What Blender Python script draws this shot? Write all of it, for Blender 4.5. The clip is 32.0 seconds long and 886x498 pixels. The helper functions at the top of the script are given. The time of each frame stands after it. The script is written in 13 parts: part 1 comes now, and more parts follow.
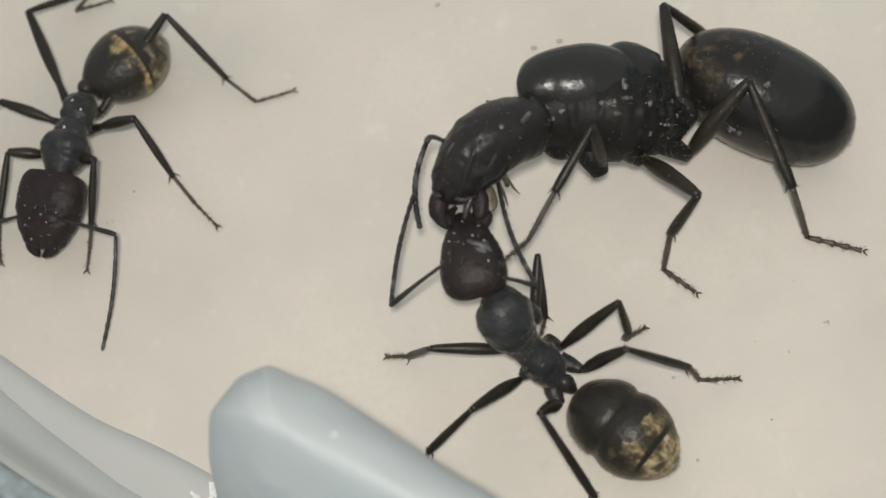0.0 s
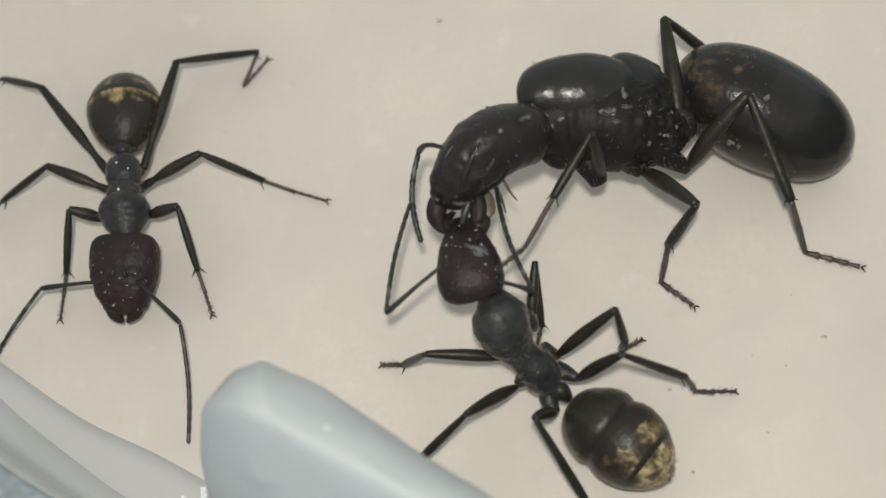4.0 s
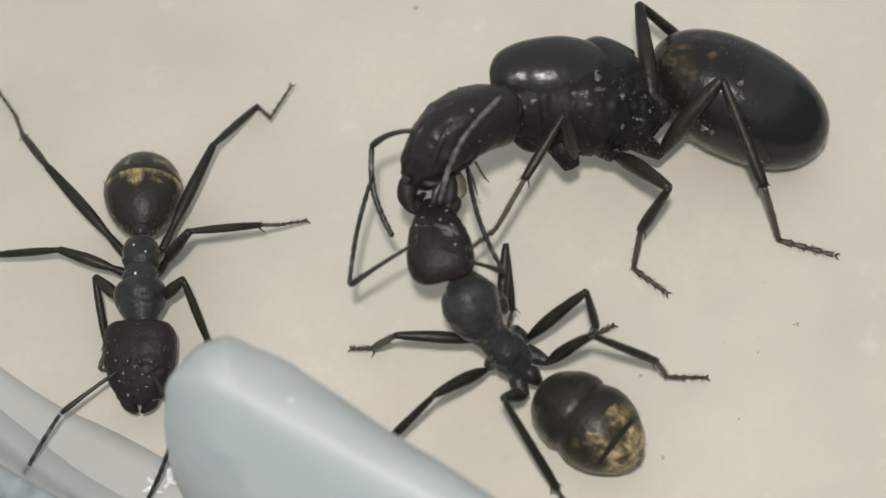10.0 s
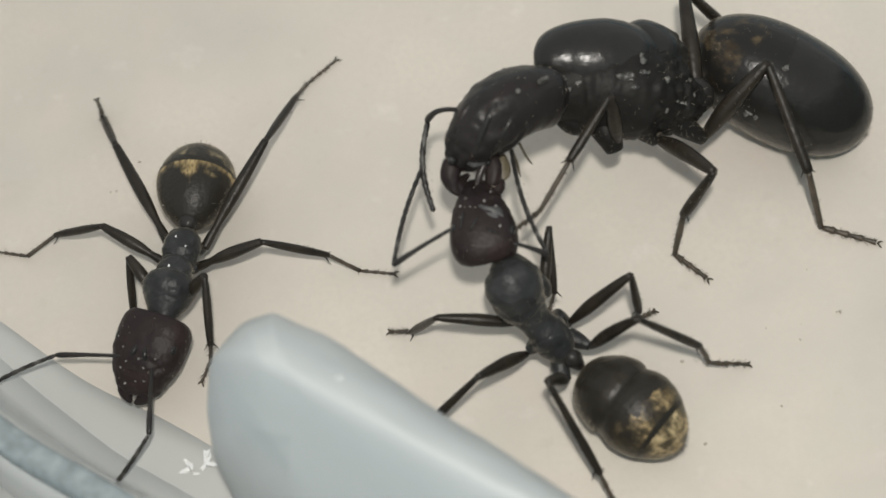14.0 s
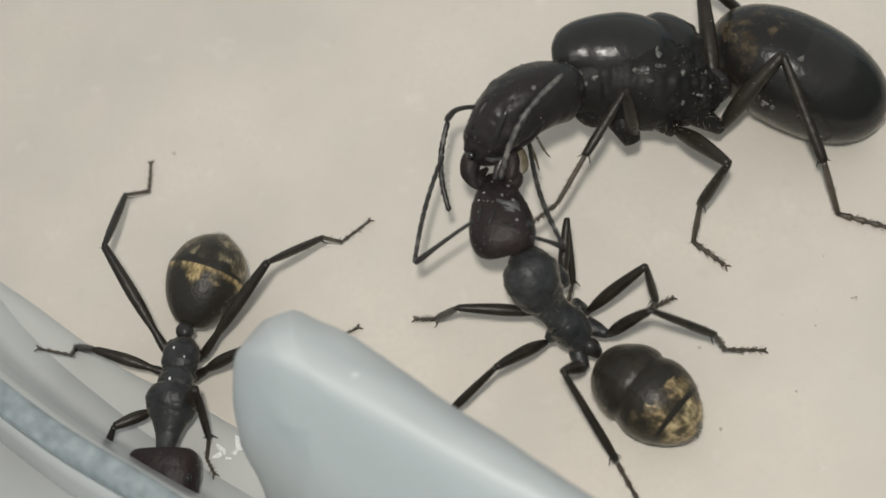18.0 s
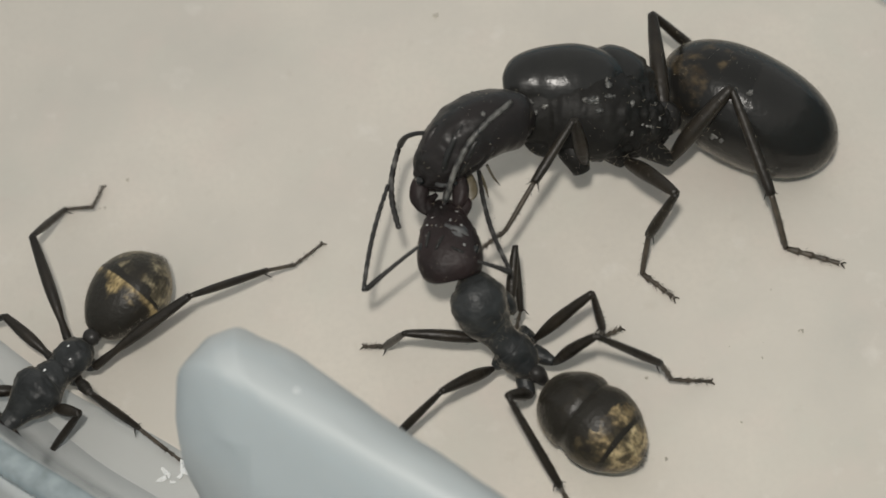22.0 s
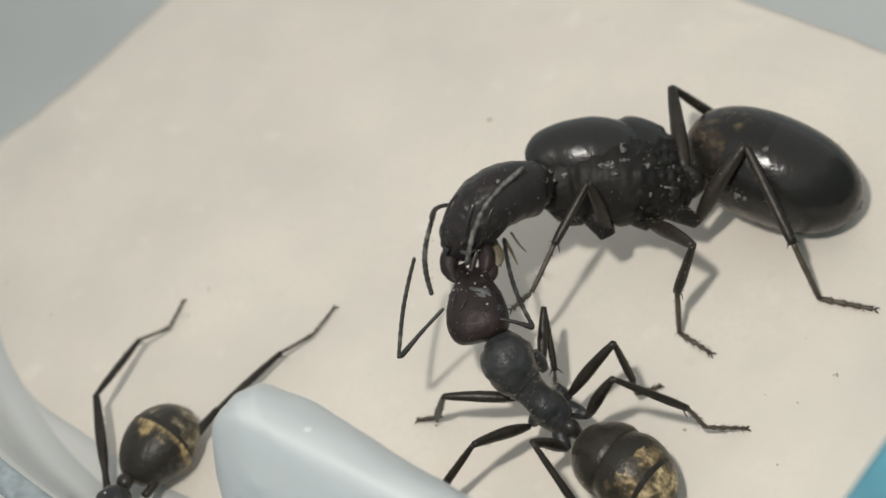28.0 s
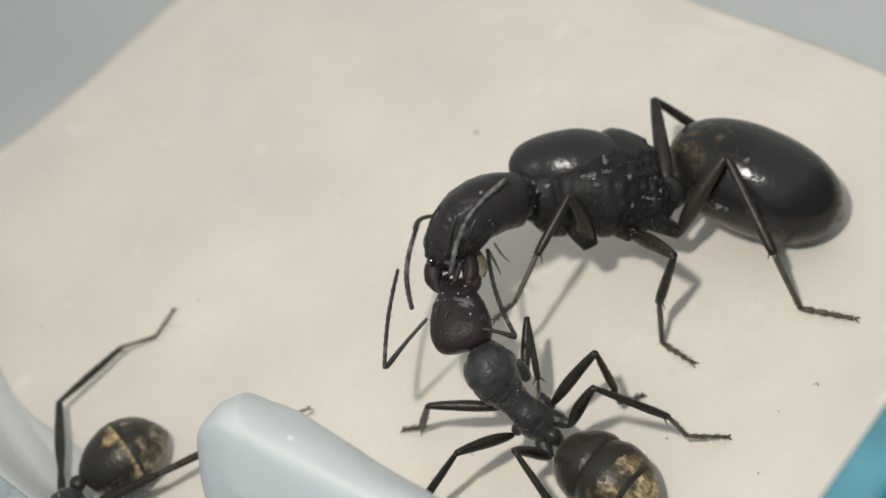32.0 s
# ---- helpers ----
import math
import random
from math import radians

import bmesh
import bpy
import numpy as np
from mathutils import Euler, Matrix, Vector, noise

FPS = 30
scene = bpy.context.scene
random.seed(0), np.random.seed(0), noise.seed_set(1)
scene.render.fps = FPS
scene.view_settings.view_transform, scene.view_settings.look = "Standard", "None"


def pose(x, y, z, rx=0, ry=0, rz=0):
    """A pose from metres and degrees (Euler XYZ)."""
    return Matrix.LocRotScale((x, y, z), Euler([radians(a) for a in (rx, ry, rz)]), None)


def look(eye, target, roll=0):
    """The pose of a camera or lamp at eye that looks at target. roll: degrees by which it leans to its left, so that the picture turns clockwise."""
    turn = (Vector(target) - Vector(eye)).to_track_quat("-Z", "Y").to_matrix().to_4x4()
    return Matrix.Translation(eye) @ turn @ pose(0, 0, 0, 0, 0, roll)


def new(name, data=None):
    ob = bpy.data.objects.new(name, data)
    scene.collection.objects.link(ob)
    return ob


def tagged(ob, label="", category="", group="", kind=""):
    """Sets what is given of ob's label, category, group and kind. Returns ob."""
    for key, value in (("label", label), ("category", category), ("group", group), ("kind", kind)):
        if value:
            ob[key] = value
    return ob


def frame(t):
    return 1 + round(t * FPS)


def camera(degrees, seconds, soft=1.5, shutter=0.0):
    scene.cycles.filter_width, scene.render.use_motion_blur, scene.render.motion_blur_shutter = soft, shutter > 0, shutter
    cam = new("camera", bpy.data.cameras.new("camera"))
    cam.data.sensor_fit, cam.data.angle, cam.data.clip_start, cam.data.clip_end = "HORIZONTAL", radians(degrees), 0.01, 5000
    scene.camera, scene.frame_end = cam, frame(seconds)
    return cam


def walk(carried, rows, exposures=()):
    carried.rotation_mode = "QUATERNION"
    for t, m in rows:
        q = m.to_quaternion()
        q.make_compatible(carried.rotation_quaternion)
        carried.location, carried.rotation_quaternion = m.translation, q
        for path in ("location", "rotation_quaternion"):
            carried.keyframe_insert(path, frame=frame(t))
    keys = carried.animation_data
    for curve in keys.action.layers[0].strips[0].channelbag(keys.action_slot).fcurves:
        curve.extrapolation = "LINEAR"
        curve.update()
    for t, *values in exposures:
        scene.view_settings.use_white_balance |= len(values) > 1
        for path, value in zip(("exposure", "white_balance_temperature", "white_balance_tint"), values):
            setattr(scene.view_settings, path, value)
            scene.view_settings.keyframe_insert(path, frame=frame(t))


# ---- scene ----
# An ant queen is fed by a worker on a cream paper floor inside a shallow clear plastic dish,
# while a second worker turns round and leaves along the dish wall. All lengths below are in mm.
MM = 0.001

cam = camera(28, 32.0, soft=1.65)
cam.data.dof.use_dof = True
cam.data.dof.focus_distance = 0.0505
cam.data.dof.aperture_fstop = 82.0

PATH = [
    (0, pose(-0.00081, -0.02033, 0.04763, 24.62, 5.58, -1.35)),
    (0.5, pose(-0.00071, -0.02045, 0.04760, 24.69, 5.70, -1.17)),
    (1, pose(-0.00043, -0.02027, 0.04730, 24.68, 5.59, -1.32)),
    (1.5, pose(-0.00052, -0.02041, 0.04717, 24.52, 5.32, -1.41)),
    (2, pose(-0.00070, -0.02081, 0.04692, 24.43, 5.18, -1.17)),
    (2.5, pose(-0.00063, -0.02130, 0.04711, 25.17, 5.16, -1.05)),
    (3, pose(-0.00108, -0.02199, 0.04701, 26.61, 5.07, -0.67)),
    (3.5, pose(-0.00080, -0.02188, 0.04686, 26.94, 5.31, -0.52)),
    (5.5, pose(-0.00077, -0.02285, 0.04631, 28.06, 4.65, 0.10)),
    (6, pose(-0.00059, -0.02300, 0.04621, 28.23, 5.06, 0.27)),
    (6.5, pose(-0.00068, -0.02294, 0.04614, 27.92, 4.87, 0.19)),
    (7, pose(-0.00088, -0.02287, 0.04600, 27.89, 4.65, 0.19)),
    (7.5, pose(-0.00069, -0.02292, 0.04599, 27.69, 4.60, 0.16)),
    (8, pose(-0.00067, -0.02319, 0.04590, 28.08, 4.64, 0.29)),
    (8.5, pose(-0.00054, -0.02331, 0.04587, 28.24, 4.72, 0.16)),
    (9, pose(-0.00001, -0.02304, 0.04600, 28.06, 4.82, 0.00)),
    (9.5, pose(-0.00020, -0.02284, 0.04603, 27.91, 4.75, -0.13)),
    (10, pose(-0.00034, -0.02306, 0.04577, 28.15, 4.64, -0.03)),
    (10.5, pose(-0.00019, -0.02301, 0.04552, 28.24, 4.59, -0.13)),
    (11, pose(-0.00045, -0.02287, 0.04566, 28.15, 4.33, -0.05)),
    (11.5, pose(-0.00026, -0.02307, 0.04570, 28.38, 4.46, -0.06)),
    (12, pose(-0.00013, -0.02310, 0.04567, 28.51, 4.46, -0.07)),
    (12.5, pose(-0.00012, -0.02321, 0.04559, 28.64, 4.45, -0.08)),
    (13, pose(-0.00000, -0.02316, 0.04547, 28.57, 4.51, -0.08)),
    (13.5, pose(-0.00082, -0.02341, 0.04529, 28.34, 4.26, 0.19)),
    (14, pose(-0.00172, -0.02343, 0.04523, 28.35, 4.15, 0.41)),
    (14.5, pose(-0.00345, -0.02383, 0.04522, 28.12, 4.59, 1.29)),
    (16.5, pose(-0.00269, -0.02337, 0.04598, 27.29, 6.42, 1.94)),
    (17, pose(-0.00254, -0.02306, 0.04597, 26.71, 6.35, 1.81)),
    (17.5, pose(-0.00190, -0.02288, 0.04621, 26.73, 6.27, 1.59)),
    (18, pose(-0.00006, -0.02275, 0.04694, 26.46, 6.52, 1.15)),
    (18.5, pose(0.00081, -0.02363, 0.04739, 27.34, 6.09, 0.95)),
    (19, pose(0.00138, -0.02521, 0.04746, 28.88, 5.98, 1.50)),
    (19.5, pose(0.00127, -0.02508, 0.04751, 29.50, 6.20, 1.76)),
    (20, pose(0.00167, -0.02507, 0.04731, 29.54, 6.10, 1.71)),
    (20.5, pose(0.00186, -0.02558, 0.04721, 29.97, 6.02, 1.88)),
    (21, pose(0.00002, -0.02445, 0.04661, 29.78, 5.91, 1.98)),
    (21.5, pose(0.00059, -0.02453, 0.04649, 29.63, 5.54, 1.68)),
    (22, pose(0.00071, -0.02403, 0.04635, 28.95, 5.44, 1.63)),
    (22.5, pose(0.00082, -0.02450, 0.04646, 29.15, 5.40, 1.59)),
    (23, pose(0.00087, -0.02438, 0.04655, 29.18, 5.34, 1.50)),
    (23.5, pose(0.00096, -0.02425, 0.04676, 29.07, 5.51, 1.56)),
    (24, pose(0.00104, -0.02440, 0.04673, 29.23, 5.51, 1.47)),
    (24.5, pose(0.00133, -0.02428, 0.04677, 29.18, 5.69, 1.41)),
    (26.5, pose(0.00766, -0.02947, 0.04396, 36.05, 14.16, 2.41)),
    (27, pose(0.00792, -0.02920, 0.04491, 36.76, 15.24, 3.13)),
    (27.5, pose(0.00803, -0.02915, 0.04511, 37.23, 15.50, 3.42)),
    (28, pose(0.00786, -0.02953, 0.04482, 37.16, 15.06, 3.40)),
    (28.5, pose(0.00820, -0.02910, 0.04492, 36.69, 15.17, 3.33)),
    (29, pose(0.00838, -0.02938, 0.04507, 36.88, 15.26, 3.46)),
    (29.5, pose(0.00850, -0.02922, 0.04515, 36.80, 15.27, 3.36)),
    (30, pose(0.00825, -0.02954, 0.04510, 37.33, 15.06, 3.16)),
    (30.5, pose(0.00859, -0.02936, 0.04528, 37.08, 15.22, 3.36)),
    (31, pose(0.00840, -0.02928, 0.04542, 36.96, 15.08, 3.19)),
    (31.5, pose(0.00880, -0.02957, 0.04546, 37.19, 15.37, 3.42)),
    (32, pose(0.00864, -0.02991, 0.04500, 37.65, 15.30, 3.47)),
]
EXPOSURES = [(0, -0.03), (9, 0.0), (14, -0.01), (17, 0.01), (18, -0.07), (19, -0.11), (20, -0.07), (21, -0.06), (22, -0.23), (24.5, -0.29), (26.5, -0.31), (27, -0.07), (29, 0.15), (32, 0.17)]
walk(cam, PATH, EXPOSURES)


# ---------------------------------------------------------------- light
def make_world():
    w = bpy.data.worlds.new("room")
    scene.world = w
    w.use_nodes = True
    n, l = w.node_tree.nodes, w.node_tree.links
    bg = n["Background"]
    tc = n.new("ShaderNodeTexCoord")
    sep = n.new("ShaderNodeSeparateXYZ")
    ramp = n.new("ShaderNodeValToRGB")
    ramp.color_ramp.elements[0].position, ramp.color_ramp.elements[0].color = 0.0, (0.635, 0.65, 0.635, 1)
    ramp.color_ramp.elements[1].position, ramp.color_ramp.elements[1].color = 1.0, (0.425, 0.44, 0.44, 1)
    l.new(tc.outputs["Generated"], sep.inputs[0])
    l.new(sep.outputs["Z"], ramp.inputs[0])
    l.new(ramp.outputs[0], bg.inputs[0])
    bg.inputs[1].default_value = 1.12
    return w


make_world()


def area_lamp(name, eye, target, size, watts, colour):
    d = bpy.data.lights.new(name, "AREA")
    d.shape, d.size, d.energy, d.color = "DISK", size, watts, colour
    ob = new(name, d)
    ob.matrix_world = look(eye, target)
    return ob


# Stands in for the small light beside the lens, held fixed and farther out.
area_lamp("desk_lamp", (-0.0003, -0.0240, 0.0610), (0.0315, -0.0200, 0.0), 0.0037, 0.0335, (1.0, 0.955, 0.888))


# ---------------------------------------------------------------- materials
def mat(name, base, rough=0.5, metal=0.0, spots=None, scale=300.0, bump=0.0, bump_scale=2000.0, spec=0.5, coat=0.0, low=0.3, high=0.7, fuzz=0.0):
    """A surface with stains of a second colour at one scale and fine relief at another."""
    m = bpy.data.materials.new(name)
    m.use_nodes = True
    n, l = m.node_tree.nodes, m.node_tree.links
    b = n["Principled BSDF"]
    b.inputs["Base Color"].default_value = (*base, 1)
    b.inputs["Roughness"].default_value = rough
    b.inputs["Metallic"].default_value = metal
    b.inputs["Specular IOR Level"].default_value = spec
    b.inputs["Coat Weight"].default_value = coat
    b.inputs["Sheen Weight"].default_value = fuzz
    b.inputs["Sheen Roughness"].default_value = 0.38
    b.inputs["Sheen Tint"].default_value = (0.86, 0.76, 0.58, 1)
    tc = n.new("ShaderNodeTexCoord")
    if spots:
        nz = n.new("ShaderNodeTexNoise")
        nz.inputs["Scale"].default_value, nz.inputs["Detail"].default_value = scale, 6
        rp = n.new("ShaderNodeValToRGB")
        rp.color_ramp.elements[0].position, rp.color_ramp.elements[0].color = low, (*base, 1)
        rp.color_ramp.elements[1].position, rp.color_ramp.elements[1].color = high, (*spots, 1)
        l.new(tc.outputs["Object"], nz.inputs["Vector"])
        l.new(nz.outputs["Fac"], rp.inputs[0])
        l.new(rp.outputs[0], b.inputs["Base Color"])
    if bump:
        nb = n.new("ShaderNodeTexNoise")
        nb.inputs["Scale"].default_value, nb.inputs["Detail"].default_value = bump_scale, 4
        bp = n.new("ShaderNodeBump")
        bp.inputs["Strength"].default_value, bp.inputs["Distance"].default_value = bump, 0.00006
        l.new(tc.outputs["Object"], nb.inputs["Vector"])
        l.new(nb.outputs["Fac"], bp.inputs["Height"])
        l.new(bp.outputs[0], b.inputs["Normal"])
    return m


def paper_mat():
    """Cream absorbent paper: broad pinkish and greenish mottles, whitish patches and a fine tooth."""
    m = mat("paper", (0.665, 0.615, 0.54), 0.62, spots=(0.545, 0.515, 0.46), scale=190, bump=0.7, bump_scale=600, low=0.36, high=0.78, spec=0.4)
    n, l = m.node_tree.nodes, m.node_tree.links
    b = n["Principled BSDF"]
    last = b.inputs["Base Color"].links[0].from_socket
    tc = n.new("ShaderNodeTexCoord")
    for scale, detail, lo, hi, colour, most in ((420, 3, 0.52, 0.72, (0.68, 0.585, 0.52), 0.35), (330, 4, 0.54, 0.72, (0.575, 0.575, 0.50), 0.35), (800, 6, 0.62, 0.76, (0.74, 0.70, 0.64), 0.55), (1500, 5, 0.64, 0.80, (0.50, 0.45, 0.38), 0.35), (5200, 3, 0.40, 0.70, (0.60, 0.555, 0.49), 0.40)):
        z, r, x, mp = n.new("ShaderNodeTexNoise"), n.new("ShaderNodeMapRange"), n.new("ShaderNodeMixRGB"), n.new("ShaderNodeMapping")
        z.inputs["Scale"].default_value, z.inputs["Detail"].default_value = scale, detail
        mp.inputs["Location"].default_value = (scale * 0.001, scale * 0.0017, 0)
        for k, v in zip(("From Min", "From Max", "To Min", "To Max"), (lo, hi, 0.0, most)):
            r.inputs[k].default_value = v
        l.new(tc.outputs["Object"], mp.inputs["Vector"])
        l.new(mp.outputs[0], z.inputs["Vector"])
        l.new(z.outputs["Fac"], r.inputs["Value"])
        l.new(r.outputs[0], x.inputs[0])
        l.new(last, x.inputs[1])
        x.inputs[2].default_value = (*colour, 1)
        last = x.outputs[0]
    l.new(last, b.inputs["Base Color"])
    return m


PAPER = paper_mat()
BLACK = mat("black_cuticle", (0.0168, 0.0162, 0.0154), 0.34, spots=(0.0312, 0.0288, 0.0264), scale=1300, bump=0.35, bump_scale=3200, spec=0.28)
GLOSS = mat("glossy_cuticle", (0.0150, 0.0150, 0.0144), 0.25, spots=(0.0228, 0.0222, 0.0204), scale=900, bump=0.30, bump_scale=4200, spec=0.32, fuzz=0.05)
QREAR = mat("queen_abdomen_cuticle", (0.0140, 0.0138, 0.0130), 0.21, spots=(0.021, 0.020, 0.018), scale=700, bump=0.30, bump_scale=4200, spec=0.32, fuzz=0.09)
DULL = mat("dull_cuticle", (0.0140, 0.0151, 0.0155), 0.42, spots=(0.0381, 0.0403, 0.0403), scale=1700, bump=1.0, bump_scale=3400, spec=0.3, fuzz=0.14)
LEGM = mat("leg_cuticle", (0.0120, 0.0102, 0.0082), 0.40, spots=(0.027, 0.0215, 0.0155), scale=1500, bump=0.45, bump_scale=5000, spec=0.32)
FOOT = mat("foot_cuticle", (0.034, 0.028, 0.020), 0.45, spots=(0.085, 0.067, 0.048), scale=2500, bump=0.4, bump_scale=5000)
LASH = mat("antenna_cuticle", (0.016, 0.0145, 0.013), 0.4, spots=(0.12, 0.115, 0.105), scale=2600, bump=0.4, bump_scale=5000, low=0.5, high=0.72)
GREYLASH = mat("grey_antenna_cuticle", (0.022, 0.0215, 0.0205), 0.45, spots=(0.15, 0.145, 0.13), scale=3200, bump=0.5, bump_scale=5000, low=0.35, high=0.65)
MAROON = mat("head_cuticle", (0.0152, 0.0123, 0.0119), 0.48, spots=(0.0274, 0.0179, 0.0175), scale=900, bump=1.2, bump_scale=2600, spec=0.22)
THORAX = mat("queen_thorax_cuticle", (0.0108, 0.0102, 0.0096), 0.48, spots=(0.0195, 0.0185, 0.0165), scale=1500, bump=0.8, bump_scale=2200, spec=0.14)
QHEAD = mat("queen_head_cuticle", (0.0147, 0.0136, 0.0127), 0.36, spots=(0.0236, 0.0195, 0.0189), scale=1000, bump=0.4, bump_scale=3400, spec=0.24)
# Pale colour that paints small highlights onto the worker heads.
GLINT = mat("painted_glint", (0.16, 0.155, 0.15), 0.2, spots=(0.42, 0.41, 0.39), scale=4000, bump=0.6, bump_scale=4000, spec=0.7)
FLAKE = mat("pale_flake", (0.040, 0.039, 0.036), 0.25, spots=(0.20, 0.195, 0.18), scale=2600, bump=0.9, bump_scale=3000)
EYE = mat("eye", (0.009, 0.009, 0.009), 0.09, spots=(0.013, 0.013, 0.012), scale=2000, spec=0.6)
# Grey spots paint a gloss reflection onto the face plates and sockets.
SHEEN = mat("painted_face_sheen", (0.020, 0.020, 0.021), 0.4, spots=(0.11, 0.11, 0.108), scale=2600, bump=0.9, bump_scale=3000)
WET = mat("wet_grey_mouthpart", (0.018, 0.015, 0.0145), 0.3, spots=(0.05, 0.042, 0.04), scale=1800, bump=0.4)


def gold_mat(name, near, far, shape, amount, under=(0.021, 0.0185, 0.0145), pale=(0.72, 0.55, 0.28), deep=(0.20, 0.145, 0.065), rough=0.40, ragged=0.30, spec=0.3, grain=1.0, bump=0.5, fuzz=0.16):
    """Dark cuticle with silky golden down lying along the body from near to far (mm): on the rear margin with a tongue on the
    middle line ("margin"), on the flanks ("flank"), in torn blots ("blot") or as a thin veil over the whole ("veil")."""
    m = mat(name, under, rough, bump=bump, bump_scale=6000, spec=spec, fuzz=fuzz)
    n, l = m.node_tree.nodes, m.node_tree.links
    b = n["Principled BSDF"]
    tc, sp = n.new("ShaderNodeTexCoord"), n.new("ShaderNodeSeparateXYZ")
    l.new(tc.outputs["Object"], sp.inputs[0])

    def ease(source, lo, hi, a, z, unit=MM):
        r = n.new("ShaderNodeMapRange")
        r.interpolation_type = "SMOOTHSTEP"
        for k, v in zip(("From Min", "From Max", "To Min", "To Max"), (lo * unit, hi * unit, a, z)):
            r.inputs[k].default_value = v
        l.new(source, r.inputs["Value"])
        return r.outputs[0]

    def both(op, x, y):
        q = n.new("ShaderNodeMath")
        q.operation = op
        l.new(x, q.inputs[0])
        if isinstance(y, float):
            q.inputs[1].default_value = y
        else:
            l.new(y, q.inputs[1])
        return q.outputs[0]

    def cloud(scale, detail, stretch=1.0):
        z = n.new("ShaderNodeTexNoise")
        z.inputs["Scale"].default_value, z.inputs["Detail"].default_value = scale, detail
        if stretch == 1.0:
            l.new(tc.outputs["Object"], z.inputs["Vector"])
        else:
            mp = n.new("ShaderNodeMapping")
            mp.inputs["Scale"].default_value = (1.0 / stretch, 1.0, 1.0)
            l.new(tc.outputs["Object"], mp.inputs["Vector"])
            l.new(mp.outputs[0], z.inputs["Vector"])
        return z.outputs["Fac"]

    side = both("ABSOLUTE", sp.outputs["Y"], 0.0)
    along = both("ADD", sp.outputs["X"], ease(cloud(1500, 6), 0.3, 0.7, -ragged * MM, ragged * MM, 1.0))
    end = ease(sp.outputs["X"], far - 0.03, far + 0.03, 1, 0)
    if shape == "margin":
        reach = both("ADD", along, ease(side, 0.04, 0.34, 0.50 * MM, 0.0))
        place = both("MULTIPLY", ease(reach, near - 0.22, near + 0.14, 0, 1), end)
    elif shape == "flank":
        place = both("MULTIPLY", both("MULTIPLY", ease(along, near - 0.1, near + 0.1, 0, 1), end), ease(both("ADD", side, ease(cloud(1100, 5), 0.3, 0.7, -0.28 * MM, 0.28 * MM, 1.0)), 0.20, 0.50, 0.10, 1))
    elif shape == "blot":
        place = both("MULTIPLY", both("MULTIPLY", ease(along, near - 0.1, near + 0.1, 0, 1), end), both("MULTIPLY", ease(cloud(800 * grain, 8), 0.34, 0.50, 0.08, 1, 1.0), ease(both("ADD", side, ease(cloud(1300, 5), 0.3, 0.7, -0.25 * MM, 0.25 * MM, 1.0)), 0.42, 0.85, 1, 0.10)))
    else:
        place = both("MULTIPLY", both("MULTIPLY", ease(along, near - 0.3, near + 0.3, 0, 1), ease(along, far - 0.5, far + 0.3, 1, 0)), ease(cloud(1900, 6, 2.5), 0.44, 0.66, 0, 1, 1.0))
    strand = both("MULTIPLY", ease(cloud(11000, 3, 3.0), 0.36, 0.60, 0.4, 1, 1.0), ease(cloud(2400, 8), 0.36, 0.54, 0.12, 1, 1.0))
    mask = both("MULTIPLY", both("MULTIPLY", place, strand), float(amount))
    rp = n.new("ShaderNodeValToRGB")
    rp.color_ramp.elements[0].position, rp.color_ramp.elements[0].color = 0.36, (*deep, 1)
    rp.color_ramp.elements[1].position, rp.color_ramp.elements[1].color = 0.66, (*pale, 1)
    l.new(cloud(2600, 5, 2.0), rp.inputs[0])
    mx = n.new("ShaderNodeMixRGB")
    mx.inputs[1].default_value = (*under, 1)
    l.new(mask, mx.inputs[0])
    l.new(rp.outputs[0], mx.inputs[2])
    l.new(mx.outputs[0], b.inputs["Base Color"])
    l.new(both("MULTIPLY", mask, 0.40), b.inputs["Metallic"])
    return m


GOLD_FRONT = gold_mat("golden_front_plate", 1.50, 1.64, "margin", 0.95, ragged=0.22)
GOLD_REAR = gold_mat("tan_flanked_plate", 1.80, 3.5, "flank", 0.75, pale=(0.50, 0.425, 0.27), deep=(0.10, 0.08, 0.05))
GOLD_TIP = gold_mat("tan_tip_plate", 1.4, 3.6, "flank", 0.5, pale=(0.46, 0.40, 0.27), deep=(0.10, 0.085, 0.055))
GOLD_QUEEN = gold_mat("queen_front_plate", 0.35, 1.4, "veil", 0.85, (0.0145, 0.0140, 0.0128), (0.17, 0.125, 0.07), (0.05, 0.036, 0.022), 0.26, 0.6, 0.30, bump=0.2, fuzz=0.09)
FED_FRONT = gold_mat("fed_worker_front_plate", 0.9, 1.3, "veil", 0.04, rough=0.36)
GOLD_FED = gold_mat("fed_worker_middle_plate", 1.92, 2.54, "blot", 0.95, ragged=0.55, grain=1.3, pale=(0.74, 0.56, 0.30), deep=(0.17, 0.12, 0.058))
GOLD_FED_REAR = gold_mat("fed_worker_rear_plate", 2.10, 3.30, "blot", 1.0, ragged=0.30, grain=1.2, pale=(0.78, 0.62, 0.36), deep=(0.22, 0.16, 0.08))
FED_TIP = gold_mat("fed_worker_tip_plate", 2.7, 3.3, "veil", 0.7)
SCAR = mat("scar", (0.03, 0.03, 0.028), 0.3, spots=(0.10, 0.10, 0.095), scale=3500, bump=0.8, bump_scale=4000)
PALE = mat("pale_membrane", (0.055, 0.044, 0.027), 0.4, spots=(0.15, 0.125, 0.08), scale=2500, bump=0.3)
HAIR = mat("pale_hair", (0.44, 0.39, 0.30), 0.5)
TAN = mat("tan_pellet", (0.30, 0.13, 0.045), 0.5, spots=(0.42, 0.22, 0.09), scale=500, bump=0.4)
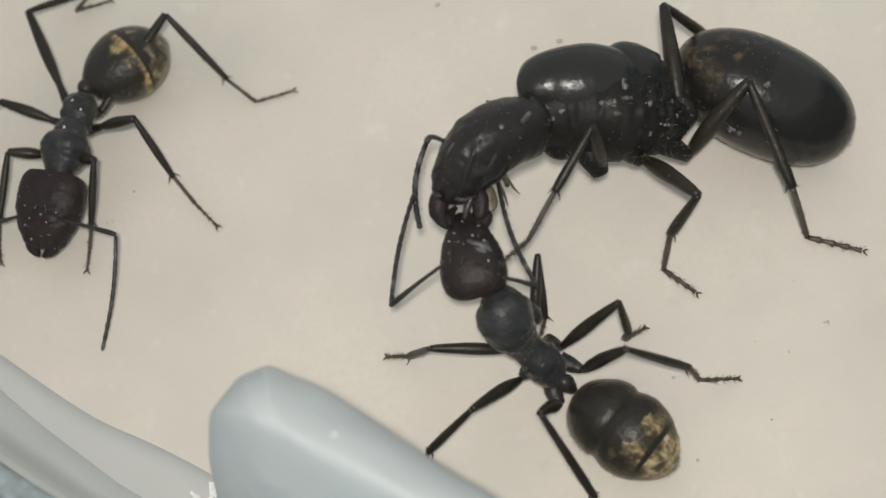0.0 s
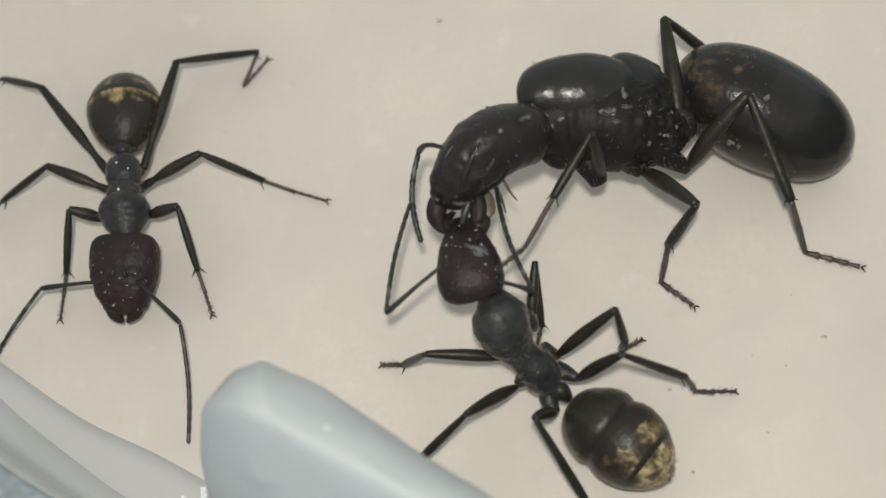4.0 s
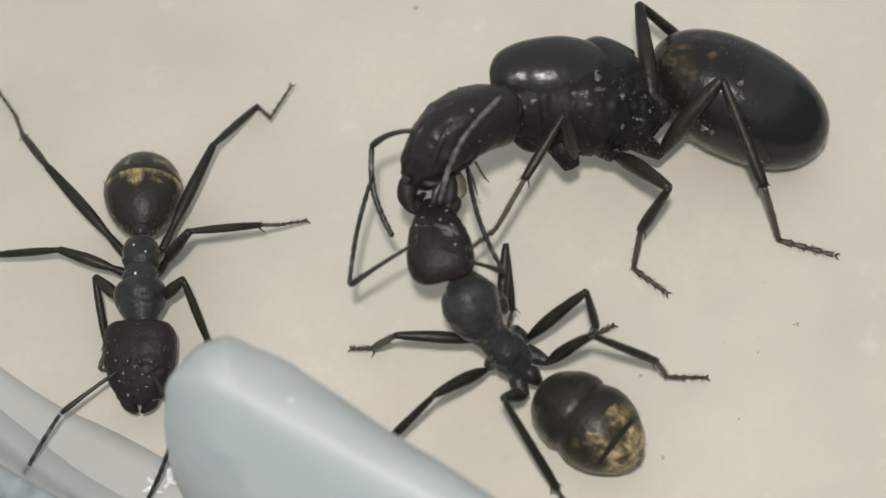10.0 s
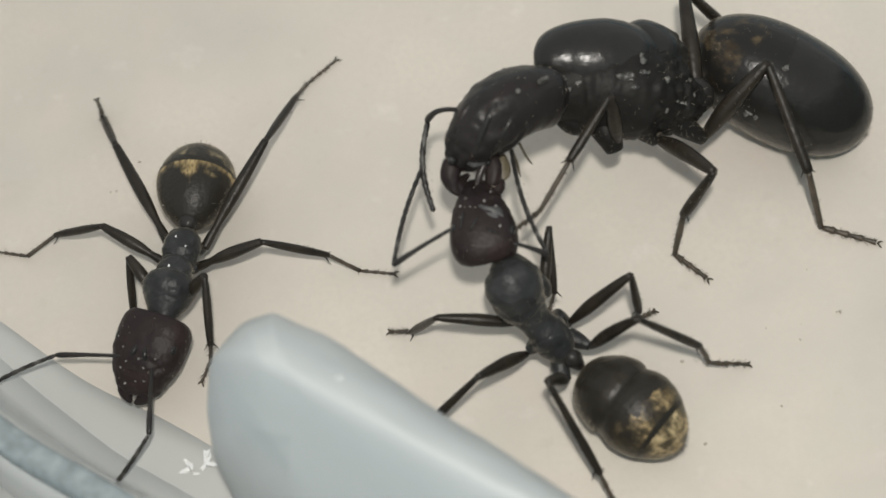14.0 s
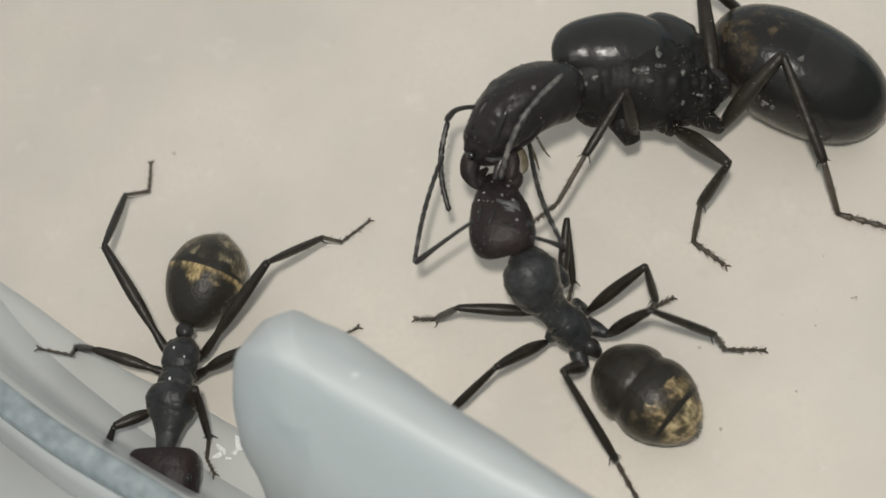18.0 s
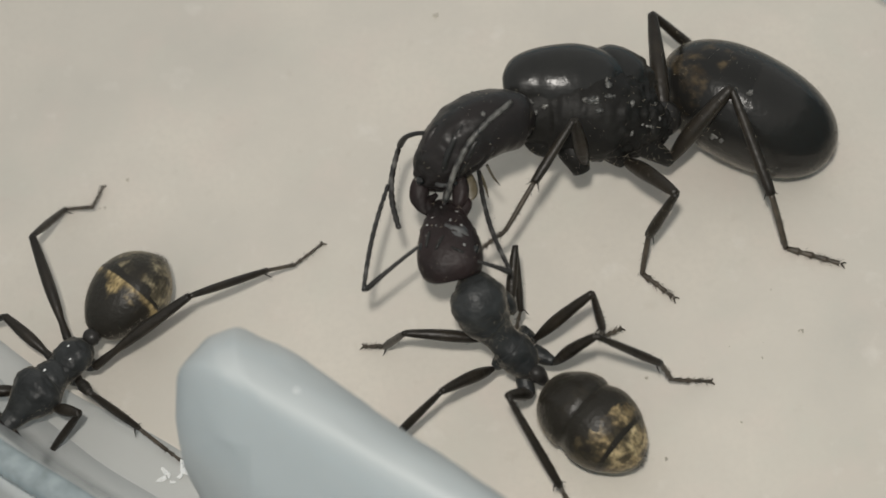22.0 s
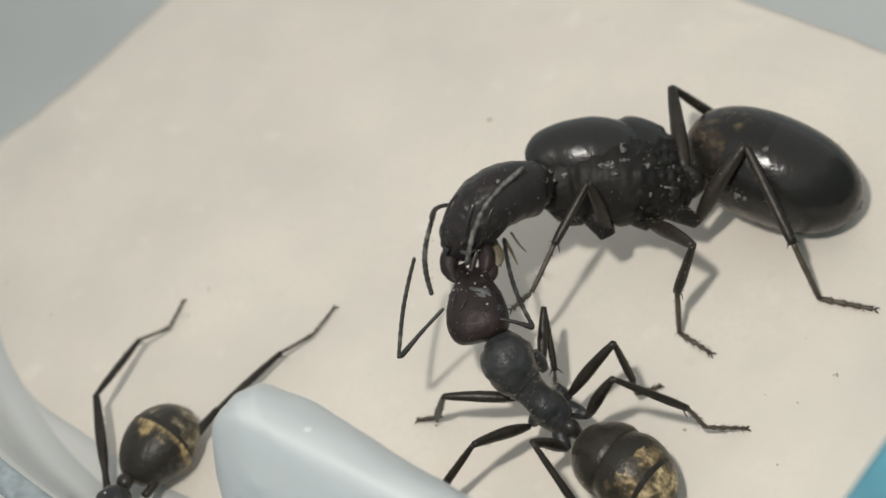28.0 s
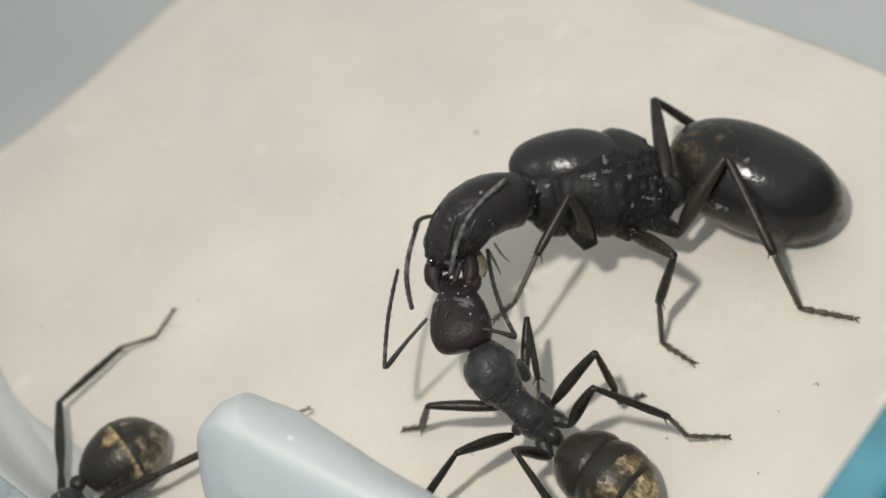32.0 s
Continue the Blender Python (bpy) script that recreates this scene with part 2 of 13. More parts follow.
GREY = mat("dust", (0.42, 0.38, 0.32), 0.9, spots=(0.52, 0.48, 0.41), scale=3000)
MILK = mat("milky_plastic", (0.475, 0.505, 0.508), 0.50, coat=0.3, spots=(0.44, 0.472, 0.474), scale=190, bump=0.55, bump_scale=520, spec=0.3)
MILK.node_tree.nodes["Principled BSDF"].inputs["Coat Roughness"].default_value = 0.03
BLUE = mat("blue_tabletop", (0.02, 0.40, 0.62), 0.4, spots=(0.03, 0.44, 0.66), scale=60)
BASE = mat("dish_floor", (0.42, 0.44, 0.43), 0.4, spots=(0.37, 0.39, 0.385), scale=100)


def clear_mat(name, tint, clear, rough, scale=220, dark=0.86):
    """Clear plastic: part of the light goes straight through, the rest meets a milky, glossy face."""
    m = mat(name, tint, rough, spots=tuple(c * dark for c in tint), scale=scale, bump=0.12, bump_scale=800)
    n, l = m.node_tree.nodes, m.node_tree.links
    tr, mx = n.new("ShaderNodeBsdfTransparent"), n.new("ShaderNodeMixShader")
    tr.inputs[0].default_value = (0.90, 0.95, 0.95, 1)
    mx.inputs[0].default_value = clear
    l.new(n["Principled BSDF"].outputs[0], mx.inputs[1])
    l.new(tr.outputs[0], mx.inputs[2])
    l.new(mx.outputs[0], n["Material Output"].inputs[0])
    return m


CLEAR = clear_mat("clear_plastic", (0.66, 0.675, 0.665), 0.20, 0.16, 220, 0.90)
# Opaque white base: the bright glints of the drops are put into the colour.
WATER_GLINT = mat("water", (0.92, 0.92, 0.90), 0.08, spots=(0.80, 0.82, 0.82), scale=3000, bump=0.6, bump_scale=4000, spec=0.9, coat=0.8)
FILLET = clear_mat("milky_fillet", (0.64, 0.645, 0.625), 0.20, 0.35, 150, 0.92)
RIM = clear_mat("frosted_rim", (0.40, 0.46, 0.475), 0.25, 0.24, 2400, 0.60)
SIDE = clear_mat("dish_side", (0.075, 0.235, 0.30), 0.10, 0.25, 500, 0.6)


# ---------------------------------------------------------------- mesh helpers
def part(name, bm, material, parent=None, label="", smooth=True):
    """One mesh object from a bmesh whose points are in mm."""
    me = bpy.data.meshes.new(name)
    for v in bm.verts:
        v.co *= MM
    bmesh.ops.recalc_face_normals(bm, faces=bm.faces)
    bm.to_mesh(me)
    bm.free()
    if smooth:
        me.shade_smooth()
    me.materials.append(material)
    ob = new(name, me)
    if parent:
        ob.parent = parent
    return tagged(ob, label)


def spline(points, steps):
    """Catmull-Rom through rows of numbers."""
    p = [Vector(q) for q in points]
    p = [p[0] * 2 - p[1]] + p + [p[-1] * 2 - p[-2]]
    out = []
    for i in range(1, len(p) - 2):
        for s in range(steps):
            t = s / steps
            a, b, c, d = p[i - 1], p[i], p[i + 1], p[i + 2]
            out.append(0.5 * ((2 * b) + (c - a) * t + (2 * a - 5 * b + 4 * c - d) * t * t + (3 * b - a - 3 * c + d) * t ** 3))
    return out + [p[-2]]


def loft(bm, rows, up=(0, 0, 1), sides=20, steps=4, flat=1.0, cut=(0.0, 1.0), square=2.0, rough=0.0, wide=1.0):
    """A tube through rows of (x, y, z, radius): flat squeezes it along up, square over 2 boxes its section."""
    pts = spline(rows_to4(rows), steps)
    n = len(pts)
    pts = pts[int(cut[0] * (n - 1)):int(math.ceil(cut[1] * (n - 1))) + 1]
    up = Vector(up)
    rings = []
    for i, q in enumerate(pts):
        a, b = pts[max(i - 1, 0)], pts[min(i + 1, len(pts) - 1)]
        d = (b.to_3d() - a.to_3d()).normalized()
        side = d.cross(up).normalized()
        top = side.cross(d)
        ring = []
        for k in range(sides):
            an = 2 * math.pi * k / sides
            c, s = math.cos(an), math.sin(an)
            e = 2.0 / square
            c, s = math.copysign(abs(c) ** e, c), math.copysign(abs(s) ** e, s)
            r = max(q[3], 0.004)
            if rough:
                r *= 1 + rough * noise.noise(q.to_3d() * 3 + Vector((c, s, 0)) * 2)
            ring.append(bm.verts.new(q.to_3d() + side * (c * r * wide) + top * (s * r * flat)))
        rings.append(ring)
    for r0, r1 in zip(rings, rings[1:]):
        for k in range(sides):
            bm.faces.new((r0[k], r0[(k + 1) % sides], r1[(k + 1) % sides], r1[k]))
    bm.faces.new(rings[0])
    bm.faces.new(rings[-1])
    return bm


def rows_to4(rows):
    return [Vector((r[0], r[1], r[2], r[3])) for r in rows]


def ball(bm, centre, radii, seg=14, rough=0.0, turn=None):
    g = bmesh.ops.create_uvsphere(bm, u_segments=seg, v_segments=max(6, seg * 2 // 3), radius=1)
    for v in g["verts"]:
        k = 1 + rough * noise.noise(v.co * 2.3 + Vector(centre))
        p = Vector((v.co.x * radii[0], v.co.y * radii[1], v.co.z * radii[2])) * k
        if turn:
            p = turn @ p
        v.co = p + Vector(centre)
    return bm


def sculpt(bm, start, end, calm, deep, where, fine=2.4):
    """Ridges and pits in hard skin, growing from calm to deep past a share of the way from start to end."""
    start, end = Vector(start), Vector(end)
    bm.normal_update()
    moves = []
    for v in bm.verts:
        u = (v.co - start).dot(end - start) / (end - start).length_squared
        k = min(max((u - where) / 0.2, 0.0), 1.0)
        a = calm + (deep - calm) * k * k * (3 - 2 * k)
        h = 0.6 * (0.5 - 2.0 * abs(noise.noise(v.co * fine))) + 0.4 * (0.4 - 1.6 * abs(noise.noise(v.co * fine * 2.3 + Vector((7, 3, 1)))))
        moves.append(v.normal * (a * h))
    for v, m in zip(bm.verts, moves):
        v.co += m
    return bm


def hairs(bm, count, place, length=0.16, thick=0.008, seed=1):
    """Short bristles: place(random) gives a foot and a way."""
    rnd = random.Random(seed)
    for _ in range(count):
        foot, way = place(rnd)
        foot, way = Vector(foot), Vector(way).normalized()
        tip = foot + way * length * rnd.uniform(0.6, 1.3)
        a = way.orthogonal().normalized() * thick
        b = way.cross(a)
        vs = [bm.verts.new(foot + a), bm.verts.new(foot - 0.5 * a + 0.87 * b), bm.verts.new(foot - 0.5 * a - 0.87 * b), bm.verts.new(tip)]
        for f in ((0, 1, 3), (1, 2, 3), (2, 0, 3), (0, 2, 1)):
            bm.faces.new([vs[k] for k in f])
    return bm


def fringe(ob, count, length, seed, thick=0.006, low=-1.0, high=1.1):
    """Fine pale hairs standing on a part, as a part of it."""
    rnd = random.Random(seed)
    faces = [f for f in ob.data.polygons if low < f.normal.z < high and f.area > 0]
    total = [f.area for f in faces]
    picks = rnd.choices(faces, total, k=count)
    spots = [(f.center.lerp(ob.data.vertices[rnd.choice(f.vertices)].co, rnd.uniform(0, 0.9)) / MM, (f.normal + Vector((rnd.uniform(-0.5, 0.5), rnd.uniform(-0.5, 0.5), rnd.uniform(-0.5, 0.5)))).normalized()) for f in picks]
    it = iter(spots)
    bm = bmesh.new()
    hairs(bm, count, lambda q: next(it), length, thick, seed)
    return part("hair", bm, HAIR, ob, "fine pale hairs", smooth=False)


def stick(obs, q):
    """The nearest point, in mm, on some parts of a thing, and the outward way there."""
    best = None
    for ob in obs:
        m = ob.matrix_basis
        hit, place, way, _ = ob.closest_point_on_mesh(m.inverted() @ (Vector(q) * MM))
        place = m @ place / MM
        if best is None or (place - Vector(q)).length < best[2]:
            best = (place, m.to_3x3() @ way, (place - Vector(q)).length)
    return best[0], best[1]


# ---------------------------------------------------------------- setting
def prism(outline, z0, z1, round_top=0.0, seg=4):
    """A slab over an outline, its upper edges rounded."""
    bm = bmesh.new()
    f = bm.faces.new([bm.verts.new((x, y, z0)) for x, y in outline])
    top = bmesh.ops.extrude_face_region(bm, geom=[f])
    vs = [v for v in top["geom"] if isinstance(v, bmesh.types.BMVert)]
    for v in vs:
        v.co.z = z1
    if round_top:
        es = [e for e in bm.edges if all(v in vs for v in e.verts)]
        es += [e for e in bm.edges if abs(e.verts[0].co.z - e.verts[1].co.z) > 0.5 * abs(z1 - z0)]
        bmesh.ops.bevel(bm, geom=es, offset=round_top, segments=seg, profile=0.5, affect="EDGES")
    return bm


table = part("ground", prism([(-900, -900), (900, -900), (900, 900), (-900, 900)], -8, -4), BLUE, smooth=False)
tagged(table, "plain bright blue tabletop under the dish", "table", "", "structure")
floor = part("floor", prism([(-44, -16), (-30, -24), (22, -24), (26, -10), (26, 30), (10, 44), (-30, 44), (-44, 30)], -3.9, -0.18), BASE, smooth=False)
tagged(floor, "pale grey smooth plastic dish bottom under the paper", "dish", "", "structure")

PAPER_EDGE = [(-26, 8), (-25.2, 11.2), (-21.4, 14.9), (-17.9, 19), (-13, 23.5), (-6, 22), (2.8, 15), (6, 12.75), (9, 10.4), (13.5, 6), (14, -4), (8, -14), (-6, -14), (-12, -8.2), (-18.4, -4), (-22, 2)]


def crease(q):
    """Two short folds near the far edge of the paper."""
    out = 0.0
    for a, b, h in [((2.90, 11.21), (4.35, 13.01), 0.16), ((3.02, 13.66), (3.68, 13.06), 0.10), ((0.03, 11.33), (1.22, 12.15), 0.06), ((4.63, 10.77), (6.23, 9.50), 0.06), ((-23.21, 8.04), (-21.86, 7.17), 0.06), ((-9.78, 12.94), (-9.07, 13.30), 0.06), ((-13.05, -1.73), (-12.28, -2.12), 0.05)]:
        a, b = Vector((*a, 0)), Vector((*b, 0))
        u = min(max((q - a).dot(b - a) / (b - a).length_squared, 0), 1)
        out += h * math.exp(-((q - a.lerp(b, u)).length / 0.22) ** 2)
    return out


def paper_sheet():
    bm = bmesh.new()
    ring = [Vector((p[0], p[1], 0)) for p in spline([(x, y, 0, 0) for x, y in PAPER_EDGE + PAPER_EDGE[:1]], 10)[:-1]]
    c = Vector((-5, 3, 0))
    n, loops = len(ring), []
    for k in range(1, 61):
        u = k / 60
        loop = []
        for p in ring:
            q = c.lerp(p, u)
            q.z = 0.03 * noise.noise(q * 0.35) + 0.010 * noise.noise(q * 1.3) + 0.006 * noise.noise(q * 3.1) + crease(q) - 0.03 + (0.10 * max(0, (u - 0.9) / 0.1) ** 2 * noise.noise(q * 0.8))
            loop.append(bm.verts.new(q))
        loops.append(loop)
    mid = bm.verts.new((c.x, c.y, -0.02))
    for i in range(n):
        bm.faces.new((mid, loops[0][i], loops[0][(i + 1) % n]))
    for a, b in zip(loops, loops[1:]):
        for i in range(n):
            bm.faces.new((a[i], b[i], b[(i + 1) % n], a[(i + 1) % n]))
    low = [bm.verts.new((v.co.x, v.co.y, -0.17)) for v in loops[-1]]
    for i in range(n):
        bm.faces.new((loops[-1][i], low[i], low[(i + 1) % n], loops[-1][(i + 1) % n]))
    return part("paper_floor", bm, PAPER)


tagged(paper_sheet(), "cream absorbent paper sheet with faint stains", "paper", "", "structure")


def wall_sweep(name, line, profile, material, steps=5):
    """Sweeps (out, up) pairs along a line on the floor; out points to the right of the way."""
    bm = bmesh.new()
    way = [Vector((p[0], p[1], 0)) for p in spline([(x, y, 0, 0) for x, y in line], steps)]
    rings = []
    for i, q in enumerate(way):
        d = (way[min(i + 1, len(way) - 1)] - way[max(i - 1, 0)]).normalized()
        out = Vector((d.y, -d.x, 0))
        rings.append([bm.verts.new(q + out * o + Vector((0, 0, z))) for o, z in profile])
    m = len(profile)
    for a, b in zip(rings, rings[1:]):
        for k in range(m):
            bm.faces.new((a[k], a[(k + 1) % m], b[(k + 1) % m], b[k]))
    bm.faces.new(rings[0])
    bm.faces.new(rings[-1])
    return part(name, bm, material)


DISH_LINE = [(-33, 26), (-28, 14), (-24.3, 7.8), (-22.0, 3.2), (-18.6, -1.4), (-14.9, -4.5), (-11.5, -6.6), (-6, -10), (2, -15)]
wall = wall_sweep("wall_south", DISH_LINE, [(0, -0.1), (0, 0.08), (0.6, 0.3), (0.95, 1.0), (1.2, 2.2), (1.5, 3.4), (1.8, 4.3), (2.5, 4.3), (2.7, 3.0), (2.9, 1.9), (2.9, -0.1)], CLEAR)
tagged(wall, "clear milky plastic dish wall with a rounded foot", "dish wall", "", "structure")
FOOT_LINE = [(-25.6, 8.2), (-23.95, 4.9), (-22.35, 1.6), (-20.75, -0.35), (-18.8, -1.8), (-15.9, -3.9), (-12.9, -5.5), (-6.7, -9.4), (1.4, -14.4)]
foot = wall_sweep("wall_south_foot", FOOT_LINE, [(-1.15, -0.1), (-1.15, 0.012), (-0.6, 0.05), (0, 0.10), (0.6, 0.15), (1.2, 0.2), (1.2, -0.1)], FILLET)
tagged(foot, "milky plastic fillet between wall and paper", "dish wall", "", "structure")
rim = wall_sweep("trim", DISH_LINE, [(1.76, 4.31), (1.8, 4.8), (1.95, 4.95), (2.4, 4.95), (2.54, 4.8), (2.56, 4.31)], RIM)
tagged(rim, "frosted blue-green rim along the dish wall", "rim", "", "structure")
flange = wall_sweep("wall_south_flange", DISH_LINE, [(2.905, -0.1), (2.905, 1.85), (4.4, 1.6), (4.6, 2.3), (5.2, 2.4), (5.4, 1.5), (7.5, 1.3), (7.5, -0.1)], CLEAR)
tagged(flange, "clear stepped plastic flange outside the dish wall", "dish wall", "", "structure")


def soft_block(outline, height, rounding, spine, ridge, reach, steps=6):
    """A block over a closed smooth outline; its upper edge is rounded and its top falls away behind the ridge."""
    bm = bmesh.new()
    ring = []
    for p, q in zip(outline, outline[1:] + outline[:1]):
        ring += [Vector((p[0], p[1], 0)).lerp(Vector((q[0], q[1], 0)), k / steps) for k in range(steps)]
    for turn in range(2):
        ring = [(ring[i - 1] + ring[i] * 2 + ring[(i + 1) % len(ring)]) / 4 for i in range(len(ring))]
    n = len(ring)
    loops = []
    a, b = Vector((spine[0][0], spine[0][1], 0)), Vector((spine[1][0], spine[1][1], 0))
    side = Vector((ridge[1], -ridge[0], 0))
    for k in range(-1, 33):
        s = max(k, 0) / 32.2
        loop = []
        for p in ring:
            u = min(max((p - a).dot(b - a) / (b - a).length_squared, 0), 1)
            q = p.lerp(a.lerp(b, u), s)
            short = 1 - min((q - p).length / rounding, 1)
            z = height - rounding * (0.6 * (1 - math.sqrt(1 - short * short)) + 0.4 * short ** 1.4)
            away = (q - Vector((-7.3, -7.2, 0))).dot(side) - reach
            z -= 1.0 * (away + math.sqrt(away * away + 0.02))
            grain = 0.035 * noise.noise(Vector((q.x, q.y, 0.3 * z)) * 0.7) + 0.012 * noise.noise(Vector((q.x, q.y, z)) * 2.3)
            if k == -1:
                z, grain = -0.05, 0.0
            loop.append(bm.verts.new((q.x + grain, q.y + grain, max(z, 0.6 if k > -1 else -0.05) + grain)))
        loops.append(loop)
    for a, b in zip(loops, loops[1:]):
        for i in range(n):
            bm.faces.new((a[i], a[(i + 1) % n], b[(i + 1) % n], b[i]))
    bm.faces.new(loops[-1])
    return bm


divider = part("divider", soft_block([(-10.3, -7.5), (-10.62, -6.9), (-10.62, -6.2), (-10.35, -5.6), (-9.55, -4.6), (-8.75, -4.3), (-7.25, -5.05), (-4.3, -7.25), (-1, -9.6), (2.5, -12.1), (4.2, -14.3), (2, -16.4), (-3, -14.6), (-7, -12.3), (-9.4, -9.8)], 8.65, 2.0, ((-8.0, -7.6), (2, -14.4)), (0.87, -0.49), 0.0, 10), MILK)
tagged(divider, "pale blue-white rounded plastic partition end on the paper", "partition")

place, way = stick([divider], (-6.9, -6.75, 8.3))
for radius, tube, shift in ((0.075, 0.014, 0.0), (0.02, 0.014, 0.75)):
    bm = bmesh.new()
    side = way.orthogonal().normalized()
    over = way.cross(side)
    rings = []
    for i in range(16):
        d = side * math.cos(i * math.pi / 8) + over * math.sin(i * math.pi / 8)
        rings.append([bm.verts.new(place + Vector((0.87, -0.49, 0)) * -shift + d * (radius + tube * math.cos(k * math.pi / 3)) + way * tube * math.sin(k * math.pi / 3)) for k in range(6)])
    for i in range(16):
        for k in range(6):
            bm.faces.new((rings[i][k], rings[(i + 1) % 16][k], rings[(i + 1) % 16][(k + 1) % 6], rings[i][(k + 1) % 6]))
    part("bubble", bm, WATER_GLINT, divider, "tiny white bubble ring in the plastic")

N = Vector((0.81, -0.58, 0))
D = Vector((0.58, 0.81, 0))


def right_wall(name, a, b, z0, z1, material, label):
    q = [N * a - D * 22, N * b - D * 22, N * b + D * 40, N * a + D * 40]
    ob = part(name, prism([(v.x, v.y) for v in q], z0, z1, 0.25, 3), material)
    return tagged(ob, label, "dish wall", "", "structure")


right_wall("wall_east", 11.55, 12.7, -0.1, 10.5, SIDE, "straight clear blue-green plastic dish side")
right_wall("wall_east_sleeve", 12.75, 15.0, -3.9, 10.2, BLUE, "bright blue plastic outside of the dish side")


def crumb(x, y, size, material, seed, label):
    bm = bmesh.new()
    rnd = random.Random(seed)
    ball(bm, (0, 0, size * 0.4), (size * rnd.uniform(0.4, 0.75), size * rnd.uniform(0.3, 0.6), size * 0.25), 8, 0.6)
    ob = part("crumb", bm, material)
    ob.location = (x * MM, y * MM, 0.02 * MM)
    return tagged(ob, label, "crumb", "crumbs on the paper")


for k, (x, y, r) in enumerate([(-4.92, 10.17, 0.13), (1.98, -5.23, 0.10), (1.50, -2.76, 0.08), (-14.39, 4.26, 0.10), (-1.95, 8.32, 0.22), (-1.15, 8.52, 0.16), (5.96, -1.33, 0.07), (4.85, -1.70, 0.04), (5.98, -1.39, 0.05), (-22.19, 5.55, 0.09), (-15.17, 3.25, 0.06), (-15.00, 3.28, 0.07), (5.87, -1.35, 0.06), (4.11, -4.16, 0.07), (5.16, -0.00, 0.05), (0.68, -1.25, 0.10), (4.80, -2.19, 0.05), (3.88, -1.81, 0.04), (4.78, -2.16, 0.05), (-20.16, 3.89, 0.09)]):
    crumb(x, y, r, GREY, k, "tiny grey-brown dust crumb on the paper")

bm = bmesh.new()
ball(bm, (0, 0, 0), (1.05, 0.95, 0.9), 24, 0.12)
pellet = part("pellet", bm, TAN)
pellet.location = Vector((-19.74, -8.06, 2.40)) * MM
tagged(pellet, "orange-brown rounded pellet beyond the clear wall", "pellet")

for k, (x, y, r) in enumerate([(-11.62, -5.36, 0.20), (-11.49, -5.56, 0.14), (-11.67, -5.62, 0.12), (-12.15, -5.50, 0.12), (-12.21, -5.74, 0.13), (-12.03, -5.62, 0.09), (-11.89, -5.83, 0.08)]):
    bm = bmesh.new()
    ball(bm, (0, 0, r * 0.3), (r * 0.6, r * 1.2, r * 0.5), 8, 1.1, Matrix.Rotation(k * 1.3, 3, "Z"))
    ob = part("water_drop", bm, WATER_GLINT, smooth=False)
    ob.location = (x * MM, y * MM, 0.1 * MM)
    tagged(ob, "small glistening water drop by the wall foot", "water drop", "water drops")



# ---------------------------------------------------------------- ants
def leg_piece(name, length, radii, parent, label="", spurs=0, claw=False, seed=3, bow=0.0, rings=0, spike=False):
    """One leg piece along its own x, from its upper joint, with bristles and, at the foot, segments and claws."""
    bm = bmesh.new()
    k = len(radii) - 1
    rows = [(length * i / k, 0, bow * math.sin(math.pi * i / k), r) for i, r in enumerate(radii)]
    if rings:
        fine = []
        for i in range(rings):
            a, b = i / rings, (i + 1) / rings
            r = radii[0] + (radii[-1] - radii[0]) * a
            fine += [(length * (a + 0.02), 0, 0, r * 0.72), (length * (a * 0.35 + b * 0.65), 0, 0, r * 0.92), (length * (b - 0.03), 0, 0, r * 1.15)]
        loft(bm, fine, sides=8, steps=2)
    else:
        loft(bm, rows, sides=10, steps=4)
    def place(rnd):
        x = rnd.uniform(0.15, 1.0) * length
        a = rnd.uniform(0, 2 * math.pi)
        r = radii[min(int(x / length * k), k)] * 0.8
        w = Vector((0.9, math.cos(a), math.sin(a)))
        return (x, math.cos(a) * r, math.sin(a) * r), w
    if spurs:
        hairs(bm, spurs * 2, place, 0.12, 0.008, seed)
    if spike:
        for s in (1, -1):
            loft(bm, [(length * 0.93, 0, 0, 0.03), (length * 0.93 + 0.16, s * 0.12, -0.1, 0.022), (length * 0.93 + 0.30, s * 0.22, -0.14, 0.005)], sides=5, steps=2)
    if claw:
        for s in (1, -1):
            loft(bm, [(length, 0, 0, 0.035), (length + 0.08, s * 0.07, 0.0, 0.026), (length + 0.15, s * 0.10, -0.05, 0.006)], sides=6, steps=2)
    return part(name, bm, FOOT if rings or "metatarsus" in name else LEGM, parent, label)


def joint_pose(a, b, up=(0, 0, 1)):
    """The pose, in mm, of a piece whose x runs from a to b."""
    a, b = Vector(a), Vector(b)
    x = (b - a).normalized()
    y = Vector(up).cross(x)
    y = y.normalized() if y.length > 1e-4 else Vector((0, 1, 0))
    z = x.cross(y)
    m = Matrix((x, y, z)).transposed().to_4x4()
    m.translation = a * MM
    return m


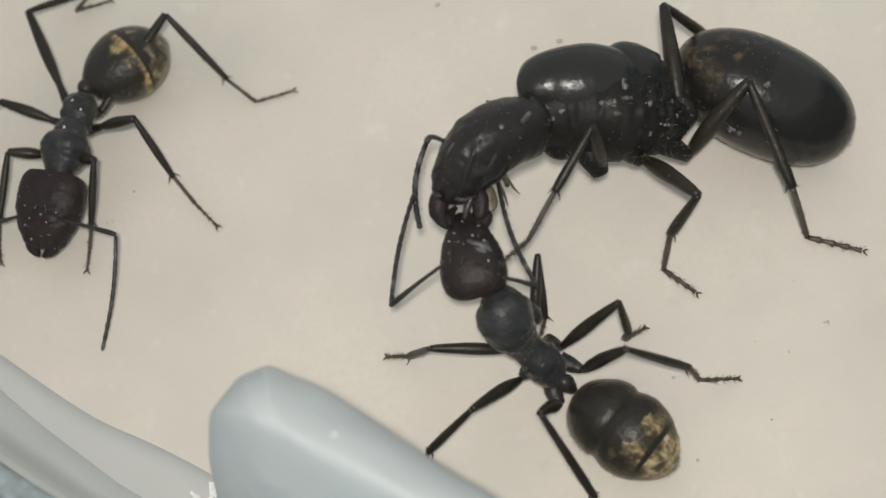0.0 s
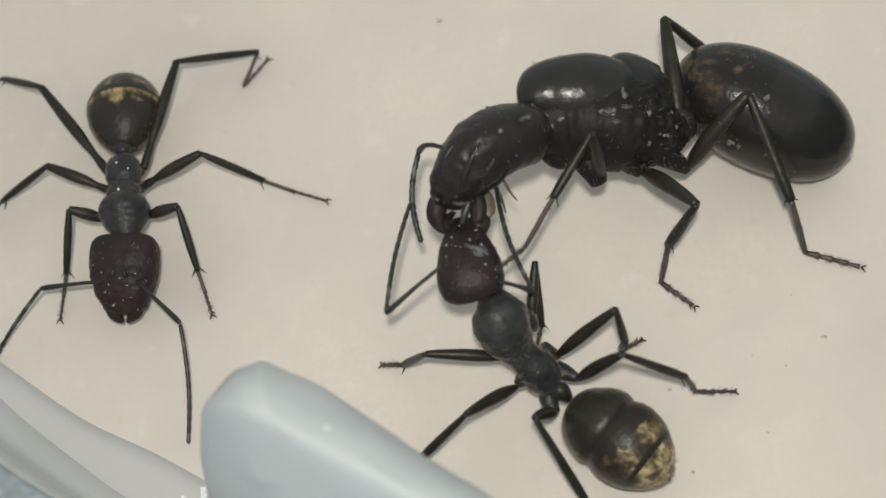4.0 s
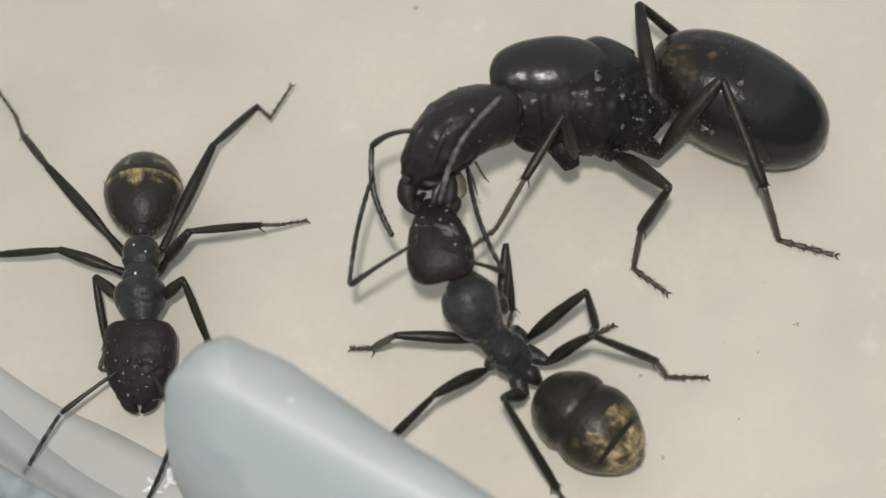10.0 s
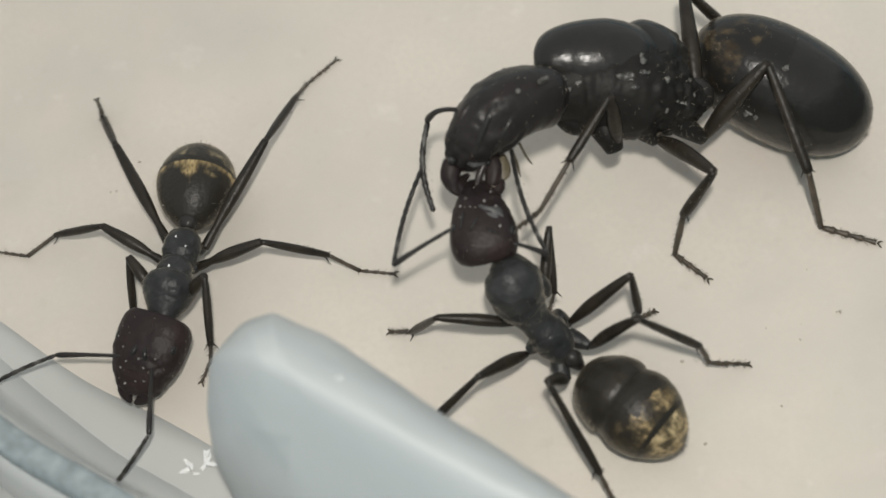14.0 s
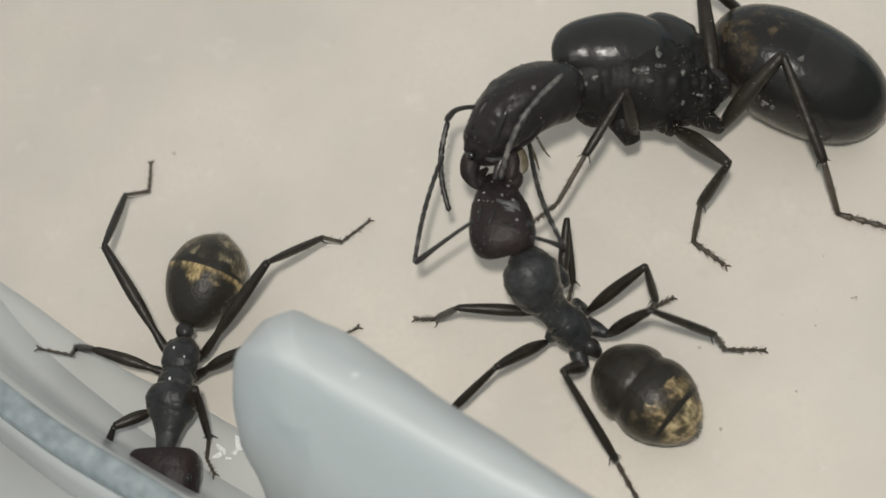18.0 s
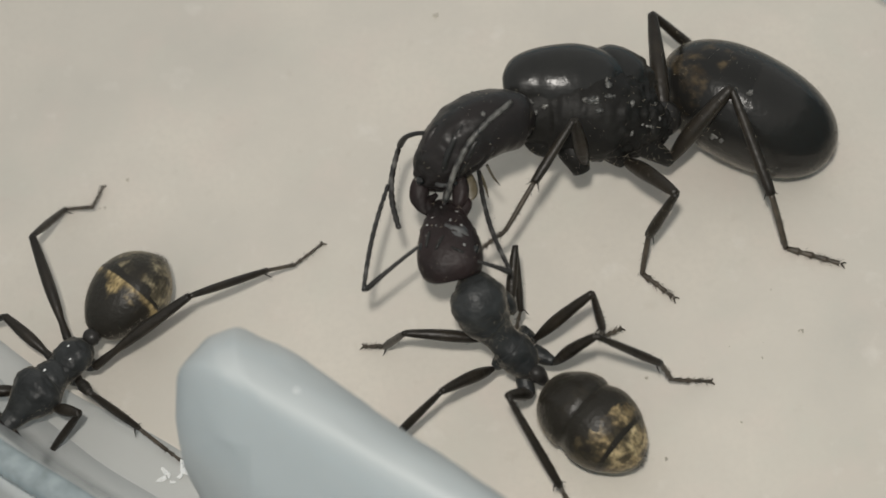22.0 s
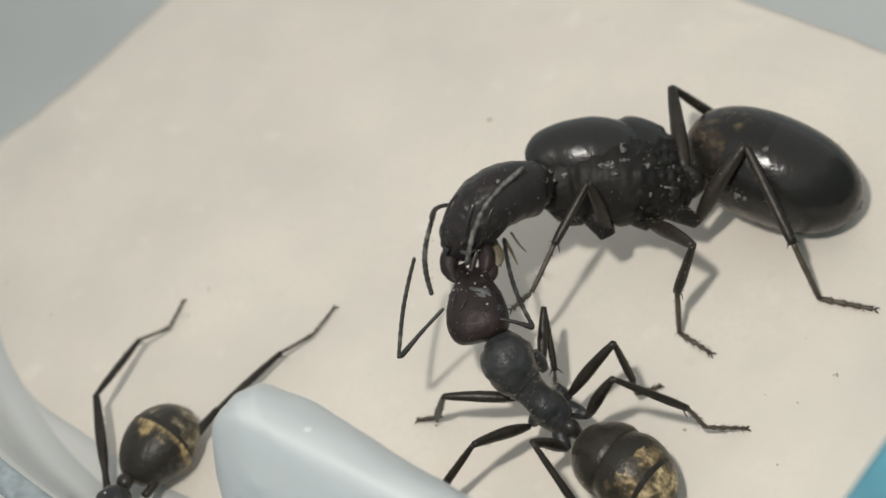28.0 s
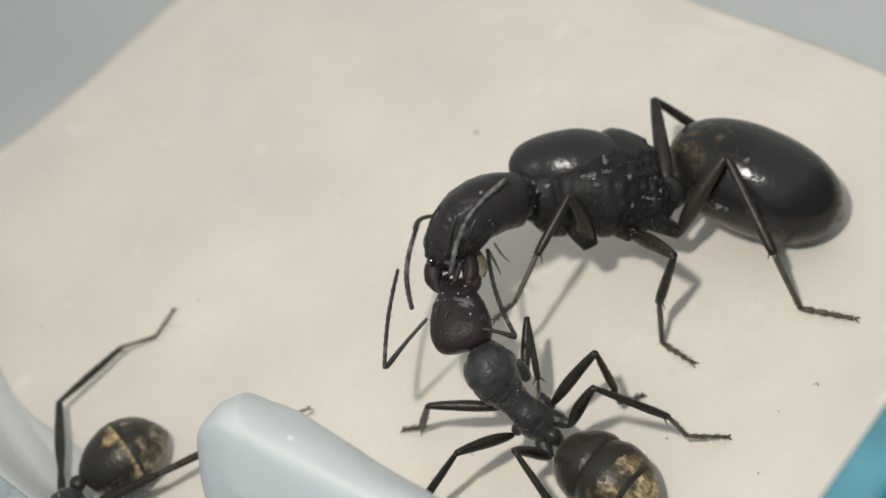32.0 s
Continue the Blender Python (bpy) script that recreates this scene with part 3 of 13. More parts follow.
def still_leg(ant, side, joints, thick, seed):
    """A leg that keeps its pose: hip, knee, tibia's end, (metatarsus's end,) tip. The coxa is built with the body."""
    joints = [Vector(p) for p in joints]
    hip, knee, ankle = joints[:3]
    t = thick
    f = leg_piece(side + "_femur", (knee - hip).length, (0.5 * t, 0.85 * t, 1.02 * t, 1.02 * t, 0.9 * t, 0.78 * t, 0.55 * t), ant, "", 5, False, seed, 0.10 if t > 0.2 else 0.05)
    f.matrix_basis = joint_pose(hip, knee)
    s = leg_piece(side + "_tibia", (ankle - knee).length, (0.42 * t, 0.55 * t, 0.62 * t, 0.68 * t, 0.70 * t, 0.58 * t), ant, "", 18, False, seed + 1, 0.0, 0, True)
    s.matrix_basis = joint_pose(knee, ankle)
    if thick > 0.2:
        fringe(s, 30, 0.12, seed + 3, 0.0045)
        fringe(f, 18, 0.13, seed + 4, 0.0045)
    if len(joints) > 4:
        m = leg_piece(side + "_metatarsus", (joints[3] - ankle).length, (0.34 * t, 0.38 * t, 0.36 * t, 0.32 * t), ant, "", 44, False, seed + 5)
        m.matrix_basis = joint_pose(ankle, joints[3])
    r = leg_piece(side + "_tarsus", (joints[-1] - joints[-2]).length, (0.40 * t, 0.28 * t), ant, "", 34, True, seed + 2, 0.0, 4)
    r.matrix_basis = joint_pose(joints[-2], joints[-1])


def whip(name, length, thick, parent, beads=11, curve=0.0, look_of=None, arch=0.0):
    """A jointed antenna lash along x, bent sideways by curve and upwards by arch."""
    bm = bmesh.new()
    rows = []
    for i in range(beads):
        a, b = i / beads, (i + 1) / beads
        r = thick * (0.85 + 0.25 * math.sin(math.pi * (0.2 + 0.7 * a)))
        for u, k in ((a + 0.012, 0.80), (0.5 * (a + b), 1.0), (b - 0.012, 1.02)):
            rows.append((length * u, curve * math.sin(math.pi * u), arch * math.sin(math.pi * u), r * k))
    rows.append((length * 1.01, 0, 0, 0.01))
    loft(bm, rows, sides=8, steps=1)
    hairs(bm, 20, lambda q: ((q.uniform(0.1, 1) * length, 0, 0), (0.6, q.uniform(-1, 1), q.uniform(-1, 1))), 0.08, 0.005, 5)
    return part(name, bm, look_of or LASH, parent)


def scape(name, length, thick, parent, bow=0.05):
    bm = bmesh.new()
    loft(bm, [(length * u, 0, bow * math.sin(math.pi * min(u, 1.0)), thick * k) for u, k in ((0, 0.7), (0.1, 0.85), (0.35, 0.9), (0.6, 1.05), (0.82, 1.3), (0.95, 1.25), (1.0, 0.8))], sides=10, steps=3)
    return part(name, bm, BLACK, parent)


def gaster(ant, rows, bands, flat=0.95, swell=1.015, wide=1.0):
    """The hind body along its own x, as overlapping plates: each band is (start, end, material). The first plate carries the rest."""
    first = None
    for i, (a, b, m) in enumerate(bands):
        bm = bmesh.new()
        k = swell ** (len(bands) - i)
        loft(bm, [(x, y, z, r * k) for x, y, z, r in rows], (0, 0, 1), 32, 8, flat, (a, b), wide=wide)
        bmesh.ops.delete(bm, geom=[f for f in bm.faces if len(f.verts) > 4], context="FACES_ONLY")
        if first:
            part("tergite", bm, m, first)
        else:
            first = part("abdomen", bm, m, ant)
    return first


def plate_hair(plate, count, seed):
    """Down on a hind plate: it belongs to the plate's own mesh."""
    rnd = random.Random(seed)
    bm = bmesh.new()
    bm.from_mesh(plate.data)
    faces = [f for f in bm.faces if len(f.verts) == 4]
    picks = [(f.calc_center_median().lerp(rnd.choice(f.verts).co, rnd.uniform(0, 0.9)), f.normal.copy()) for f in rnd.choices(faces, k=count)]
    it = iter(picks)
    hairs(bm, count, lambda q: next(it), 0.10 * MM, 0.0035 * MM, seed)
    bm.to_mesh(plate.data)
    bm.free()


def belly(q, rear):
    """A foot and a way for a hair on the underside of the queen's hind body."""
    x, a = q.uniform(0.5, 5.3), q.gauss(-1.62, 0.30)
    r = 1.66 * (1 - abs(x / 2.82 - 1) ** 2.2) ** (1 / 2.2)
    way = Vector((q.uniform(-0.5, 0.5), -math.cos(a), math.sin(a)))
    m = rear.matrix_basis
    return (m @ (Vector((x, -r * math.cos(a), r * math.sin(a))) * MM)) / MM, m.to_3x3() @ way


def ridge(name, surface, points, thick, material, parent, label="", sink=0.3, rough=0.3):
    """A low keel laid along points on a surface."""
    rows = []
    for i, q in enumerate(points):
        place, way = stick([surface], q)
        u = math.sin(math.pi * (i + 0.5) / len(points))
        rows.append((*(place - way * thick * sink), thick * (0.25 + 0.75 * u)))
    bm = bmesh.new()
    loft(bm, rows, (0.1, 0.3, 1), 10, 4, rough=rough)
    return part(name, bm, material, parent, label)


def flecks(surface, places, parent, size=0.045):
    """Tiny pale balls on a part that stand in for its glints."""
    rnd = random.Random(len(places))
    for q in places:
        place, way = stick([surface], q)
        bm = bmesh.new()
        ball(bm, place, [size * rnd.uniform(0.35, 1.1) for _ in range(3)], 7, 0.5)
        part("fleck", bm, GLINT, parent)


def queen():
    ant = new("ant_queen")
    tagged(ant, "large glossy black ant queen with swollen abdomen on cream paper", "ant")
    up = (0.0, 0.72, 0.69)
    # thorax
    bm = bmesh.new()
    body = [(-2.20, 3.74, 4.20, 0.300), (-1.86, 3.63, 4.20, 0.800), (-1.23, 3.82, 4.00, 1.120), (-0.37, 3.90, 3.80, 1.360), (0.50, 3.88, 3.60, 1.360), (1.29, 3.91, 3.20, 1.080), (1.85, 3.93, 2.90, 0.740), (2.23, 3.99, 2.60, 0.400)]
    loft(bm, body, up, 72, 16, 1.0, rough=0.05, wide=0.88)
    sculpt(bm, body[0][:3], body[-1][:3], 0.008, 0.22, 0.48)
    thorax = part("thorax", bm, THORAX, ant, "black uneven thorax side")
    bm = bmesh.new()
    loft(bm, [(-2.36, 4.20, 4.60, 0.100), (-2.14, 4.23, 4.60, 0.740), (-1.49, 4.38, 4.40, 1.100), (-0.61, 4.44, 4.20, 1.280), (0.02, 4.50, 4.05, 1.230), (0.46, 4.62, 3.88, 1.060), (0.82, 4.68, 3.72, 0.780), (1.02, 4.68, 3.60, 0.200)], up, 32, 8, 0.98, wide=0.87)
    scutum = part("scutum", bm, GLOSS, ant, "smooth glossy domed back plate")
    bm = bmesh.new()
    rows = [(0.09, 4.87, 4.00, 0.400), (0.41, 5.00, 3.90, 0.840), (0.78, 5.04, 3.75, 0.900), (1.21, 4.91, 3.50, 0.800), (1.56, 4.65, 3.20, 0.500), (1.72, 4.58, 3.00, 0.150)]
    loft(bm, rows, up, 40, 10)
    sculpt(bm, rows[0][:3], rows[-1][:3], 0.02, 0.16, 0.5)
    part("scutellum", bm, GLOSS, ant)
    for c, r in [((0.52, 4.01, 4.85), 0.12), ((0.11, 3.53, 4.85), 0.16), ((0.81, 3.66, 4.50), 0.15), ((1.24, 3.59, 4.00), 0.17), ((1.52, 3.46, 3.60), 0.16), ((0.58, 3.67, 4.80), 0.10), ((1.01, 4.00, 4.40), 0.11), ((0.33, 3.25, 4.75), 0.10), ((1.10, 3.26, 3.95), 0.14)]:
        bm = bmesh.new()
        ball(bm, c, (r * 1.2, r * 0.7, r * 0.7), 14, 1.0)
        part("wing_scar", bm, SCAR, ant, "rough grey wing scar")
    bm = bmesh.new()
    loft(bm, [(1.66, 4.20, 2.70, 0.300), (2.03, 4.22, 2.80, 0.550), (2.27, 4.23, 2.60, 0.500), (2.47, 4.28, 2.30, 0.200)], up, 16, 4)
    part("petiole", bm, BLACK, ant)
    for rows in [[(-0.79, 3.27, 3.50, 0.350), (-0.42, 2.75, 3.40, 0.420), (-0.20, 2.34, 3.00, 0.250)], [(0.39, 3.30, 3.20, 0.400), (0.69, 3.06, 2.90, 0.360), (1.00, 2.85, 2.60, 0.200)], [(1.19, 3.47, 3.00, 0.400), (1.79, 3.30, 2.60, 0.340), (2.33, 3.22, 2.05, 0.200)], [(-1.73, 3.38, 3.70, 0.350), (-1.28, 3.07, 3.40, 0.400), (-0.98, 3.02, 3.00, 0.150)]]:
        bm = bmesh.new()
        loft(bm, rows, up, 14, 4)
        fringe(part("coxa", bm, THORAX, ant), 110, 0.17, 25, 0.0045)
    rows = [(2.82 * (1 + u), 0, 0, 1.665 * max(1 - abs(u) ** 2.2, 0.0) ** (1 / 2.2)) for u in (-1, -0.985, -0.93, -0.82, -0.65, -0.42, -0.15, 0.15, 0.42, 0.65, 0.82, 0.93, 0.985, 1)]
    rear = gaster(ant, rows, [(0.0, 0.47, GOLD_QUEEN), (0.45, 0.66, QREAR), (0.64, 0.83, QREAR), (0.81, 1.0, QREAR)], 1.0, 1.0007)
    rear.matrix_basis = joint_pose((2.23, 6.21, 2.69), (7.11, 3.94, 0.99), up)
    fringe(rear, 320, 0.085, 23, 0.0028)
    for k, plate in enumerate(c for c in rear.children if c.name.startswith("tergite")):
        plate_hair(plate, 160, 24 + k)
    # head
    bm = bmesh.new()
    rows = [(-1.61, 2.94, 4.70, 0.415), (-2.00, 2.93, 4.90, 0.838), (-2.67, 2.62, 5.30, 0.965), (-3.35, 2.18, 5.40, 0.965), (-3.82, 1.79, 5.20, 0.885), (-4.11, 1.42, 4.75, 0.70), (-4.16, 1.18, 4.45, 0.46), (-4.16, 1.02, 4.30, 0.20)]
    loft(bm, rows, up, 56, 12, 0.92, square=2.5)
    sculpt(bm, rows[0][:3], rows[-1][:3], 0.03, 0.085, 0.40, 2.0)
    head = part("head", bm, QHEAD, ant, "black-brown elongated head")
    fringe(head, 110, 0.10, 21, 0.005)
    fringe(thorax, 240, 0.13, 22, 0.004)
    for c, r in [((-4.37, 1.25, 4.92), 0.13), ((-3.66, 1.05, 4.85), 0.09)]:
        bm = bmesh.new()
        place, way = stick([head], c)
        ball(bm, place + way * r * 0.5, (r, r, r), 14)
        part("eye", bm, EYE, head)
    # Added white beads stand in for the bright highlights at the mandible bases.
    for c, r in [((-4.40, 1.22, 4.98), 0.062), ((-3.70, 1.00, 4.95), 0.055)]:
        bm = bmesh.new()
        ball(bm, c, (r, r, r), 10)
        part("droplet", bm, WATER_GLINT, head, "tiny white bead standing in for a highlight at the mouth")
    bm = bmesh.new()
    ball(bm, stick([head], (-2.77, 2.22, 6.3))[0], (0.075, 0.075, 0.05), 10)
    part("ocellus", bm, FLAKE, head, "pale round ocellus")
    for name, points, r, look_of in [("frontal_ridge", [(-3.3, 1.9, 6.3), (-3.55, 1.6, 6.0), (-3.8, 1.3, 5.6), (-3.95, 1.05, 5.1)], 0.10, GLOSS), ("frontal_ridge", [(-2.9, 1.55, 6.1), (-3.15, 1.3, 5.8), (-3.4, 1.1, 5.4), (-3.6, 0.95, 5.0)], 0.10, GLOSS),
                                     ("antennal_socket", [(-3.9, 2.0, 6.0), (-4.08, 1.8, 5.8), (-4.2, 1.6, 5.5)], 0.13, QHEAD), ("cheek", [(-2.6, 1.75, 5.6), (-3.0, 1.45, 5.2), (-3.35, 1.2, 4.8)], 0.18, QHEAD), ("clypeus", [(-3.75, 1.1, 5.0), (-3.95, 1.05, 5.0), (-4.15, 1.1, 5.0)], 0.14, SHEEN)]:
        ridge(name, head, points, r, look_of, head)
    for rows in [[(-4.42, 1.38, 4.72, 0.150), (-4.60, 1.10, 4.55, 0.270), (-4.66, 0.82, 4.38, 0.260), (-4.56, 0.55, 4.26, 0.180), (-4.42, 0.36, 4.20, 0.060)], [(-3.52, 1.30, 4.70, 0.160), (-3.50, 0.95, 4.55, 0.230), (-3.55, 0.62, 4.40, 0.190), (-3.74, 0.36, 4.25, 0.070)]]:
        bm = bmesh.new()
        loft(bm, rows, (0, 0, 1), 16, 5, 0.9, rough=0.15)
        part("mandible", bm, MAROON, head)
    bm = bmesh.new()
    loft(bm, [(-3.50, 1.62, 4.95, 0.060), (-3.62, 1.28, 4.85, 0.105), (-3.76, 0.95, 4.75, 0.110), (-3.88, 0.66, 4.62, 0.100), (-3.95, 0.42, 4.50, 0.040)], (0, 0, 1), 12, 5, 0.8, rough=0.3)
    part("labrum", bm, WET, head, "wet pinkish grey tongue")
    bm = bmesh.new()
    for rows in [[(-3.30, 1.60, 4.45, 0.060), (-3.20, 1.35, 4.10, 0.060), (-3.26, 1.10, 3.75, 0.020)], [(-3.02, 1.62, 4.40, 0.050), (-2.88, 1.40, 4.00, 0.045), (-2.80, 1.22, 3.60, 0.015)], [(-2.80, 1.75, 4.50, 0.040), (-2.62, 1.50, 4.20, 0.035), (-2.46, 1.42, 3.90, 0.012)]]:
        loft(bm, rows, (0, 0, 1), 8, 3)
    part("palp", bm, PALE, head, "pale yellowish mouth feelers")
    bm = bmesh.new()
    loft(bm, [(-3.42, 1.62, 4.45, 0.100), (-3.34, 1.32, 4.30, 0.220), (-3.32, 1.00, 4.20, 0.210), (-3.42, 0.72, 4.15, 0.060)], (0, 0, 1), 16, 6, 0.4, rough=0.7)
    part("maxilla", bm, PALE, head, "yellowish mouth membrane")
    s = scape("scape", 1.55, 0.072, ant, 0.28)
    w = whip("flagellum", 2.5, 0.080, ant, 11, -0.22)
    far = whip("flagellum", 3.3, 0.080, ant, 12, -0.2, GREYLASH, 0.42)
    still_leg(ant, 'front_leg', ((-0.14, 2.43, 3.30), (-0.35, 2.62, 5.31), (-1.48, 1.11, 4.53), (-2.30, 0.05, 3.75), (-2.92, -0.36, 3.60)), 0.200, 11)
    still_leg(ant, 'middle_leg', ((1.01, 2.92, 2.60), (2.41, 1.14, 3.69), (1.66, 0.86, 1.89), (1.46, 0.50, 0.25), (2.36, -0.22, 0.07)), 0.230, 18)
    still_leg(ant, 'hind_leg', ((2.33, 3.22, 2.05), (4.07, 4.43, 3.96), (5.15, 1.88, 2.25), (5.66, 1.26, 0.22), (7.22, 0.78, 0.07)), 0.250, 25)
    still_leg(ant, 'far_hind_leg', ((2.18, 4.05, 2.90), (1.92, 7.24, 3.74), (3.21, 7.42, 1.60), (4.38, 7.60, 0.10)), 0.240, 32)
    still_leg(ant, 'far_front_leg', ((-0.38, 4.28, 3.20), (-1.25, 5.29, 2.90), (-1.73, 5.30, 1.40), (-2.23, 5.34, 0.10)), 0.180, 39)
    rnd = random.Random(77)
    bm = bmesh.new()
    for c, r, n in [((0.03, 3.47, 4.90), 0.06, 6), ((0.59, 4.03, 4.90), 0.07, 7), ((0.61, 3.69, 4.70), 0.05, 4), ((0.83, 4.53, 4.60), 0.04, 3), ((-1.20, 3.25, 5.00), 0.05, 4), ((-1.59, 3.42, 5.00), 0.06, 4), ((1.16, 3.10, 3.90), 0.04, 3), ((1.47, 3.47, 3.70), 0.05, 5), ((1.71, 3.75, 3.50), 0.06, 5), ((1.12, 3.70, 4.30), 0.03, 3), ((-2.88, 2.95, 5.30), 0.01, 2), ((-3.60, 1.84, 5.20), 0.02, 2), ((1.61, 4.04, 3.70), 0.05, 3), ((0.12, 3.45, 4.95), 0.08, 7), ((3.40, 3.45, 2.49), 0.07, 5), ((3.75, 3.30, 2.45), 0.09, 5), ((5.55, 4.20, 2.9), 0.05, 3), ((4.3, 4.1, 3.4), 0.05, 3)]:
        for _ in range(n):
            q = Vector(c) + Vector((rnd.gauss(0, r), rnd.gauss(0, r), rnd.gauss(0, r * 0.6)))
            k = rnd.uniform(0.022, 0.055)
            ball(bm, stick((thorax, scutum, head, rear, *rear.children), q)[0], (k * rnd.uniform(0.8, 2.4), k * rnd.uniform(0.8, 1.8), k * 0.8), 7, 1.2, Matrix.Rotation(rnd.uniform(0, 3), 3, "Z"))
    tagged(part("fleck", bm, FLAKE, ant, "pale grey flecks on the thorax side"), kind="stuff")
    bm = bmesh.new()
    hairs(bm, 520, lambda q: belly(q, rear), 0.12, 0.005, 9)
    part("bristle", bm, HAIR, ant, "short pale belly hairs")
    return ant, s, w, far


ant_queen, queen_scape, queen_flagellum, queen_far_flagellum = queen()


def feeding_worker():
    ant = new("ant_worker")
    tagged(ant, "black worker ant with golden-banded abdomen feeding the queen", "ant", "worker ants")
    up = (0, 0, 1)
    bm = bmesh.new()
    loft(bm, [(-3.41, -1.34, 3.70, 0.260), (-3.25, -1.55, 3.60, 0.560), (-3.05, -1.93, 3.40, 0.760), (-2.82, -2.26, 2.90, 0.640), (-2.49, -2.54, 2.40, 0.470), (-2.12, -2.83, 2.00, 0.520), (-1.84, -3.09, 1.70, 0.420), (-1.71, -3.17, 1.50, 0.200)], up, 24, 5, 0.9, rough=0.03)
    fringe(part("thorax", bm, DULL, ant, "matt dark grey thorax"), 420, 0.13, 31, 0.0036, high=0.45)
    for name, cut, k in (("pronotum", (0.04, 0.47), 1.05), ("propodeum", (0.66, 0.98), 1.06)):
        bm = bmesh.new()
        loft(bm, [(x, y, z, r * k) for x, y, z, r in [(-3.41, -1.34, 3.70, 0.260), (-3.25, -1.55, 3.60, 0.560), (-3.05, -1.93, 3.40, 0.760), (-2.82, -2.26, 2.90, 0.640), (-2.49, -2.54, 2.40, 0.470), (-2.12, -2.83, 2.00, 0.520), (-1.84, -3.09, 1.70, 0.420), (-1.71, -3.17, 1.50, 0.200)]], up, 40, 10, 0.9, cut, rough=0.05)
        sculpt(bm, (0, 0, 0), (1, 0, 0), 0.05, 0.05, 0.0, 3.6)
        part(name, bm, DULL, ant)
    bm = bmesh.new()
    loft(bm, [(-1.78, -3.15, 1.60, 0.120), (-1.58, -3.32, 1.75, 0.220), (-1.51, -3.35, 1.65, 0.260), (-1.34, -3.40, 1.30, 0.150)], up, 14, 4)
    part("petiole", bm, BLACK, ant)
    for rows in [[(-3.12, -2.32, 2.60, 0.250), (-2.95, -2.45, 2.40, 0.260), (-2.80, -2.53, 2.30, 0.140)], [(-2.41, -2.81, 1.80, 0.250), (-2.61, -2.99, 1.65, 0.200), (-2.73, -3.08, 1.60, 0.120)], [(-1.89, -3.11, 1.50, 0.250), (-1.86, -3.47, 1.35, 0.260), (-1.72, -3.82, 1.30, 0.160)], [(-1.65, -2.61, 1.60, 0.250), (-1.33, -2.78, 1.55, 0.220), (-1.05, -2.95, 1.60, 0.120)], [(-1.94, -2.20, 1.90, 0.250), (-1.72, -2.20, 1.60, 0.200), (-1.54, -2.23, 1.50, 0.100)], [(-2.45, -1.57, 2.90, 0.250), (-2.27, -1.68, 2.60, 0.240), (-2.15, -1.79, 2.40, 0.120)]]:
        bm = bmesh.new()
        loft(bm, rows, up, 12, 4)
        part("coxa", bm, DULL, ant)
    rear = gaster(ant, [(0.00, 0.00, 0.00, 0.10), (0.19, -0.01, 0.06, 0.63), (0.63, -0.04, 0.14, 0.94), (1.08, -0.05, 0.22, 1.06), (1.34, -0.05, 0.23, 1.02), (1.77, -0.05, 0.26, 1.13), (2.31, -0.05, 0.19, 1.04), (2.82, -0.04, 0.12, 0.77), (3.15, -0.02, 0.04, 0.43), (3.31, 0.00, -0.00, 0.04)], [(0.0, 0.40, FED_FRONT), (0.36, 0.72, GOLD_FED), (0.68, 0.93, GOLD_FED_REAR), (0.9, 1.0, FED_TIP)], 0.95, 1.018)
    rear.matrix_basis = joint_pose(*((-1.21, -3.60, 1.25), (1.32, -5.73, 1.05)), up)
    fringe(rear, 420, 0.13, 33, 0.0034, high=0.4)
    for k, plate in enumerate([c for c in rear.children if c.name.startswith("tergite")]):
        plate_hair(plate, 140, 34 + k)
    bm = bmesh.new()
    rows = [(-3.68, -1.57, 3.90, 0.340), (-3.70, -1.47, 3.95, 0.720), (-3.75, -1.14, 4.05, 0.890), (-3.81, -0.68, 4.15, 0.880), (-3.87, -0.19, 4.20, 0.750), (-3.90, 0.23, 4.20, 0.560), (-3.94, 0.64, 4.15, 0.360), (-3.94, 0.82, 4.15, 0.150)]
    loft(bm, rows, up, 48, 10, 0.78, square=2.5)
    sculpt(bm, rows[0][:3], rows[-1][:3], 0.012, 0.06, 0.4, 3.0)
    head = part("head", bm, MAROON, ant, "dark maroon head")
    fringe(head, 90, 0.09, 32)
    flecks(head, [(-4.45, -0.2, 4.8), (-4.30, 0.05, 4.8), (-3.55, 0.22, 4.7), (-4.42, -0.62, 4.85), (-3.30, -0.92, 4.85), (-4.02, 0.38, 4.6), (-3.72, -0.12, 4.9), (-3.40, -0.32, 4.8), (-4.15, -0.35, 4.9)], head, 0.05)
    for c in [(-4.49, -0.84, 4.50), (-3.07, -0.93, 4.50)]:
        bm = bmesh.new()
        ball(bm, c, (0.13, 0.17, 0.13), 12)
        part("eye", bm, EYE, head)
    for rows in [[(-4.23, 0.35, 4.20, 0.200), (-4.41, 0.68, 4.25, 0.170), (-4.17, 0.95, 4.30, 0.060)], [(-3.56, 0.32, 4.20, 0.200), (-3.36, 0.66, 4.25, 0.170), (-3.66, 1.02, 4.30, 0.060)]]:
        bm = bmesh.new()
        loft(bm, rows, up, 10, 4)
        part("mandible", bm, MAROON, head)
    bm = bmesh.new()
    loft(bm, [(-3.97, -0.25, 4.70, 0.060), (-3.75, -0.40, 4.77, 0.170), (-3.48, -0.55, 4.77, 0.200), (-3.25, -0.73, 4.66, 0.070)], up, 14, 5, 0.45, rough=0.9)
    part("clypeus", bm, SHEEN, head, "face plate with its reflection painted grey")
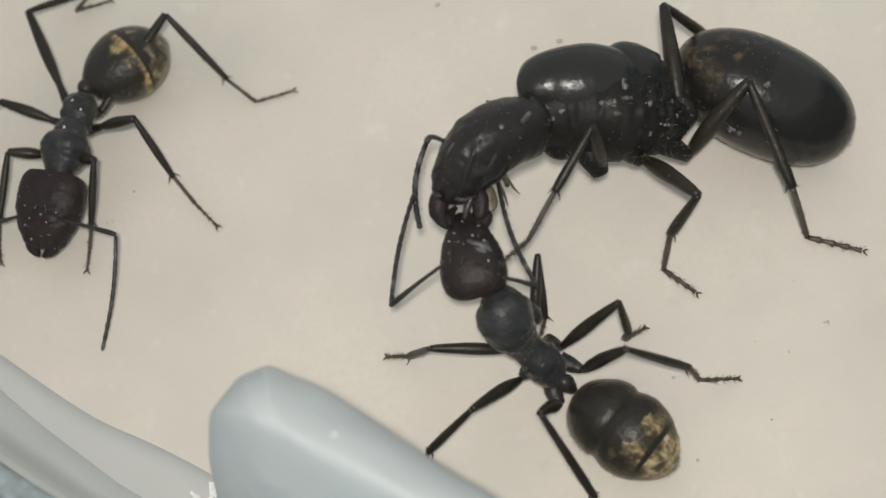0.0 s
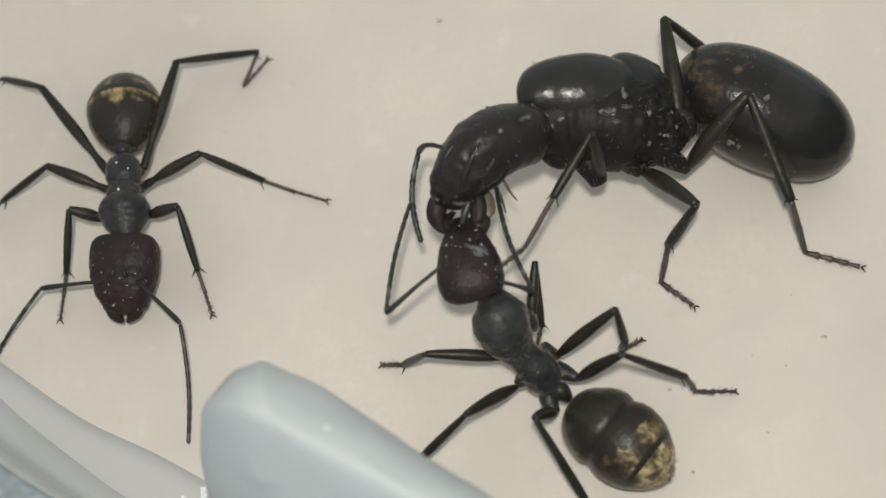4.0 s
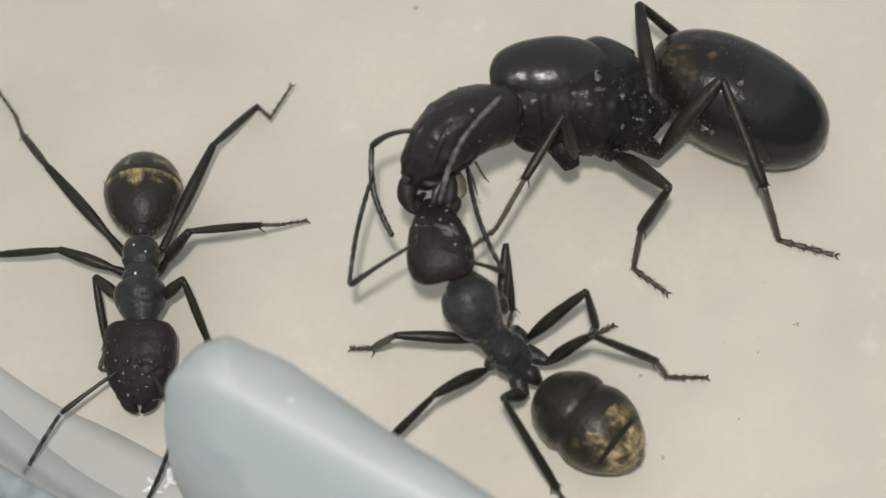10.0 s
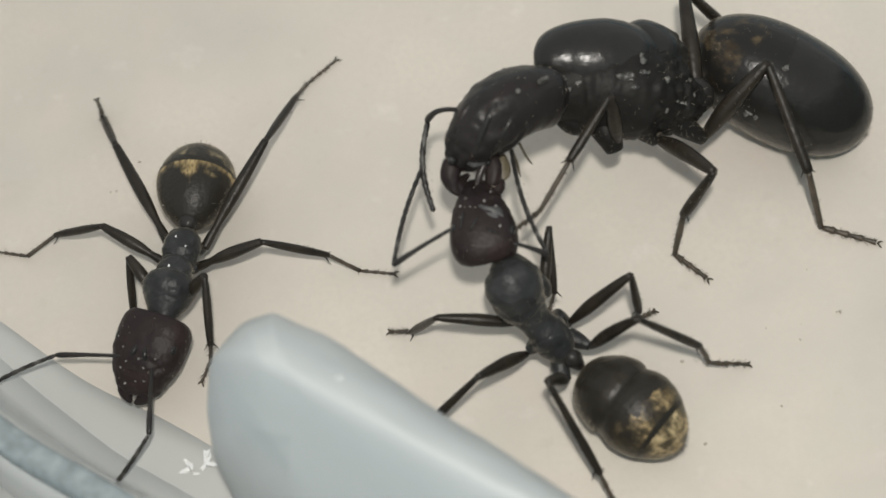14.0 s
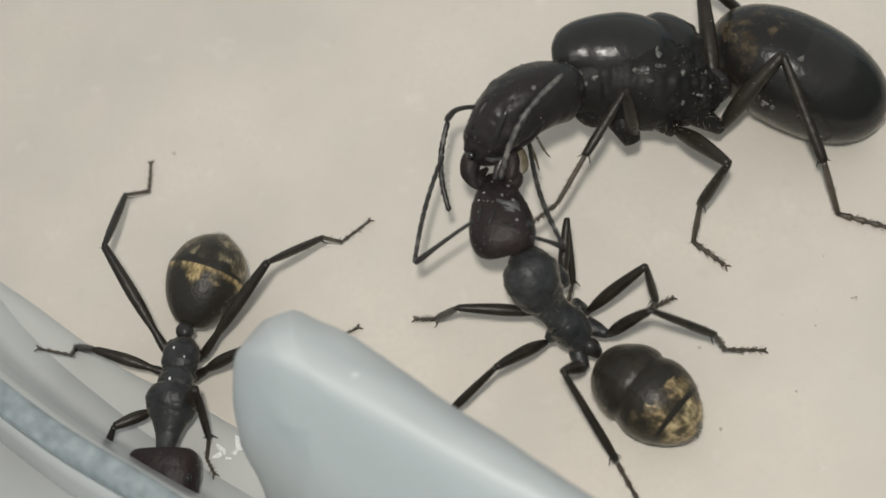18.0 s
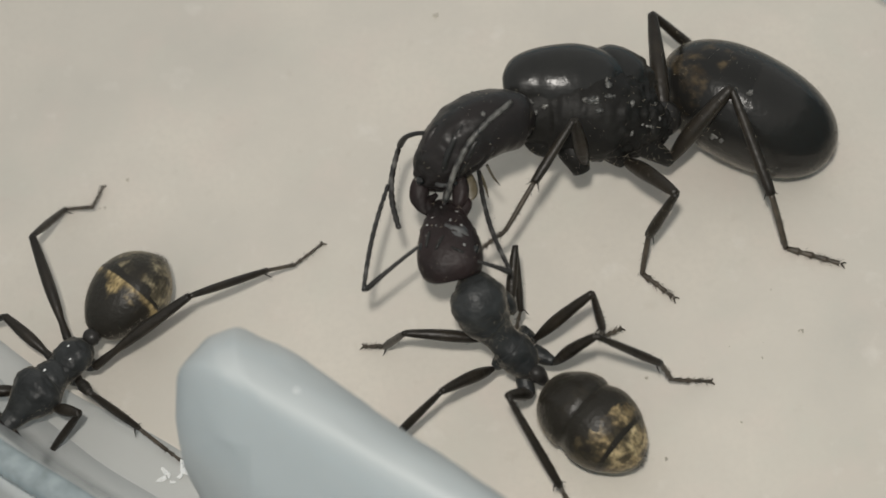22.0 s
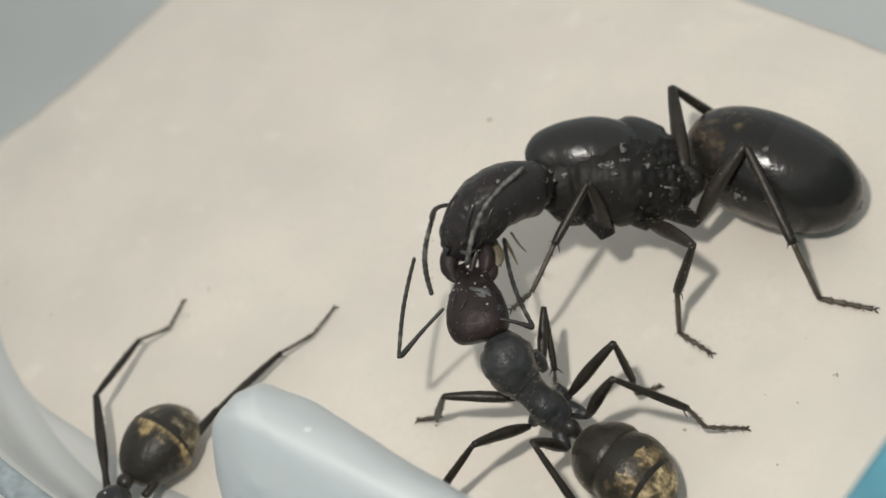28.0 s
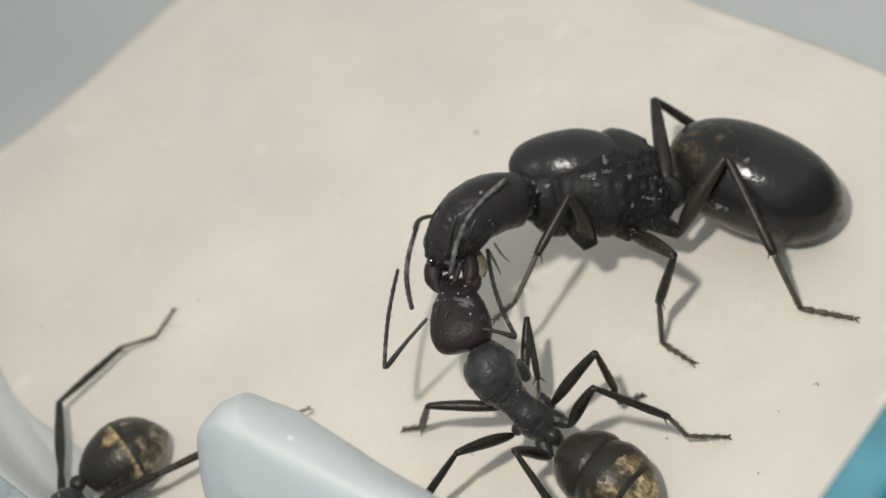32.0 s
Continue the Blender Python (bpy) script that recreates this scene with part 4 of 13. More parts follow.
    for rows in [[(-4.37, -0.96, 4.70, 0.030), (-4.33, -0.70, 4.76, 0.050), (-4.27, -0.46, 4.74, 0.030)], [(-4.10, -1.06, 4.78, 0.030), (-4.00, -0.85, 4.82, 0.050), (-3.88, -0.65, 4.80, 0.030)], [(-3.69, -1.00, 4.78, 0.030), (-3.49, -1.11, 4.80, 0.040), (-3.35, -1.15, 4.74, 0.030)]]:
        bm = bmesh.new()
        loft(bm, rows, up, 8, 3, rough=0.3)
        part("frontal_ridge", bm, GLOSS, head)
    made = []
    for a, b, c, n in [((-4.54, -1.08, 5.00), (-6.02, -1.95, 4.30), (-5.43, 1.20, 4.80), 1.88), ((-2.98, -1.36, 4.60), (-2.10, -1.48, 4.15), (-3.02, 1.60, 4.45), 0)]:
        n = n or (Vector(b) - Vector(a)).length
        s = scape("scape", n, 0.062, ant, 0.04)
        s.matrix_basis = joint_pose(a, b)
        w = whip("flagellum", 3.2 if not made else (Vector(c) - Vector(b)).length, 0.065, ant, 11, 0.1 if not made else 0.16)
        made += [s, w]
        w.matrix_basis = joint_pose(b, c)
    still_leg(ant, 'right_front_leg', ((-2.98, -2.41, 2.00), (-5.15, -2.41, 2.47), (-6.00, -1.75, 0.28), (-6.64, -1.63, 0.06)), 0.170, 11)
    still_leg(ant, 'right_middle_leg', ((-2.76, -3.14, 1.60), (-4.02, -4.43, 3.00), (-5.34, -5.09, 1.65), (-5.72, -5.22, 0.08)), 0.175, 18)
    still_leg(ant, 'right_hind_leg', ((-1.72, -3.82, 1.30), (-2.20, -4.81, 3.50), (-0.91, -6.55, 1.43), (-0.20, -7.60, 0.08)), 0.175, 25)
    still_leg(ant, 'left_hind_leg', ((-1.03, -2.97, 1.60), (0.15, -3.39, 4.10), (1.87, -3.19, 1.91), (2.20, -3.10, 0.65), (3.30, -2.90, 0.06)), 0.175, 32)
    still_leg(ant, 'left_middle_leg', ((-1.56, -2.30, 1.75), (0.06, -1.79, 3.46), (0.30, -2.00, 1.70), (0.20, -1.72, 0.55), (0.81, -1.20, 0.06)), 0.175, 39)
    still_leg(ant, 'left_front_leg', ((-2.27, -1.70, 2.30), (-2.06, -0.10, 3.18), (-1.98, -1.50, 1.90), (-2.35, -1.75, 0.10)), 0.150, 46)
    return ant, made[0], made[1]


ant_worker, feeder_scape, feeder_flagellum = feeding_worker()

def roaming_worker():
    """The second worker, in its own space: x ahead, thorax at the origin; its moving parts are posed in motions()."""
    ant = new("ant_worker")
    tagged(ant, "black worker ant with golden-banded abdomen walking to the wall", "ant", "worker ants")
    up = (0, 0, 1)
    bm = bmesh.new()
    loft(bm, [(2.1, 0, 0.02, 0.26), (1.85, 0, 0.0, 0.30), (1.6, 0, 0.0, 0.36), (1.34, 0, 0.02, 0.46), (1.0, 0, 0.05, 0.66), (0.62, 0, 0.06, 0.76), (0.25, 0, 0.04, 0.58), (-0.05, 0, 0.02, 0.46), (-0.45, 0, 0.02, 0.50), (-0.9, 0, 0.0, 0.47), (-1.2, 0, -0.05, 0.35), (-1.35, 0, -0.1, 0.12)], up, 24, 5, 0.9, rough=0.03)
    fringe(part("thorax", bm, DULL, ant, "matt dark grey thorax"), 420, 0.13, 41, 0.0036, high=0.45)
    for name, rows in (("pronotum", [(1.2, 0, 0.06, 0.30), (1.05, 0, 0.10, 0.58), (0.8, 0, 0.12, 0.74), (0.55, 0, 0.12, 0.76), (0.34, 0, 0.10, 0.62), (0.26, 0, 0.08, 0.30)]), ("mesonotum", [(0.4, 0, 0.14, 0.30), (0.25, 0, 0.16, 0.50), (0.05, 0, 0.14, 0.50), (-0.15, 0, 0.1, 0.44), (-0.24, 0, 0.06, 0.2)]), ("propodeum", [(-0.3, 0, 0.05, 0.25), (-0.42, 0, 0.08, 0.50), (-0.75, 0, 0.08, 0.54), (-1.05, 0, 0.02, 0.46), (-1.2, 0, -0.04, 0.2)])):
        bm = bmesh.new()
        loft(bm, rows, up, 40, 8, 0.88, rough=0.05)
        sculpt(bm, (0, 0, 0), (1, 0, 0), 0.05, 0.05, 0.0, 3.6)
        part(name, bm, DULL, ant)
    bm = bmesh.new()
    loft(bm, [(-1.25, 0, -0.15, 0.12), (-1.42, 0, 0.10, 0.24), (-1.52, 0, 0.12, 0.26), (-1.66, 0, -0.1, 0.14)], up, 14, 4)
    part("petiole", bm, BLACK, ant)
    for x, y, z, r in ((0.16, -0.04, 0.60, 0.034), (0.52, 0.30, 0.66, 0.022), (0.70, -0.22, 0.72, 0.020), (-0.55, 0.24, 0.52, 0.022), (-0.80, -0.10, 0.54, 0.026), (0.30, 0.40, 0.44, 0.018)):
        bm = bmesh.new()
        ball(bm, (x, y, z), (r * 1.5, r, r * 0.7), 8, 0.3)
        part("speck", bm, WATER_GLINT, ant, "tiny white glinting speck")
    for s in (1, -1):
        for x, r in ((0.75, 0.24), (-0.35, 0.22), (-0.95, 0.22)):
            bm = bmesh.new()
            loft(bm, [(x + 0.08, s * 0.16, -0.2, r), (x + 0.02, s * 0.36, -0.32, r), (x, s * 0.52, -0.30, r * 0.6)], up, 12, 4)
            part("coxa", bm, DULL, ant)
    made = {}
    bm = bmesh.new()
    loft(bm, [(-0.02, 0, 0, 0.52), (0.04, 0, 0, 0.80), (0.24, 0, 0.02, 0.97), (0.65, 0, 0.04, 1.02), (1.10, 0, 0.03, 0.99), (1.50, 0, 0.0, 0.89), (1.85, 0, -0.05, 0.74), (2.12, 0, -0.08, 0.58), (2.28, 0, -0.1, 0.34)], up, 48, 10, 0.72, square=2.6)
    sculpt(bm, (0, 0, 0), (2.3, 0, 0), 0.012, 0.06, 0.38, 3.0)
    head = part("head", bm, MAROON, ant, "dark maroon heart-shaped head")
    for s in (1, -1):
        bm = bmesh.new()
        ball(bm, (0.85, s * 0.80, 0.46), (0.19, 0.12, 0.13), 12)
        part("eye", bm, EYE, head)
        bm = bmesh.new()
        loft(bm, [(1.95, s * 0.34, -0.05, 0.24), (2.22, s * 0.30, -0.08, 0.23), (2.42, s * 0.14, -0.12, 0.12), (2.48, s * 0.04, -0.14, 0.05)], up, 10, 4)
        part("mandible", bm, MAROON, head)
        bm = bmesh.new()
        loft(bm, [(1.0, s * 0.12, 0.70, 0.05), (1.22, s * 0.17, 0.70, 0.09), (1.42, s * 0.24, 0.60, 0.04)], up, 8, 3)
        part("frontal_ridge", bm, GLOSS, head)
        bm = bmesh.new()
        loft(bm, [(0.95, s * 0.60, 0.50, 0.05), (1.2, s * 0.55, 0.55, 0.09), (1.42, s * 0.50, 0.46, 0.04)], up, 8, 3, rough=0.4)
        part("antennal_socket", bm, SHEEN, head)
        bm = bmesh.new()
        ball(bm, (1.98, s * 0.34, 0.2), (0.10, 0.08, 0.08), 10, 0.3)
        part("cheek_knob", bm, EYE, head)
    bm = bmesh.new()
    loft(bm, [(1.5, 0, 0.53, 0.06), (1.8, 0, 0.42, 0.12), (2.08, 0, 0.24, 0.10)], up, 12, 3, 0.6)
    part("clypeus", bm, SHEEN, head)
    fringe(head, 90, 0.09, 42)
    flecks(head, [(1.25, 0.50, 0.7), (1.18, -0.52, 0.7), (1.12, 0.14, 0.8), (1.55, -0.30, 0.7), (1.62, 0.24, 0.7), (1.92, 0.32, 0.5), (2.10, -0.22, 0.4), (2.0, 0.08, 0.5), (0.92, -0.78, 0.6), (1.40, 0.02, 0.8), (1.75, -0.46, 0.6)], head, 0.042)
    made["head"] = head
    rows = [(0.08, 0, 0, 0.12), (0.20, 0, 0.02, 0.42), (0.66, 0, 0.05, 0.78), (1.22, 0, 0.06, 1.00), (1.80, 0, 0.04, 1.06), (2.36, 0, -0.02, 0.90), (2.76, 0, -0.08, 0.57), (2.98, 0, -0.12, 0.24), (3.05, 0, -0.13, 0.04)]
    made["gaster"] = gaster(ant, rows, [(0.0, 0.47, GOLD_FRONT), (0.43, 0.73, GOLD_REAR), (0.70, 0.90, GOLD_TIP), (0.87, 1.0, GOLD_TIP)], 0.92, 1.025)
    fringe(made["gaster"], 520, 0.14, 43, 0.0034, high=0.4)
    for k, plate in enumerate([c for c in made["gaster"].children if c.name.startswith("tergite")]):
        plate_hair(plate, 140, 44 + k)
    for side in ("left", "right"):
        for k, (which, lf, lt, lm, lr, t) in enumerate((("front", 1.4, 2.0, 0.715, 0.66, 0.170), ("middle", 2.1, 2.1255, 1.0625, 1.0, 0.168), ("hind", 3.6, 2.75, 1.2, 1.2, 0.168))):
            n = side + "_" + which
            made[n + "_femur"] = leg_piece(n + "_femur", lf, (0.80 * t, 0.78 * t, 0.62 * t, 0.84 * t, 1.00 * t, 1.06 * t, 1.02 * t, 0.92 * t, 0.80 * t, 0.66 * t), ant, "", 5, False, k, 0.04)
            made[n + "_tibia"] = leg_piece(n + "_tibia", lt, (0.46 * t, 0.66 * t, 0.72 * t, 0.66 * t, 0.5 * t), ant, "", 14, False, k + 5, 0.0, 0, True)
            made[n + "_metatarsus"] = leg_piece(n + "_metatarsus", lm, (0.36 * t, 0.34 * t, 0.38 * t), ant, "", 8, False, k + 7)
            made[n + "_tarsus"] = leg_piece(n + "_tarsus", lr, (0.34 * t, 0.26 * t), ant, "", 8, True, k + 9, 0.0, 4)
        made[side + "_scape"] = scape(side + "_scape", 2.0, 0.062, ant)
        made[side + "_flagellum"] = whip(side + "_flagellum", 3.4, 0.062, ant, 11, 0.12 if side == "left" else -0.12)
    return ant, made


roamer, roamer_parts = roaming_worker()


def motions():
    walk(roamer, [(0, pose(-0.01599, 0.00570, 0.00145, 0.0, -0.0, -103.9)), (1, pose(-0.01542, 0.00512, 0.00145, 0.0, -0.0, -95.5)), (2, pose(-0.01426, 0.00406, 0.00145, -0.0, -0.0, -77.2)), (3, pose(-0.01425, 0.00410, 0.00145, -0.0, -0.0, -82.2)), (6, pose(-0.01379, 0.00237, 0.00145, -0.0, -0.0, -85.3)), (7, pose(-0.01316, 0.00243, 0.00145, -0.0, -0.0, -82.9)), (8, pose(-0.01316, 0.00182, 0.00145, -0.0, -0.0, -83.8)), (9, pose(-0.01260, 0.00109, 0.00145, -0.0, -0.0, -81.9)), (10, pose(-0.01257, 0.00018, 0.00145, -0.0, -0.0, -85.3)), (11, pose(-0.01242, 0.00024, 0.00145, -0.0, -0.0, -89.4)), (12, pose(-0.01257, 0.00033, 0.00145, 0.0, -0.0, -94.9)), (13, pose(-0.01249, 0.00013, 0.00145, 0.0, -0.0, -95.5)), (14, pose(-0.01262, -0.00022, 0.00145, 0.0, -0.0, -100.3)), (14.5, pose(-0.01302, -0.00027, 0.00145, 0.0, -0.0, -105.2)), (16.5, pose(-0.01339, -0.00247, 0.00145, 0.0, -0.0, -100.4)), (17, pose(-0.01350, -0.00291, 0.00145, 0.0, -0.0, -101.2)), (18, pose(-0.01320, -0.00397, 0.00145, 0.0, -0.0, -94.8)), (19, pose(-0.01376, -0.00494, 0.00145, 0.0, -0.0, -101.3)), (20, pose(-0.01376, -0.00503, 0.00145, 0.0, -0.0, -106.1)), (21, pose(-0.01510, -0.00341, 0.00145, 0.0, -0.0, -127.4)), (22, pose(-0.01528, -0.00308, 0.00145, 0.0, -0.0, -129.6)), (23, pose(-0.01530, -0.00319, 0.00145, 0.0, -0.0, -128.5)), (24, pose(-0.01604, -0.00319, 0.00145, 0.0, -0.0, -129.1)), (26.5, pose(-0.01622, -0.00396, 0.00145, 0.0, -0.0, -120.6)), (27, pose(-0.01629, -0.00387, 0.00145, 0.0, -0.0, -111.6)), (28, pose(-0.01598, -0.00518, 0.00145, 0.0, -0.0, -114.8)), (29, pose(-0.01725, -0.00534, 0.00145, 0.0, 0.0, -114.8)), (30, pose(-0.01730, -0.00527, 0.00145, 0.0, -0.0, -114.8)), (31, pose(-0.01715, -0.00495, 0.00145, 0.0, 0.0, -113.5)), (32, pose(-0.01719, -0.00485, 0.00145, 0.0, -0.0, -112.3))])
    walk(roamer_parts['left_front_femur'], [(0, pose(0.00075, 0.00042, -0.00028, 0.0, -48.2, 64.5)), (0.5, pose(0.00075, 0.00042, -0.00028, 0.0, -45.0, 75.0)), (1, pose(0.00075, 0.00042, -0.00028, 0.0, -41.0, 84.2)), (1.5, pose(0.00075, 0.00042, -0.00028, 0.0, -35.2, 78.0)), (2, pose(0.00075, 0.00042, -0.00028, 0.0, -29.2, 72.7)), (2.5, pose(0.00075, 0.00042, -0.00028, 0.0, -26.5, 77.7)), (3, pose(0.00075, 0.00042, -0.00028, 0.0, -23.6, 82.4)), (3.5, pose(0.00075, 0.00042, -0.00028, 0.0, -25.9, 83.2)), (4, pose(0.00075, 0.00042, -0.00028, 0.0, -28.2, 84.0)), (4.5, pose(0.00075, 0.00042, -0.00028, 0.0, -30.5, 84.9)), (5, pose(0.00075, 0.00042, -0.00028, 0.0, -32.8, 85.8)), (5.5, pose(0.00075, 0.00042, -0.00028, 0.0, -35.0, 86.8)), (6, pose(0.00075, 0.00042, -0.00028, 0.0, -37.3, 87.8)), (6.5, pose(0.00075, 0.00042, -0.00028, 0.0, -38.3, 84.3)), (7, pose(0.00075, 0.00042, -0.00028, 0.0, -39.1, 80.7)), (7.5, pose(0.00075, 0.00042, -0.00028, 0.0, -47.1, 90.1)), (8, pose(0.00075, 0.00042, -0.00028, 0.0, -54.1, 102.6)), (8.5, pose(0.00075, 0.00042, -0.00028, 0.0, -51.0, 122.9)), (9, pose(0.00075, 0.00042, -0.00028, 0.0, -45.0, 139.6)), (9.5, pose(0.00075, 0.00042, -0.00028, 0.0, -47.9, 119.3)), (10, pose(0.00075, 0.00042, -0.00028, 0.0, -47.0, 98.3)), (10.5, pose(0.00075, 0.00042, -0.00028, 0.0, -48.8, 97.1)), (11, pose(0.00075, 0.00042, -0.00028, 0.0, -50.5, 95.9)), (11.5, pose(0.00075, 0.00042, -0.00028, 0.0, -54.3, 101.2)), (12, pose(0.00075, 0.00042, -0.00028, 0.0, -57.9, 107.6)), (12.5, pose(0.00075, 0.00042, -0.00028, 0.0, -49.1, 83.9)), (13, pose(0.00075, 0.00042, -0.00028, 0.0, -37.0, 68.4)), (13.5, pose(0.00075, 0.00042, -0.00028, 0.0, -48.9, 86.1)), (14, pose(0.00075, 0.00042, -0.00028, 0.0, -56.6, 112.2)), (14.5, pose(0.00075, 0.00042, -0.00028, 0.0, -56.6, 113.3)), (15, pose(0.00075, 0.00042, -0.00028, 0.0, -58.0, 106.3)), (15.5, pose(0.00075, 0.00042, -0.00028, 0.0, -58.9, 98.8)), (16, pose(0.00075, 0.00042, -0.00028, 0.0, -59.4, 91.0)), (16.5, pose(0.00075, 0.00042, -0.00028, 0.0, -59.4, 83.1)), (17, pose(0.00075, 0.00042, -0.00028, 0.0, -61.0, 96.1)), (17.5, pose(0.00075, 0.00042, -0.00028, 0.0, -65.5, 101.6)), (18, pose(0.00075, 0.00042, -0.00028, 0.0, -69.8, 109.3)), (18.5, pose(0.00075, 0.00042, -0.00028, 0.0, -55.8, 88.1)), (19, pose(0.00075, 0.00042, -0.00028, 0.0, -40.2, 78.7)), (19.5, pose(0.00075, 0.00042, -0.00028, 0.0, -35.5, 85.3)), (20, pose(0.00075, 0.00042, -0.00028, 0.0, -30.5, 91.1)), (20.5, pose(0.00075, 0.00042, -0.00028, 0.0, -32.3, 96.9)), (21, pose(0.00075, 0.00042, -0.00028, 0.0, -33.9, 103.0)), (21.5, pose(0.00075, 0.00042, -0.00028, 0.0, -30.9, 104.3)), (22, pose(0.00075, 0.00042, -0.00028, 0.0, -27.9, 105.6)), (22.5, pose(0.00075, 0.00042, -0.00028, 0.0, -24.5, 107.4)), (23, pose(0.00075, 0.00042, -0.00028, 0.0, -21.0, 109.1)), (23.5, pose(0.00075, 0.00042, -0.00028, 0.0, -24.5, 106.7)), (24, pose(0.00075, 0.00042, -0.00028, 0.0, -27.9, 104.2)), (24.5, pose(0.00075, 0.00042, -0.00028, 0.0, -24.3, 104.4)), (25, pose(0.00075, 0.00042, -0.00028, 0.0, -20.7, 104.5)), (25.5, pose(0.00075, 0.00042, -0.00028, 0.0, -17.1, 104.7)), (26, pose(0.00075, 0.00042, -0.00028, 0.0, -13.5, 104.9)), (26.5, pose(0.00075, 0.00042, -0.00028, 0.0, -9.9, 105.0)), (27, pose(0.00075, 0.00042, -0.00028, 0.0, -4.9, 78.3)), (27.5, pose(0.00075, 0.00042, -0.00028, 0.0, -7.8, 80.4)), (28, pose(0.00075, 0.00042, -0.00028, 0.0, -10.6, 82.5)), (28.5, pose(0.00075, 0.00042, -0.00028, 0.0, -9.3, 81.9)), (29, pose(0.00075, 0.00042, -0.00028, 0.0, -8.0, 81.2)), (29.5, pose(0.00075, 0.00042, -0.00028, 0.0, -6.7, 80.6)), (30, pose(0.00075, 0.00042, -0.00028, 0.0, -5.4, 80.0)), (30.5, pose(0.00075, 0.00042, -0.00028, 0.0, -4.0, 78.4)), (31, pose(0.00075, 0.00042, -0.00028, 0.0, -2.5, 76.9)), (31.5, pose(0.00075, 0.00042, -0.00028, 0.0, -1.1, 75.3)), (32, pose(0.00075, 0.00042, -0.00028, 0.0, 0.4, 73.8))])
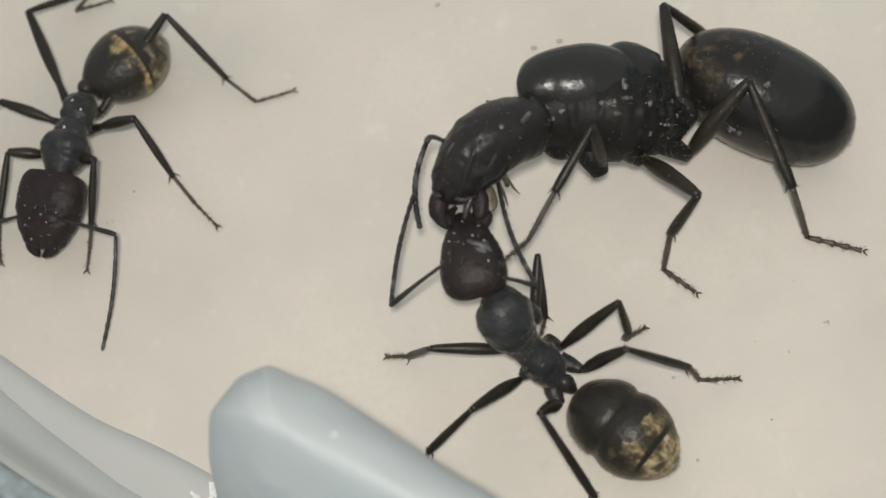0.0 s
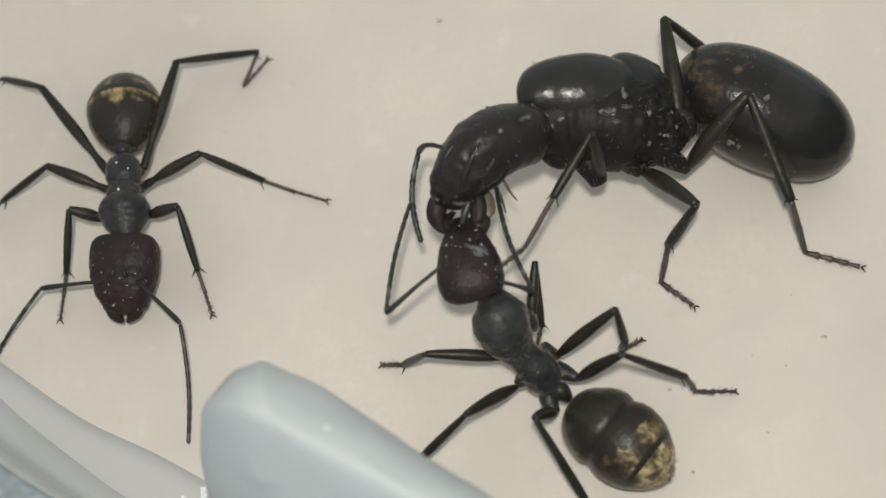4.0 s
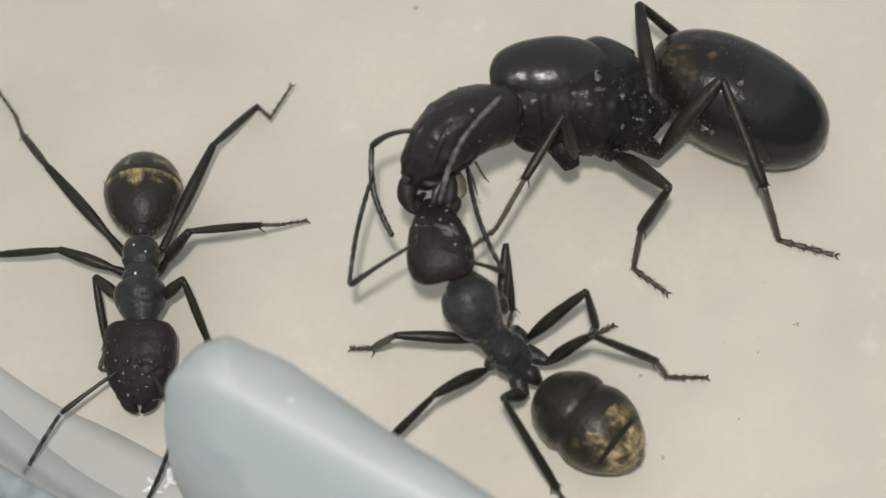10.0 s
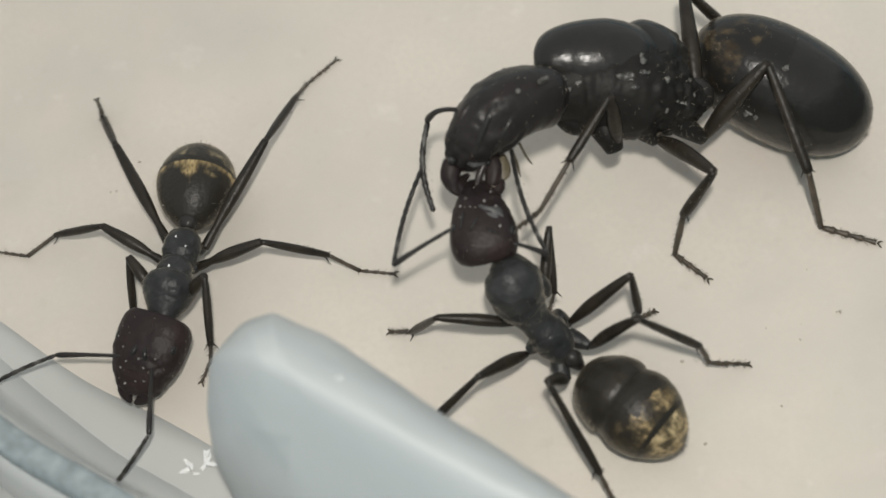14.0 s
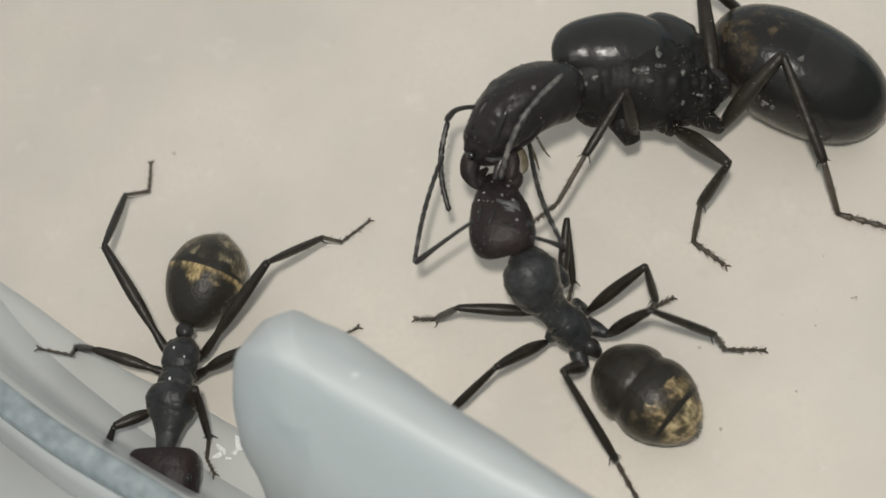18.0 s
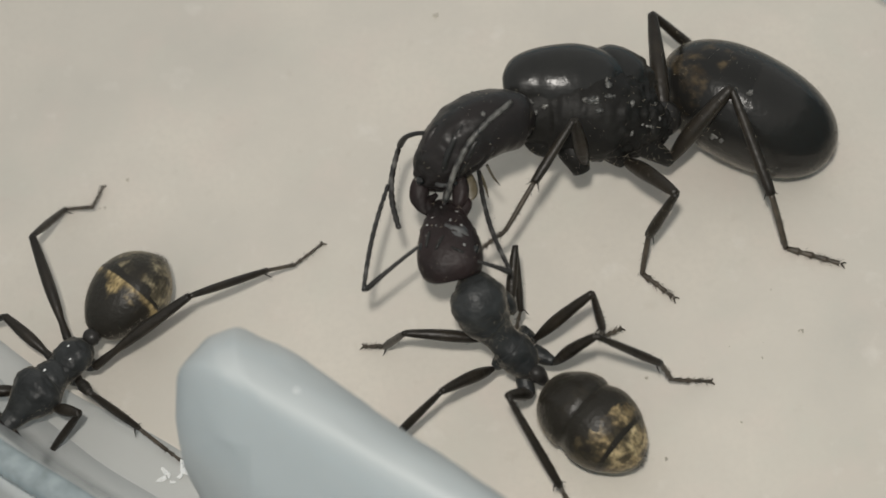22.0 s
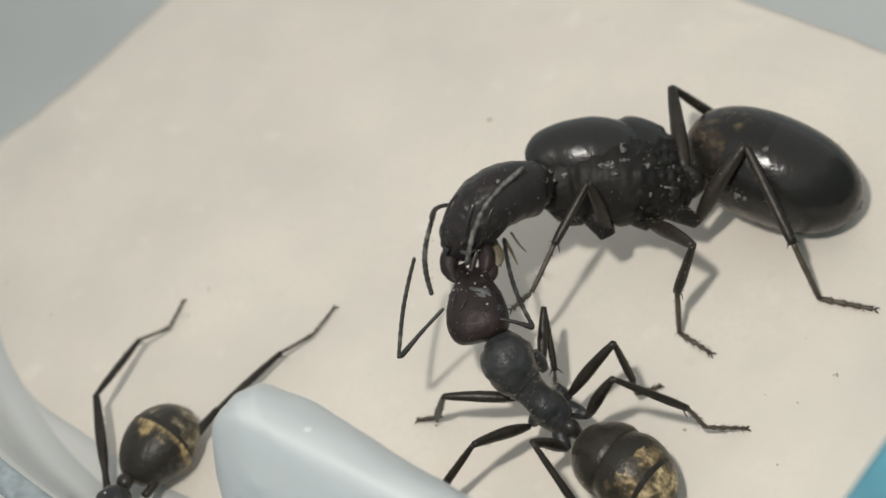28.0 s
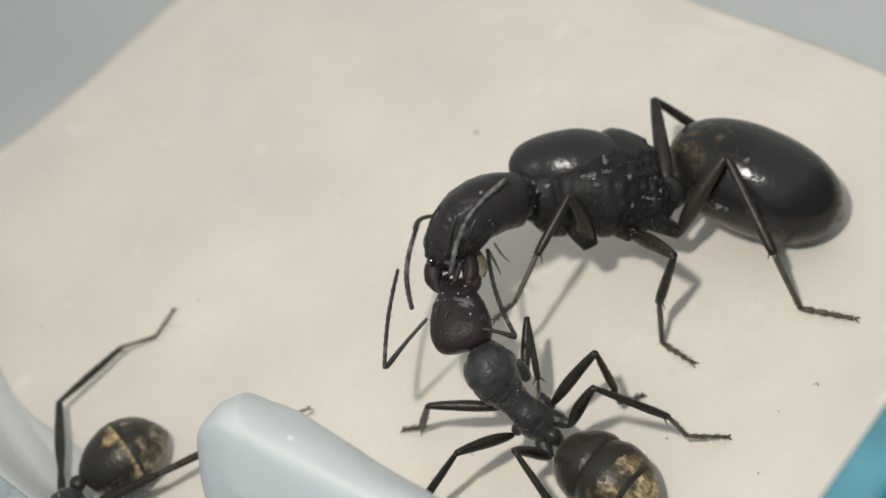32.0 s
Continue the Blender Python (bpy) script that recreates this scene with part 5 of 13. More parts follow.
    walk(roamer_parts['left_front_tibia'], [(0, pose(0.00115, 0.00126, 0.00076, 0.0, 39.0, 1.3)), (0.5, pose(0.00101, 0.00138, 0.00071, 0.0, 43.1, 6.9)), (1, pose(0.00086, 0.00147, 0.00064, 0.0, 46.8, 13.3)), (1.5, pose(0.00099, 0.00154, 0.00053, 0.0, 42.9, 9.9)), (2, pose(0.00111, 0.00159, 0.00040, 0.0, 38.9, 6.9)), (2.5, pose(0.00102, 0.00164, 0.00034, 0.0, 36.6, 6.8)), (3, pose(0.00092, 0.00169, 0.00028, 0.0, 34.2, 6.7)), (3.5, pose(0.00090, 0.00167, 0.00033, 0.0, 35.9, 8.2)), (4, pose(0.00088, 0.00165, 0.00038, 0.0, 37.6, 9.8)), (4.5, pose(0.00086, 0.00162, 0.00043, 0.0, 39.3, 11.4)), (5, pose(0.00084, 0.00159, 0.00048, 0.0, 40.9, 13.2)), (5.5, pose(0.00081, 0.00156, 0.00052, 0.0, 42.5, 15.0)), (6, pose(0.00079, 0.00153, 0.00057, 0.0, 44.1, 16.9)), (6.5, pose(0.00086, 0.00151, 0.00059, 0.0, 47.5, 10.6)), (7, pose(0.00093, 0.00149, 0.00060, 0.0, 50.5, 3.4)), (7.5, pose(0.00075, 0.00137, 0.00075, 0.0, 53.8, 7.2)), (8, pose(0.00057, 0.00122, 0.00085, 0.0, 56.9, 11.7)), (8.5, pose(0.00027, 0.00116, 0.00081, 0.0, 52.6, 7.6)), (9, pose(-0.00000, 0.00106, 0.00071, 0.0, 48.1, 4.2)), (9.5, pose(0.00029, 0.00124, 0.00076, 0.0, 47.7, 10.5)), (10, pose(0.00061, 0.00136, 0.00074, 0.0, 46.9, 16.6)), (10.5, pose(0.00064, 0.00134, 0.00077, 0.0, 50.9, 18.1)), (11, pose(0.00066, 0.00131, 0.00080, 0.0, 54.8, 19.9)), (11.5, pose(0.00059, 0.00122, 0.00086, 0.0, 61.2, 16.5)), (12, pose(0.00053, 0.00113, 0.00091, 0.0, 67.4, 11.5)), (12.5, pose(0.00085, 0.00133, 0.00078, 0.0, 68.3, -0.9)), (13, pose(0.00116, 0.00146, 0.00056, 0.0, 68.2, -13.8)), (13.5, pose(0.00081, 0.00134, 0.00077, 0.0, 54.5, 3.4)), (14, pose(0.00046, 0.00113, 0.00089, 0.0, 39.6, 11.6)), (14.5, pose(0.00045, 0.00113, 0.00089, 0.0, 40.4, 25.6)), (15, pose(0.00054, 0.00113, 0.00091, 0.0, 44.1, 22.8)), (15.5, pose(0.00064, 0.00113, 0.00092, 0.0, 47.8, 19.7)), (16, pose(0.00074, 0.00113, 0.00092, 0.0, 51.3, 16.0)), (16.5, pose(0.00084, 0.00113, 0.00093, 0.0, 54.7, 11.8)), (17, pose(0.00068, 0.00109, 0.00094, 0.0, 61.7, 15.5)), (17.5, pose(0.00063, 0.00099, 0.00099, 0.0, 64.6, 11.0)), (18, pose(0.00059, 0.00088, 0.00103, 0.0, 67.3, 5.4)), (18.5, pose(0.00078, 0.00121, 0.00088, 0.0, 71.8, -11.3)), (19, pose(0.00096, 0.00147, 0.00062, 0.0, 74.2, -35.3)), (19.5, pose(0.00084, 0.00156, 0.00053, 0.0, 69.9, -36.5)), (20, pose(0.00073, 0.00163, 0.00043, 0.0, 65.5, -37.3)), (20.5, pose(0.00061, 0.00159, 0.00047, 0.0, 65.4, -25.4)), (21, pose(0.00049, 0.00155, 0.00050, 0.0, 64.4, -14.0)), (21.5, pose(0.00045, 0.00158, 0.00044, 0.0, 57.3, -22.6)), (22, pose(0.00042, 0.00161, 0.00037, 0.0, 49.9, -28.4)), (22.5, pose(0.00037, 0.00164, 0.00030, 0.0, 48.0, -41.6)), (23, pose(0.00032, 0.00165, 0.00022, 0.0, 44.8, -53.6)), (23.5, pose(0.00038, 0.00164, 0.00030, 0.0, 50.6, -51.8)), (24, pose(0.00045, 0.00162, 0.00038, 0.0, 56.4, -49.6)), (24.5, pose(0.00043, 0.00166, 0.00030, 0.0, 55.2, -38.5)), (25, pose(0.00042, 0.00169, 0.00021, 0.0, 53.0, -28.3)), (25.5, pose(0.00041, 0.00171, 0.00013, 0.0, 50.0, -19.3)), (26, pose(0.00040, 0.00174, 0.00005, 0.0, 46.3, -11.4)), (26.5, pose(0.00039, 0.00175, -0.00004, 0.0, 42.4, -4.5)), (27, pose(0.00103, 0.00179, -0.00016, 0.0, 37.9, 14.8)), (27.5, pose(0.00098, 0.00179, -0.00009, 0.0, 40.5, 11.7)), (28, pose(0.00093, 0.00178, -0.00002, 0.0, 43.1, 8.3)), (28.5, pose(0.00095, 0.00179, -0.00005, 0.0, 42.0, 10.4)), (29, pose(0.00096, 0.00179, -0.00009, 0.0, 40.8, 12.5)), (29.5, pose(0.00098, 0.00179, -0.00012, 0.0, 39.6, 14.5)), (30, pose(0.00099, 0.00179, -0.00015, 0.0, 38.4, 16.4)), (30.5, pose(0.00103, 0.00179, -0.00018, 0.0, 37.2, 18.0)), (31, pose(0.00107, 0.00178, -0.00022, 0.0, 35.9, 19.5)), (31.5, pose(0.00110, 0.00177, -0.00025, 0.0, 34.7, 21.0)), (32, pose(0.00114, 0.00176, -0.00029, 0.0, 33.4, 22.4))])
    walk(roamer_parts['left_front_metatarsus'], [(0, pose(0.00271, 0.00130, -0.00050, 0.0, 38.7, -1.0)), (0.5, pose(0.00246, 0.00155, -0.00066, 0.0, 36.3, 3.4)), (1, pose(0.00219, 0.00179, -0.00082, 0.0, 33.7, 7.6)), (1.5, pose(0.00243, 0.00179, -0.00083, 0.0, 30.9, 3.2)), (2, pose(0.00266, 0.00177, -0.00085, 0.0, 28.0, -0.9)), (2.5, pose(0.00261, 0.00183, -0.00085, 0.0, 29.1, 4.6)), (3, pose(0.00256, 0.00189, -0.00084, 0.0, 30.0, 10.3)), (3.5, pose(0.00250, 0.00190, -0.00084, 0.0, 30.6, 11.2)), (4, pose(0.00244, 0.00192, -0.00084, 0.0, 31.1, 12.1)), (4.5, pose(0.00237, 0.00193, -0.00084, 0.0, 31.7, 13.0)), (5, pose(0.00231, 0.00194, -0.00083, 0.0, 32.2, 13.9)), (5.5, pose(0.00224, 0.00195, -0.00083, 0.0, 32.8, 14.8)), (6, pose(0.00217, 0.00195, -0.00082, 0.0, 33.3, 15.7)), (6.5, pose(0.00219, 0.00176, -0.00089, 0.0, 27.2, 6.1)), (7, pose(0.00220, 0.00157, -0.00094, 0.0, 20.6, -2.4)), (7.5, pose(0.00192, 0.00152, -0.00087, 0.0, 23.7, 1.6)), (8, pose(0.00164, 0.00144, -0.00082, 0.0, 26.6, 5.7)), (8.5, pose(0.00148, 0.00132, -0.00078, 0.0, 37.1, 2.5)), (9, pose(0.00133, 0.00116, -0.00078, 0.0, 47.5, -1.7)), (9.5, pose(0.00161, 0.00148, -0.00072, 0.0, 59.1, -5.2)), (10, pose(0.00192, 0.00176, -0.00072, 0.0, 70.6, -12.4)), (10.5, pose(0.00184, 0.00173, -0.00078, 0.0, 60.4, -6.8)), (11, pose(0.00174, 0.00170, -0.00083, 0.0, 51.0, -3.9)), (11.5, pose(0.00152, 0.00150, -0.00089, 0.0, 45.0, -13.0)), (12, pose(0.00128, 0.00128, -0.00094, 0.0, 39.0, -20.4)), (12.5, pose(0.00159, 0.00132, -0.00108, 0.0, 23.9, -5.9)), (13, pose(0.00188, 0.00128, -0.00129, 0.0, 7.7, 5.4)), (13.5, pose(0.00197, 0.00141, -0.00085, 0.0, 43.8, -2.1)), (14, pose(0.00197, 0.00144, -0.00039, 0.0, 77.4, -38.6)), (14.5, pose(0.00182, 0.00179, -0.00041, 0.0, 66.9, 5.9)), (15, pose(0.00187, 0.00169, -0.00049, 0.0, 61.5, 8.0)), (15.5, pose(0.00191, 0.00159, -0.00056, 0.0, 56.1, 9.4)), (16, pose(0.00194, 0.00148, -0.00064, 0.0, 50.6, 10.5)), (16.5, pose(0.00197, 0.00136, -0.00071, 0.0, 45.2, 11.4)), (17, pose(0.00159, 0.00135, -0.00082, 0.0, 53.1, 13.1)), (17.5, pose(0.00148, 0.00115, -0.00081, 0.0, 54.5, -1.9)), (18, pose(0.00136, 0.00095, -0.00081, 0.0, 54.0, -17.3)), (18.5, pose(0.00139, 0.00108, -0.00102, 0.0, 19.6, 5.7)), (19, pose(0.00140, 0.00115, -0.00130, 0.0, -16.5, 19.6)), (19.5, pose(0.00140, 0.00115, -0.00134, 0.0, -35.8, 51.7)), (20, pose(0.00139, 0.00112, -0.00139, 0.0, -43.0, 95.8)), (20.5, pose(0.00136, 0.00124, -0.00135, 0.0, -39.0, 68.8)), (21, pose(0.00133, 0.00134, -0.00130, 0.0, -29.7, 46.4)), (21.5, pose(0.00145, 0.00117, -0.00124, 0.0, -6.0, 76.6)), (22, pose(0.00155, 0.00100, -0.00116, 0.0, 19.1, 104.2)), (22.5, pose(0.00137, 0.00075, -0.00119, 0.0, 17.3, 63.0)), (23, pose(0.00116, 0.00051, -0.00119, 0.0, 16.5, 22.5)), (23.5, pose(0.00117, 0.00064, -0.00125, 0.0, -10.2, 28.6)), (24, pose(0.00116, 0.00078, -0.00129, 0.0, -36.7, 35.9)), (24.5, pose(0.00133, 0.00094, -0.00135, 0.0, -50.2, 67.4)), (25, pose(0.00148, 0.00112, -0.00138, 0.0, -51.4, 109.5)), (25.5, pose(0.00162, 0.00129, -0.00140, 0.0, -39.2, 143.1)), (26, pose(0.00175, 0.00146, -0.00140, 0.0, -20.6, 164.8)), (26.5, pose(0.00186, 0.00164, -0.00139, 0.0, -0.0, -178.6)), (27, pose(0.00256, 0.00219, -0.00139, 0.0, -0.0, -164.0)), (27.5, pose(0.00247, 0.00210, -0.00139, 0.0, -0.0, -166.7)), (28, pose(0.00237, 0.00199, -0.00139, 0.0, -0.0, -169.4)), (28.5, pose(0.00241, 0.00206, -0.00139, 0.0, -0.0, -167.4)), (29, pose(0.00244, 0.00212, -0.00139, 0.0, -0.0, -165.5)), (29.5, pose(0.00247, 0.00218, -0.00139, 0.0, -0.0, -163.5)), (30, pose(0.00250, 0.00224, -0.00139, 0.0, -0.0, -161.5)), (30.5, pose(0.00255, 0.00228, -0.00139, 0.0, -0.0, -159.5)), (31, pose(0.00259, 0.00232, -0.00139, 0.0, -0.0, -157.4)), (31.5, pose(0.00264, 0.00236, -0.00139, 0.0, -0.0, -155.4)), (32, pose(0.00268, 0.00240, -0.00139, 0.0, -0.0, -153.4))])
    walk(roamer_parts['left_front_tarsus'], [(0, pose(0.00326, 0.00129, -0.00094, 0.0, 24.8, 2.1)), (0.5, pose(0.00303, 0.00159, -0.00108, 0.0, 20.2, 9.4)), (1, pose(0.00278, 0.00187, -0.00122, 0.0, 15.3, 16.3)), (1.5, pose(0.00304, 0.00182, -0.00120, 0.0, 15.0, 12.0)), (2, pose(0.00329, 0.00177, -0.00119, 0.0, 14.6, 7.8)), (2.5, pose(0.00324, 0.00188, -0.00119, 0.0, 14.5, 9.4)), (3, pose(0.00317, 0.00200, -0.00120, 0.0, 14.3, 11.0)), (3.5, pose(0.00311, 0.00202, -0.00121, 0.0, 14.4, 11.9)), (4, pose(0.00304, 0.00204, -0.00121, 0.0, 14.5, 12.8)), (4.5, pose(0.00297, 0.00207, -0.00121, 0.0, 14.6, 13.7)), (5, pose(0.00289, 0.00208, -0.00121, 0.0, 14.6, 14.7)), (5.5, pose(0.00282, 0.00210, -0.00121, 0.0, 14.7, 15.6)), (6, pose(0.00274, 0.00211, -0.00122, 0.0, 14.8, 16.5)), (6.5, pose(0.00282, 0.00183, -0.00121, 0.0, 15.9, 10.6)), (7, pose(0.00287, 0.00154, -0.00119, 0.0, 16.9, 4.7)), (7.5, pose(0.00258, 0.00154, -0.00115, 0.0, 18.7, 8.2)), (8, pose(0.00228, 0.00151, -0.00114, 0.0, 20.5, 11.7)), (8.5, pose(0.00205, 0.00134, -0.00121, 0.0, 14.0, 6.2)), (9, pose(0.00181, 0.00115, -0.00131, 0.0, 7.3, 1.0)), (9.5, pose(0.00198, 0.00145, -0.00133, 0.0, 3.7, 3.4)), (10, pose(0.00215, 0.00170, -0.00139, 0.0, -0.0, 5.8)), (10.5, pose(0.00219, 0.00169, -0.00140, 0.0, -6.4, 19.4)), (11, pose(0.00219, 0.00167, -0.00139, 0.0, -12.4, 33.3)), (11.5, pose(0.00201, 0.00138, -0.00140, 0.0, -6.3, 43.3)), (12, pose(0.00180, 0.00109, -0.00139, 0.0, -0.0, 53.0)), (12.5, pose(0.00224, 0.00125, -0.00137, 0.0, -8.1, 37.0)), (13, pose(0.00259, 0.00135, -0.00139, 0.0, -15.5, 20.4)), (13.5, pose(0.00249, 0.00139, -0.00135, 0.0, 4.5, 2.1)), (14, pose(0.00209, 0.00135, -0.00108, 0.0, 27.8, -17.8)), (14.5, pose(0.00210, 0.00181, -0.00106, 0.0, 25.1, 19.6)), (15, pose(0.00220, 0.00174, -0.00111, 0.0, 22.7, 18.4)), (15.5, pose(0.00230, 0.00165, -0.00116, 0.0, 20.3, 17.3)), (16, pose(0.00239, 0.00156, -0.00119, 0.0, 17.8, 16.2)), (16.5, pose(0.00246, 0.00146, -0.00121, 0.0, 15.4, 15.1)), (17, pose(0.00201, 0.00145, -0.00139, 0.0, 0.1, 20.5)), (17.5, pose(0.00189, 0.00114, -0.00139, 0.0, -9.4, 27.4)), (18, pose(0.00176, 0.00082, -0.00139, 0.0, -18.8, 34.7)), (18.5, pose(0.00206, 0.00115, -0.00126, 0.0, 4.1, 10.8)), (19, pose(0.00205, 0.00138, -0.00110, 0.0, 26.2, -14.6)), (19.5, pose(0.00176, 0.00160, -0.00093, 0.0, 37.1, -20.9)), (20, pose(0.00133, 0.00164, -0.00090, 0.0, 47.6, -29.4)), (20.5, pose(0.00156, 0.00176, -0.00090, 0.0, 45.0, -36.0)), (21, pose(0.00176, 0.00179, -0.00095, 0.0, 42.0, -42.0)), (21.5, pose(0.00161, 0.00186, -0.00117, 0.0, 20.4, 38.2)), (22, pose(0.00138, 0.00166, -0.00139, 0.0, -0.0, 85.3)), (22.5, pose(0.00168, 0.00136, -0.00140, 0.0, -0.0, 146.4)), (23, pose(0.00180, 0.00077, -0.00139, 0.0, -0.0, -152.5)), (23.5, pose(0.00179, 0.00098, -0.00112, 0.0, 25.1, -123.6)), (24, pose(0.00163, 0.00111, -0.00086, 0.0, 53.0, -70.2)), (24.5, pose(0.00150, 0.00137, -0.00080, 0.0, 66.3, -14.7)), (25, pose(0.00133, 0.00154, -0.00082, 0.0, 52.9, 40.5)), (25.5, pose(0.00118, 0.00162, -0.00095, 0.0, 27.8, 62.0)), (26, pose(0.00111, 0.00164, -0.00115, 0.0, 0.7, 74.8)), (26.5, pose(0.00115, 0.00162, -0.00139, 0.0, -26.4, 87.4)), (27, pose(0.00187, 0.00199, -0.00139, 0.0, -31.8, 63.6)), (27.5, pose(0.00177, 0.00193, -0.00139, 0.0, -27.3, 65.4)), (28, pose(0.00167, 0.00186, -0.00139, 0.0, -22.8, 67.0)), (28.5, pose(0.00171, 0.00190, -0.00139, 0.0, -24.9, 67.8)), (29, pose(0.00175, 0.00194, -0.00139, 0.0, -26.9, 68.6)), (29.5, pose(0.00178, 0.00197, -0.00139, 0.0, -29.0, 69.4)), (30, pose(0.00182, 0.00201, -0.00139, 0.0, -31.0, 70.3)), (30.5, pose(0.00188, 0.00203, -0.00139, 0.0, -31.3, 69.7)), (31, pose(0.00193, 0.00205, -0.00139, 0.0, -31.5, 69.2)), (31.5, pose(0.00199, 0.00207, -0.00139, 0.0, -31.8, 68.6)), (32, pose(0.00204, 0.00208, -0.00139, 0.0, -32.0, 68.0))])
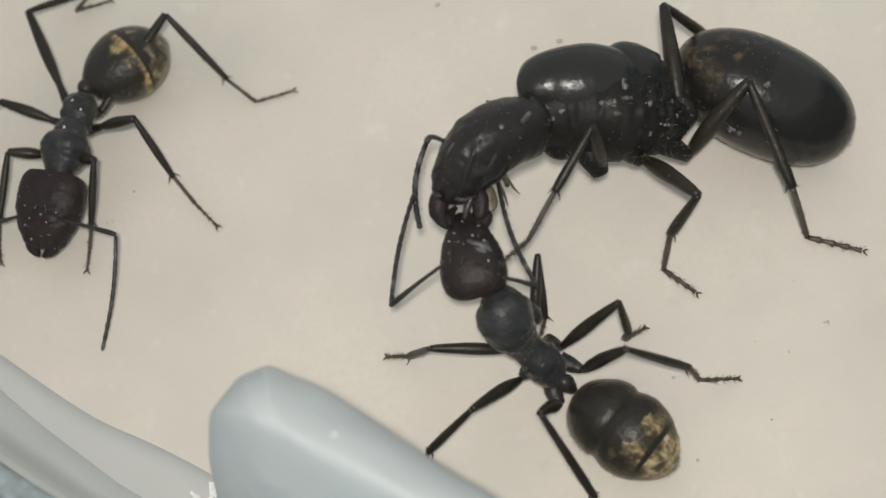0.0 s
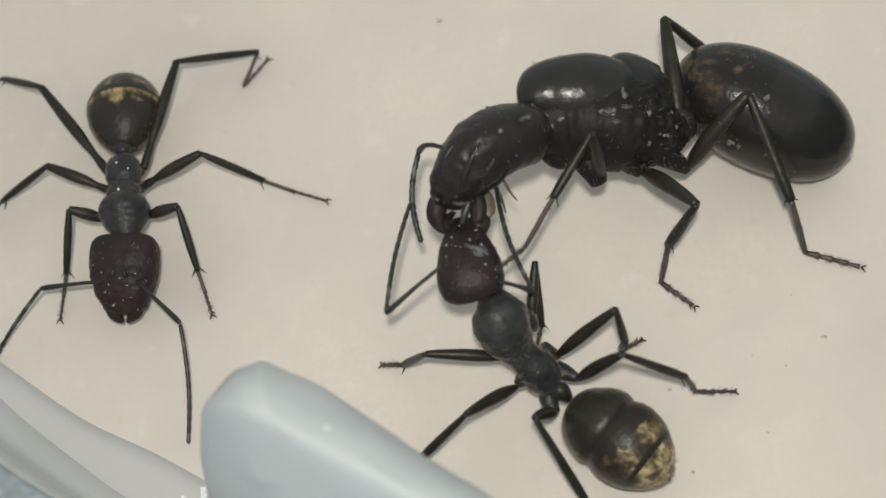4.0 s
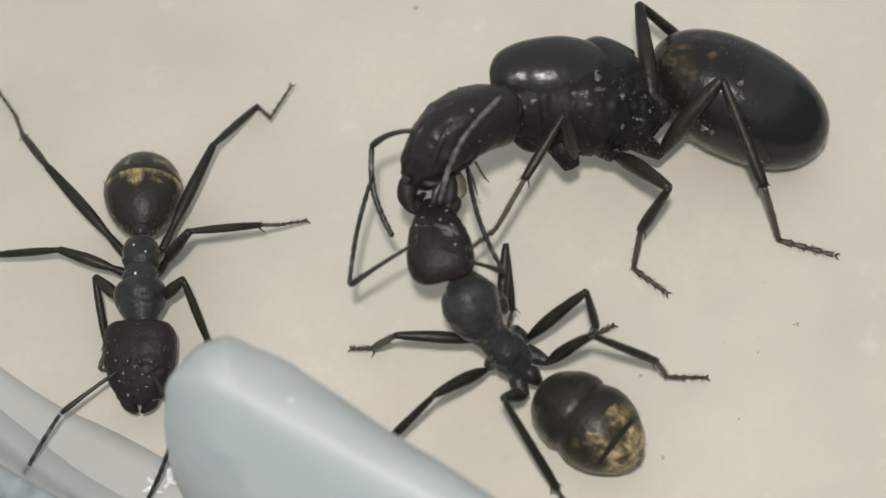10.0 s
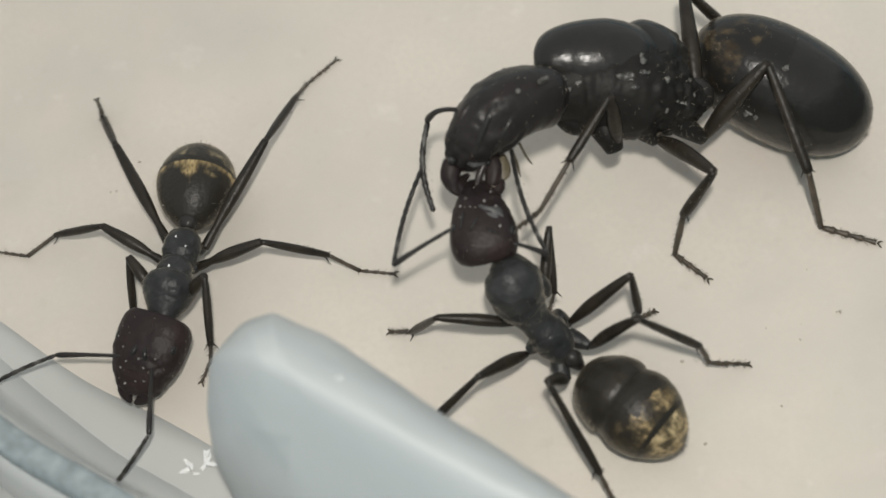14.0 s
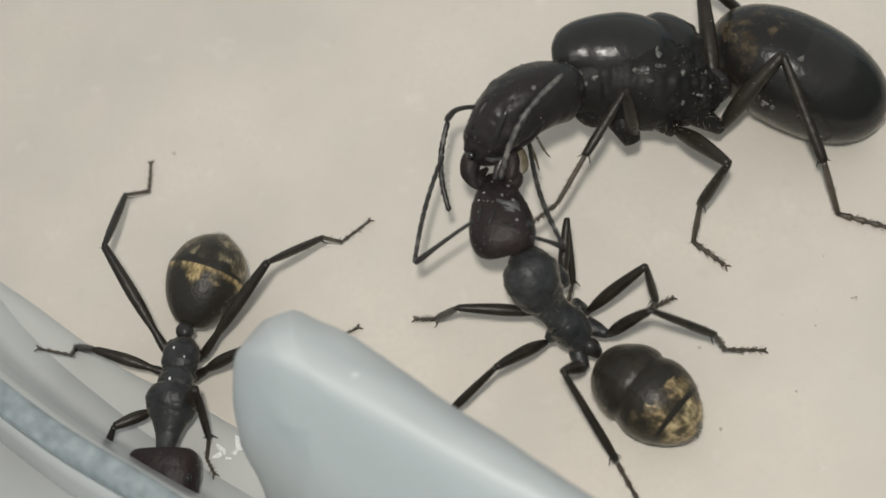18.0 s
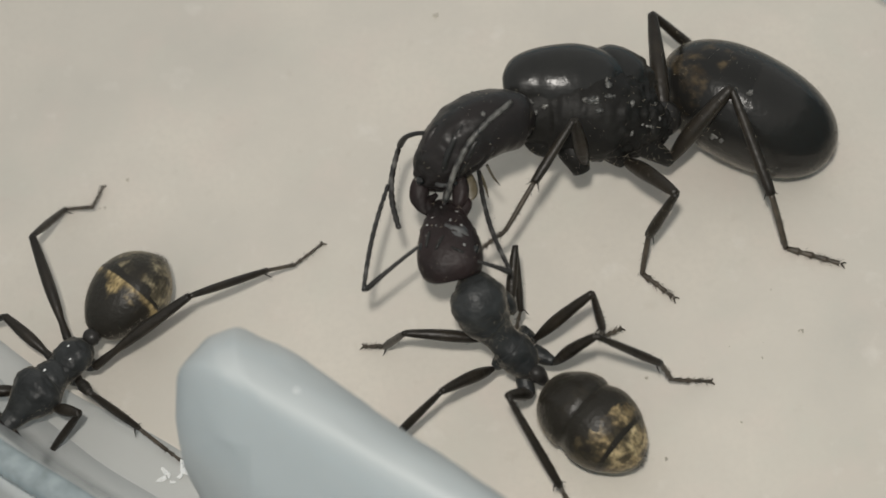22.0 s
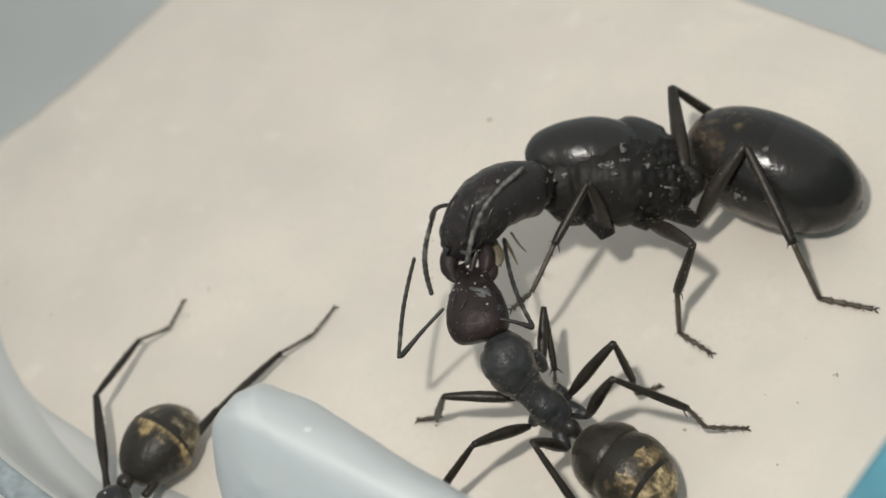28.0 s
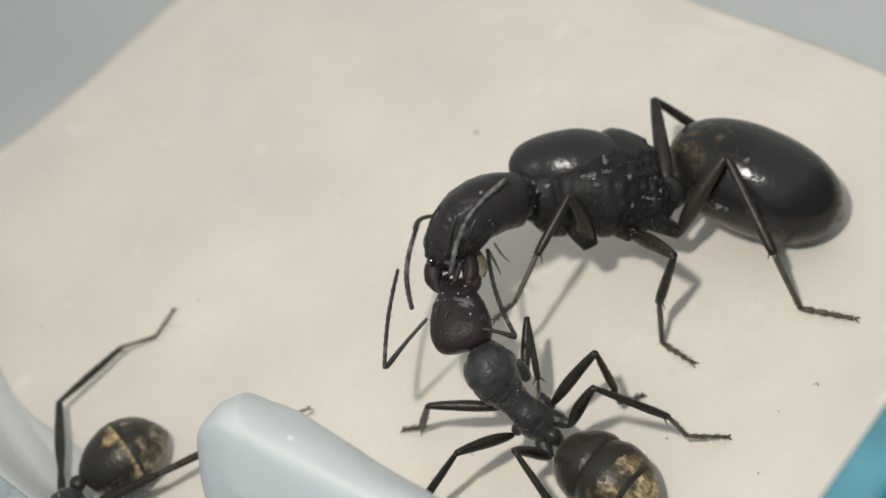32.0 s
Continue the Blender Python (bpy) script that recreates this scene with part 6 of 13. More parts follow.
    walk(roamer_parts['left_middle_femur'], [(0, pose(-0.00035, 0.00048, -0.00032, 0.0, -37.2, 88.3)), (0.5, pose(-0.00035, 0.00048, -0.00032, 0.0, -41.2, 91.9)), (1, pose(-0.00035, 0.00048, -0.00032, 0.0, -45.1, 96.0)), (1.5, pose(-0.00035, 0.00048, -0.00032, 0.0, -40.9, 91.3)), (2, pose(-0.00035, 0.00048, -0.00032, 0.0, -36.5, 87.2)), (2.5, pose(-0.00035, 0.00048, -0.00032, 0.0, -26.1, 97.0)), (3, pose(-0.00035, 0.00048, -0.00032, 0.0, -15.1, 105.1)), (3.5, pose(-0.00035, 0.00048, -0.00032, 0.0, -17.8, 104.1)), (4, pose(-0.00035, 0.00048, -0.00032, 0.0, -20.5, 103.1)), (4.5, pose(-0.00035, 0.00048, -0.00032, 0.0, -23.2, 102.0)), (5, pose(-0.00035, 0.00048, -0.00032, 0.0, -25.9, 100.9)), (5.5, pose(-0.00035, 0.00048, -0.00032, 0.0, -28.5, 99.7)), (6, pose(-0.00035, 0.00048, -0.00032, 0.0, -31.2, 98.5)), (6.5, pose(-0.00035, 0.00048, -0.00032, 0.0, -38.8, 95.2)), (7, pose(-0.00035, 0.00048, -0.00032, 0.0, -46.2, 91.2)), (7.5, pose(-0.00035, 0.00048, -0.00032, 0.0, -46.8, 91.4)), (8, pose(-0.00035, 0.00048, -0.00032, 0.0, -47.3, 91.7)), (8.5, pose(-0.00035, 0.00048, -0.00032, 0.0, -46.2, 96.0)), (9, pose(-0.00035, 0.00048, -0.00032, 0.0, -45.0, 100.2)), (9.5, pose(-0.00035, 0.00048, -0.00032, 0.0, -49.9, 99.6)), (10, pose(-0.00035, 0.00048, -0.00032, 0.0, -54.8, 98.8)), (10.5, pose(-0.00035, 0.00048, -0.00032, 0.0, -41.2, 97.8)), (11, pose(-0.00035, 0.00048, -0.00032, 0.0, -27.5, 97.2)), (11.5, pose(-0.00035, 0.00048, -0.00032, 0.0, -25.9, 99.5)), (12, pose(-0.00035, 0.00048, -0.00032, 0.0, -24.3, 101.8)), (12.5, pose(-0.00035, 0.00048, -0.00032, 0.0, -22.9, 103.7)), (13, pose(-0.00035, 0.00048, -0.00032, 0.0, -21.4, 105.6)), (13.5, pose(-0.00035, 0.00048, -0.00032, 0.0, -21.3, 108.1)), (14, pose(-0.00035, 0.00048, -0.00032, 0.0, -21.1, 110.6)), (14.5, pose(-0.00035, 0.00048, -0.00032, 0.0, -14.6, 113.7)), (15, pose(-0.00035, 0.00048, -0.00032, 0.0, -15.5, 112.0)), (15.5, pose(-0.00035, 0.00048, -0.00032, 0.0, -16.4, 110.3)), (16, pose(-0.00035, 0.00048, -0.00032, 0.0, -17.3, 108.5)), (16.5, pose(-0.00035, 0.00048, -0.00032, 0.0, -18.2, 106.8)), (17, pose(-0.00035, 0.00048, -0.00032, 0.0, -12.8, 112.2)), (17.5, pose(-0.00035, 0.00048, -0.00032, 0.0, -27.0, 106.9)), (18, pose(-0.00035, 0.00048, -0.00032, 0.0, -41.0, 100.0)), (18.5, pose(-0.00035, 0.00048, -0.00032, 0.0, -31.9, 98.2)), (19, pose(-0.00035, 0.00048, -0.00032, 0.0, -22.8, 96.8)), (19.5, pose(-0.00035, 0.00048, -0.00032, 0.0, -21.5, 100.4)), (20, pose(-0.00035, 0.00048, -0.00032, 0.0, -20.1, 104.0)), (20.5, pose(-0.00035, 0.00048, -0.00032, 0.0, -39.6, 93.3)), (21, pose(-0.00035, 0.00048, -0.00032, 0.0, -57.3, 74.4)), (21.5, pose(-0.00035, 0.00048, -0.00032, 0.0, -53.2, 76.9)), (22, pose(-0.00035, 0.00048, -0.00032, 0.0, -49.0, 78.9)), (22.5, pose(-0.00035, 0.00048, -0.00032, 0.0, -49.5, 78.3)), (23, pose(-0.00035, 0.00048, -0.00032, 0.0, -50.0, 77.7)), (23.5, pose(-0.00035, 0.00048, -0.00032, 0.0, -36.9, 79.2)), (24, pose(-0.00035, 0.00048, -0.00032, 0.0, -23.7, 80.2)), (24.5, pose(-0.00035, 0.00048, -0.00032, 0.0, -16.7, 84.1)), (25, pose(-0.00035, 0.00048, -0.00032, 0.0, -9.5, 87.7)), (25.5, pose(-0.00035, 0.00048, -0.00032, 0.0, -2.4, 91.2)), (26, pose(-0.00035, 0.00048, -0.00032, 0.0, 4.8, 94.7)), (26.5, pose(-0.00035, 0.00048, -0.00032, 0.0, 11.9, 98.2)), (27, pose(-0.00035, 0.00048, -0.00032, 0.0, 12.1, 82.9)), (27.5, pose(-0.00035, 0.00048, -0.00032, 0.0, 10.2, 82.4)), (28, pose(-0.00035, 0.00048, -0.00032, 0.0, 8.3, 82.0)), (28.5, pose(-0.00035, 0.00048, -0.00032, 0.0, 8.1, 82.3)), (29, pose(-0.00035, 0.00048, -0.00032, 0.0, 8.0, 82.7)), (29.5, pose(-0.00035, 0.00048, -0.00032, 0.0, 7.8, 83.0)), (30, pose(-0.00035, 0.00048, -0.00032, 0.0, 7.6, 83.3)), (30.5, pose(-0.00035, 0.00048, -0.00032, 0.0, 9.6, 82.4)), (31, pose(-0.00035, 0.00048, -0.00032, 0.0, 11.6, 81.5)), (31.5, pose(-0.00035, 0.00048, -0.00032, 0.0, 13.6, 80.6)), (32, pose(-0.00035, 0.00048, -0.00032, 0.0, 15.6, 79.7))])
    walk(roamer_parts['left_middle_tibia'], [(0, pose(-0.00030, 0.00215, 0.00095, 0.0, 44.7, 48.8)), (0.5, pose(-0.00040, 0.00206, 0.00106, 0.0, 52.7, 71.2)), (1, pose(-0.00050, 0.00195, 0.00117, 0.0, 55.1, 99.5)), (1.5, pose(-0.00039, 0.00207, 0.00105, 0.0, 50.3, 68.6)), (2, pose(-0.00027, 0.00217, 0.00093, 0.0, 39.3, 46.3)), (2.5, pose(-0.00058, 0.00235, 0.00060, 0.0, 36.0, 61.7)), (3, pose(-0.00088, 0.00244, 0.00023, 0.0, 31.0, 75.6)), (3.5, pose(-0.00084, 0.00242, 0.00032, 0.0, 33.2, 74.4)), (4, pose(-0.00079, 0.00240, 0.00042, 0.0, 35.4, 73.1)), (4.5, pose(-0.00075, 0.00237, 0.00051, 0.0, 37.6, 71.8)), (5, pose(-0.00071, 0.00234, 0.00060, 0.0, 39.8, 70.4)), (5.5, pose(-0.00066, 0.00230, 0.00068, 0.0, 42.0, 68.9)), (6, pose(-0.00062, 0.00226, 0.00077, 0.0, 44.1, 67.3)), (6.5, pose(-0.00050, 0.00211, 0.00099, 0.0, 45.3, 67.7)), (7, pose(-0.00038, 0.00193, 0.00120, 0.0, 46.5, 68.1)), (7.5, pose(-0.00039, 0.00192, 0.00121, 0.0, 48.5, 75.9)), (8, pose(-0.00039, 0.00190, 0.00122, 0.0, 50.0, 84.2)), (8.5, pose(-0.00050, 0.00192, 0.00120, 0.0, 54.3, 91.2)), (9, pose(-0.00061, 0.00194, 0.00116, 0.0, 58.1, 99.7)), (9.5, pose(-0.00057, 0.00181, 0.00129, 0.0, 40.7, 101.6)), (10, pose(-0.00054, 0.00168, 0.00140, 0.0, 23.2, 102.7)), (10.5, pose(-0.00057, 0.00205, 0.00106, 0.0, 30.8, 94.4)), (11, pose(-0.00058, 0.00233, 0.00065, 0.0, 37.7, 84.7)), (11.5, pose(-0.00066, 0.00234, 0.00060, 0.0, 35.6, 86.0)), (12, pose(-0.00074, 0.00235, 0.00054, 0.0, 33.4, 87.3)), (12.5, pose(-0.00081, 0.00236, 0.00050, 0.0, 34.5, 91.1)), (13, pose(-0.00088, 0.00236, 0.00045, 0.0, 35.5, 95.0)), (13.5, pose(-0.00096, 0.00234, 0.00044, 0.0, 34.9, 100.2)), (14, pose(-0.00104, 0.00231, 0.00044, 0.0, 34.1, 105.3)), (14.5, pose(-0.00117, 0.00234, 0.00021, 0.0, 13.1, 105.7)), (15, pose(-0.00111, 0.00236, 0.00024, 0.0, 19.3, 110.0)), (15.5, pose(-0.00105, 0.00237, 0.00027, 0.0, 25.3, 114.6)), (16, pose(-0.00099, 0.00238, 0.00031, 0.0, 31.2, 119.7)), (16.5, pose(-0.00093, 0.00239, 0.00034, 0.0, 36.9, 125.4)), (17, pose(-0.00112, 0.00238, 0.00015, 0.0, 24.8, 127.8)), (17.5, pose(-0.00089, 0.00227, 0.00063, 0.0, 33.8, 122.6)), (18, pose(-0.00063, 0.00204, 0.00106, 0.0, 42.6, 116.1)), (18.5, pose(-0.00061, 0.00224, 0.00079, 0.0, 52.2, 124.8)), (19, pose(-0.00058, 0.00240, 0.00049, 0.0, 60.9, 138.0)), (19.5, pose(-0.00070, 0.00240, 0.00045, 0.0, 59.2, 138.5)), (20, pose(-0.00083, 0.00239, 0.00040, 0.0, 57.5, 139.0)), (20.5, pose(-0.00044, 0.00210, 0.00102, 0.0, 61.6, 129.6)), (21, pose(-0.00005, 0.00157, 0.00145, 0.0, 64.9, 117.6)), (21.5, pose(-0.00006, 0.00171, 0.00136, 0.0, 63.4, 115.4)), (22, pose(-0.00008, 0.00183, 0.00127, 0.0, 61.8, 113.5)), (22.5, pose(-0.00007, 0.00182, 0.00128, 0.0, 60.3, 115.3)), (23, pose(-0.00006, 0.00180, 0.00129, 0.0, 58.7, 117.0)), (23.5, pose(-0.00003, 0.00213, 0.00094, 0.0, 51.2, 120.2)), (24, pose(-0.00002, 0.00237, 0.00053, 0.0, 43.6, 122.5)), (24.5, pose(-0.00014, 0.00248, 0.00028, 0.0, 34.3, 110.3)), (25, pose(-0.00027, 0.00255, 0.00003, 0.0, 24.1, 100.6)), (25.5, pose(-0.00040, 0.00258, -0.00023, 0.0, 13.3, 92.4)), (26, pose(-0.00052, 0.00257, -0.00049, 0.0, 2.3, 85.0)), (26.5, pose(-0.00064, 0.00251, -0.00075, 0.0, -8.7, 77.6)), (27, pose(-0.00010, 0.00252, -0.00076, 0.0, -11.3, 77.2)), (27.5, pose(-0.00008, 0.00253, -0.00069, 0.0, -12.2, 79.1)), (28, pose(-0.00006, 0.00254, -0.00062, 0.0, -13.1, 81.1)), (28.5, pose(-0.00007, 0.00254, -0.00062, 0.0, -12.9, 81.3)), (29, pose(-0.00008, 0.00254, -0.00061, 0.0, -12.6, 81.5)), (29.5, pose(-0.00010, 0.00255, -0.00060, 0.0, -12.4, 81.6)), (30, pose(-0.00011, 0.00255, -0.00060, 0.0, -12.1, 81.8)), (30.5, pose(-0.00008, 0.00253, -0.00067, 0.0, -11.6, 81.2)), (31, pose(-0.00005, 0.00251, -0.00074, 0.0, -11.1, 80.6)), (31.5, pose(-0.00002, 0.00249, -0.00081, 0.0, -10.6, 80.1)), (32, pose(0.00001, 0.00247, -0.00088, 0.0, -10.1, 79.5))])
    walk(roamer_parts['left_middle_metatarsus'], [(0, pose(0.00069, 0.00329, -0.00055, 0.0, 41.8, 55.7)), (0.5, pose(0.00001, 0.00328, -0.00063, 0.0, 34.4, 62.4)), (1, pose(-0.00071, 0.00315, -0.00058, 0.0, 26.7, 68.0)), (1.5, pose(0.00011, 0.00333, -0.00058, 0.0, 43.6, 52.8)), (2, pose(0.00087, 0.00336, -0.00042, 0.0, 57.0, 27.3)), (2.5, pose(0.00024, 0.00387, -0.00065, 0.0, 45.1, 57.7)), (3, pose(-0.00042, 0.00420, -0.00087, 0.0, 29.5, 76.2)), (3.5, pose(-0.00036, 0.00413, -0.00084, 0.0, 31.2, 76.1)), (4, pose(-0.00029, 0.00405, -0.00082, 0.0, 32.9, 76.1)), (4.5, pose(-0.00023, 0.00397, -0.00079, 0.0, 34.6, 76.0)), (5, pose(-0.00016, 0.00387, -0.00076, 0.0, 36.3, 75.9)), (5.5, pose(-0.00009, 0.00377, -0.00074, 0.0, 38.0, 75.9)), (6, pose(-0.00003, 0.00366, -0.00071, 0.0, 39.7, 75.8)), (6.5, pose(0.00007, 0.00349, -0.00052, 0.0, 49.3, 64.7)), (7, pose(0.00016, 0.00329, -0.00035, 0.0, 57.3, 48.8)), (7.5, pose(-0.00004, 0.00328, -0.00038, 0.0, 58.8, 57.0)), (8, pose(-0.00025, 0.00326, -0.00041, 0.0, 59.7, 65.8)), (8.5, pose(-0.00053, 0.00316, -0.00053, 0.0, 49.3, 73.2)), (9, pose(-0.00080, 0.00305, -0.00064, 0.0, 38.5, 78.0)), (9.5, pose(-0.00090, 0.00339, -0.00010, 0.0, 51.9, 102.7)), (10, pose(-0.00097, 0.00358, 0.00056, 0.0, 57.0, 139.6)), (10.5, pose(-0.00070, 0.00387, -0.00003, 0.0, 54.7, 95.7)), (11, pose(-0.00043, 0.00400, -0.00065, 0.0, 40.5, 66.0)), (11.5, pose(-0.00054, 0.00407, -0.00064, 0.0, 43.4, 71.6)), (12, pose(-0.00066, 0.00413, -0.00063, 0.0, 46.0, 77.7)), (12.5, pose(-0.00084, 0.00411, -0.00071, 0.0, 40.4, 72.1)), (13, pose(-0.00103, 0.00409, -0.00079, 0.0, 34.5, 67.3)), (13.5, pose(-0.00127, 0.00406, -0.00077, 0.0, 36.0, 76.9)), (14, pose(-0.00150, 0.00401, -0.00075, 0.0, 36.7, 86.8)), (14.5, pose(-0.00173, 0.00433, -0.00027, 0.0, 51.1, 125.8)), (15, pose(-0.00179, 0.00424, -0.00046, 0.0, 44.9, 119.7)), (15.5, pose(-0.00185, 0.00412, -0.00064, 0.0, 38.4, 114.8)), (16, pose(-0.00189, 0.00396, -0.00080, 0.0, 31.8, 110.7)), (16.5, pose(-0.00191, 0.00378, -0.00094, 0.0, 25.0, 107.2)), (17, pose(-0.00231, 0.00390, -0.00075, 0.0, 37.2, 115.2)), (17.5, pose(-0.00184, 0.00376, -0.00055, 0.0, 41.7, 127.4)), (18, pose(-0.00131, 0.00344, -0.00038, 0.0, 44.7, 141.0)), (18.5, pose(-0.00135, 0.00331, -0.00089, 0.0, 6.7, 98.6)), (19, pose(-0.00135, 0.00309, -0.00137, 0.0, -34.2, 63.1)), (19.5, pose(-0.00152, 0.00312, -0.00138, 0.0, -34.0, 63.9)), (20, pose(-0.00169, 0.00314, -0.00139, 0.0, -33.8, 64.6)), (20.5, pose(-0.00109, 0.00287, -0.00085, 0.0, 4.0, 81.5)), (21, pose(-0.00046, 0.00237, -0.00048, 0.0, 41.5, 100.4)), (21.5, pose(-0.00047, 0.00257, -0.00054, 0.0, 40.6, 99.9)), (22, pose(-0.00048, 0.00275, -0.00061, 0.0, 39.6, 99.4)), (22.5, pose(-0.00052, 0.00277, -0.00057, 0.0, 40.6, 100.3)), (23, pose(-0.00056, 0.00278, -0.00053, 0.0, 41.5, 101.2)), (23.5, pose(-0.00070, 0.00328, -0.00072, 0.0, 33.3, 104.9)), (24, pose(-0.00085, 0.00367, -0.00094, 0.0, 25.0, 107.9)), (24.5, pose(-0.00075, 0.00413, -0.00092, 0.0, 27.1, 115.6)), (25, pose(-0.00063, 0.00446, -0.00084, 0.0, 31.9, 127.3)), (25.5, pose(-0.00048, 0.00464, -0.00072, 0.0, 39.6, 148.9)), (26, pose(-0.00033, 0.00468, -0.00058, 0.0, 50.4, -170.7)), (26.5, pose(-0.00019, 0.00457, -0.00043, 0.0, 64.5, -131.1)), (27, pose(0.00036, 0.00455, -0.00034, 0.0, 78.3, 161.0)), (27.5, pose(0.00031, 0.00457, -0.00024, 0.0, 76.5, 171.7)), (28, pose(0.00026, 0.00458, -0.00014, 0.0, 74.3, 179.7)), (28.5, pose(0.00024, 0.00459, -0.00014, 0.0, 74.6, -179.8)), (29, pose(0.00022, 0.00459, -0.00015, 0.0, 74.9, -179.3)), (29.5, pose(0.00021, 0.00460, -0.00015, 0.0, 75.1, -178.8)), (30, pose(0.00019, 0.00460, -0.00015, 0.0, 75.4, -178.3)), (30.5, pose(0.00024, 0.00459, -0.00024, 0.0, 70.5, -179.7)), (31, pose(0.00029, 0.00457, -0.00033, 0.0, 65.7, 179.4)), (31.5, pose(0.00034, 0.00455, -0.00042, 0.0, 60.8, 178.8)), (32, pose(0.00039, 0.00453, -0.00051, 0.0, 55.9, 178.4))])
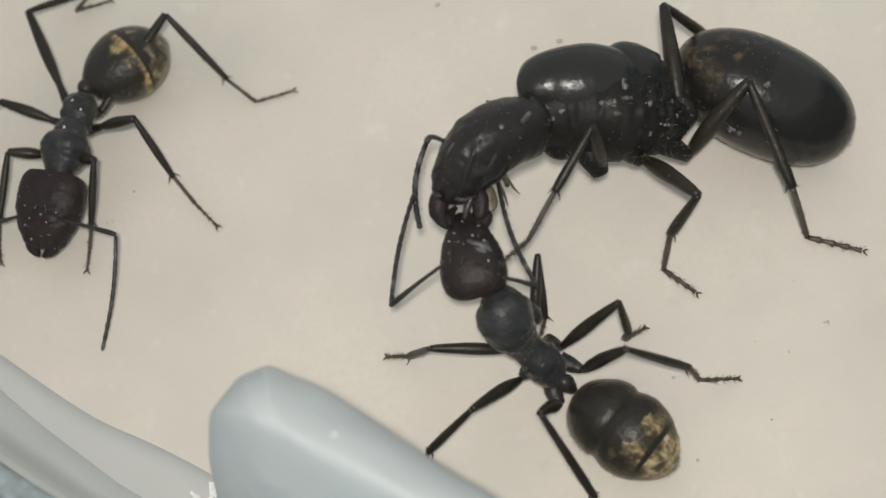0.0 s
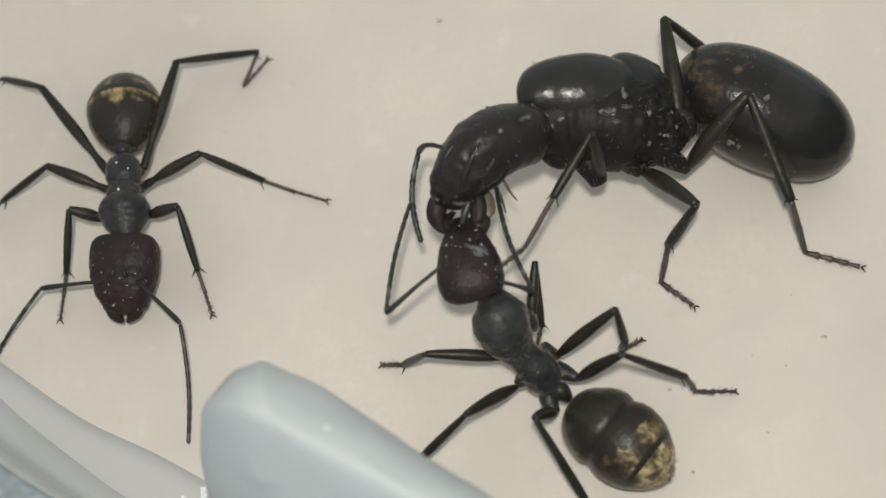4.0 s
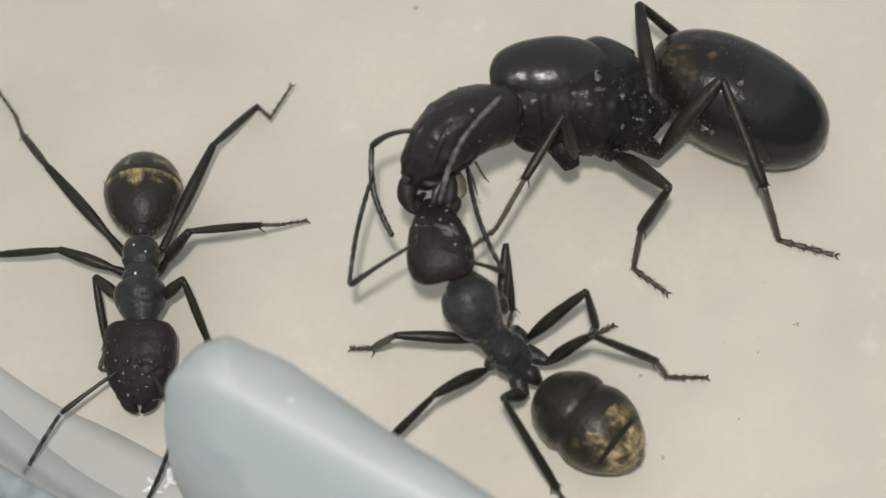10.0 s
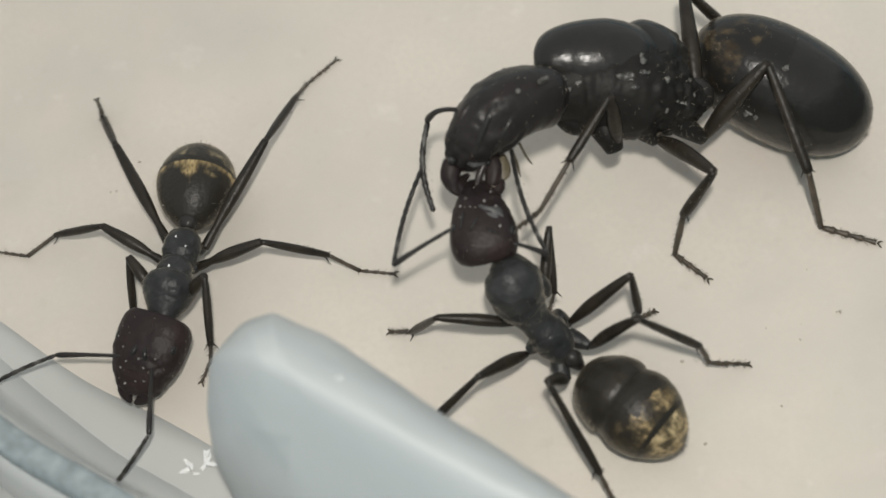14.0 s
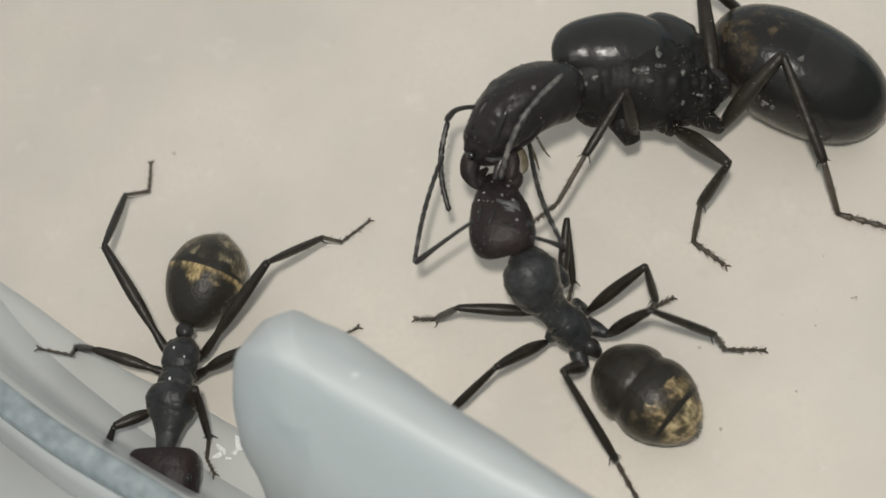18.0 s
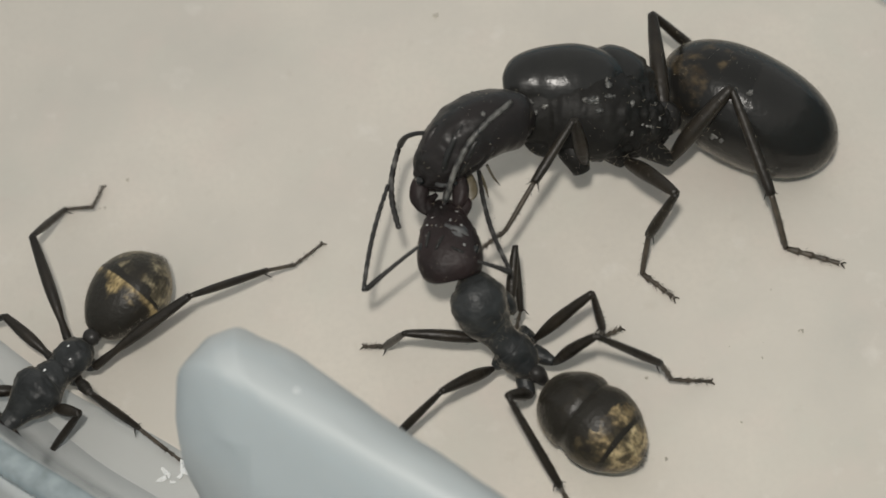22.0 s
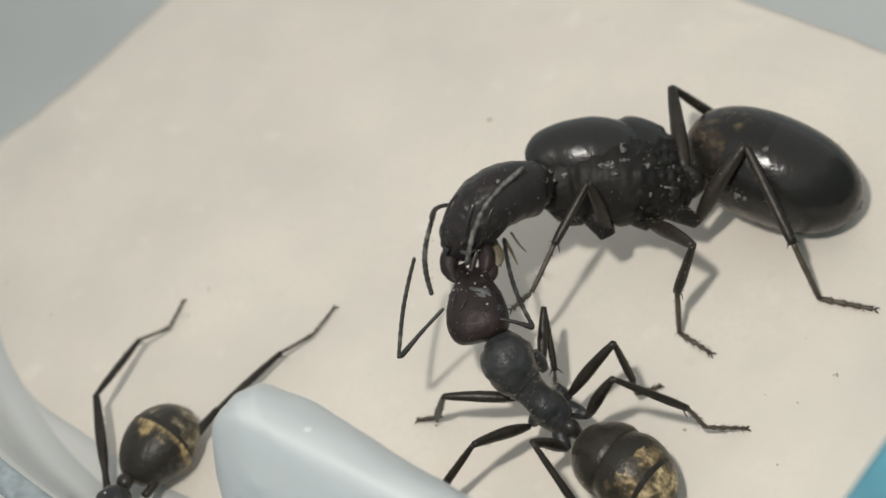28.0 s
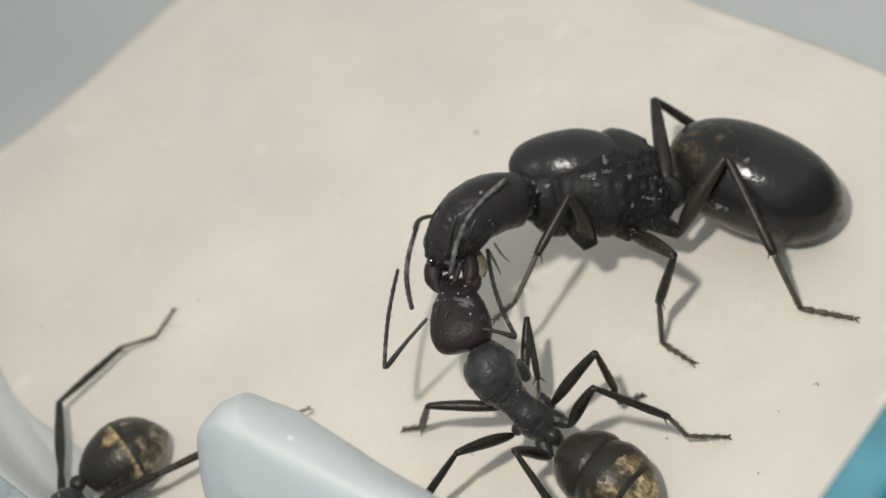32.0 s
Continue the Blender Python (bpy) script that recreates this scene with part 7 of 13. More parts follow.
    walk(roamer_parts['left_middle_tarsus'], [(0, pose(0.00114, 0.00394, -0.00125, 0.0, 7.8, 56.0)), (0.5, pose(0.00042, 0.00406, -0.00123, 0.0, 9.9, 67.4)), (1, pose(-0.00035, 0.00403, -0.00105, 0.0, 17.0, 79.3)), (1.5, pose(0.00057, 0.00394, -0.00131, 0.0, 5.0, 64.8)), (2, pose(0.00138, 0.00362, -0.00131, 0.0, 4.8, 50.9)), (2.5, pose(0.00064, 0.00450, -0.00140, 0.0, -0.0, 57.9)), (3, pose(-0.00020, 0.00510, -0.00139, 0.0, -0.0, 64.8)), (3.5, pose(-0.00014, 0.00501, -0.00139, 0.0, -0.0, 64.1)), (4, pose(-0.00008, 0.00492, -0.00139, 0.0, -0.0, 63.4)), (4.5, pose(-0.00001, 0.00482, -0.00139, 0.0, -0.0, 62.6)), (5, pose(0.00005, 0.00470, -0.00139, 0.0, -0.0, 61.9)), (5.5, pose(0.00011, 0.00458, -0.00139, 0.0, -0.0, 61.2)), (6, pose(0.00017, 0.00446, -0.00139, 0.0, -0.0, 60.5)), (6.5, pose(0.00036, 0.00412, -0.00132, 0.0, 4.3, 63.5)), (7, pose(0.00054, 0.00372, -0.00124, 0.0, 8.6, 66.5)), (7.5, pose(0.00026, 0.00375, -0.00129, 0.0, 6.2, 70.1)), (8, pose(-0.00003, 0.00375, -0.00132, 0.0, 3.8, 73.6)), (8.5, pose(-0.00033, 0.00383, -0.00133, 0.0, 3.8, 71.2)), (9, pose(-0.00063, 0.00386, -0.00130, 0.0, 5.2, 68.7)), (9.5, pose(-0.00104, 0.00403, -0.00093, 0.0, 22.2, 90.7)), (10, pose(-0.00141, 0.00396, -0.00033, 0.0, 35.6, 117.9)), (10.5, pose(-0.00077, 0.00448, -0.00089, 0.0, 20.2, 97.7)), (11, pose(-0.00010, 0.00474, -0.00134, 0.0, 2.9, 81.3)), (11.5, pose(-0.00030, 0.00480, -0.00137, 0.0, 1.5, 84.5)), (12, pose(-0.00050, 0.00485, -0.00139, 0.0, -0.0, 87.6)), (12.5, pose(-0.00059, 0.00488, -0.00140, 0.0, -0.0, 88.6)), (13, pose(-0.00069, 0.00489, -0.00139, 0.0, -0.0, 89.7)), (13.5, pose(-0.00107, 0.00489, -0.00140, 0.0, -0.0, 91.3)), (14, pose(-0.00146, 0.00486, -0.00139, 0.0, -0.0, 92.9)), (14.5, pose(-0.00212, 0.00487, -0.00110, 0.0, 16.9, 101.0)), (15, pose(-0.00217, 0.00490, -0.00121, 0.0, 11.0, 99.5)), (15.5, pose(-0.00220, 0.00487, -0.00130, 0.0, 6.0, 98.0)), (16, pose(-0.00221, 0.00481, -0.00136, 0.0, 2.5, 96.6)), (16.5, pose(-0.00220, 0.00469, -0.00139, 0.0, -0.0, 95.2)), (17, pose(-0.00267, 0.00467, -0.00139, 0.0, -0.0, 99.5)), (17.5, pose(-0.00232, 0.00439, -0.00126, 0.0, 7.9, 114.4)), (18, pose(-0.00190, 0.00392, -0.00113, 0.0, 15.2, 129.8)), (18.5, pose(-0.00151, 0.00436, -0.00101, 0.0, 22.7, 121.1)), (19, pose(-0.00095, 0.00388, -0.00077, 0.0, 38.4, 110.3)), (19.5, pose(-0.00113, 0.00391, -0.00078, 0.0, 37.3, 111.7)), (20, pose(-0.00131, 0.00394, -0.00080, 0.0, 36.2, 113.0)), (20.5, pose(-0.00093, 0.00392, -0.00093, 0.0, 24.4, 102.6)), (21, pose(-0.00061, 0.00316, -0.00118, 0.0, 12.0, 94.1)), (21.5, pose(-0.00061, 0.00336, -0.00123, 0.0, 9.1, 93.9)), (22, pose(-0.00062, 0.00356, -0.00128, 0.0, 6.1, 93.7)), (22.5, pose(-0.00067, 0.00356, -0.00126, 0.0, 7.6, 93.4)), (23, pose(-0.00072, 0.00356, -0.00123, 0.0, 9.1, 93.0)), (23.5, pose(-0.00093, 0.00414, -0.00130, 0.0, 4.6, 97.0)), (24, pose(-0.00115, 0.00459, -0.00139, 0.0, -0.0, 100.9)), (24.5, pose(-0.00116, 0.00498, -0.00140, 0.0, -3.3, 95.7)), (25, pose(-0.00117, 0.00517, -0.00140, 0.0, -6.6, 90.5)), (25.5, pose(-0.00118, 0.00507, -0.00140, 0.0, -9.8, 85.3)), (26, pose(-0.00100, 0.00457, -0.00140, 0.0, -12.9, 79.9)), (26.5, pose(-0.00049, 0.00422, -0.00139, 0.0, -15.9, 74.4)), (27, pose(0.00016, 0.00462, -0.00138, 0.0, -19.1, 75.2)), (27.5, pose(0.00007, 0.00461, -0.00128, 0.0, -3.2, 93.1)), (28, pose(-0.00003, 0.00458, -0.00117, 0.0, 13.0, 110.5)), (28.5, pose(-0.00004, 0.00459, -0.00117, 0.0, 12.8, 110.4)), (29, pose(-0.00005, 0.00459, -0.00117, 0.0, 12.6, 110.3)), (29.5, pose(-0.00007, 0.00459, -0.00118, 0.0, 12.3, 110.3)), (30, pose(-0.00008, 0.00460, -0.00118, 0.0, 12.1, 110.2)), (30.5, pose(-0.00011, 0.00459, -0.00124, 0.0, 5.9, 98.4)), (31, pose(-0.00015, 0.00458, -0.00130, 0.0, -0.6, 86.8)), (31.5, pose(-0.00018, 0.00456, -0.00135, 0.0, -7.0, 75.2)), (32, pose(-0.00020, 0.00454, -0.00139, 0.0, -13.2, 63.3))])
    walk(roamer_parts['left_hind_femur'], [(0, pose(-0.00095, 0.00052, -0.00030, 0.0, -14.1, 156.8)), (0.5, pose(-0.00095, 0.00052, -0.00030, 0.0, 0.5, 165.7)), (1, pose(-0.00095, 0.00052, -0.00030, 0.0, 15.1, 174.6)), (1.5, pose(-0.00095, 0.00052, -0.00030, 0.0, 11.4, 166.9)), (2, pose(-0.00095, 0.00052, -0.00030, 0.0, 7.5, 159.5)), (2.5, pose(-0.00095, 0.00052, -0.00030, 0.0, 6.9, 162.9)), (3, pose(-0.00095, 0.00052, -0.00030, 0.0, 6.3, 166.3)), (3.5, pose(-0.00095, 0.00052, -0.00030, 0.0, -1.3, 162.8)), (4, pose(-0.00095, 0.00052, -0.00030, 0.0, -8.8, 159.3)), (4.5, pose(-0.00095, 0.00052, -0.00030, 0.0, -16.3, 155.7)), (5, pose(-0.00095, 0.00052, -0.00030, 0.0, -23.8, 151.8)), (5.5, pose(-0.00095, 0.00052, -0.00030, 0.0, -31.1, 147.3)), (6, pose(-0.00095, 0.00052, -0.00030, 0.0, -38.3, 142.2)), (6.5, pose(-0.00095, 0.00052, -0.00030, 0.0, -39.4, 141.8)), (7, pose(-0.00095, 0.00052, -0.00030, 0.0, -40.4, 141.4)), (7.5, pose(-0.00095, 0.00052, -0.00030, 0.0, -36.5, 142.5)), (8, pose(-0.00095, 0.00052, -0.00030, 0.0, -32.6, 143.5)), (8.5, pose(-0.00095, 0.00052, -0.00030, 0.0, -20.4, 151.5)), (9, pose(-0.00095, 0.00052, -0.00030, 0.0, -7.8, 158.3)), (9.5, pose(-0.00095, 0.00052, -0.00030, 0.0, -7.2, 155.3)), (10, pose(-0.00095, 0.00052, -0.00030, 0.0, -6.5, 152.3)), (10.5, pose(-0.00095, 0.00052, -0.00030, 0.0, -4.8, 155.0)), (11, pose(-0.00095, 0.00052, -0.00030, 0.0, -3.1, 157.7)), (11.5, pose(-0.00095, 0.00052, -0.00030, 0.0, -19.1, 151.8)), (12, pose(-0.00095, 0.00052, -0.00030, 0.0, -34.9, 144.7)), (12.5, pose(-0.00095, 0.00052, -0.00030, 0.0, -33.5, 146.0)), (13, pose(-0.00095, 0.00052, -0.00030, 0.0, -32.1, 147.2)), (13.5, pose(-0.00095, 0.00052, -0.00030, 0.0, -24.0, 153.8)), (14, pose(-0.00095, 0.00052, -0.00030, 0.0, -15.6, 159.6)), (14.5, pose(-0.00095, 0.00052, -0.00030, 0.0, -8.4, 165.3)), (15, pose(-0.00095, 0.00052, -0.00030, 0.0, -5.7, 163.0)), (15.5, pose(-0.00095, 0.00052, -0.00030, 0.0, -3.1, 160.7)), (16, pose(-0.00095, 0.00052, -0.00030, 0.0, -0.4, 158.5)), (16.5, pose(-0.00095, 0.00052, -0.00030, 0.0, 2.3, 156.2)), (17, pose(-0.00095, 0.00052, -0.00030, 0.0, -2.3, 152.9)), (17.5, pose(-0.00095, 0.00052, -0.00030, 0.0, -20.3, 144.6)), (18, pose(-0.00095, 0.00052, -0.00030, 0.0, -37.8, 134.1)), (18.5, pose(-0.00095, 0.00052, -0.00030, 0.0, -31.4, 138.1)), (19, pose(-0.00095, 0.00052, -0.00030, 0.0, -24.8, 141.5)), (19.5, pose(-0.00095, 0.00052, -0.00030, 0.0, -23.7, 144.7)), (20, pose(-0.00095, 0.00052, -0.00030, 0.0, -22.6, 147.8)), (20.5, pose(-0.00095, 0.00052, -0.00030, 0.0, -24.2, 150.8)), (21, pose(-0.00095, 0.00052, -0.00030, 0.0, -25.8, 153.9)), (21.5, pose(-0.00095, 0.00052, -0.00030, 0.0, -24.8, 155.1)), (22, pose(-0.00095, 0.00052, -0.00030, 0.0, -23.7, 156.3)), (22.5, pose(-0.00095, 0.00052, -0.00030, 0.0, -23.3, 156.3)), (23, pose(-0.00095, 0.00052, -0.00030, 0.0, -23.0, 156.3)), (23.5, pose(-0.00095, 0.00052, -0.00030, 0.0, -11.0, 157.5)), (24, pose(-0.00095, 0.00052, -0.00030, 0.0, 1.1, 158.6)), (24.5, pose(-0.00099, 0.00054, -0.00030, 0.0, -0.4, 158.8)), (25, pose(-0.00103, 0.00055, -0.00029, 0.0, -1.8, 159.0)), (25.5, pose(-0.00107, 0.00057, -0.00029, 0.0, -3.3, 159.3)), (26, pose(-0.00111, 0.00058, -0.00028, 0.0, -4.7, 159.5)), (26.5, pose(-0.00115, 0.00060, -0.00028, 0.0, -6.2, 159.7)), (27, pose(-0.00089, 0.00049, -0.00030, 0.0, 2.1, 150.9)), (27.5, pose(-0.00115, 0.00053, -0.00032, 0.0, 3.3, 162.3)), (28, pose(-0.00141, 0.00057, -0.00034, 0.0, 4.4, 173.7)), (28.5, pose(-0.00085, 0.00029, -0.00032, 0.0, 2.4, 158.0)), (29, pose(-0.00029, 0.00001, -0.00030, 0.0, 0.2, 142.4)), (29.5, pose(-0.00027, -0.00013, -0.00030, 0.0, 0.2, 137.1)), (30, pose(-0.00025, -0.00027, -0.00030, 0.0, 0.2, 131.8)), (30.5, pose(-0.00030, -0.00022, -0.00038, 0.0, -5.0, 131.5)), (31, pose(-0.00034, -0.00018, -0.00047, 0.0, -10.2, 131.1)), (31.5, pose(-0.00034, -0.00024, -0.00051, 0.0, -11.8, 129.1)), (32, pose(-0.00034, -0.00029, -0.00054, 0.0, -13.4, 127.0))])
    walk(roamer_parts['left_hind_tibia'], [(0, pose(-0.00416, 0.00190, 0.00058, 0.0, 38.5, 62.1)), (0.5, pose(-0.00444, 0.00141, -0.00033, 0.0, 3.9, 66.0)), (1, pose(-0.00441, 0.00085, -0.00124, 0.0, -30.8, 69.6)), (1.5, pose(-0.00439, 0.00132, -0.00101, 0.0, -35.0, 59.4)), (2, pose(-0.00429, 0.00177, -0.00077, 0.0, -38.3, 48.3)), (2.5, pose(-0.00437, 0.00157, -0.00073, 0.0, -15.0, 71.2)), (3, pose(-0.00443, 0.00137, -0.00070, 0.0, 10.1, 89.3)), (3.5, pose(-0.00439, 0.00158, -0.00022, 0.0, 18.3, 98.3)), (4, pose(-0.00428, 0.00178, 0.00025, 0.0, 25.9, 108.1)), (4.5, pose(-0.00410, 0.00194, 0.00071, 0.0, 32.9, 119.3)), (5, pose(-0.00385, 0.00208, 0.00115, 0.0, 38.7, 132.1)), (5.5, pose(-0.00354, 0.00218, 0.00156, 0.0, 42.9, 146.9)), (6, pose(-0.00318, 0.00225, 0.00193, 0.0, 44.9, 163.2)), (6.5, pose(-0.00314, 0.00224, 0.00198, 0.0, 46.7, 165.6)), (7, pose(-0.00309, 0.00223, 0.00203, 0.0, 48.5, 168.2)), (7.5, pose(-0.00325, 0.00228, 0.00184, 0.0, 44.5, 169.9)), (8, pose(-0.00339, 0.00232, 0.00164, 0.0, 40.4, 171.4)), (8.5, pose(-0.00392, 0.00213, 0.00095, 0.0, 32.6, 170.1)), (9, pose(-0.00426, 0.00184, 0.00019, 0.0, 24.8, 169.1)), (9.5, pose(-0.00420, 0.00201, 0.00015, 0.0, 27.4, 160.2)), (10, pose(-0.00412, 0.00218, 0.00011, 0.0, 29.5, 151.0)), (10.5, pose(-0.00420, 0.00204, 0.00000, 0.0, 27.7, 152.3)), (11, pose(-0.00428, 0.00188, -0.00011, 0.0, 25.8, 153.6)), (11.5, pose(-0.00395, 0.00213, 0.00088, 0.0, 32.7, 161.9)), (12, pose(-0.00336, 0.00223, 0.00176, 0.0, 38.9, 171.6)), (12.5, pose(-0.00344, 0.00220, 0.00169, 0.0, 38.5, 172.2)), (13, pose(-0.00351, 0.00217, 0.00161, 0.0, 38.1, 172.8)), (13.5, pose(-0.00390, 0.00197, 0.00116, 0.0, 33.2, 174.4)), (14, pose(-0.00420, 0.00173, 0.00067, 0.0, 28.3, 175.8)), (14.5, pose(-0.00439, 0.00142, 0.00023, 0.0, 30.1, 177.4)), (15, pose(-0.00438, 0.00157, 0.00006, 0.0, 26.3, 170.3)), (15.5, pose(-0.00434, 0.00171, -0.00011, 0.0, 22.3, 163.7)), (16, pose(-0.00430, 0.00184, -0.00028, 0.0, 17.9, 157.4)), (16.5, pose(-0.00424, 0.00197, -0.00044, 0.0, 13.4, 151.5)), (17, pose(-0.00415, 0.00216, -0.00016, 0.0, 20.3, 163.0)), (17.5, pose(-0.00370, 0.00248, 0.00095, 0.0, 31.4, 157.1)), (18, pose(-0.00293, 0.00256, 0.00191, 0.0, 42.2, 149.6)), (18.5, pose(-0.00324, 0.00257, 0.00157, 0.0, 34.9, 154.3)), (19, pose(-0.00351, 0.00255, 0.00121, 0.0, 27.4, 158.2)), (19.5, pose(-0.00364, 0.00243, 0.00115, 0.0, 26.1, 161.0)), (20, pose(-0.00376, 0.00229, 0.00108, 0.0, 24.7, 163.8)), (20.5, pose(-0.00382, 0.00212, 0.00118, 0.0, 26.3, 168.1)), (21, pose(-0.00386, 0.00195, 0.00127, 0.0, 27.8, 172.6)), (21.5, pose(-0.00392, 0.00190, 0.00121, 0.0, 28.4, 170.4)), (22, pose(-0.00397, 0.00185, 0.00115, 0.0, 28.9, 168.1)), (22.5, pose(-0.00398, 0.00185, 0.00113, 0.0, 28.7, 166.6)), (23, pose(-0.00398, 0.00185, 0.00111, 0.0, 28.4, 165.1)), (23.5, pose(-0.00422, 0.00187, 0.00038, 0.0, 23.0, 166.6)), (24, pose(-0.00430, 0.00183, -0.00037, 0.0, 17.6, 167.9)), (24.5, pose(-0.00435, 0.00184, -0.00027, 0.0, 17.9, 166.1)), (25, pose(-0.00439, 0.00184, -0.00018, 0.0, 18.1, 164.4)), (25.5, pose(-0.00443, 0.00184, -0.00008, 0.0, 18.4, 162.6)), (26, pose(-0.00447, 0.00184, 0.00001, 0.0, 18.6, 160.9)), (26.5, pose(-0.00451, 0.00184, 0.00011, 0.0, 18.8, 159.1)), (27, pose(-0.00403, 0.00224, -0.00043, 0.0, 7.4, 144.7)), (27.5, pose(-0.00457, 0.00162, -0.00053, 0.0, 6.9, 154.9)), (28, pose(-0.00498, 0.00096, -0.00062, 0.0, 6.1, 165.0)), (28.5, pose(-0.00419, 0.00164, -0.00047, 0.0, 7.0, 158.5)), (29, pose(-0.00314, 0.00221, -0.00031, 0.0, 7.9, 151.9)), (29.5, pose(-0.00291, 0.00232, -0.00031, 0.0, 7.6, 153.7)), (30, pose(-0.00265, 0.00241, -0.00031, 0.0, 7.2, 155.4)), (30.5, pose(-0.00267, 0.00246, -0.00007, 0.0, 9.3, 152.5)), (31, pose(-0.00267, 0.00249, 0.00017, 0.0, 11.3, 149.6)), (31.5, pose(-0.00256, 0.00250, 0.00023, 0.0, 11.8, 148.4)), (32, pose(-0.00245, 0.00251, 0.00029, 0.0, 12.2, 147.1))])
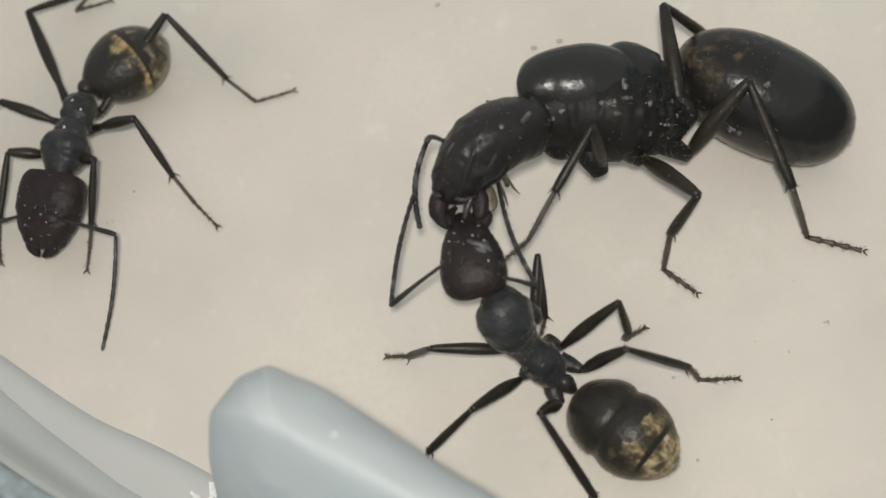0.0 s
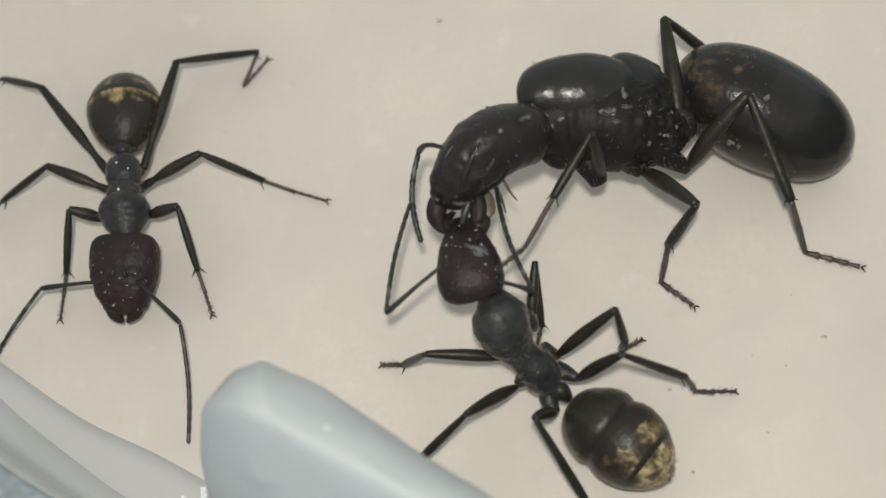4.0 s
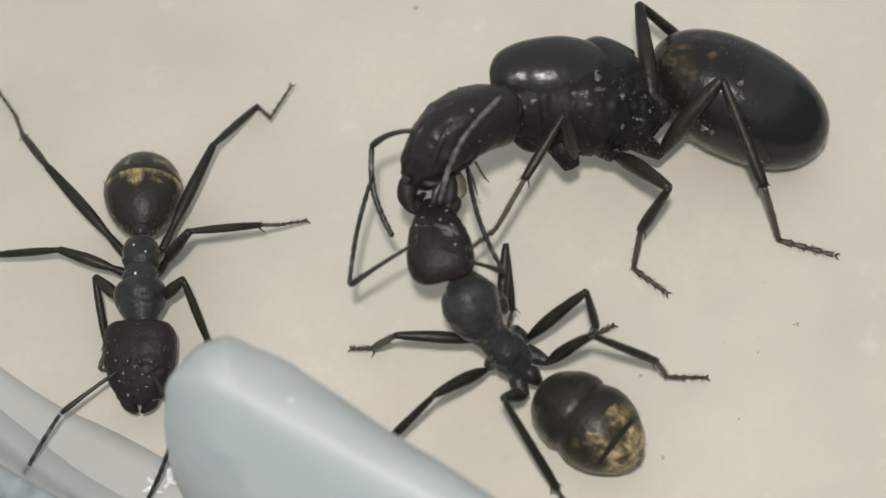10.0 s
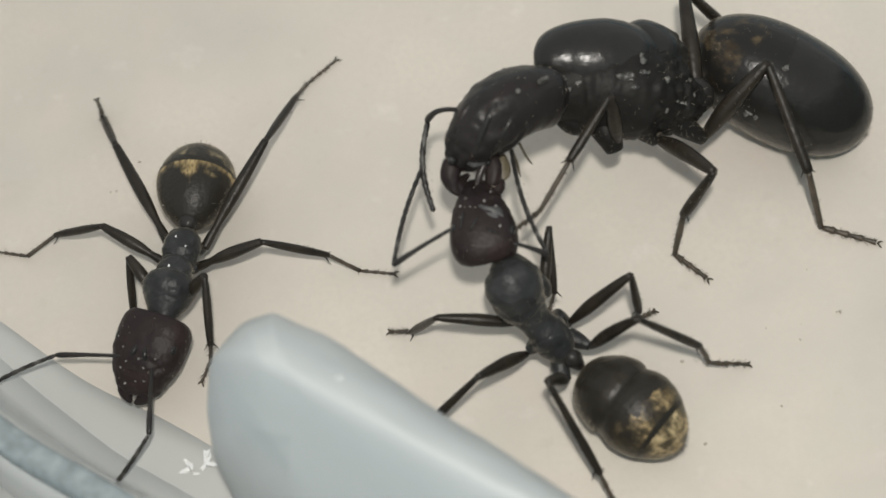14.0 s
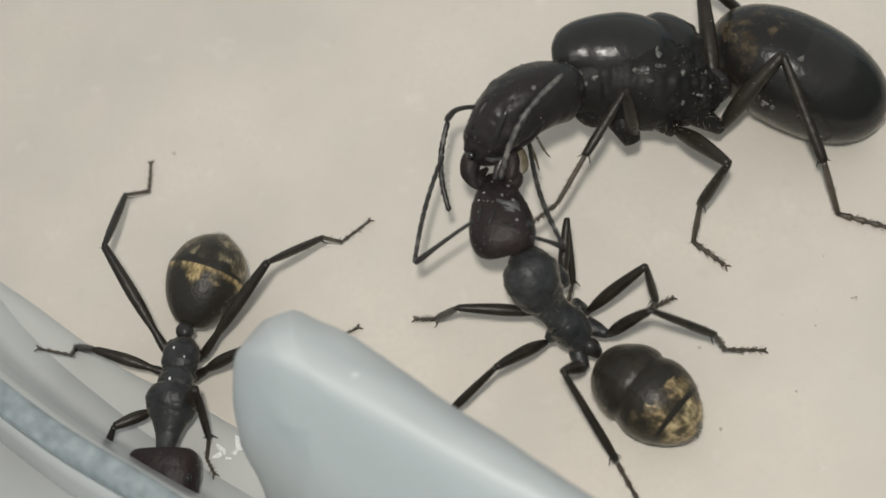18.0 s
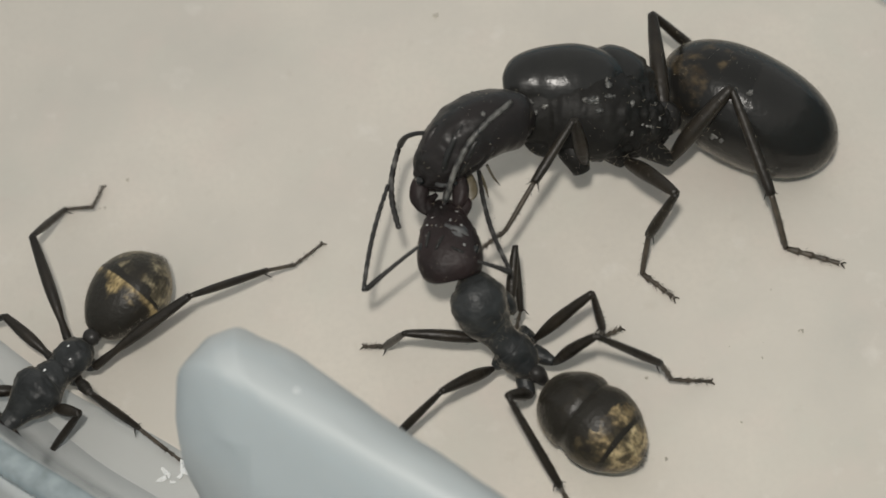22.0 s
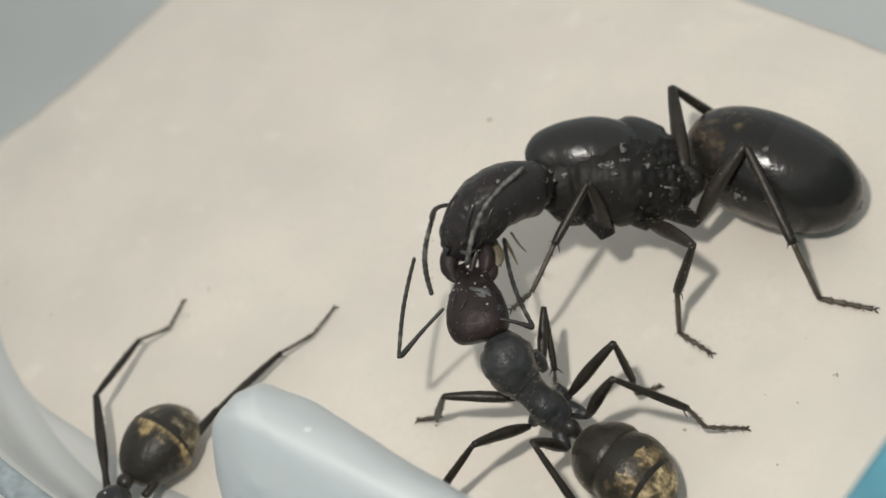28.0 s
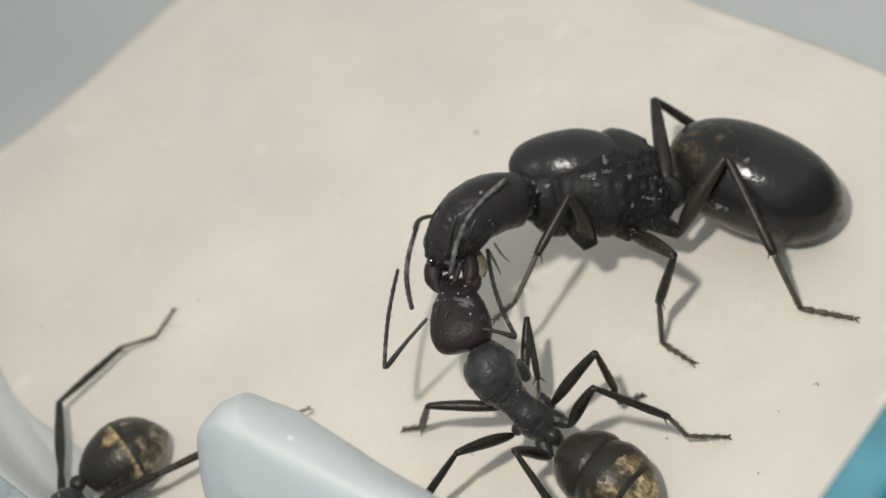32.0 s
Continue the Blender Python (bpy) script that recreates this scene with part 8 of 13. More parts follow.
    walk(roamer_parts['left_hind_metatarsus'], [(0, pose(-0.00315, 0.00380, -0.00114, 0.0, 9.2, 63.1)), (0.5, pose(-0.00332, 0.00392, -0.00052, 0.0, 20.9, 67.0)), (1, pose(-0.00359, 0.00306, 0.00017, 0.0, 32.5, 71.6)), (1.5, pose(-0.00324, 0.00326, 0.00057, 0.0, 40.9, 72.8)), (2, pose(-0.00286, 0.00338, 0.00093, 0.0, 49.2, 74.3)), (2.5, pose(-0.00351, 0.00409, -0.00002, 0.0, 19.9, 7.9)), (3, pose(-0.00439, 0.00407, -0.00118, 0.0, -24.5, -33.3)), (3.5, pose(-0.00476, 0.00417, -0.00108, 0.0, 0.4, -32.8)), (4, pose(-0.00505, 0.00413, -0.00095, 0.0, 22.0, -32.4)), (4.5, pose(-0.00523, 0.00396, -0.00078, 0.0, 31.1, -31.6)), (5, pose(-0.00529, 0.00367, -0.00057, 0.0, 44.0, -29.0)), (5.5, pose(-0.00523, 0.00328, -0.00031, 0.0, 65.4, 141.4)), (6, pose(-0.00505, 0.00282, -0.00001, 0.0, 55.1, 145.7)), (6.5, pose(-0.00496, 0.00271, -0.00002, 0.0, 54.6, 151.5)), (7, pose(-0.00488, 0.00260, -0.00003, 0.0, 53.9, 157.2)), (7.5, pose(-0.00518, 0.00263, -0.00008, 0.0, 51.6, 161.3)), (8, pose(-0.00546, 0.00264, -0.00014, 0.0, 49.1, 164.9)), (8.5, pose(-0.00620, 0.00253, -0.00053, 0.0, 28.2, 164.4)), (9, pose(-0.00671, 0.00231, -0.00097, 0.0, 7.3, 164.1)), (9.5, pose(-0.00649, 0.00284, -0.00112, 0.0, -30.9, 107.7)), (10, pose(-0.00621, 0.00334, -0.00125, 0.0, -32.9, 27.8)), (10.5, pose(-0.00636, 0.00317, -0.00127, 0.0, -42.5, 27.2)), (11, pose(-0.00649, 0.00298, -0.00130, 0.0, -52.0, 26.4)), (11.5, pose(-0.00615, 0.00284, -0.00061, 0.0, -0.5, 96.2)), (12, pose(-0.00548, 0.00254, 0.00003, 0.0, 51.7, 164.9)), (12.5, pose(-0.00557, 0.00249, -0.00003, 0.0, 50.3, 168.1)), (13, pose(-0.00566, 0.00244, -0.00009, 0.0, 48.8, 171.2)), (13.5, pose(-0.00619, 0.00220, -0.00034, 0.0, 44.0, 176.2)), (14, pose(-0.00662, 0.00191, -0.00063, 0.0, 39.0, -179.6)), (14.5, pose(-0.00677, 0.00153, -0.00115, 0.0, 11.4, 166.5)), (15, pose(-0.00680, 0.00198, -0.00116, 0.0, 11.5, 161.0)), (15.5, pose(-0.00679, 0.00242, -0.00115, 0.0, 12.0, 155.4)), (16, pose(-0.00671, 0.00285, -0.00112, 0.0, 13.4, 149.8)), (16.5, pose(-0.00659, 0.00325, -0.00108, 0.0, 14.8, 144.1)), (17, pose(-0.00662, 0.00291, -0.00111, 0.0, 13.5, 146.9)), (17.5, pose(-0.00586, 0.00339, -0.00048, 0.0, 39.1, 145.6)), (18, pose(-0.00469, 0.00359, 0.00006, 0.0, 64.7, 142.6)), (18.5, pose(-0.00527, 0.00355, 0.00000, 0.0, 59.2, 148.5)), (19, pose(-0.00577, 0.00346, -0.00006, 0.0, 53.5, 152.7)), (19.5, pose(-0.00597, 0.00323, -0.00006, 0.0, 54.3, 157.5)), (20, pose(-0.00616, 0.00299, -0.00006, 0.0, 54.9, 162.4)), (20.5, pose(-0.00623, 0.00263, -0.00004, 0.0, 49.7, 164.9)), (21, pose(-0.00627, 0.00226, -0.00002, 0.0, 44.5, 166.9)), (21.5, pose(-0.00630, 0.00230, -0.00010, 0.0, 43.6, 170.0)), (22, pose(-0.00632, 0.00234, -0.00018, 0.0, 42.6, 173.0)), (22.5, pose(-0.00632, 0.00241, -0.00019, 0.0, 40.5, 172.7)), (23, pose(-0.00632, 0.00247, -0.00020, 0.0, 38.3, 172.5)), (23.5, pose(-0.00668, 0.00246, -0.00069, 0.0, 9.5, 152.3)), (24, pose(-0.00686, 0.00238, -0.00120, 0.0, -20.2, 135.6)), (24.5, pose(-0.00689, 0.00246, -0.00112, 0.0, -11.7, 135.4)), (25, pose(-0.00691, 0.00254, -0.00103, 0.0, -3.2, 135.3)), (25.5, pose(-0.00692, 0.00262, -0.00095, 0.0, 5.3, 135.1)), (26, pose(-0.00693, 0.00270, -0.00086, 0.0, 13.8, 135.0)), (26.5, pose(-0.00694, 0.00277, -0.00078, 0.0, 22.3, 134.8)), (27, pose(-0.00626, 0.00382, -0.00078, 0.0, 21.5, 128.4)), (27.5, pose(-0.00705, 0.00278, -0.00086, 0.0, 17.4, 142.0)), (28, pose(-0.00762, 0.00167, -0.00091, 0.0, 12.5, 154.9)), (28.5, pose(-0.00672, 0.00264, -0.00081, 0.0, 13.0, 146.1)), (29, pose(-0.00555, 0.00349, -0.00069, 0.0, 13.3, 137.3)), (29.5, pose(-0.00535, 0.00353, -0.00067, 0.0, 12.3, 140.6)), (30, pose(-0.00513, 0.00355, -0.00066, 0.0, 11.2, 143.9)), (30.5, pose(-0.00508, 0.00372, -0.00051, 0.0, 11.7, 140.3)), (31, pose(-0.00499, 0.00385, -0.00037, 0.0, 12.2, 136.7)), (31.5, pose(-0.00485, 0.00391, -0.00033, 0.0, 11.9, 137.2)), (32, pose(-0.00470, 0.00397, -0.00029, 0.0, 11.5, 137.7))])
    walk(roamer_parts['left_hind_tarsus'], [(0, pose(-0.00262, 0.00485, -0.00133, 0.0, 2.8, 120.0)), (0.5, pose(-0.00289, 0.00495, -0.00094, 0.0, 18.6, 141.4)), (1, pose(-0.00327, 0.00402, -0.00047, 0.0, 31.5, 166.7)), (1.5, pose(-0.00297, 0.00412, -0.00022, 0.0, 13.4, 143.0)), (2, pose(-0.00265, 0.00414, 0.00003, 0.0, -6.6, 122.8)), (2.5, pose(-0.00239, 0.00424, -0.00043, 0.0, -0.3, 125.2)), (3, pose(-0.00348, 0.00348, -0.00068, 0.0, 6.0, 127.6)), (3.5, pose(-0.00376, 0.00352, -0.00109, 0.0, 8.4, 132.4)), (4, pose(-0.00411, 0.00353, -0.00140, 0.0, -0.0, 137.3)), (4.5, pose(-0.00435, 0.00342, -0.00140, 0.0, -0.0, 142.2)), (5, pose(-0.00454, 0.00325, -0.00140, 0.0, -0.0, 147.2)), (5.5, pose(-0.00562, 0.00360, -0.00140, 0.0, -0.0, 152.4)), (6, pose(-0.00561, 0.00320, -0.00100, 0.0, 19.1, 157.6)), (6.5, pose(-0.00557, 0.00304, -0.00100, 0.0, 19.1, 153.8)), (7, pose(-0.00553, 0.00288, -0.00100, 0.0, 19.1, 149.9)), (7.5, pose(-0.00588, 0.00287, -0.00102, 0.0, 17.8, 151.4)), (8, pose(-0.00622, 0.00284, -0.00105, 0.0, 16.5, 152.9)), (8.5, pose(-0.00722, 0.00281, -0.00110, 0.0, 10.9, 158.0)), (9, pose(-0.00786, 0.00264, -0.00112, 0.0, 5.2, 163.0)), (9.5, pose(-0.00680, 0.00382, -0.00050, 0.0, 0.8, 154.2)), (10, pose(-0.00532, 0.00381, -0.00060, 0.0, -3.6, 145.4)), (10.5, pose(-0.00557, 0.00357, -0.00046, 0.0, 16.7, 150.2)), (11, pose(-0.00583, 0.00331, -0.00036, 0.0, 36.8, 156.2)), (11.5, pose(-0.00628, 0.00404, -0.00060, 0.0, 30.3, 161.5)), (12, pose(-0.00620, 0.00273, -0.00091, 0.0, 23.6, 166.1)), (12.5, pose(-0.00632, 0.00265, -0.00095, 0.0, 21.6, 166.9)), (13, pose(-0.00644, 0.00256, -0.00099, 0.0, 19.6, 167.6)), (13.5, pose(-0.00705, 0.00225, -0.00118, 0.0, 10.0, 155.8)), (14, pose(-0.00755, 0.00190, -0.00139, 0.0, -0.0, 144.8)), (14.5, pose(-0.00792, 0.00180, -0.00139, 0.0, -0.0, 160.5)), (15, pose(-0.00792, 0.00237, -0.00140, 0.0, -26.7, 146.8)), (15.5, pose(-0.00785, 0.00291, -0.00140, 0.0, -51.2, 124.5)), (16, pose(-0.00772, 0.00343, -0.00140, 0.0, -64.7, 72.2)), (16.5, pose(-0.00753, 0.00393, -0.00139, 0.0, -52.2, 18.1)), (17, pose(-0.00760, 0.00355, -0.00139, 0.0, -0.0, 137.3)), (17.5, pose(-0.00663, 0.00392, -0.00124, 0.0, 7.6, 140.5)), (18, pose(-0.00510, 0.00390, -0.00103, 0.0, 17.6, 143.9)), (18.5, pose(-0.00579, 0.00387, -0.00103, 0.0, 18.0, 153.1)), (19, pose(-0.00641, 0.00379, -0.00102, 0.0, 18.0, 162.4)), (19.5, pose(-0.00662, 0.00350, -0.00103, 0.0, 17.4, 163.8)), (20, pose(-0.00682, 0.00320, -0.00105, 0.0, 16.7, 165.1)), (20.5, pose(-0.00698, 0.00283, -0.00096, 0.0, 21.7, 172.1)), (21, pose(-0.00711, 0.00246, -0.00086, 0.0, 26.3, 179.5)), (21.5, pose(-0.00716, 0.00245, -0.00093, 0.0, 22.9, -179.0)), (22, pose(-0.00720, 0.00245, -0.00099, 0.0, 19.4, -177.6)), (22.5, pose(-0.00723, 0.00252, -0.00097, 0.0, 20.6, -178.9)), (23, pose(-0.00725, 0.00260, -0.00095, 0.0, 21.7, 179.8)), (23.5, pose(-0.00773, 0.00301, -0.00089, 0.0, 25.2, -177.8)), (24, pose(-0.00767, 0.00317, -0.00079, 0.0, 30.1, -175.2)), (24.5, pose(-0.00773, 0.00329, -0.00087, 0.0, 25.8, 179.0)), (25, pose(-0.00776, 0.00339, -0.00097, 0.0, 21.2, 173.5)), (25.5, pose(-0.00777, 0.00346, -0.00106, 0.0, 16.5, 168.4)), (26, pose(-0.00776, 0.00352, -0.00115, 0.0, 11.8, 163.6)), (26.5, pose(-0.00772, 0.00356, -0.00124, 0.0, 6.9, 158.9)), (27, pose(-0.00695, 0.00469, -0.00122, 0.0, 6.6, 146.6)), (27.5, pose(-0.00795, 0.00349, -0.00122, 0.0, 5.7, 160.8)), (28, pose(-0.00868, 0.00217, -0.00117, 0.0, 4.5, 175.0)), (28.5, pose(-0.00769, 0.00329, -0.00108, 0.0, 7.3, 158.1)), (29, pose(-0.00640, 0.00428, -0.00097, 0.0, 9.5, 141.1)), (29.5, pose(-0.00626, 0.00427, -0.00093, 0.0, 9.0, 143.0)), (30, pose(-0.00608, 0.00424, -0.00089, 0.0, 8.4, 144.9)), (30.5, pose(-0.00598, 0.00447, -0.00076, 0.0, 12.8, 145.9)), (31, pose(-0.00585, 0.00466, -0.00063, 0.0, 17.1, 146.9)), (31.5, pose(-0.00571, 0.00471, -0.00057, 0.0, 16.8, 145.9)), (32, pose(-0.00557, 0.00476, -0.00053, 0.0, 16.4, 145.0))])
    walk(roamer_parts['right_front_femur'], [(0, pose(0.00075, -0.00042, -0.00028, 0.0, -19.0, -75.7)), (0.5, pose(0.00075, -0.00042, -0.00028, 0.0, -24.3, -72.5)), (1, pose(0.00075, -0.00042, -0.00028, 0.0, -29.5, -69.1)), (1.5, pose(0.00075, -0.00042, -0.00028, 0.0, -34.4, -80.0)), (2, pose(0.00075, -0.00042, -0.00028, 0.0, -38.3, -92.1)), (2.5, pose(0.00075, -0.00042, -0.00028, 0.0, -45.1, -86.3)), (3, pose(0.00075, -0.00042, -0.00028, 0.0, -51.5, -78.9)), (3.5, pose(0.00075, -0.00042, -0.00028, 0.0, -44.0, -90.2)), (4, pose(0.00075, -0.00042, -0.00028, 0.0, -35.6, -98.8)), (4.5, pose(0.00075, -0.00042, -0.00028, 0.0, -26.7, -105.8)), (5, pose(0.00075, -0.00042, -0.00028, 0.0, -17.6, -111.7)), (5.5, pose(0.00075, -0.00042, -0.00028, 0.0, -8.3, -117.0)), (6, pose(0.00075, -0.00042, -0.00028, 0.0, 1.1, -122.1)), (6.5, pose(0.00075, -0.00042, -0.00028, 0.0, -23.3, -104.1)), (7, pose(0.00075, -0.00042, -0.00028, 0.0, -44.8, -78.2)), (7.5, pose(0.00075, -0.00042, -0.00028, 0.0, -48.8, -83.8)), (8, pose(0.00075, -0.00042, -0.00028, 0.0, -52.5, -90.4)), (8.5, pose(0.00075, -0.00042, -0.00028, 0.0, -54.1, -83.1)), (9, pose(0.00075, -0.00042, -0.00028, 0.0, -55.3, -75.2)), (9.5, pose(0.00075, -0.00042, -0.00028, 0.0, -35.0, -114.7)), (10, pose(0.00075, -0.00042, -0.00028, 0.0, -7.6, -136.2)), (10.5, pose(0.00075, -0.00042, -0.00028, 0.0, -7.3, -133.5)), (11, pose(0.00075, -0.00042, -0.00028, 0.0, -6.9, -130.9)), (11.5, pose(0.00075, -0.00042, -0.00028, 0.0, -14.6, -126.1)), (12, pose(0.00075, -0.00042, -0.00028, 0.0, -22.2, -120.9)), (12.5, pose(0.00075, -0.00042, -0.00028, 0.0, -19.7, -123.1)), (13, pose(0.00075, -0.00042, -0.00028, 0.0, -17.2, -125.2)), (13.5, pose(0.00075, -0.00042, -0.00028, 0.0, -18.3, -128.5)), (14, pose(0.00075, -0.00042, -0.00028, 0.0, -19.4, -131.9)), (14.5, pose(0.00075, -0.00042, -0.00028, 0.0, -39.7, -69.9)), (15, pose(0.00075, -0.00042, -0.00028, 0.0, -42.9, -73.6)), (15.5, pose(0.00075, -0.00042, -0.00028, 0.0, -46.0, -77.8)), (16, pose(0.00075, -0.00042, -0.00028, 0.0, -49.0, -82.4)), (16.5, pose(0.00075, -0.00042, -0.00028, 0.0, -51.7, -87.6)), (17, pose(0.00075, -0.00042, -0.00028, 0.0, -59.6, -85.1)), (17.5, pose(0.00075, -0.00042, -0.00028, 0.0, -39.1, -66.0)), (18, pose(0.00075, -0.00042, -0.00028, 0.0, -16.9, -56.0)), (18.5, pose(0.00075, -0.00042, -0.00028, 0.0, -28.6, -50.3)), (19, pose(0.00075, -0.00042, -0.00028, 0.0, -40.0, -43.2)), (19.5, pose(0.00075, -0.00042, -0.00028, 0.0, -45.6, -47.4)), (20, pose(0.00075, -0.00042, -0.00028, 0.0, -51.1, -52.5)), (20.5, pose(0.00075, -0.00042, -0.00028, 0.0, -38.0, -41.6)), (21, pose(0.00075, -0.00042, -0.00028, 0.0, -24.2, -34.1)), (21.5, pose(0.00075, -0.00042, -0.00028, 0.0, -20.8, -36.9)), (22, pose(0.00075, -0.00042, -0.00028, 0.0, -17.3, -39.6)), (22.5, pose(0.00075, -0.00042, -0.00028, 0.0, -18.6, -40.7)), (23, pose(0.00075, -0.00042, -0.00028, 0.0, -19.8, -41.9)), (23.5, pose(0.00075, -0.00042, -0.00028, 0.0, -30.0, -43.0)), (24, pose(0.00075, -0.00042, -0.00028, 0.0, -40.1, -44.4)), (24.5, pose(0.00075, -0.00042, -0.00028, 0.0, -41.5, -43.1)), (25, pose(0.00075, -0.00042, -0.00028, 0.0, -42.9, -41.6)), (25.5, pose(0.00075, -0.00042, -0.00028, 0.0, -44.3, -40.2)), (26, pose(0.00075, -0.00042, -0.00028, 0.0, -45.7, -38.6)), (26.5, pose(0.00075, -0.00042, -0.00028, 0.0, -47.0, -37.0)), (27, pose(0.00075, -0.00042, -0.00028, 0.0, -8.9, -64.9)), (27.5, pose(0.00075, -0.00042, -0.00028, 0.0, -19.3, -53.2)), (28, pose(0.00075, -0.00042, -0.00028, 0.0, -28.9, -40.0)), (28.5, pose(0.00075, -0.00042, -0.00028, 0.0, -26.8, -40.3)), (29, pose(0.00075, -0.00042, -0.00028, 0.0, -24.7, -40.5)), (29.5, pose(0.00075, -0.00042, -0.00028, 0.0, -22.6, -40.8)), (30, pose(0.00075, -0.00042, -0.00028, 0.0, -20.5, -41.0)), (30.5, pose(0.00075, -0.00042, -0.00028, 0.0, -20.7, -40.4)), (31, pose(0.00075, -0.00042, -0.00028, 0.0, -20.9, -39.8)), (31.5, pose(0.00075, -0.00042, -0.00028, 0.0, -21.1, -39.1)), (32, pose(0.00075, -0.00042, -0.00028, 0.0, -21.3, -38.5))])
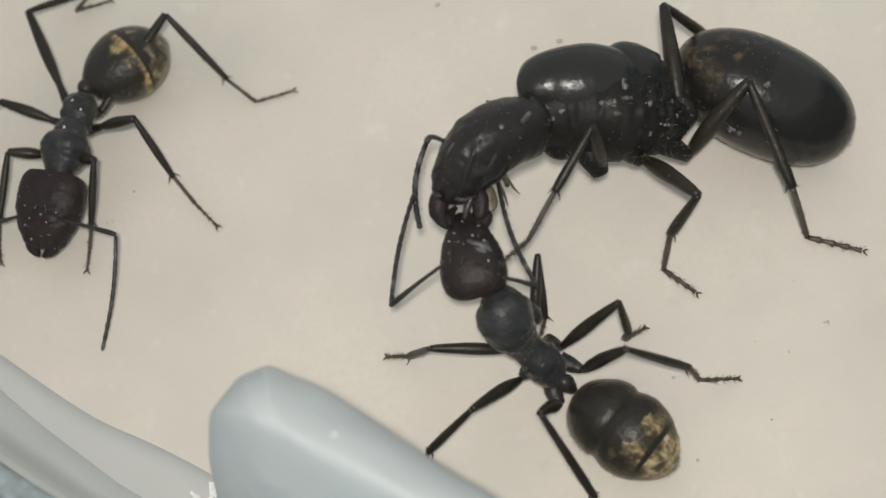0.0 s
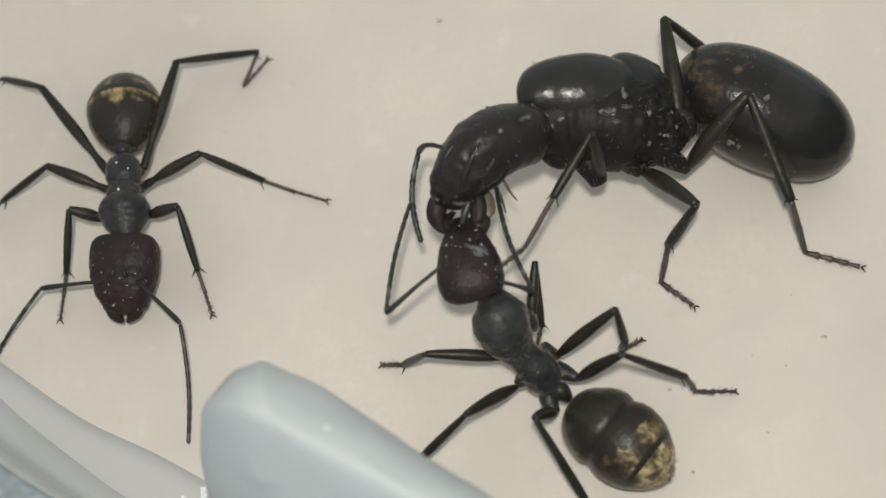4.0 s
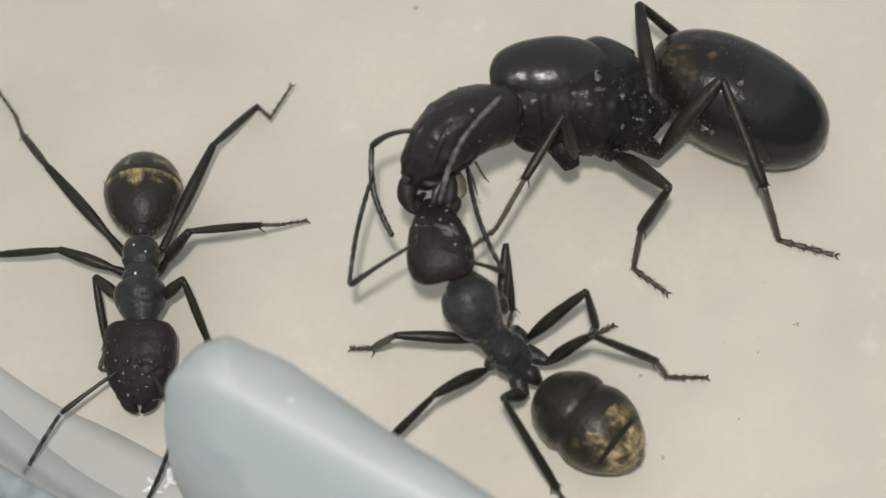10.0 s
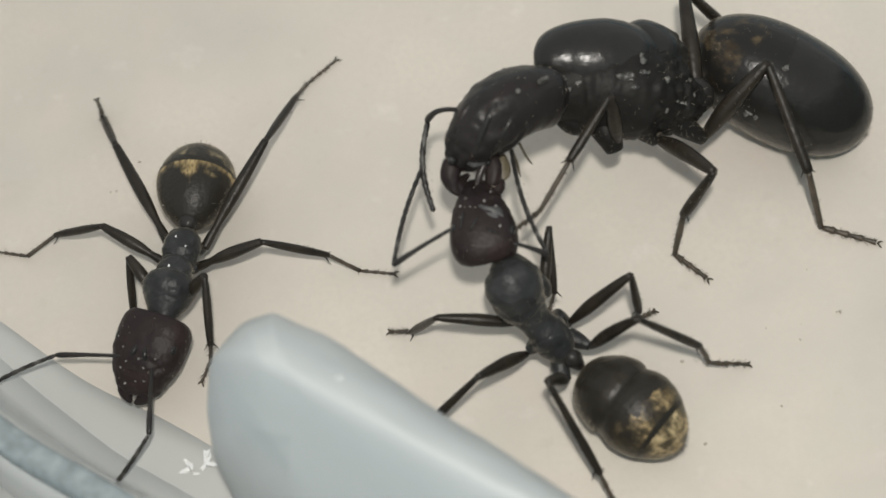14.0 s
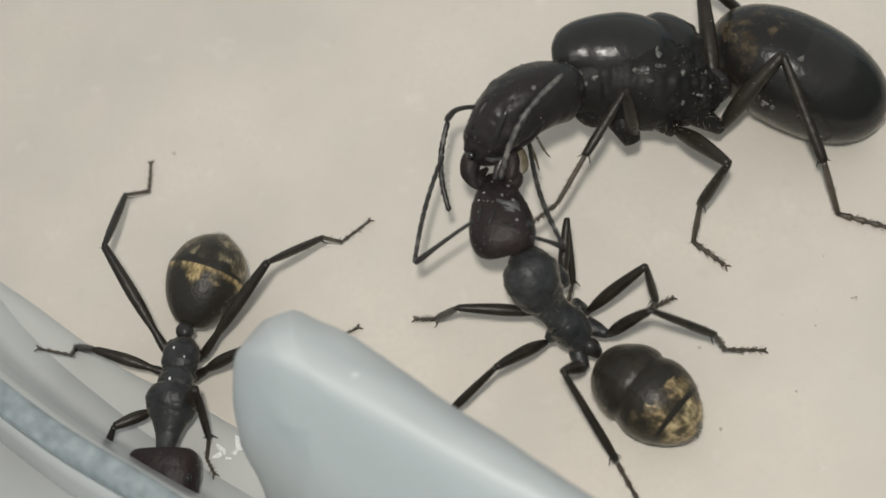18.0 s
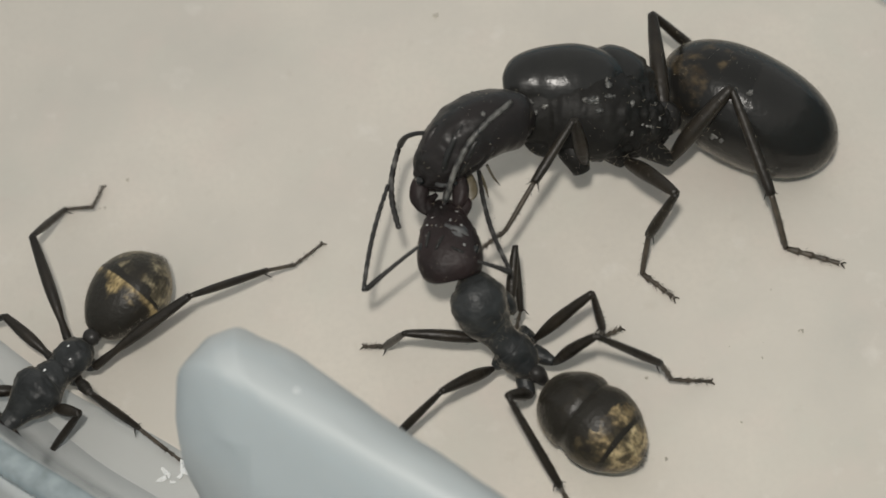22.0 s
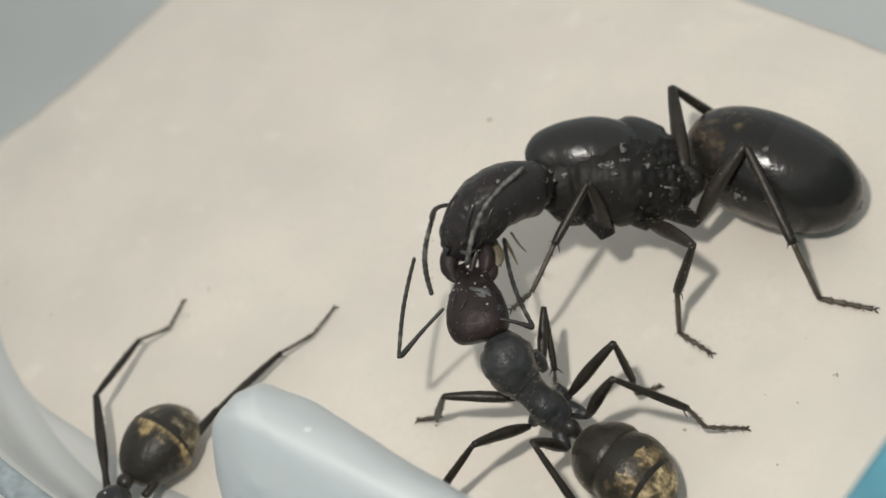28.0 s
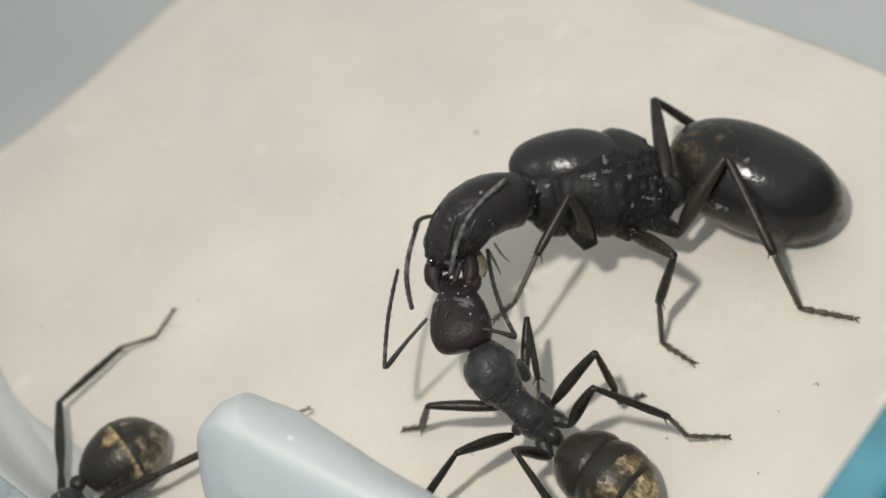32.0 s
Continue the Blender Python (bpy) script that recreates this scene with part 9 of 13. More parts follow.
    walk(roamer_parts['right_front_tibia'], [(0, pose(0.00108, -0.00170, 0.00018, 0.0, 25.8, 1.3)), (0.5, pose(0.00113, -0.00164, 0.00030, 0.0, 34.9, -2.8)), (1, pose(0.00118, -0.00156, 0.00041, 0.0, 43.9, -8.0)), (1.5, pose(0.00095, -0.00156, 0.00051, 0.0, 47.4, -31.7)), (2, pose(0.00071, -0.00152, 0.00059, 0.0, 45.7, -56.1)), (2.5, pose(0.00081, -0.00141, 0.00071, 0.0, 51.4, -43.5)), (3, pose(0.00092, -0.00128, 0.00082, 0.0, 55.4, -28.0)), (3.5, pose(0.00075, -0.00143, 0.00069, 0.0, 48.9, -22.5)), (4, pose(0.00058, -0.00154, 0.00054, 0.0, 42.2, -18.4)), (4.5, pose(0.00041, -0.00162, 0.00035, 0.0, 35.3, -15.0)), (5, pose(0.00026, -0.00166, 0.00014, 0.0, 28.4, -12.1)), (5.5, pose(0.00012, -0.00165, -0.00008, 0.0, 21.4, -9.7)), (6, pose(0.00001, -0.00161, -0.00031, 0.0, 14.4, -7.4)), (6.5, pose(0.00044, -0.00167, 0.00027, 0.0, 34.3, -22.9)), (7, pose(0.00095, -0.00139, 0.00071, 0.0, 51.1, -47.3)), (7.5, pose(0.00085, -0.00134, 0.00077, 0.0, 54.1, -38.0)), (8, pose(0.00074, -0.00127, 0.00083, 0.0, 56.2, -27.4)), (8.5, pose(0.00085, -0.00123, 0.00085, 0.0, 51.8, -15.3)), (9, pose(0.00095, -0.00119, 0.00087, 0.0, 46.4, -5.5)), (9.5, pose(0.00027, -0.00146, 0.00052, 0.0, 38.9, -0.7)), (10, pose(-0.00025, -0.00138, -0.00009, 0.0, 31.3, 3.2)), (10.5, pose(-0.00021, -0.00143, -0.00010, 0.0, 31.6, 4.7)), (11, pose(-0.00016, -0.00147, -0.00011, 0.0, 31.8, 6.3)), (11.5, pose(-0.00005, -0.00151, 0.00007, 0.0, 43.5, 2.7)), (12, pose(0.00008, -0.00153, 0.00025, 0.0, 55.0, -2.6)), (12.5, pose(0.00003, -0.00152, 0.00019, 0.0, 51.4, 3.7)), (13, pose(-0.00002, -0.00151, 0.00013, 0.0, 47.5, 9.0)), (13.5, pose(-0.00008, -0.00146, 0.00016, 0.0, 48.7, 8.3)), (14, pose(-0.00013, -0.00140, 0.00019, 0.0, 49.9, 7.6)), (14.5, pose(0.00112, -0.00143, 0.00061, 0.0, 51.5, -3.5)), (15, pose(0.00104, -0.00140, 0.00067, 0.0, 56.1, -3.9)), (15.5, pose(0.00096, -0.00137, 0.00073, 0.0, 60.6, -4.4)), (16, pose(0.00087, -0.00133, 0.00078, 0.0, 65.2, -5.0)), (16.5, pose(0.00079, -0.00129, 0.00082, 0.0, 69.7, -5.9)), (17, pose(0.00081, -0.00113, 0.00093, 0.0, 81.7, -38.8)), (17.5, pose(0.00119, -0.00141, 0.00060, 0.0, 65.5, -38.6)), (18, pose(0.00150, -0.00153, 0.00013, 0.0, 49.3, -38.5)), (18.5, pose(0.00153, -0.00137, 0.00039, 0.0, 59.9, -40.8)), (19, pose(0.00153, -0.00115, 0.00062, 0.0, 70.5, -45.4)), (19.5, pose(0.00141, -0.00114, 0.00072, 0.0, 68.4, -44.8)), (20, pose(0.00129, -0.00112, 0.00081, 0.0, 66.3, -44.3)), (20.5, pose(0.00158, -0.00115, 0.00058, 0.0, 58.8, -60.6)), (21, pose(0.00181, -0.00114, 0.00029, 0.0, 50.0, -70.7)), (21.5, pose(0.00180, -0.00121, 0.00022, 0.0, 45.5, -53.8)), (22, pose(0.00178, -0.00127, 0.00014, 0.0, 38.9, -39.9)), (22.5, pose(0.00176, -0.00129, 0.00017, 0.0, 39.7, -41.9)), (23, pose(0.00173, -0.00130, 0.00019, 0.0, 40.4, -44.0)), (23.5, pose(0.00164, -0.00125, 0.00042, 0.0, 41.7, -44.7)), (24, pose(0.00152, -0.00117, 0.00062, 0.0, 43.0, -45.5)), (24.5, pose(0.00152, -0.00114, 0.00065, 0.0, 42.9, -46.6)), (25, pose(0.00152, -0.00110, 0.00067, 0.0, 42.8, -47.7)), (25.5, pose(0.00152, -0.00107, 0.00070, 0.0, 42.7, -48.8)), (26, pose(0.00151, -0.00103, 0.00072, 0.0, 42.6, -49.9)), (26.5, pose(0.00151, -0.00099, 0.00074, 0.0, 42.5, -51.0)), (27, pose(0.00134, -0.00167, -0.00006, 0.0, 41.6, -49.0)), (27.5, pose(0.00154, -0.00148, 0.00018, 0.0, 44.9, -47.8)), (28, pose(0.00169, -0.00121, 0.00040, 0.0, 48.2, -46.4)), (28.5, pose(0.00170, -0.00123, 0.00035, 0.0, 48.0, -46.2)), (29, pose(0.00172, -0.00125, 0.00031, 0.0, 47.9, -45.9)), (29.5, pose(0.00173, -0.00126, 0.00026, 0.0, 47.7, -45.7)), (30, pose(0.00174, -0.00128, 0.00021, 0.0, 47.5, -45.5)), (30.5, pose(0.00175, -0.00127, 0.00021, 0.0, 46.9, -45.9)), (31, pose(0.00176, -0.00126, 0.00022, 0.0, 46.3, -46.3)), (31.5, pose(0.00176, -0.00124, 0.00022, 0.0, 45.6, -46.6)), (32, pose(0.00177, -0.00123, 0.00023, 0.0, 45.0, -47.0))])
    walk(roamer_parts['right_front_metatarsus'], [(0, pose(0.00288, -0.00166, -0.00070, 0.0, 33.7, 4.4)), (0.5, pose(0.00277, -0.00172, -0.00085, 0.0, 26.4, 5.8)), (1, pose(0.00261, -0.00176, -0.00098, 0.0, 19.1, 7.1)), (1.5, pose(0.00210, -0.00227, -0.00096, 0.0, 27.3, -16.4)), (2, pose(0.00149, -0.00268, -0.00084, 0.0, 31.1, -42.5)), (2.5, pose(0.00172, -0.00227, -0.00085, 0.0, 31.9, -30.3)), (3, pose(0.00192, -0.00181, -0.00083, 0.0, 31.5, -18.1)), (3.5, pose(0.00196, -0.00193, -0.00081, 0.0, 34.0, -19.7)), (4, pose(0.00198, -0.00201, -0.00081, 0.0, 36.5, -21.5)), (4.5, pose(0.00199, -0.00205, -0.00081, 0.0, 39.0, -23.3)), (5, pose(0.00198, -0.00203, -0.00081, 0.0, 41.4, -25.3)), (5.5, pose(0.00196, -0.00197, -0.00081, 0.0, 43.8, -27.5)), (6, pose(0.00193, -0.00186, -0.00080, 0.0, 46.2, -29.8)), (6.5, pose(0.00196, -0.00231, -0.00085, 0.0, 38.8, -28.9)), (7, pose(0.00180, -0.00232, -0.00085, 0.0, 31.3, -28.1)), (7.5, pose(0.00177, -0.00206, -0.00085, 0.0, 29.6, -16.2)), (8, pose(0.00173, -0.00178, -0.00083, 0.0, 26.9, -4.8)), (8.5, pose(0.00204, -0.00156, -0.00072, 0.0, 42.3, -7.5)), (9, pose(0.00233, -0.00132, -0.00058, 0.0, 57.6, -12.1)), (9.5, pose(0.00183, -0.00148, -0.00073, 0.0, 39.4, -19.5)), (10, pose(0.00145, -0.00128, -0.00113, 0.0, 21.0, -23.8)), (10.5, pose(0.00149, -0.00129, -0.00115, 0.0, 19.7, -26.4)), (11, pose(0.00153, -0.00128, -0.00116, 0.0, 18.4, -29.0)), (11.5, pose(0.00140, -0.00145, -0.00130, 0.0, 7.8, 1.3)), (12, pose(0.00123, -0.00158, -0.00139, 0.0, -0.0, 29.9)), (12.5, pose(0.00128, -0.00144, -0.00137, 0.0, 2.2, 10.4)), (13, pose(0.00131, -0.00130, -0.00134, 0.0, 4.1, -9.1)), (13.5, pose(0.00123, -0.00127, -0.00134, 0.0, 3.8, -0.1)), (14, pose(0.00114, -0.00123, -0.00135, 0.0, 3.5, 8.8)), (14.5, pose(0.00236, -0.00151, -0.00095, 0.0, 37.9, -7.2)), (15, pose(0.00215, -0.00148, -0.00099, 0.0, 35.4, 21.2)), (15.5, pose(0.00193, -0.00144, -0.00101, 0.0, 32.6, 59.6)), (16, pose(0.00171, -0.00140, -0.00104, 0.0, 30.4, 92.7)), (16.5, pose(0.00148, -0.00136, -0.00106, 0.0, 27.8, 114.6)), (17, pose(0.00103, -0.00131, -0.00105, 0.0, 28.2, -119.6)), (17.5, pose(0.00184, -0.00193, -0.00122, 0.0, 14.8, -175.2)), (18, pose(0.00252, -0.00234, -0.00139, 0.0, -0.0, 138.1)), (18.5, pose(0.00229, -0.00202, -0.00134, 0.0, 4.7, 73.5)), (19, pose(0.00200, -0.00163, -0.00127, 0.0, 10.0, 6.9)), (19.5, pose(0.00194, -0.00166, -0.00114, 0.0, 20.7, -0.4)), (20, pose(0.00186, -0.00168, -0.00102, 0.0, 31.0, -8.7)), (20.5, pose(0.00208, -0.00205, -0.00113, 0.0, 22.2, -23.4)), (21, pose(0.00223, -0.00235, -0.00124, 0.0, 12.2, -36.3)), (21.5, pose(0.00262, -0.00234, -0.00121, 0.0, 15.4, -40.5)), (22, pose(0.00297, -0.00227, -0.00112, 0.0, 22.2, -44.9)), (22.5, pose(0.00290, -0.00231, -0.00111, 0.0, 23.0, -46.1)), (23, pose(0.00283, -0.00236, -0.00110, 0.0, 23.8, -47.3)), (23.5, pose(0.00270, -0.00230, -0.00091, 0.0, 31.5, -49.6)), (24, pose(0.00254, -0.00221, -0.00074, 0.0, 39.2, -52.4)), (24.5, pose(0.00252, -0.00220, -0.00071, 0.0, 39.3, -55.2)), (25, pose(0.00250, -0.00219, -0.00069, 0.0, 39.2, -58.1)), (25.5, pose(0.00248, -0.00217, -0.00066, 0.0, 39.2, -60.9)), (26, pose(0.00246, -0.00216, -0.00063, 0.0, 39.0, -63.7)), (26.5, pose(0.00244, -0.00214, -0.00061, 0.0, 38.8, -66.5)), (27, pose(0.00232, -0.00280, -0.00139, 0.0, -35.7, 55.4)), (27.5, pose(0.00249, -0.00253, -0.00123, 0.0, -11.6, -12.1)), (28, pose(0.00261, -0.00217, -0.00109, 0.0, 24.5, -67.7)), (28.5, pose(0.00263, -0.00219, -0.00114, 0.0, 21.0, -63.5)), (29, pose(0.00265, -0.00221, -0.00118, 0.0, 17.5, -59.4)), (29.5, pose(0.00267, -0.00223, -0.00122, 0.0, 13.8, -55.6)), (30, pose(0.00269, -0.00224, -0.00126, 0.0, 10.1, -51.8)), (30.5, pose(0.00270, -0.00225, -0.00124, 0.0, 11.8, -54.4)), (31, pose(0.00271, -0.00226, -0.00123, 0.0, 13.4, -57.0)), (31.5, pose(0.00272, -0.00226, -0.00121, 0.0, 15.0, -59.6)), (32, pose(0.00274, -0.00227, -0.00119, 0.0, 16.6, -62.3))])
    walk(roamer_parts['right_front_tarsus'], [(0, pose(0.00347, -0.00162, -0.00109, 0.0, 22.7, 16.1)), (0.5, pose(0.00341, -0.00165, -0.00117, 0.0, 18.3, 3.1)), (1, pose(0.00328, -0.00168, -0.00121, 0.0, 13.1, -9.2)), (1.5, pose(0.00271, -0.00245, -0.00129, 0.0, 9.8, -26.8)), (2, pose(0.00194, -0.00309, -0.00121, 0.0, 15.5, -44.6)), (2.5, pose(0.00224, -0.00257, -0.00123, 0.0, 14.9, -28.2)), (3, pose(0.00250, -0.00200, -0.00120, 0.0, 13.2, -11.9)), (3.5, pose(0.00252, -0.00213, -0.00121, 0.0, 12.0, -11.9)), (4, pose(0.00252, -0.00222, -0.00123, 0.0, 10.9, -11.9)), (4.5, pose(0.00250, -0.00227, -0.00126, 0.0, 9.7, -11.8)), (5, pose(0.00246, -0.00226, -0.00128, 0.0, 8.5, -11.8)), (5.5, pose(0.00241, -0.00220, -0.00130, 0.0, 7.4, -11.8)), (6, pose(0.00236, -0.00210, -0.00132, 0.0, 6.2, -11.8)), (6.5, pose(0.00245, -0.00258, -0.00130, 0.0, 8.7, -21.1)), (7, pose(0.00234, -0.00260, -0.00122, 0.0, 14.7, -30.7)), (7.5, pose(0.00237, -0.00223, -0.00120, 0.0, 15.3, -22.1)), (8, pose(0.00237, -0.00184, -0.00115, 0.0, 15.5, -13.4)), (8.5, pose(0.00257, -0.00163, -0.00120, 0.0, 17.1, -6.0)), (9, pose(0.00270, -0.00140, -0.00118, 0.0, 18.4, 1.6)), (9.5, pose(0.00235, -0.00166, -0.00119, 0.0, -10.6, 26.0)), (10, pose(0.00207, -0.00155, -0.00139, 0.0, -37.3, 55.6)), (10.5, pose(0.00209, -0.00159, -0.00139, 0.0, -34.1, 62.6)), (11, pose(0.00212, -0.00161, -0.00139, 0.0, -30.5, 69.1)), (11.5, pose(0.00211, -0.00143, -0.00140, 0.0, -24.8, 36.0)), (12, pose(0.00185, -0.00123, -0.00139, 0.0, -12.7, 7.1)), (12.5, pose(0.00198, -0.00131, -0.00140, 0.0, -25.9, 31.9)), (13, pose(0.00202, -0.00141, -0.00139, 0.0, -34.0, 61.4)), (13.5, pose(0.00194, -0.00127, -0.00139, 0.0, -39.5, 56.5)), (14, pose(0.00185, -0.00112, -0.00139, 0.0, -44.7, 50.8)), (14.5, pose(0.00292, -0.00158, -0.00139, 0.0, -0.0, 39.6)), (15, pose(0.00270, -0.00127, -0.00140, 0.0, -5.5, 24.7)), (15.5, pose(0.00224, -0.00093, -0.00140, 0.0, -10.6, 9.6)), (16, pose(0.00168, -0.00079, -0.00140, 0.0, -14.9, -6.0)), (16.5, pose(0.00121, -0.00078, -0.00139, 0.0, -18.2, -22.2)), (17, pose(0.00072, -0.00185, -0.00139, 0.0, -0.0, 54.2)), (17.5, pose(0.00115, -0.00199, -0.00140, 0.0, -10.1, 76.4)), (18, pose(0.00199, -0.00186, -0.00139, 0.0, -18.7, 99.9)), (18.5, pose(0.00250, -0.00134, -0.00140, 0.0, -28.7, 75.5)), (19, pose(0.00270, -0.00155, -0.00139, 0.0, -33.7, 47.5)), (19.5, pose(0.00260, -0.00166, -0.00139, 0.0, -23.8, 54.9)), (20, pose(0.00247, -0.00177, -0.00139, 0.0, -13.5, 61.2)), (20.5, pose(0.00269, -0.00232, -0.00140, 0.0, -23.1, 77.2)), (21, pose(0.00279, -0.00276, -0.00139, 0.0, -30.9, 95.4)), (21.5, pose(0.00315, -0.00279, -0.00140, 0.0, -27.0, 31.2)), (22, pose(0.00344, -0.00274, -0.00139, 0.0, -0.0, -19.4)), (22.5, pose(0.00336, -0.00279, -0.00139, 0.0, -0.0, -20.6)), (23, pose(0.00327, -0.00284, -0.00139, 0.0, -0.0, -21.8)), (23.5, pose(0.00309, -0.00276, -0.00129, 0.0, 8.9, -35.2)), (24, pose(0.00288, -0.00265, -0.00119, 0.0, 17.3, -49.3)), (24.5, pose(0.00284, -0.00265, -0.00117, 0.0, 20.0, -51.9)), (25, pose(0.00280, -0.00266, -0.00114, 0.0, 22.7, -54.6)), (25.5, pose(0.00275, -0.00266, -0.00111, 0.0, 25.3, -57.4)), (26, pose(0.00271, -0.00265, -0.00108, 0.0, 27.9, -60.3)), (26.5, pose(0.00266, -0.00265, -0.00106, 0.0, 30.4, -63.4)), (27, pose(0.00265, -0.00232, -0.00097, 0.0, 39.2, -81.6)), (27.5, pose(0.00318, -0.00267, -0.00109, 0.0, 16.3, 1.1)), (28, pose(0.00286, -0.00278, -0.00139, 0.0, -28.6, 62.2)), (28.5, pose(0.00293, -0.00279, -0.00139, 0.0, -28.3, 66.8)), (29, pose(0.00300, -0.00280, -0.00139, 0.0, -27.9, 71.4)), (29.5, pose(0.00306, -0.00280, -0.00139, 0.0, -27.3, 76.0)), (30, pose(0.00312, -0.00280, -0.00139, 0.0, -26.6, 80.5)), (30.5, pose(0.00311, -0.00282, -0.00139, 0.0, -26.6, 77.8)), (31, pose(0.00309, -0.00284, -0.00139, 0.0, -26.6, 75.0)), (31.5, pose(0.00307, -0.00286, -0.00139, 0.0, -26.5, 72.3)), (32, pose(0.00305, -0.00287, -0.00139, 0.0, -26.4, 69.6))])
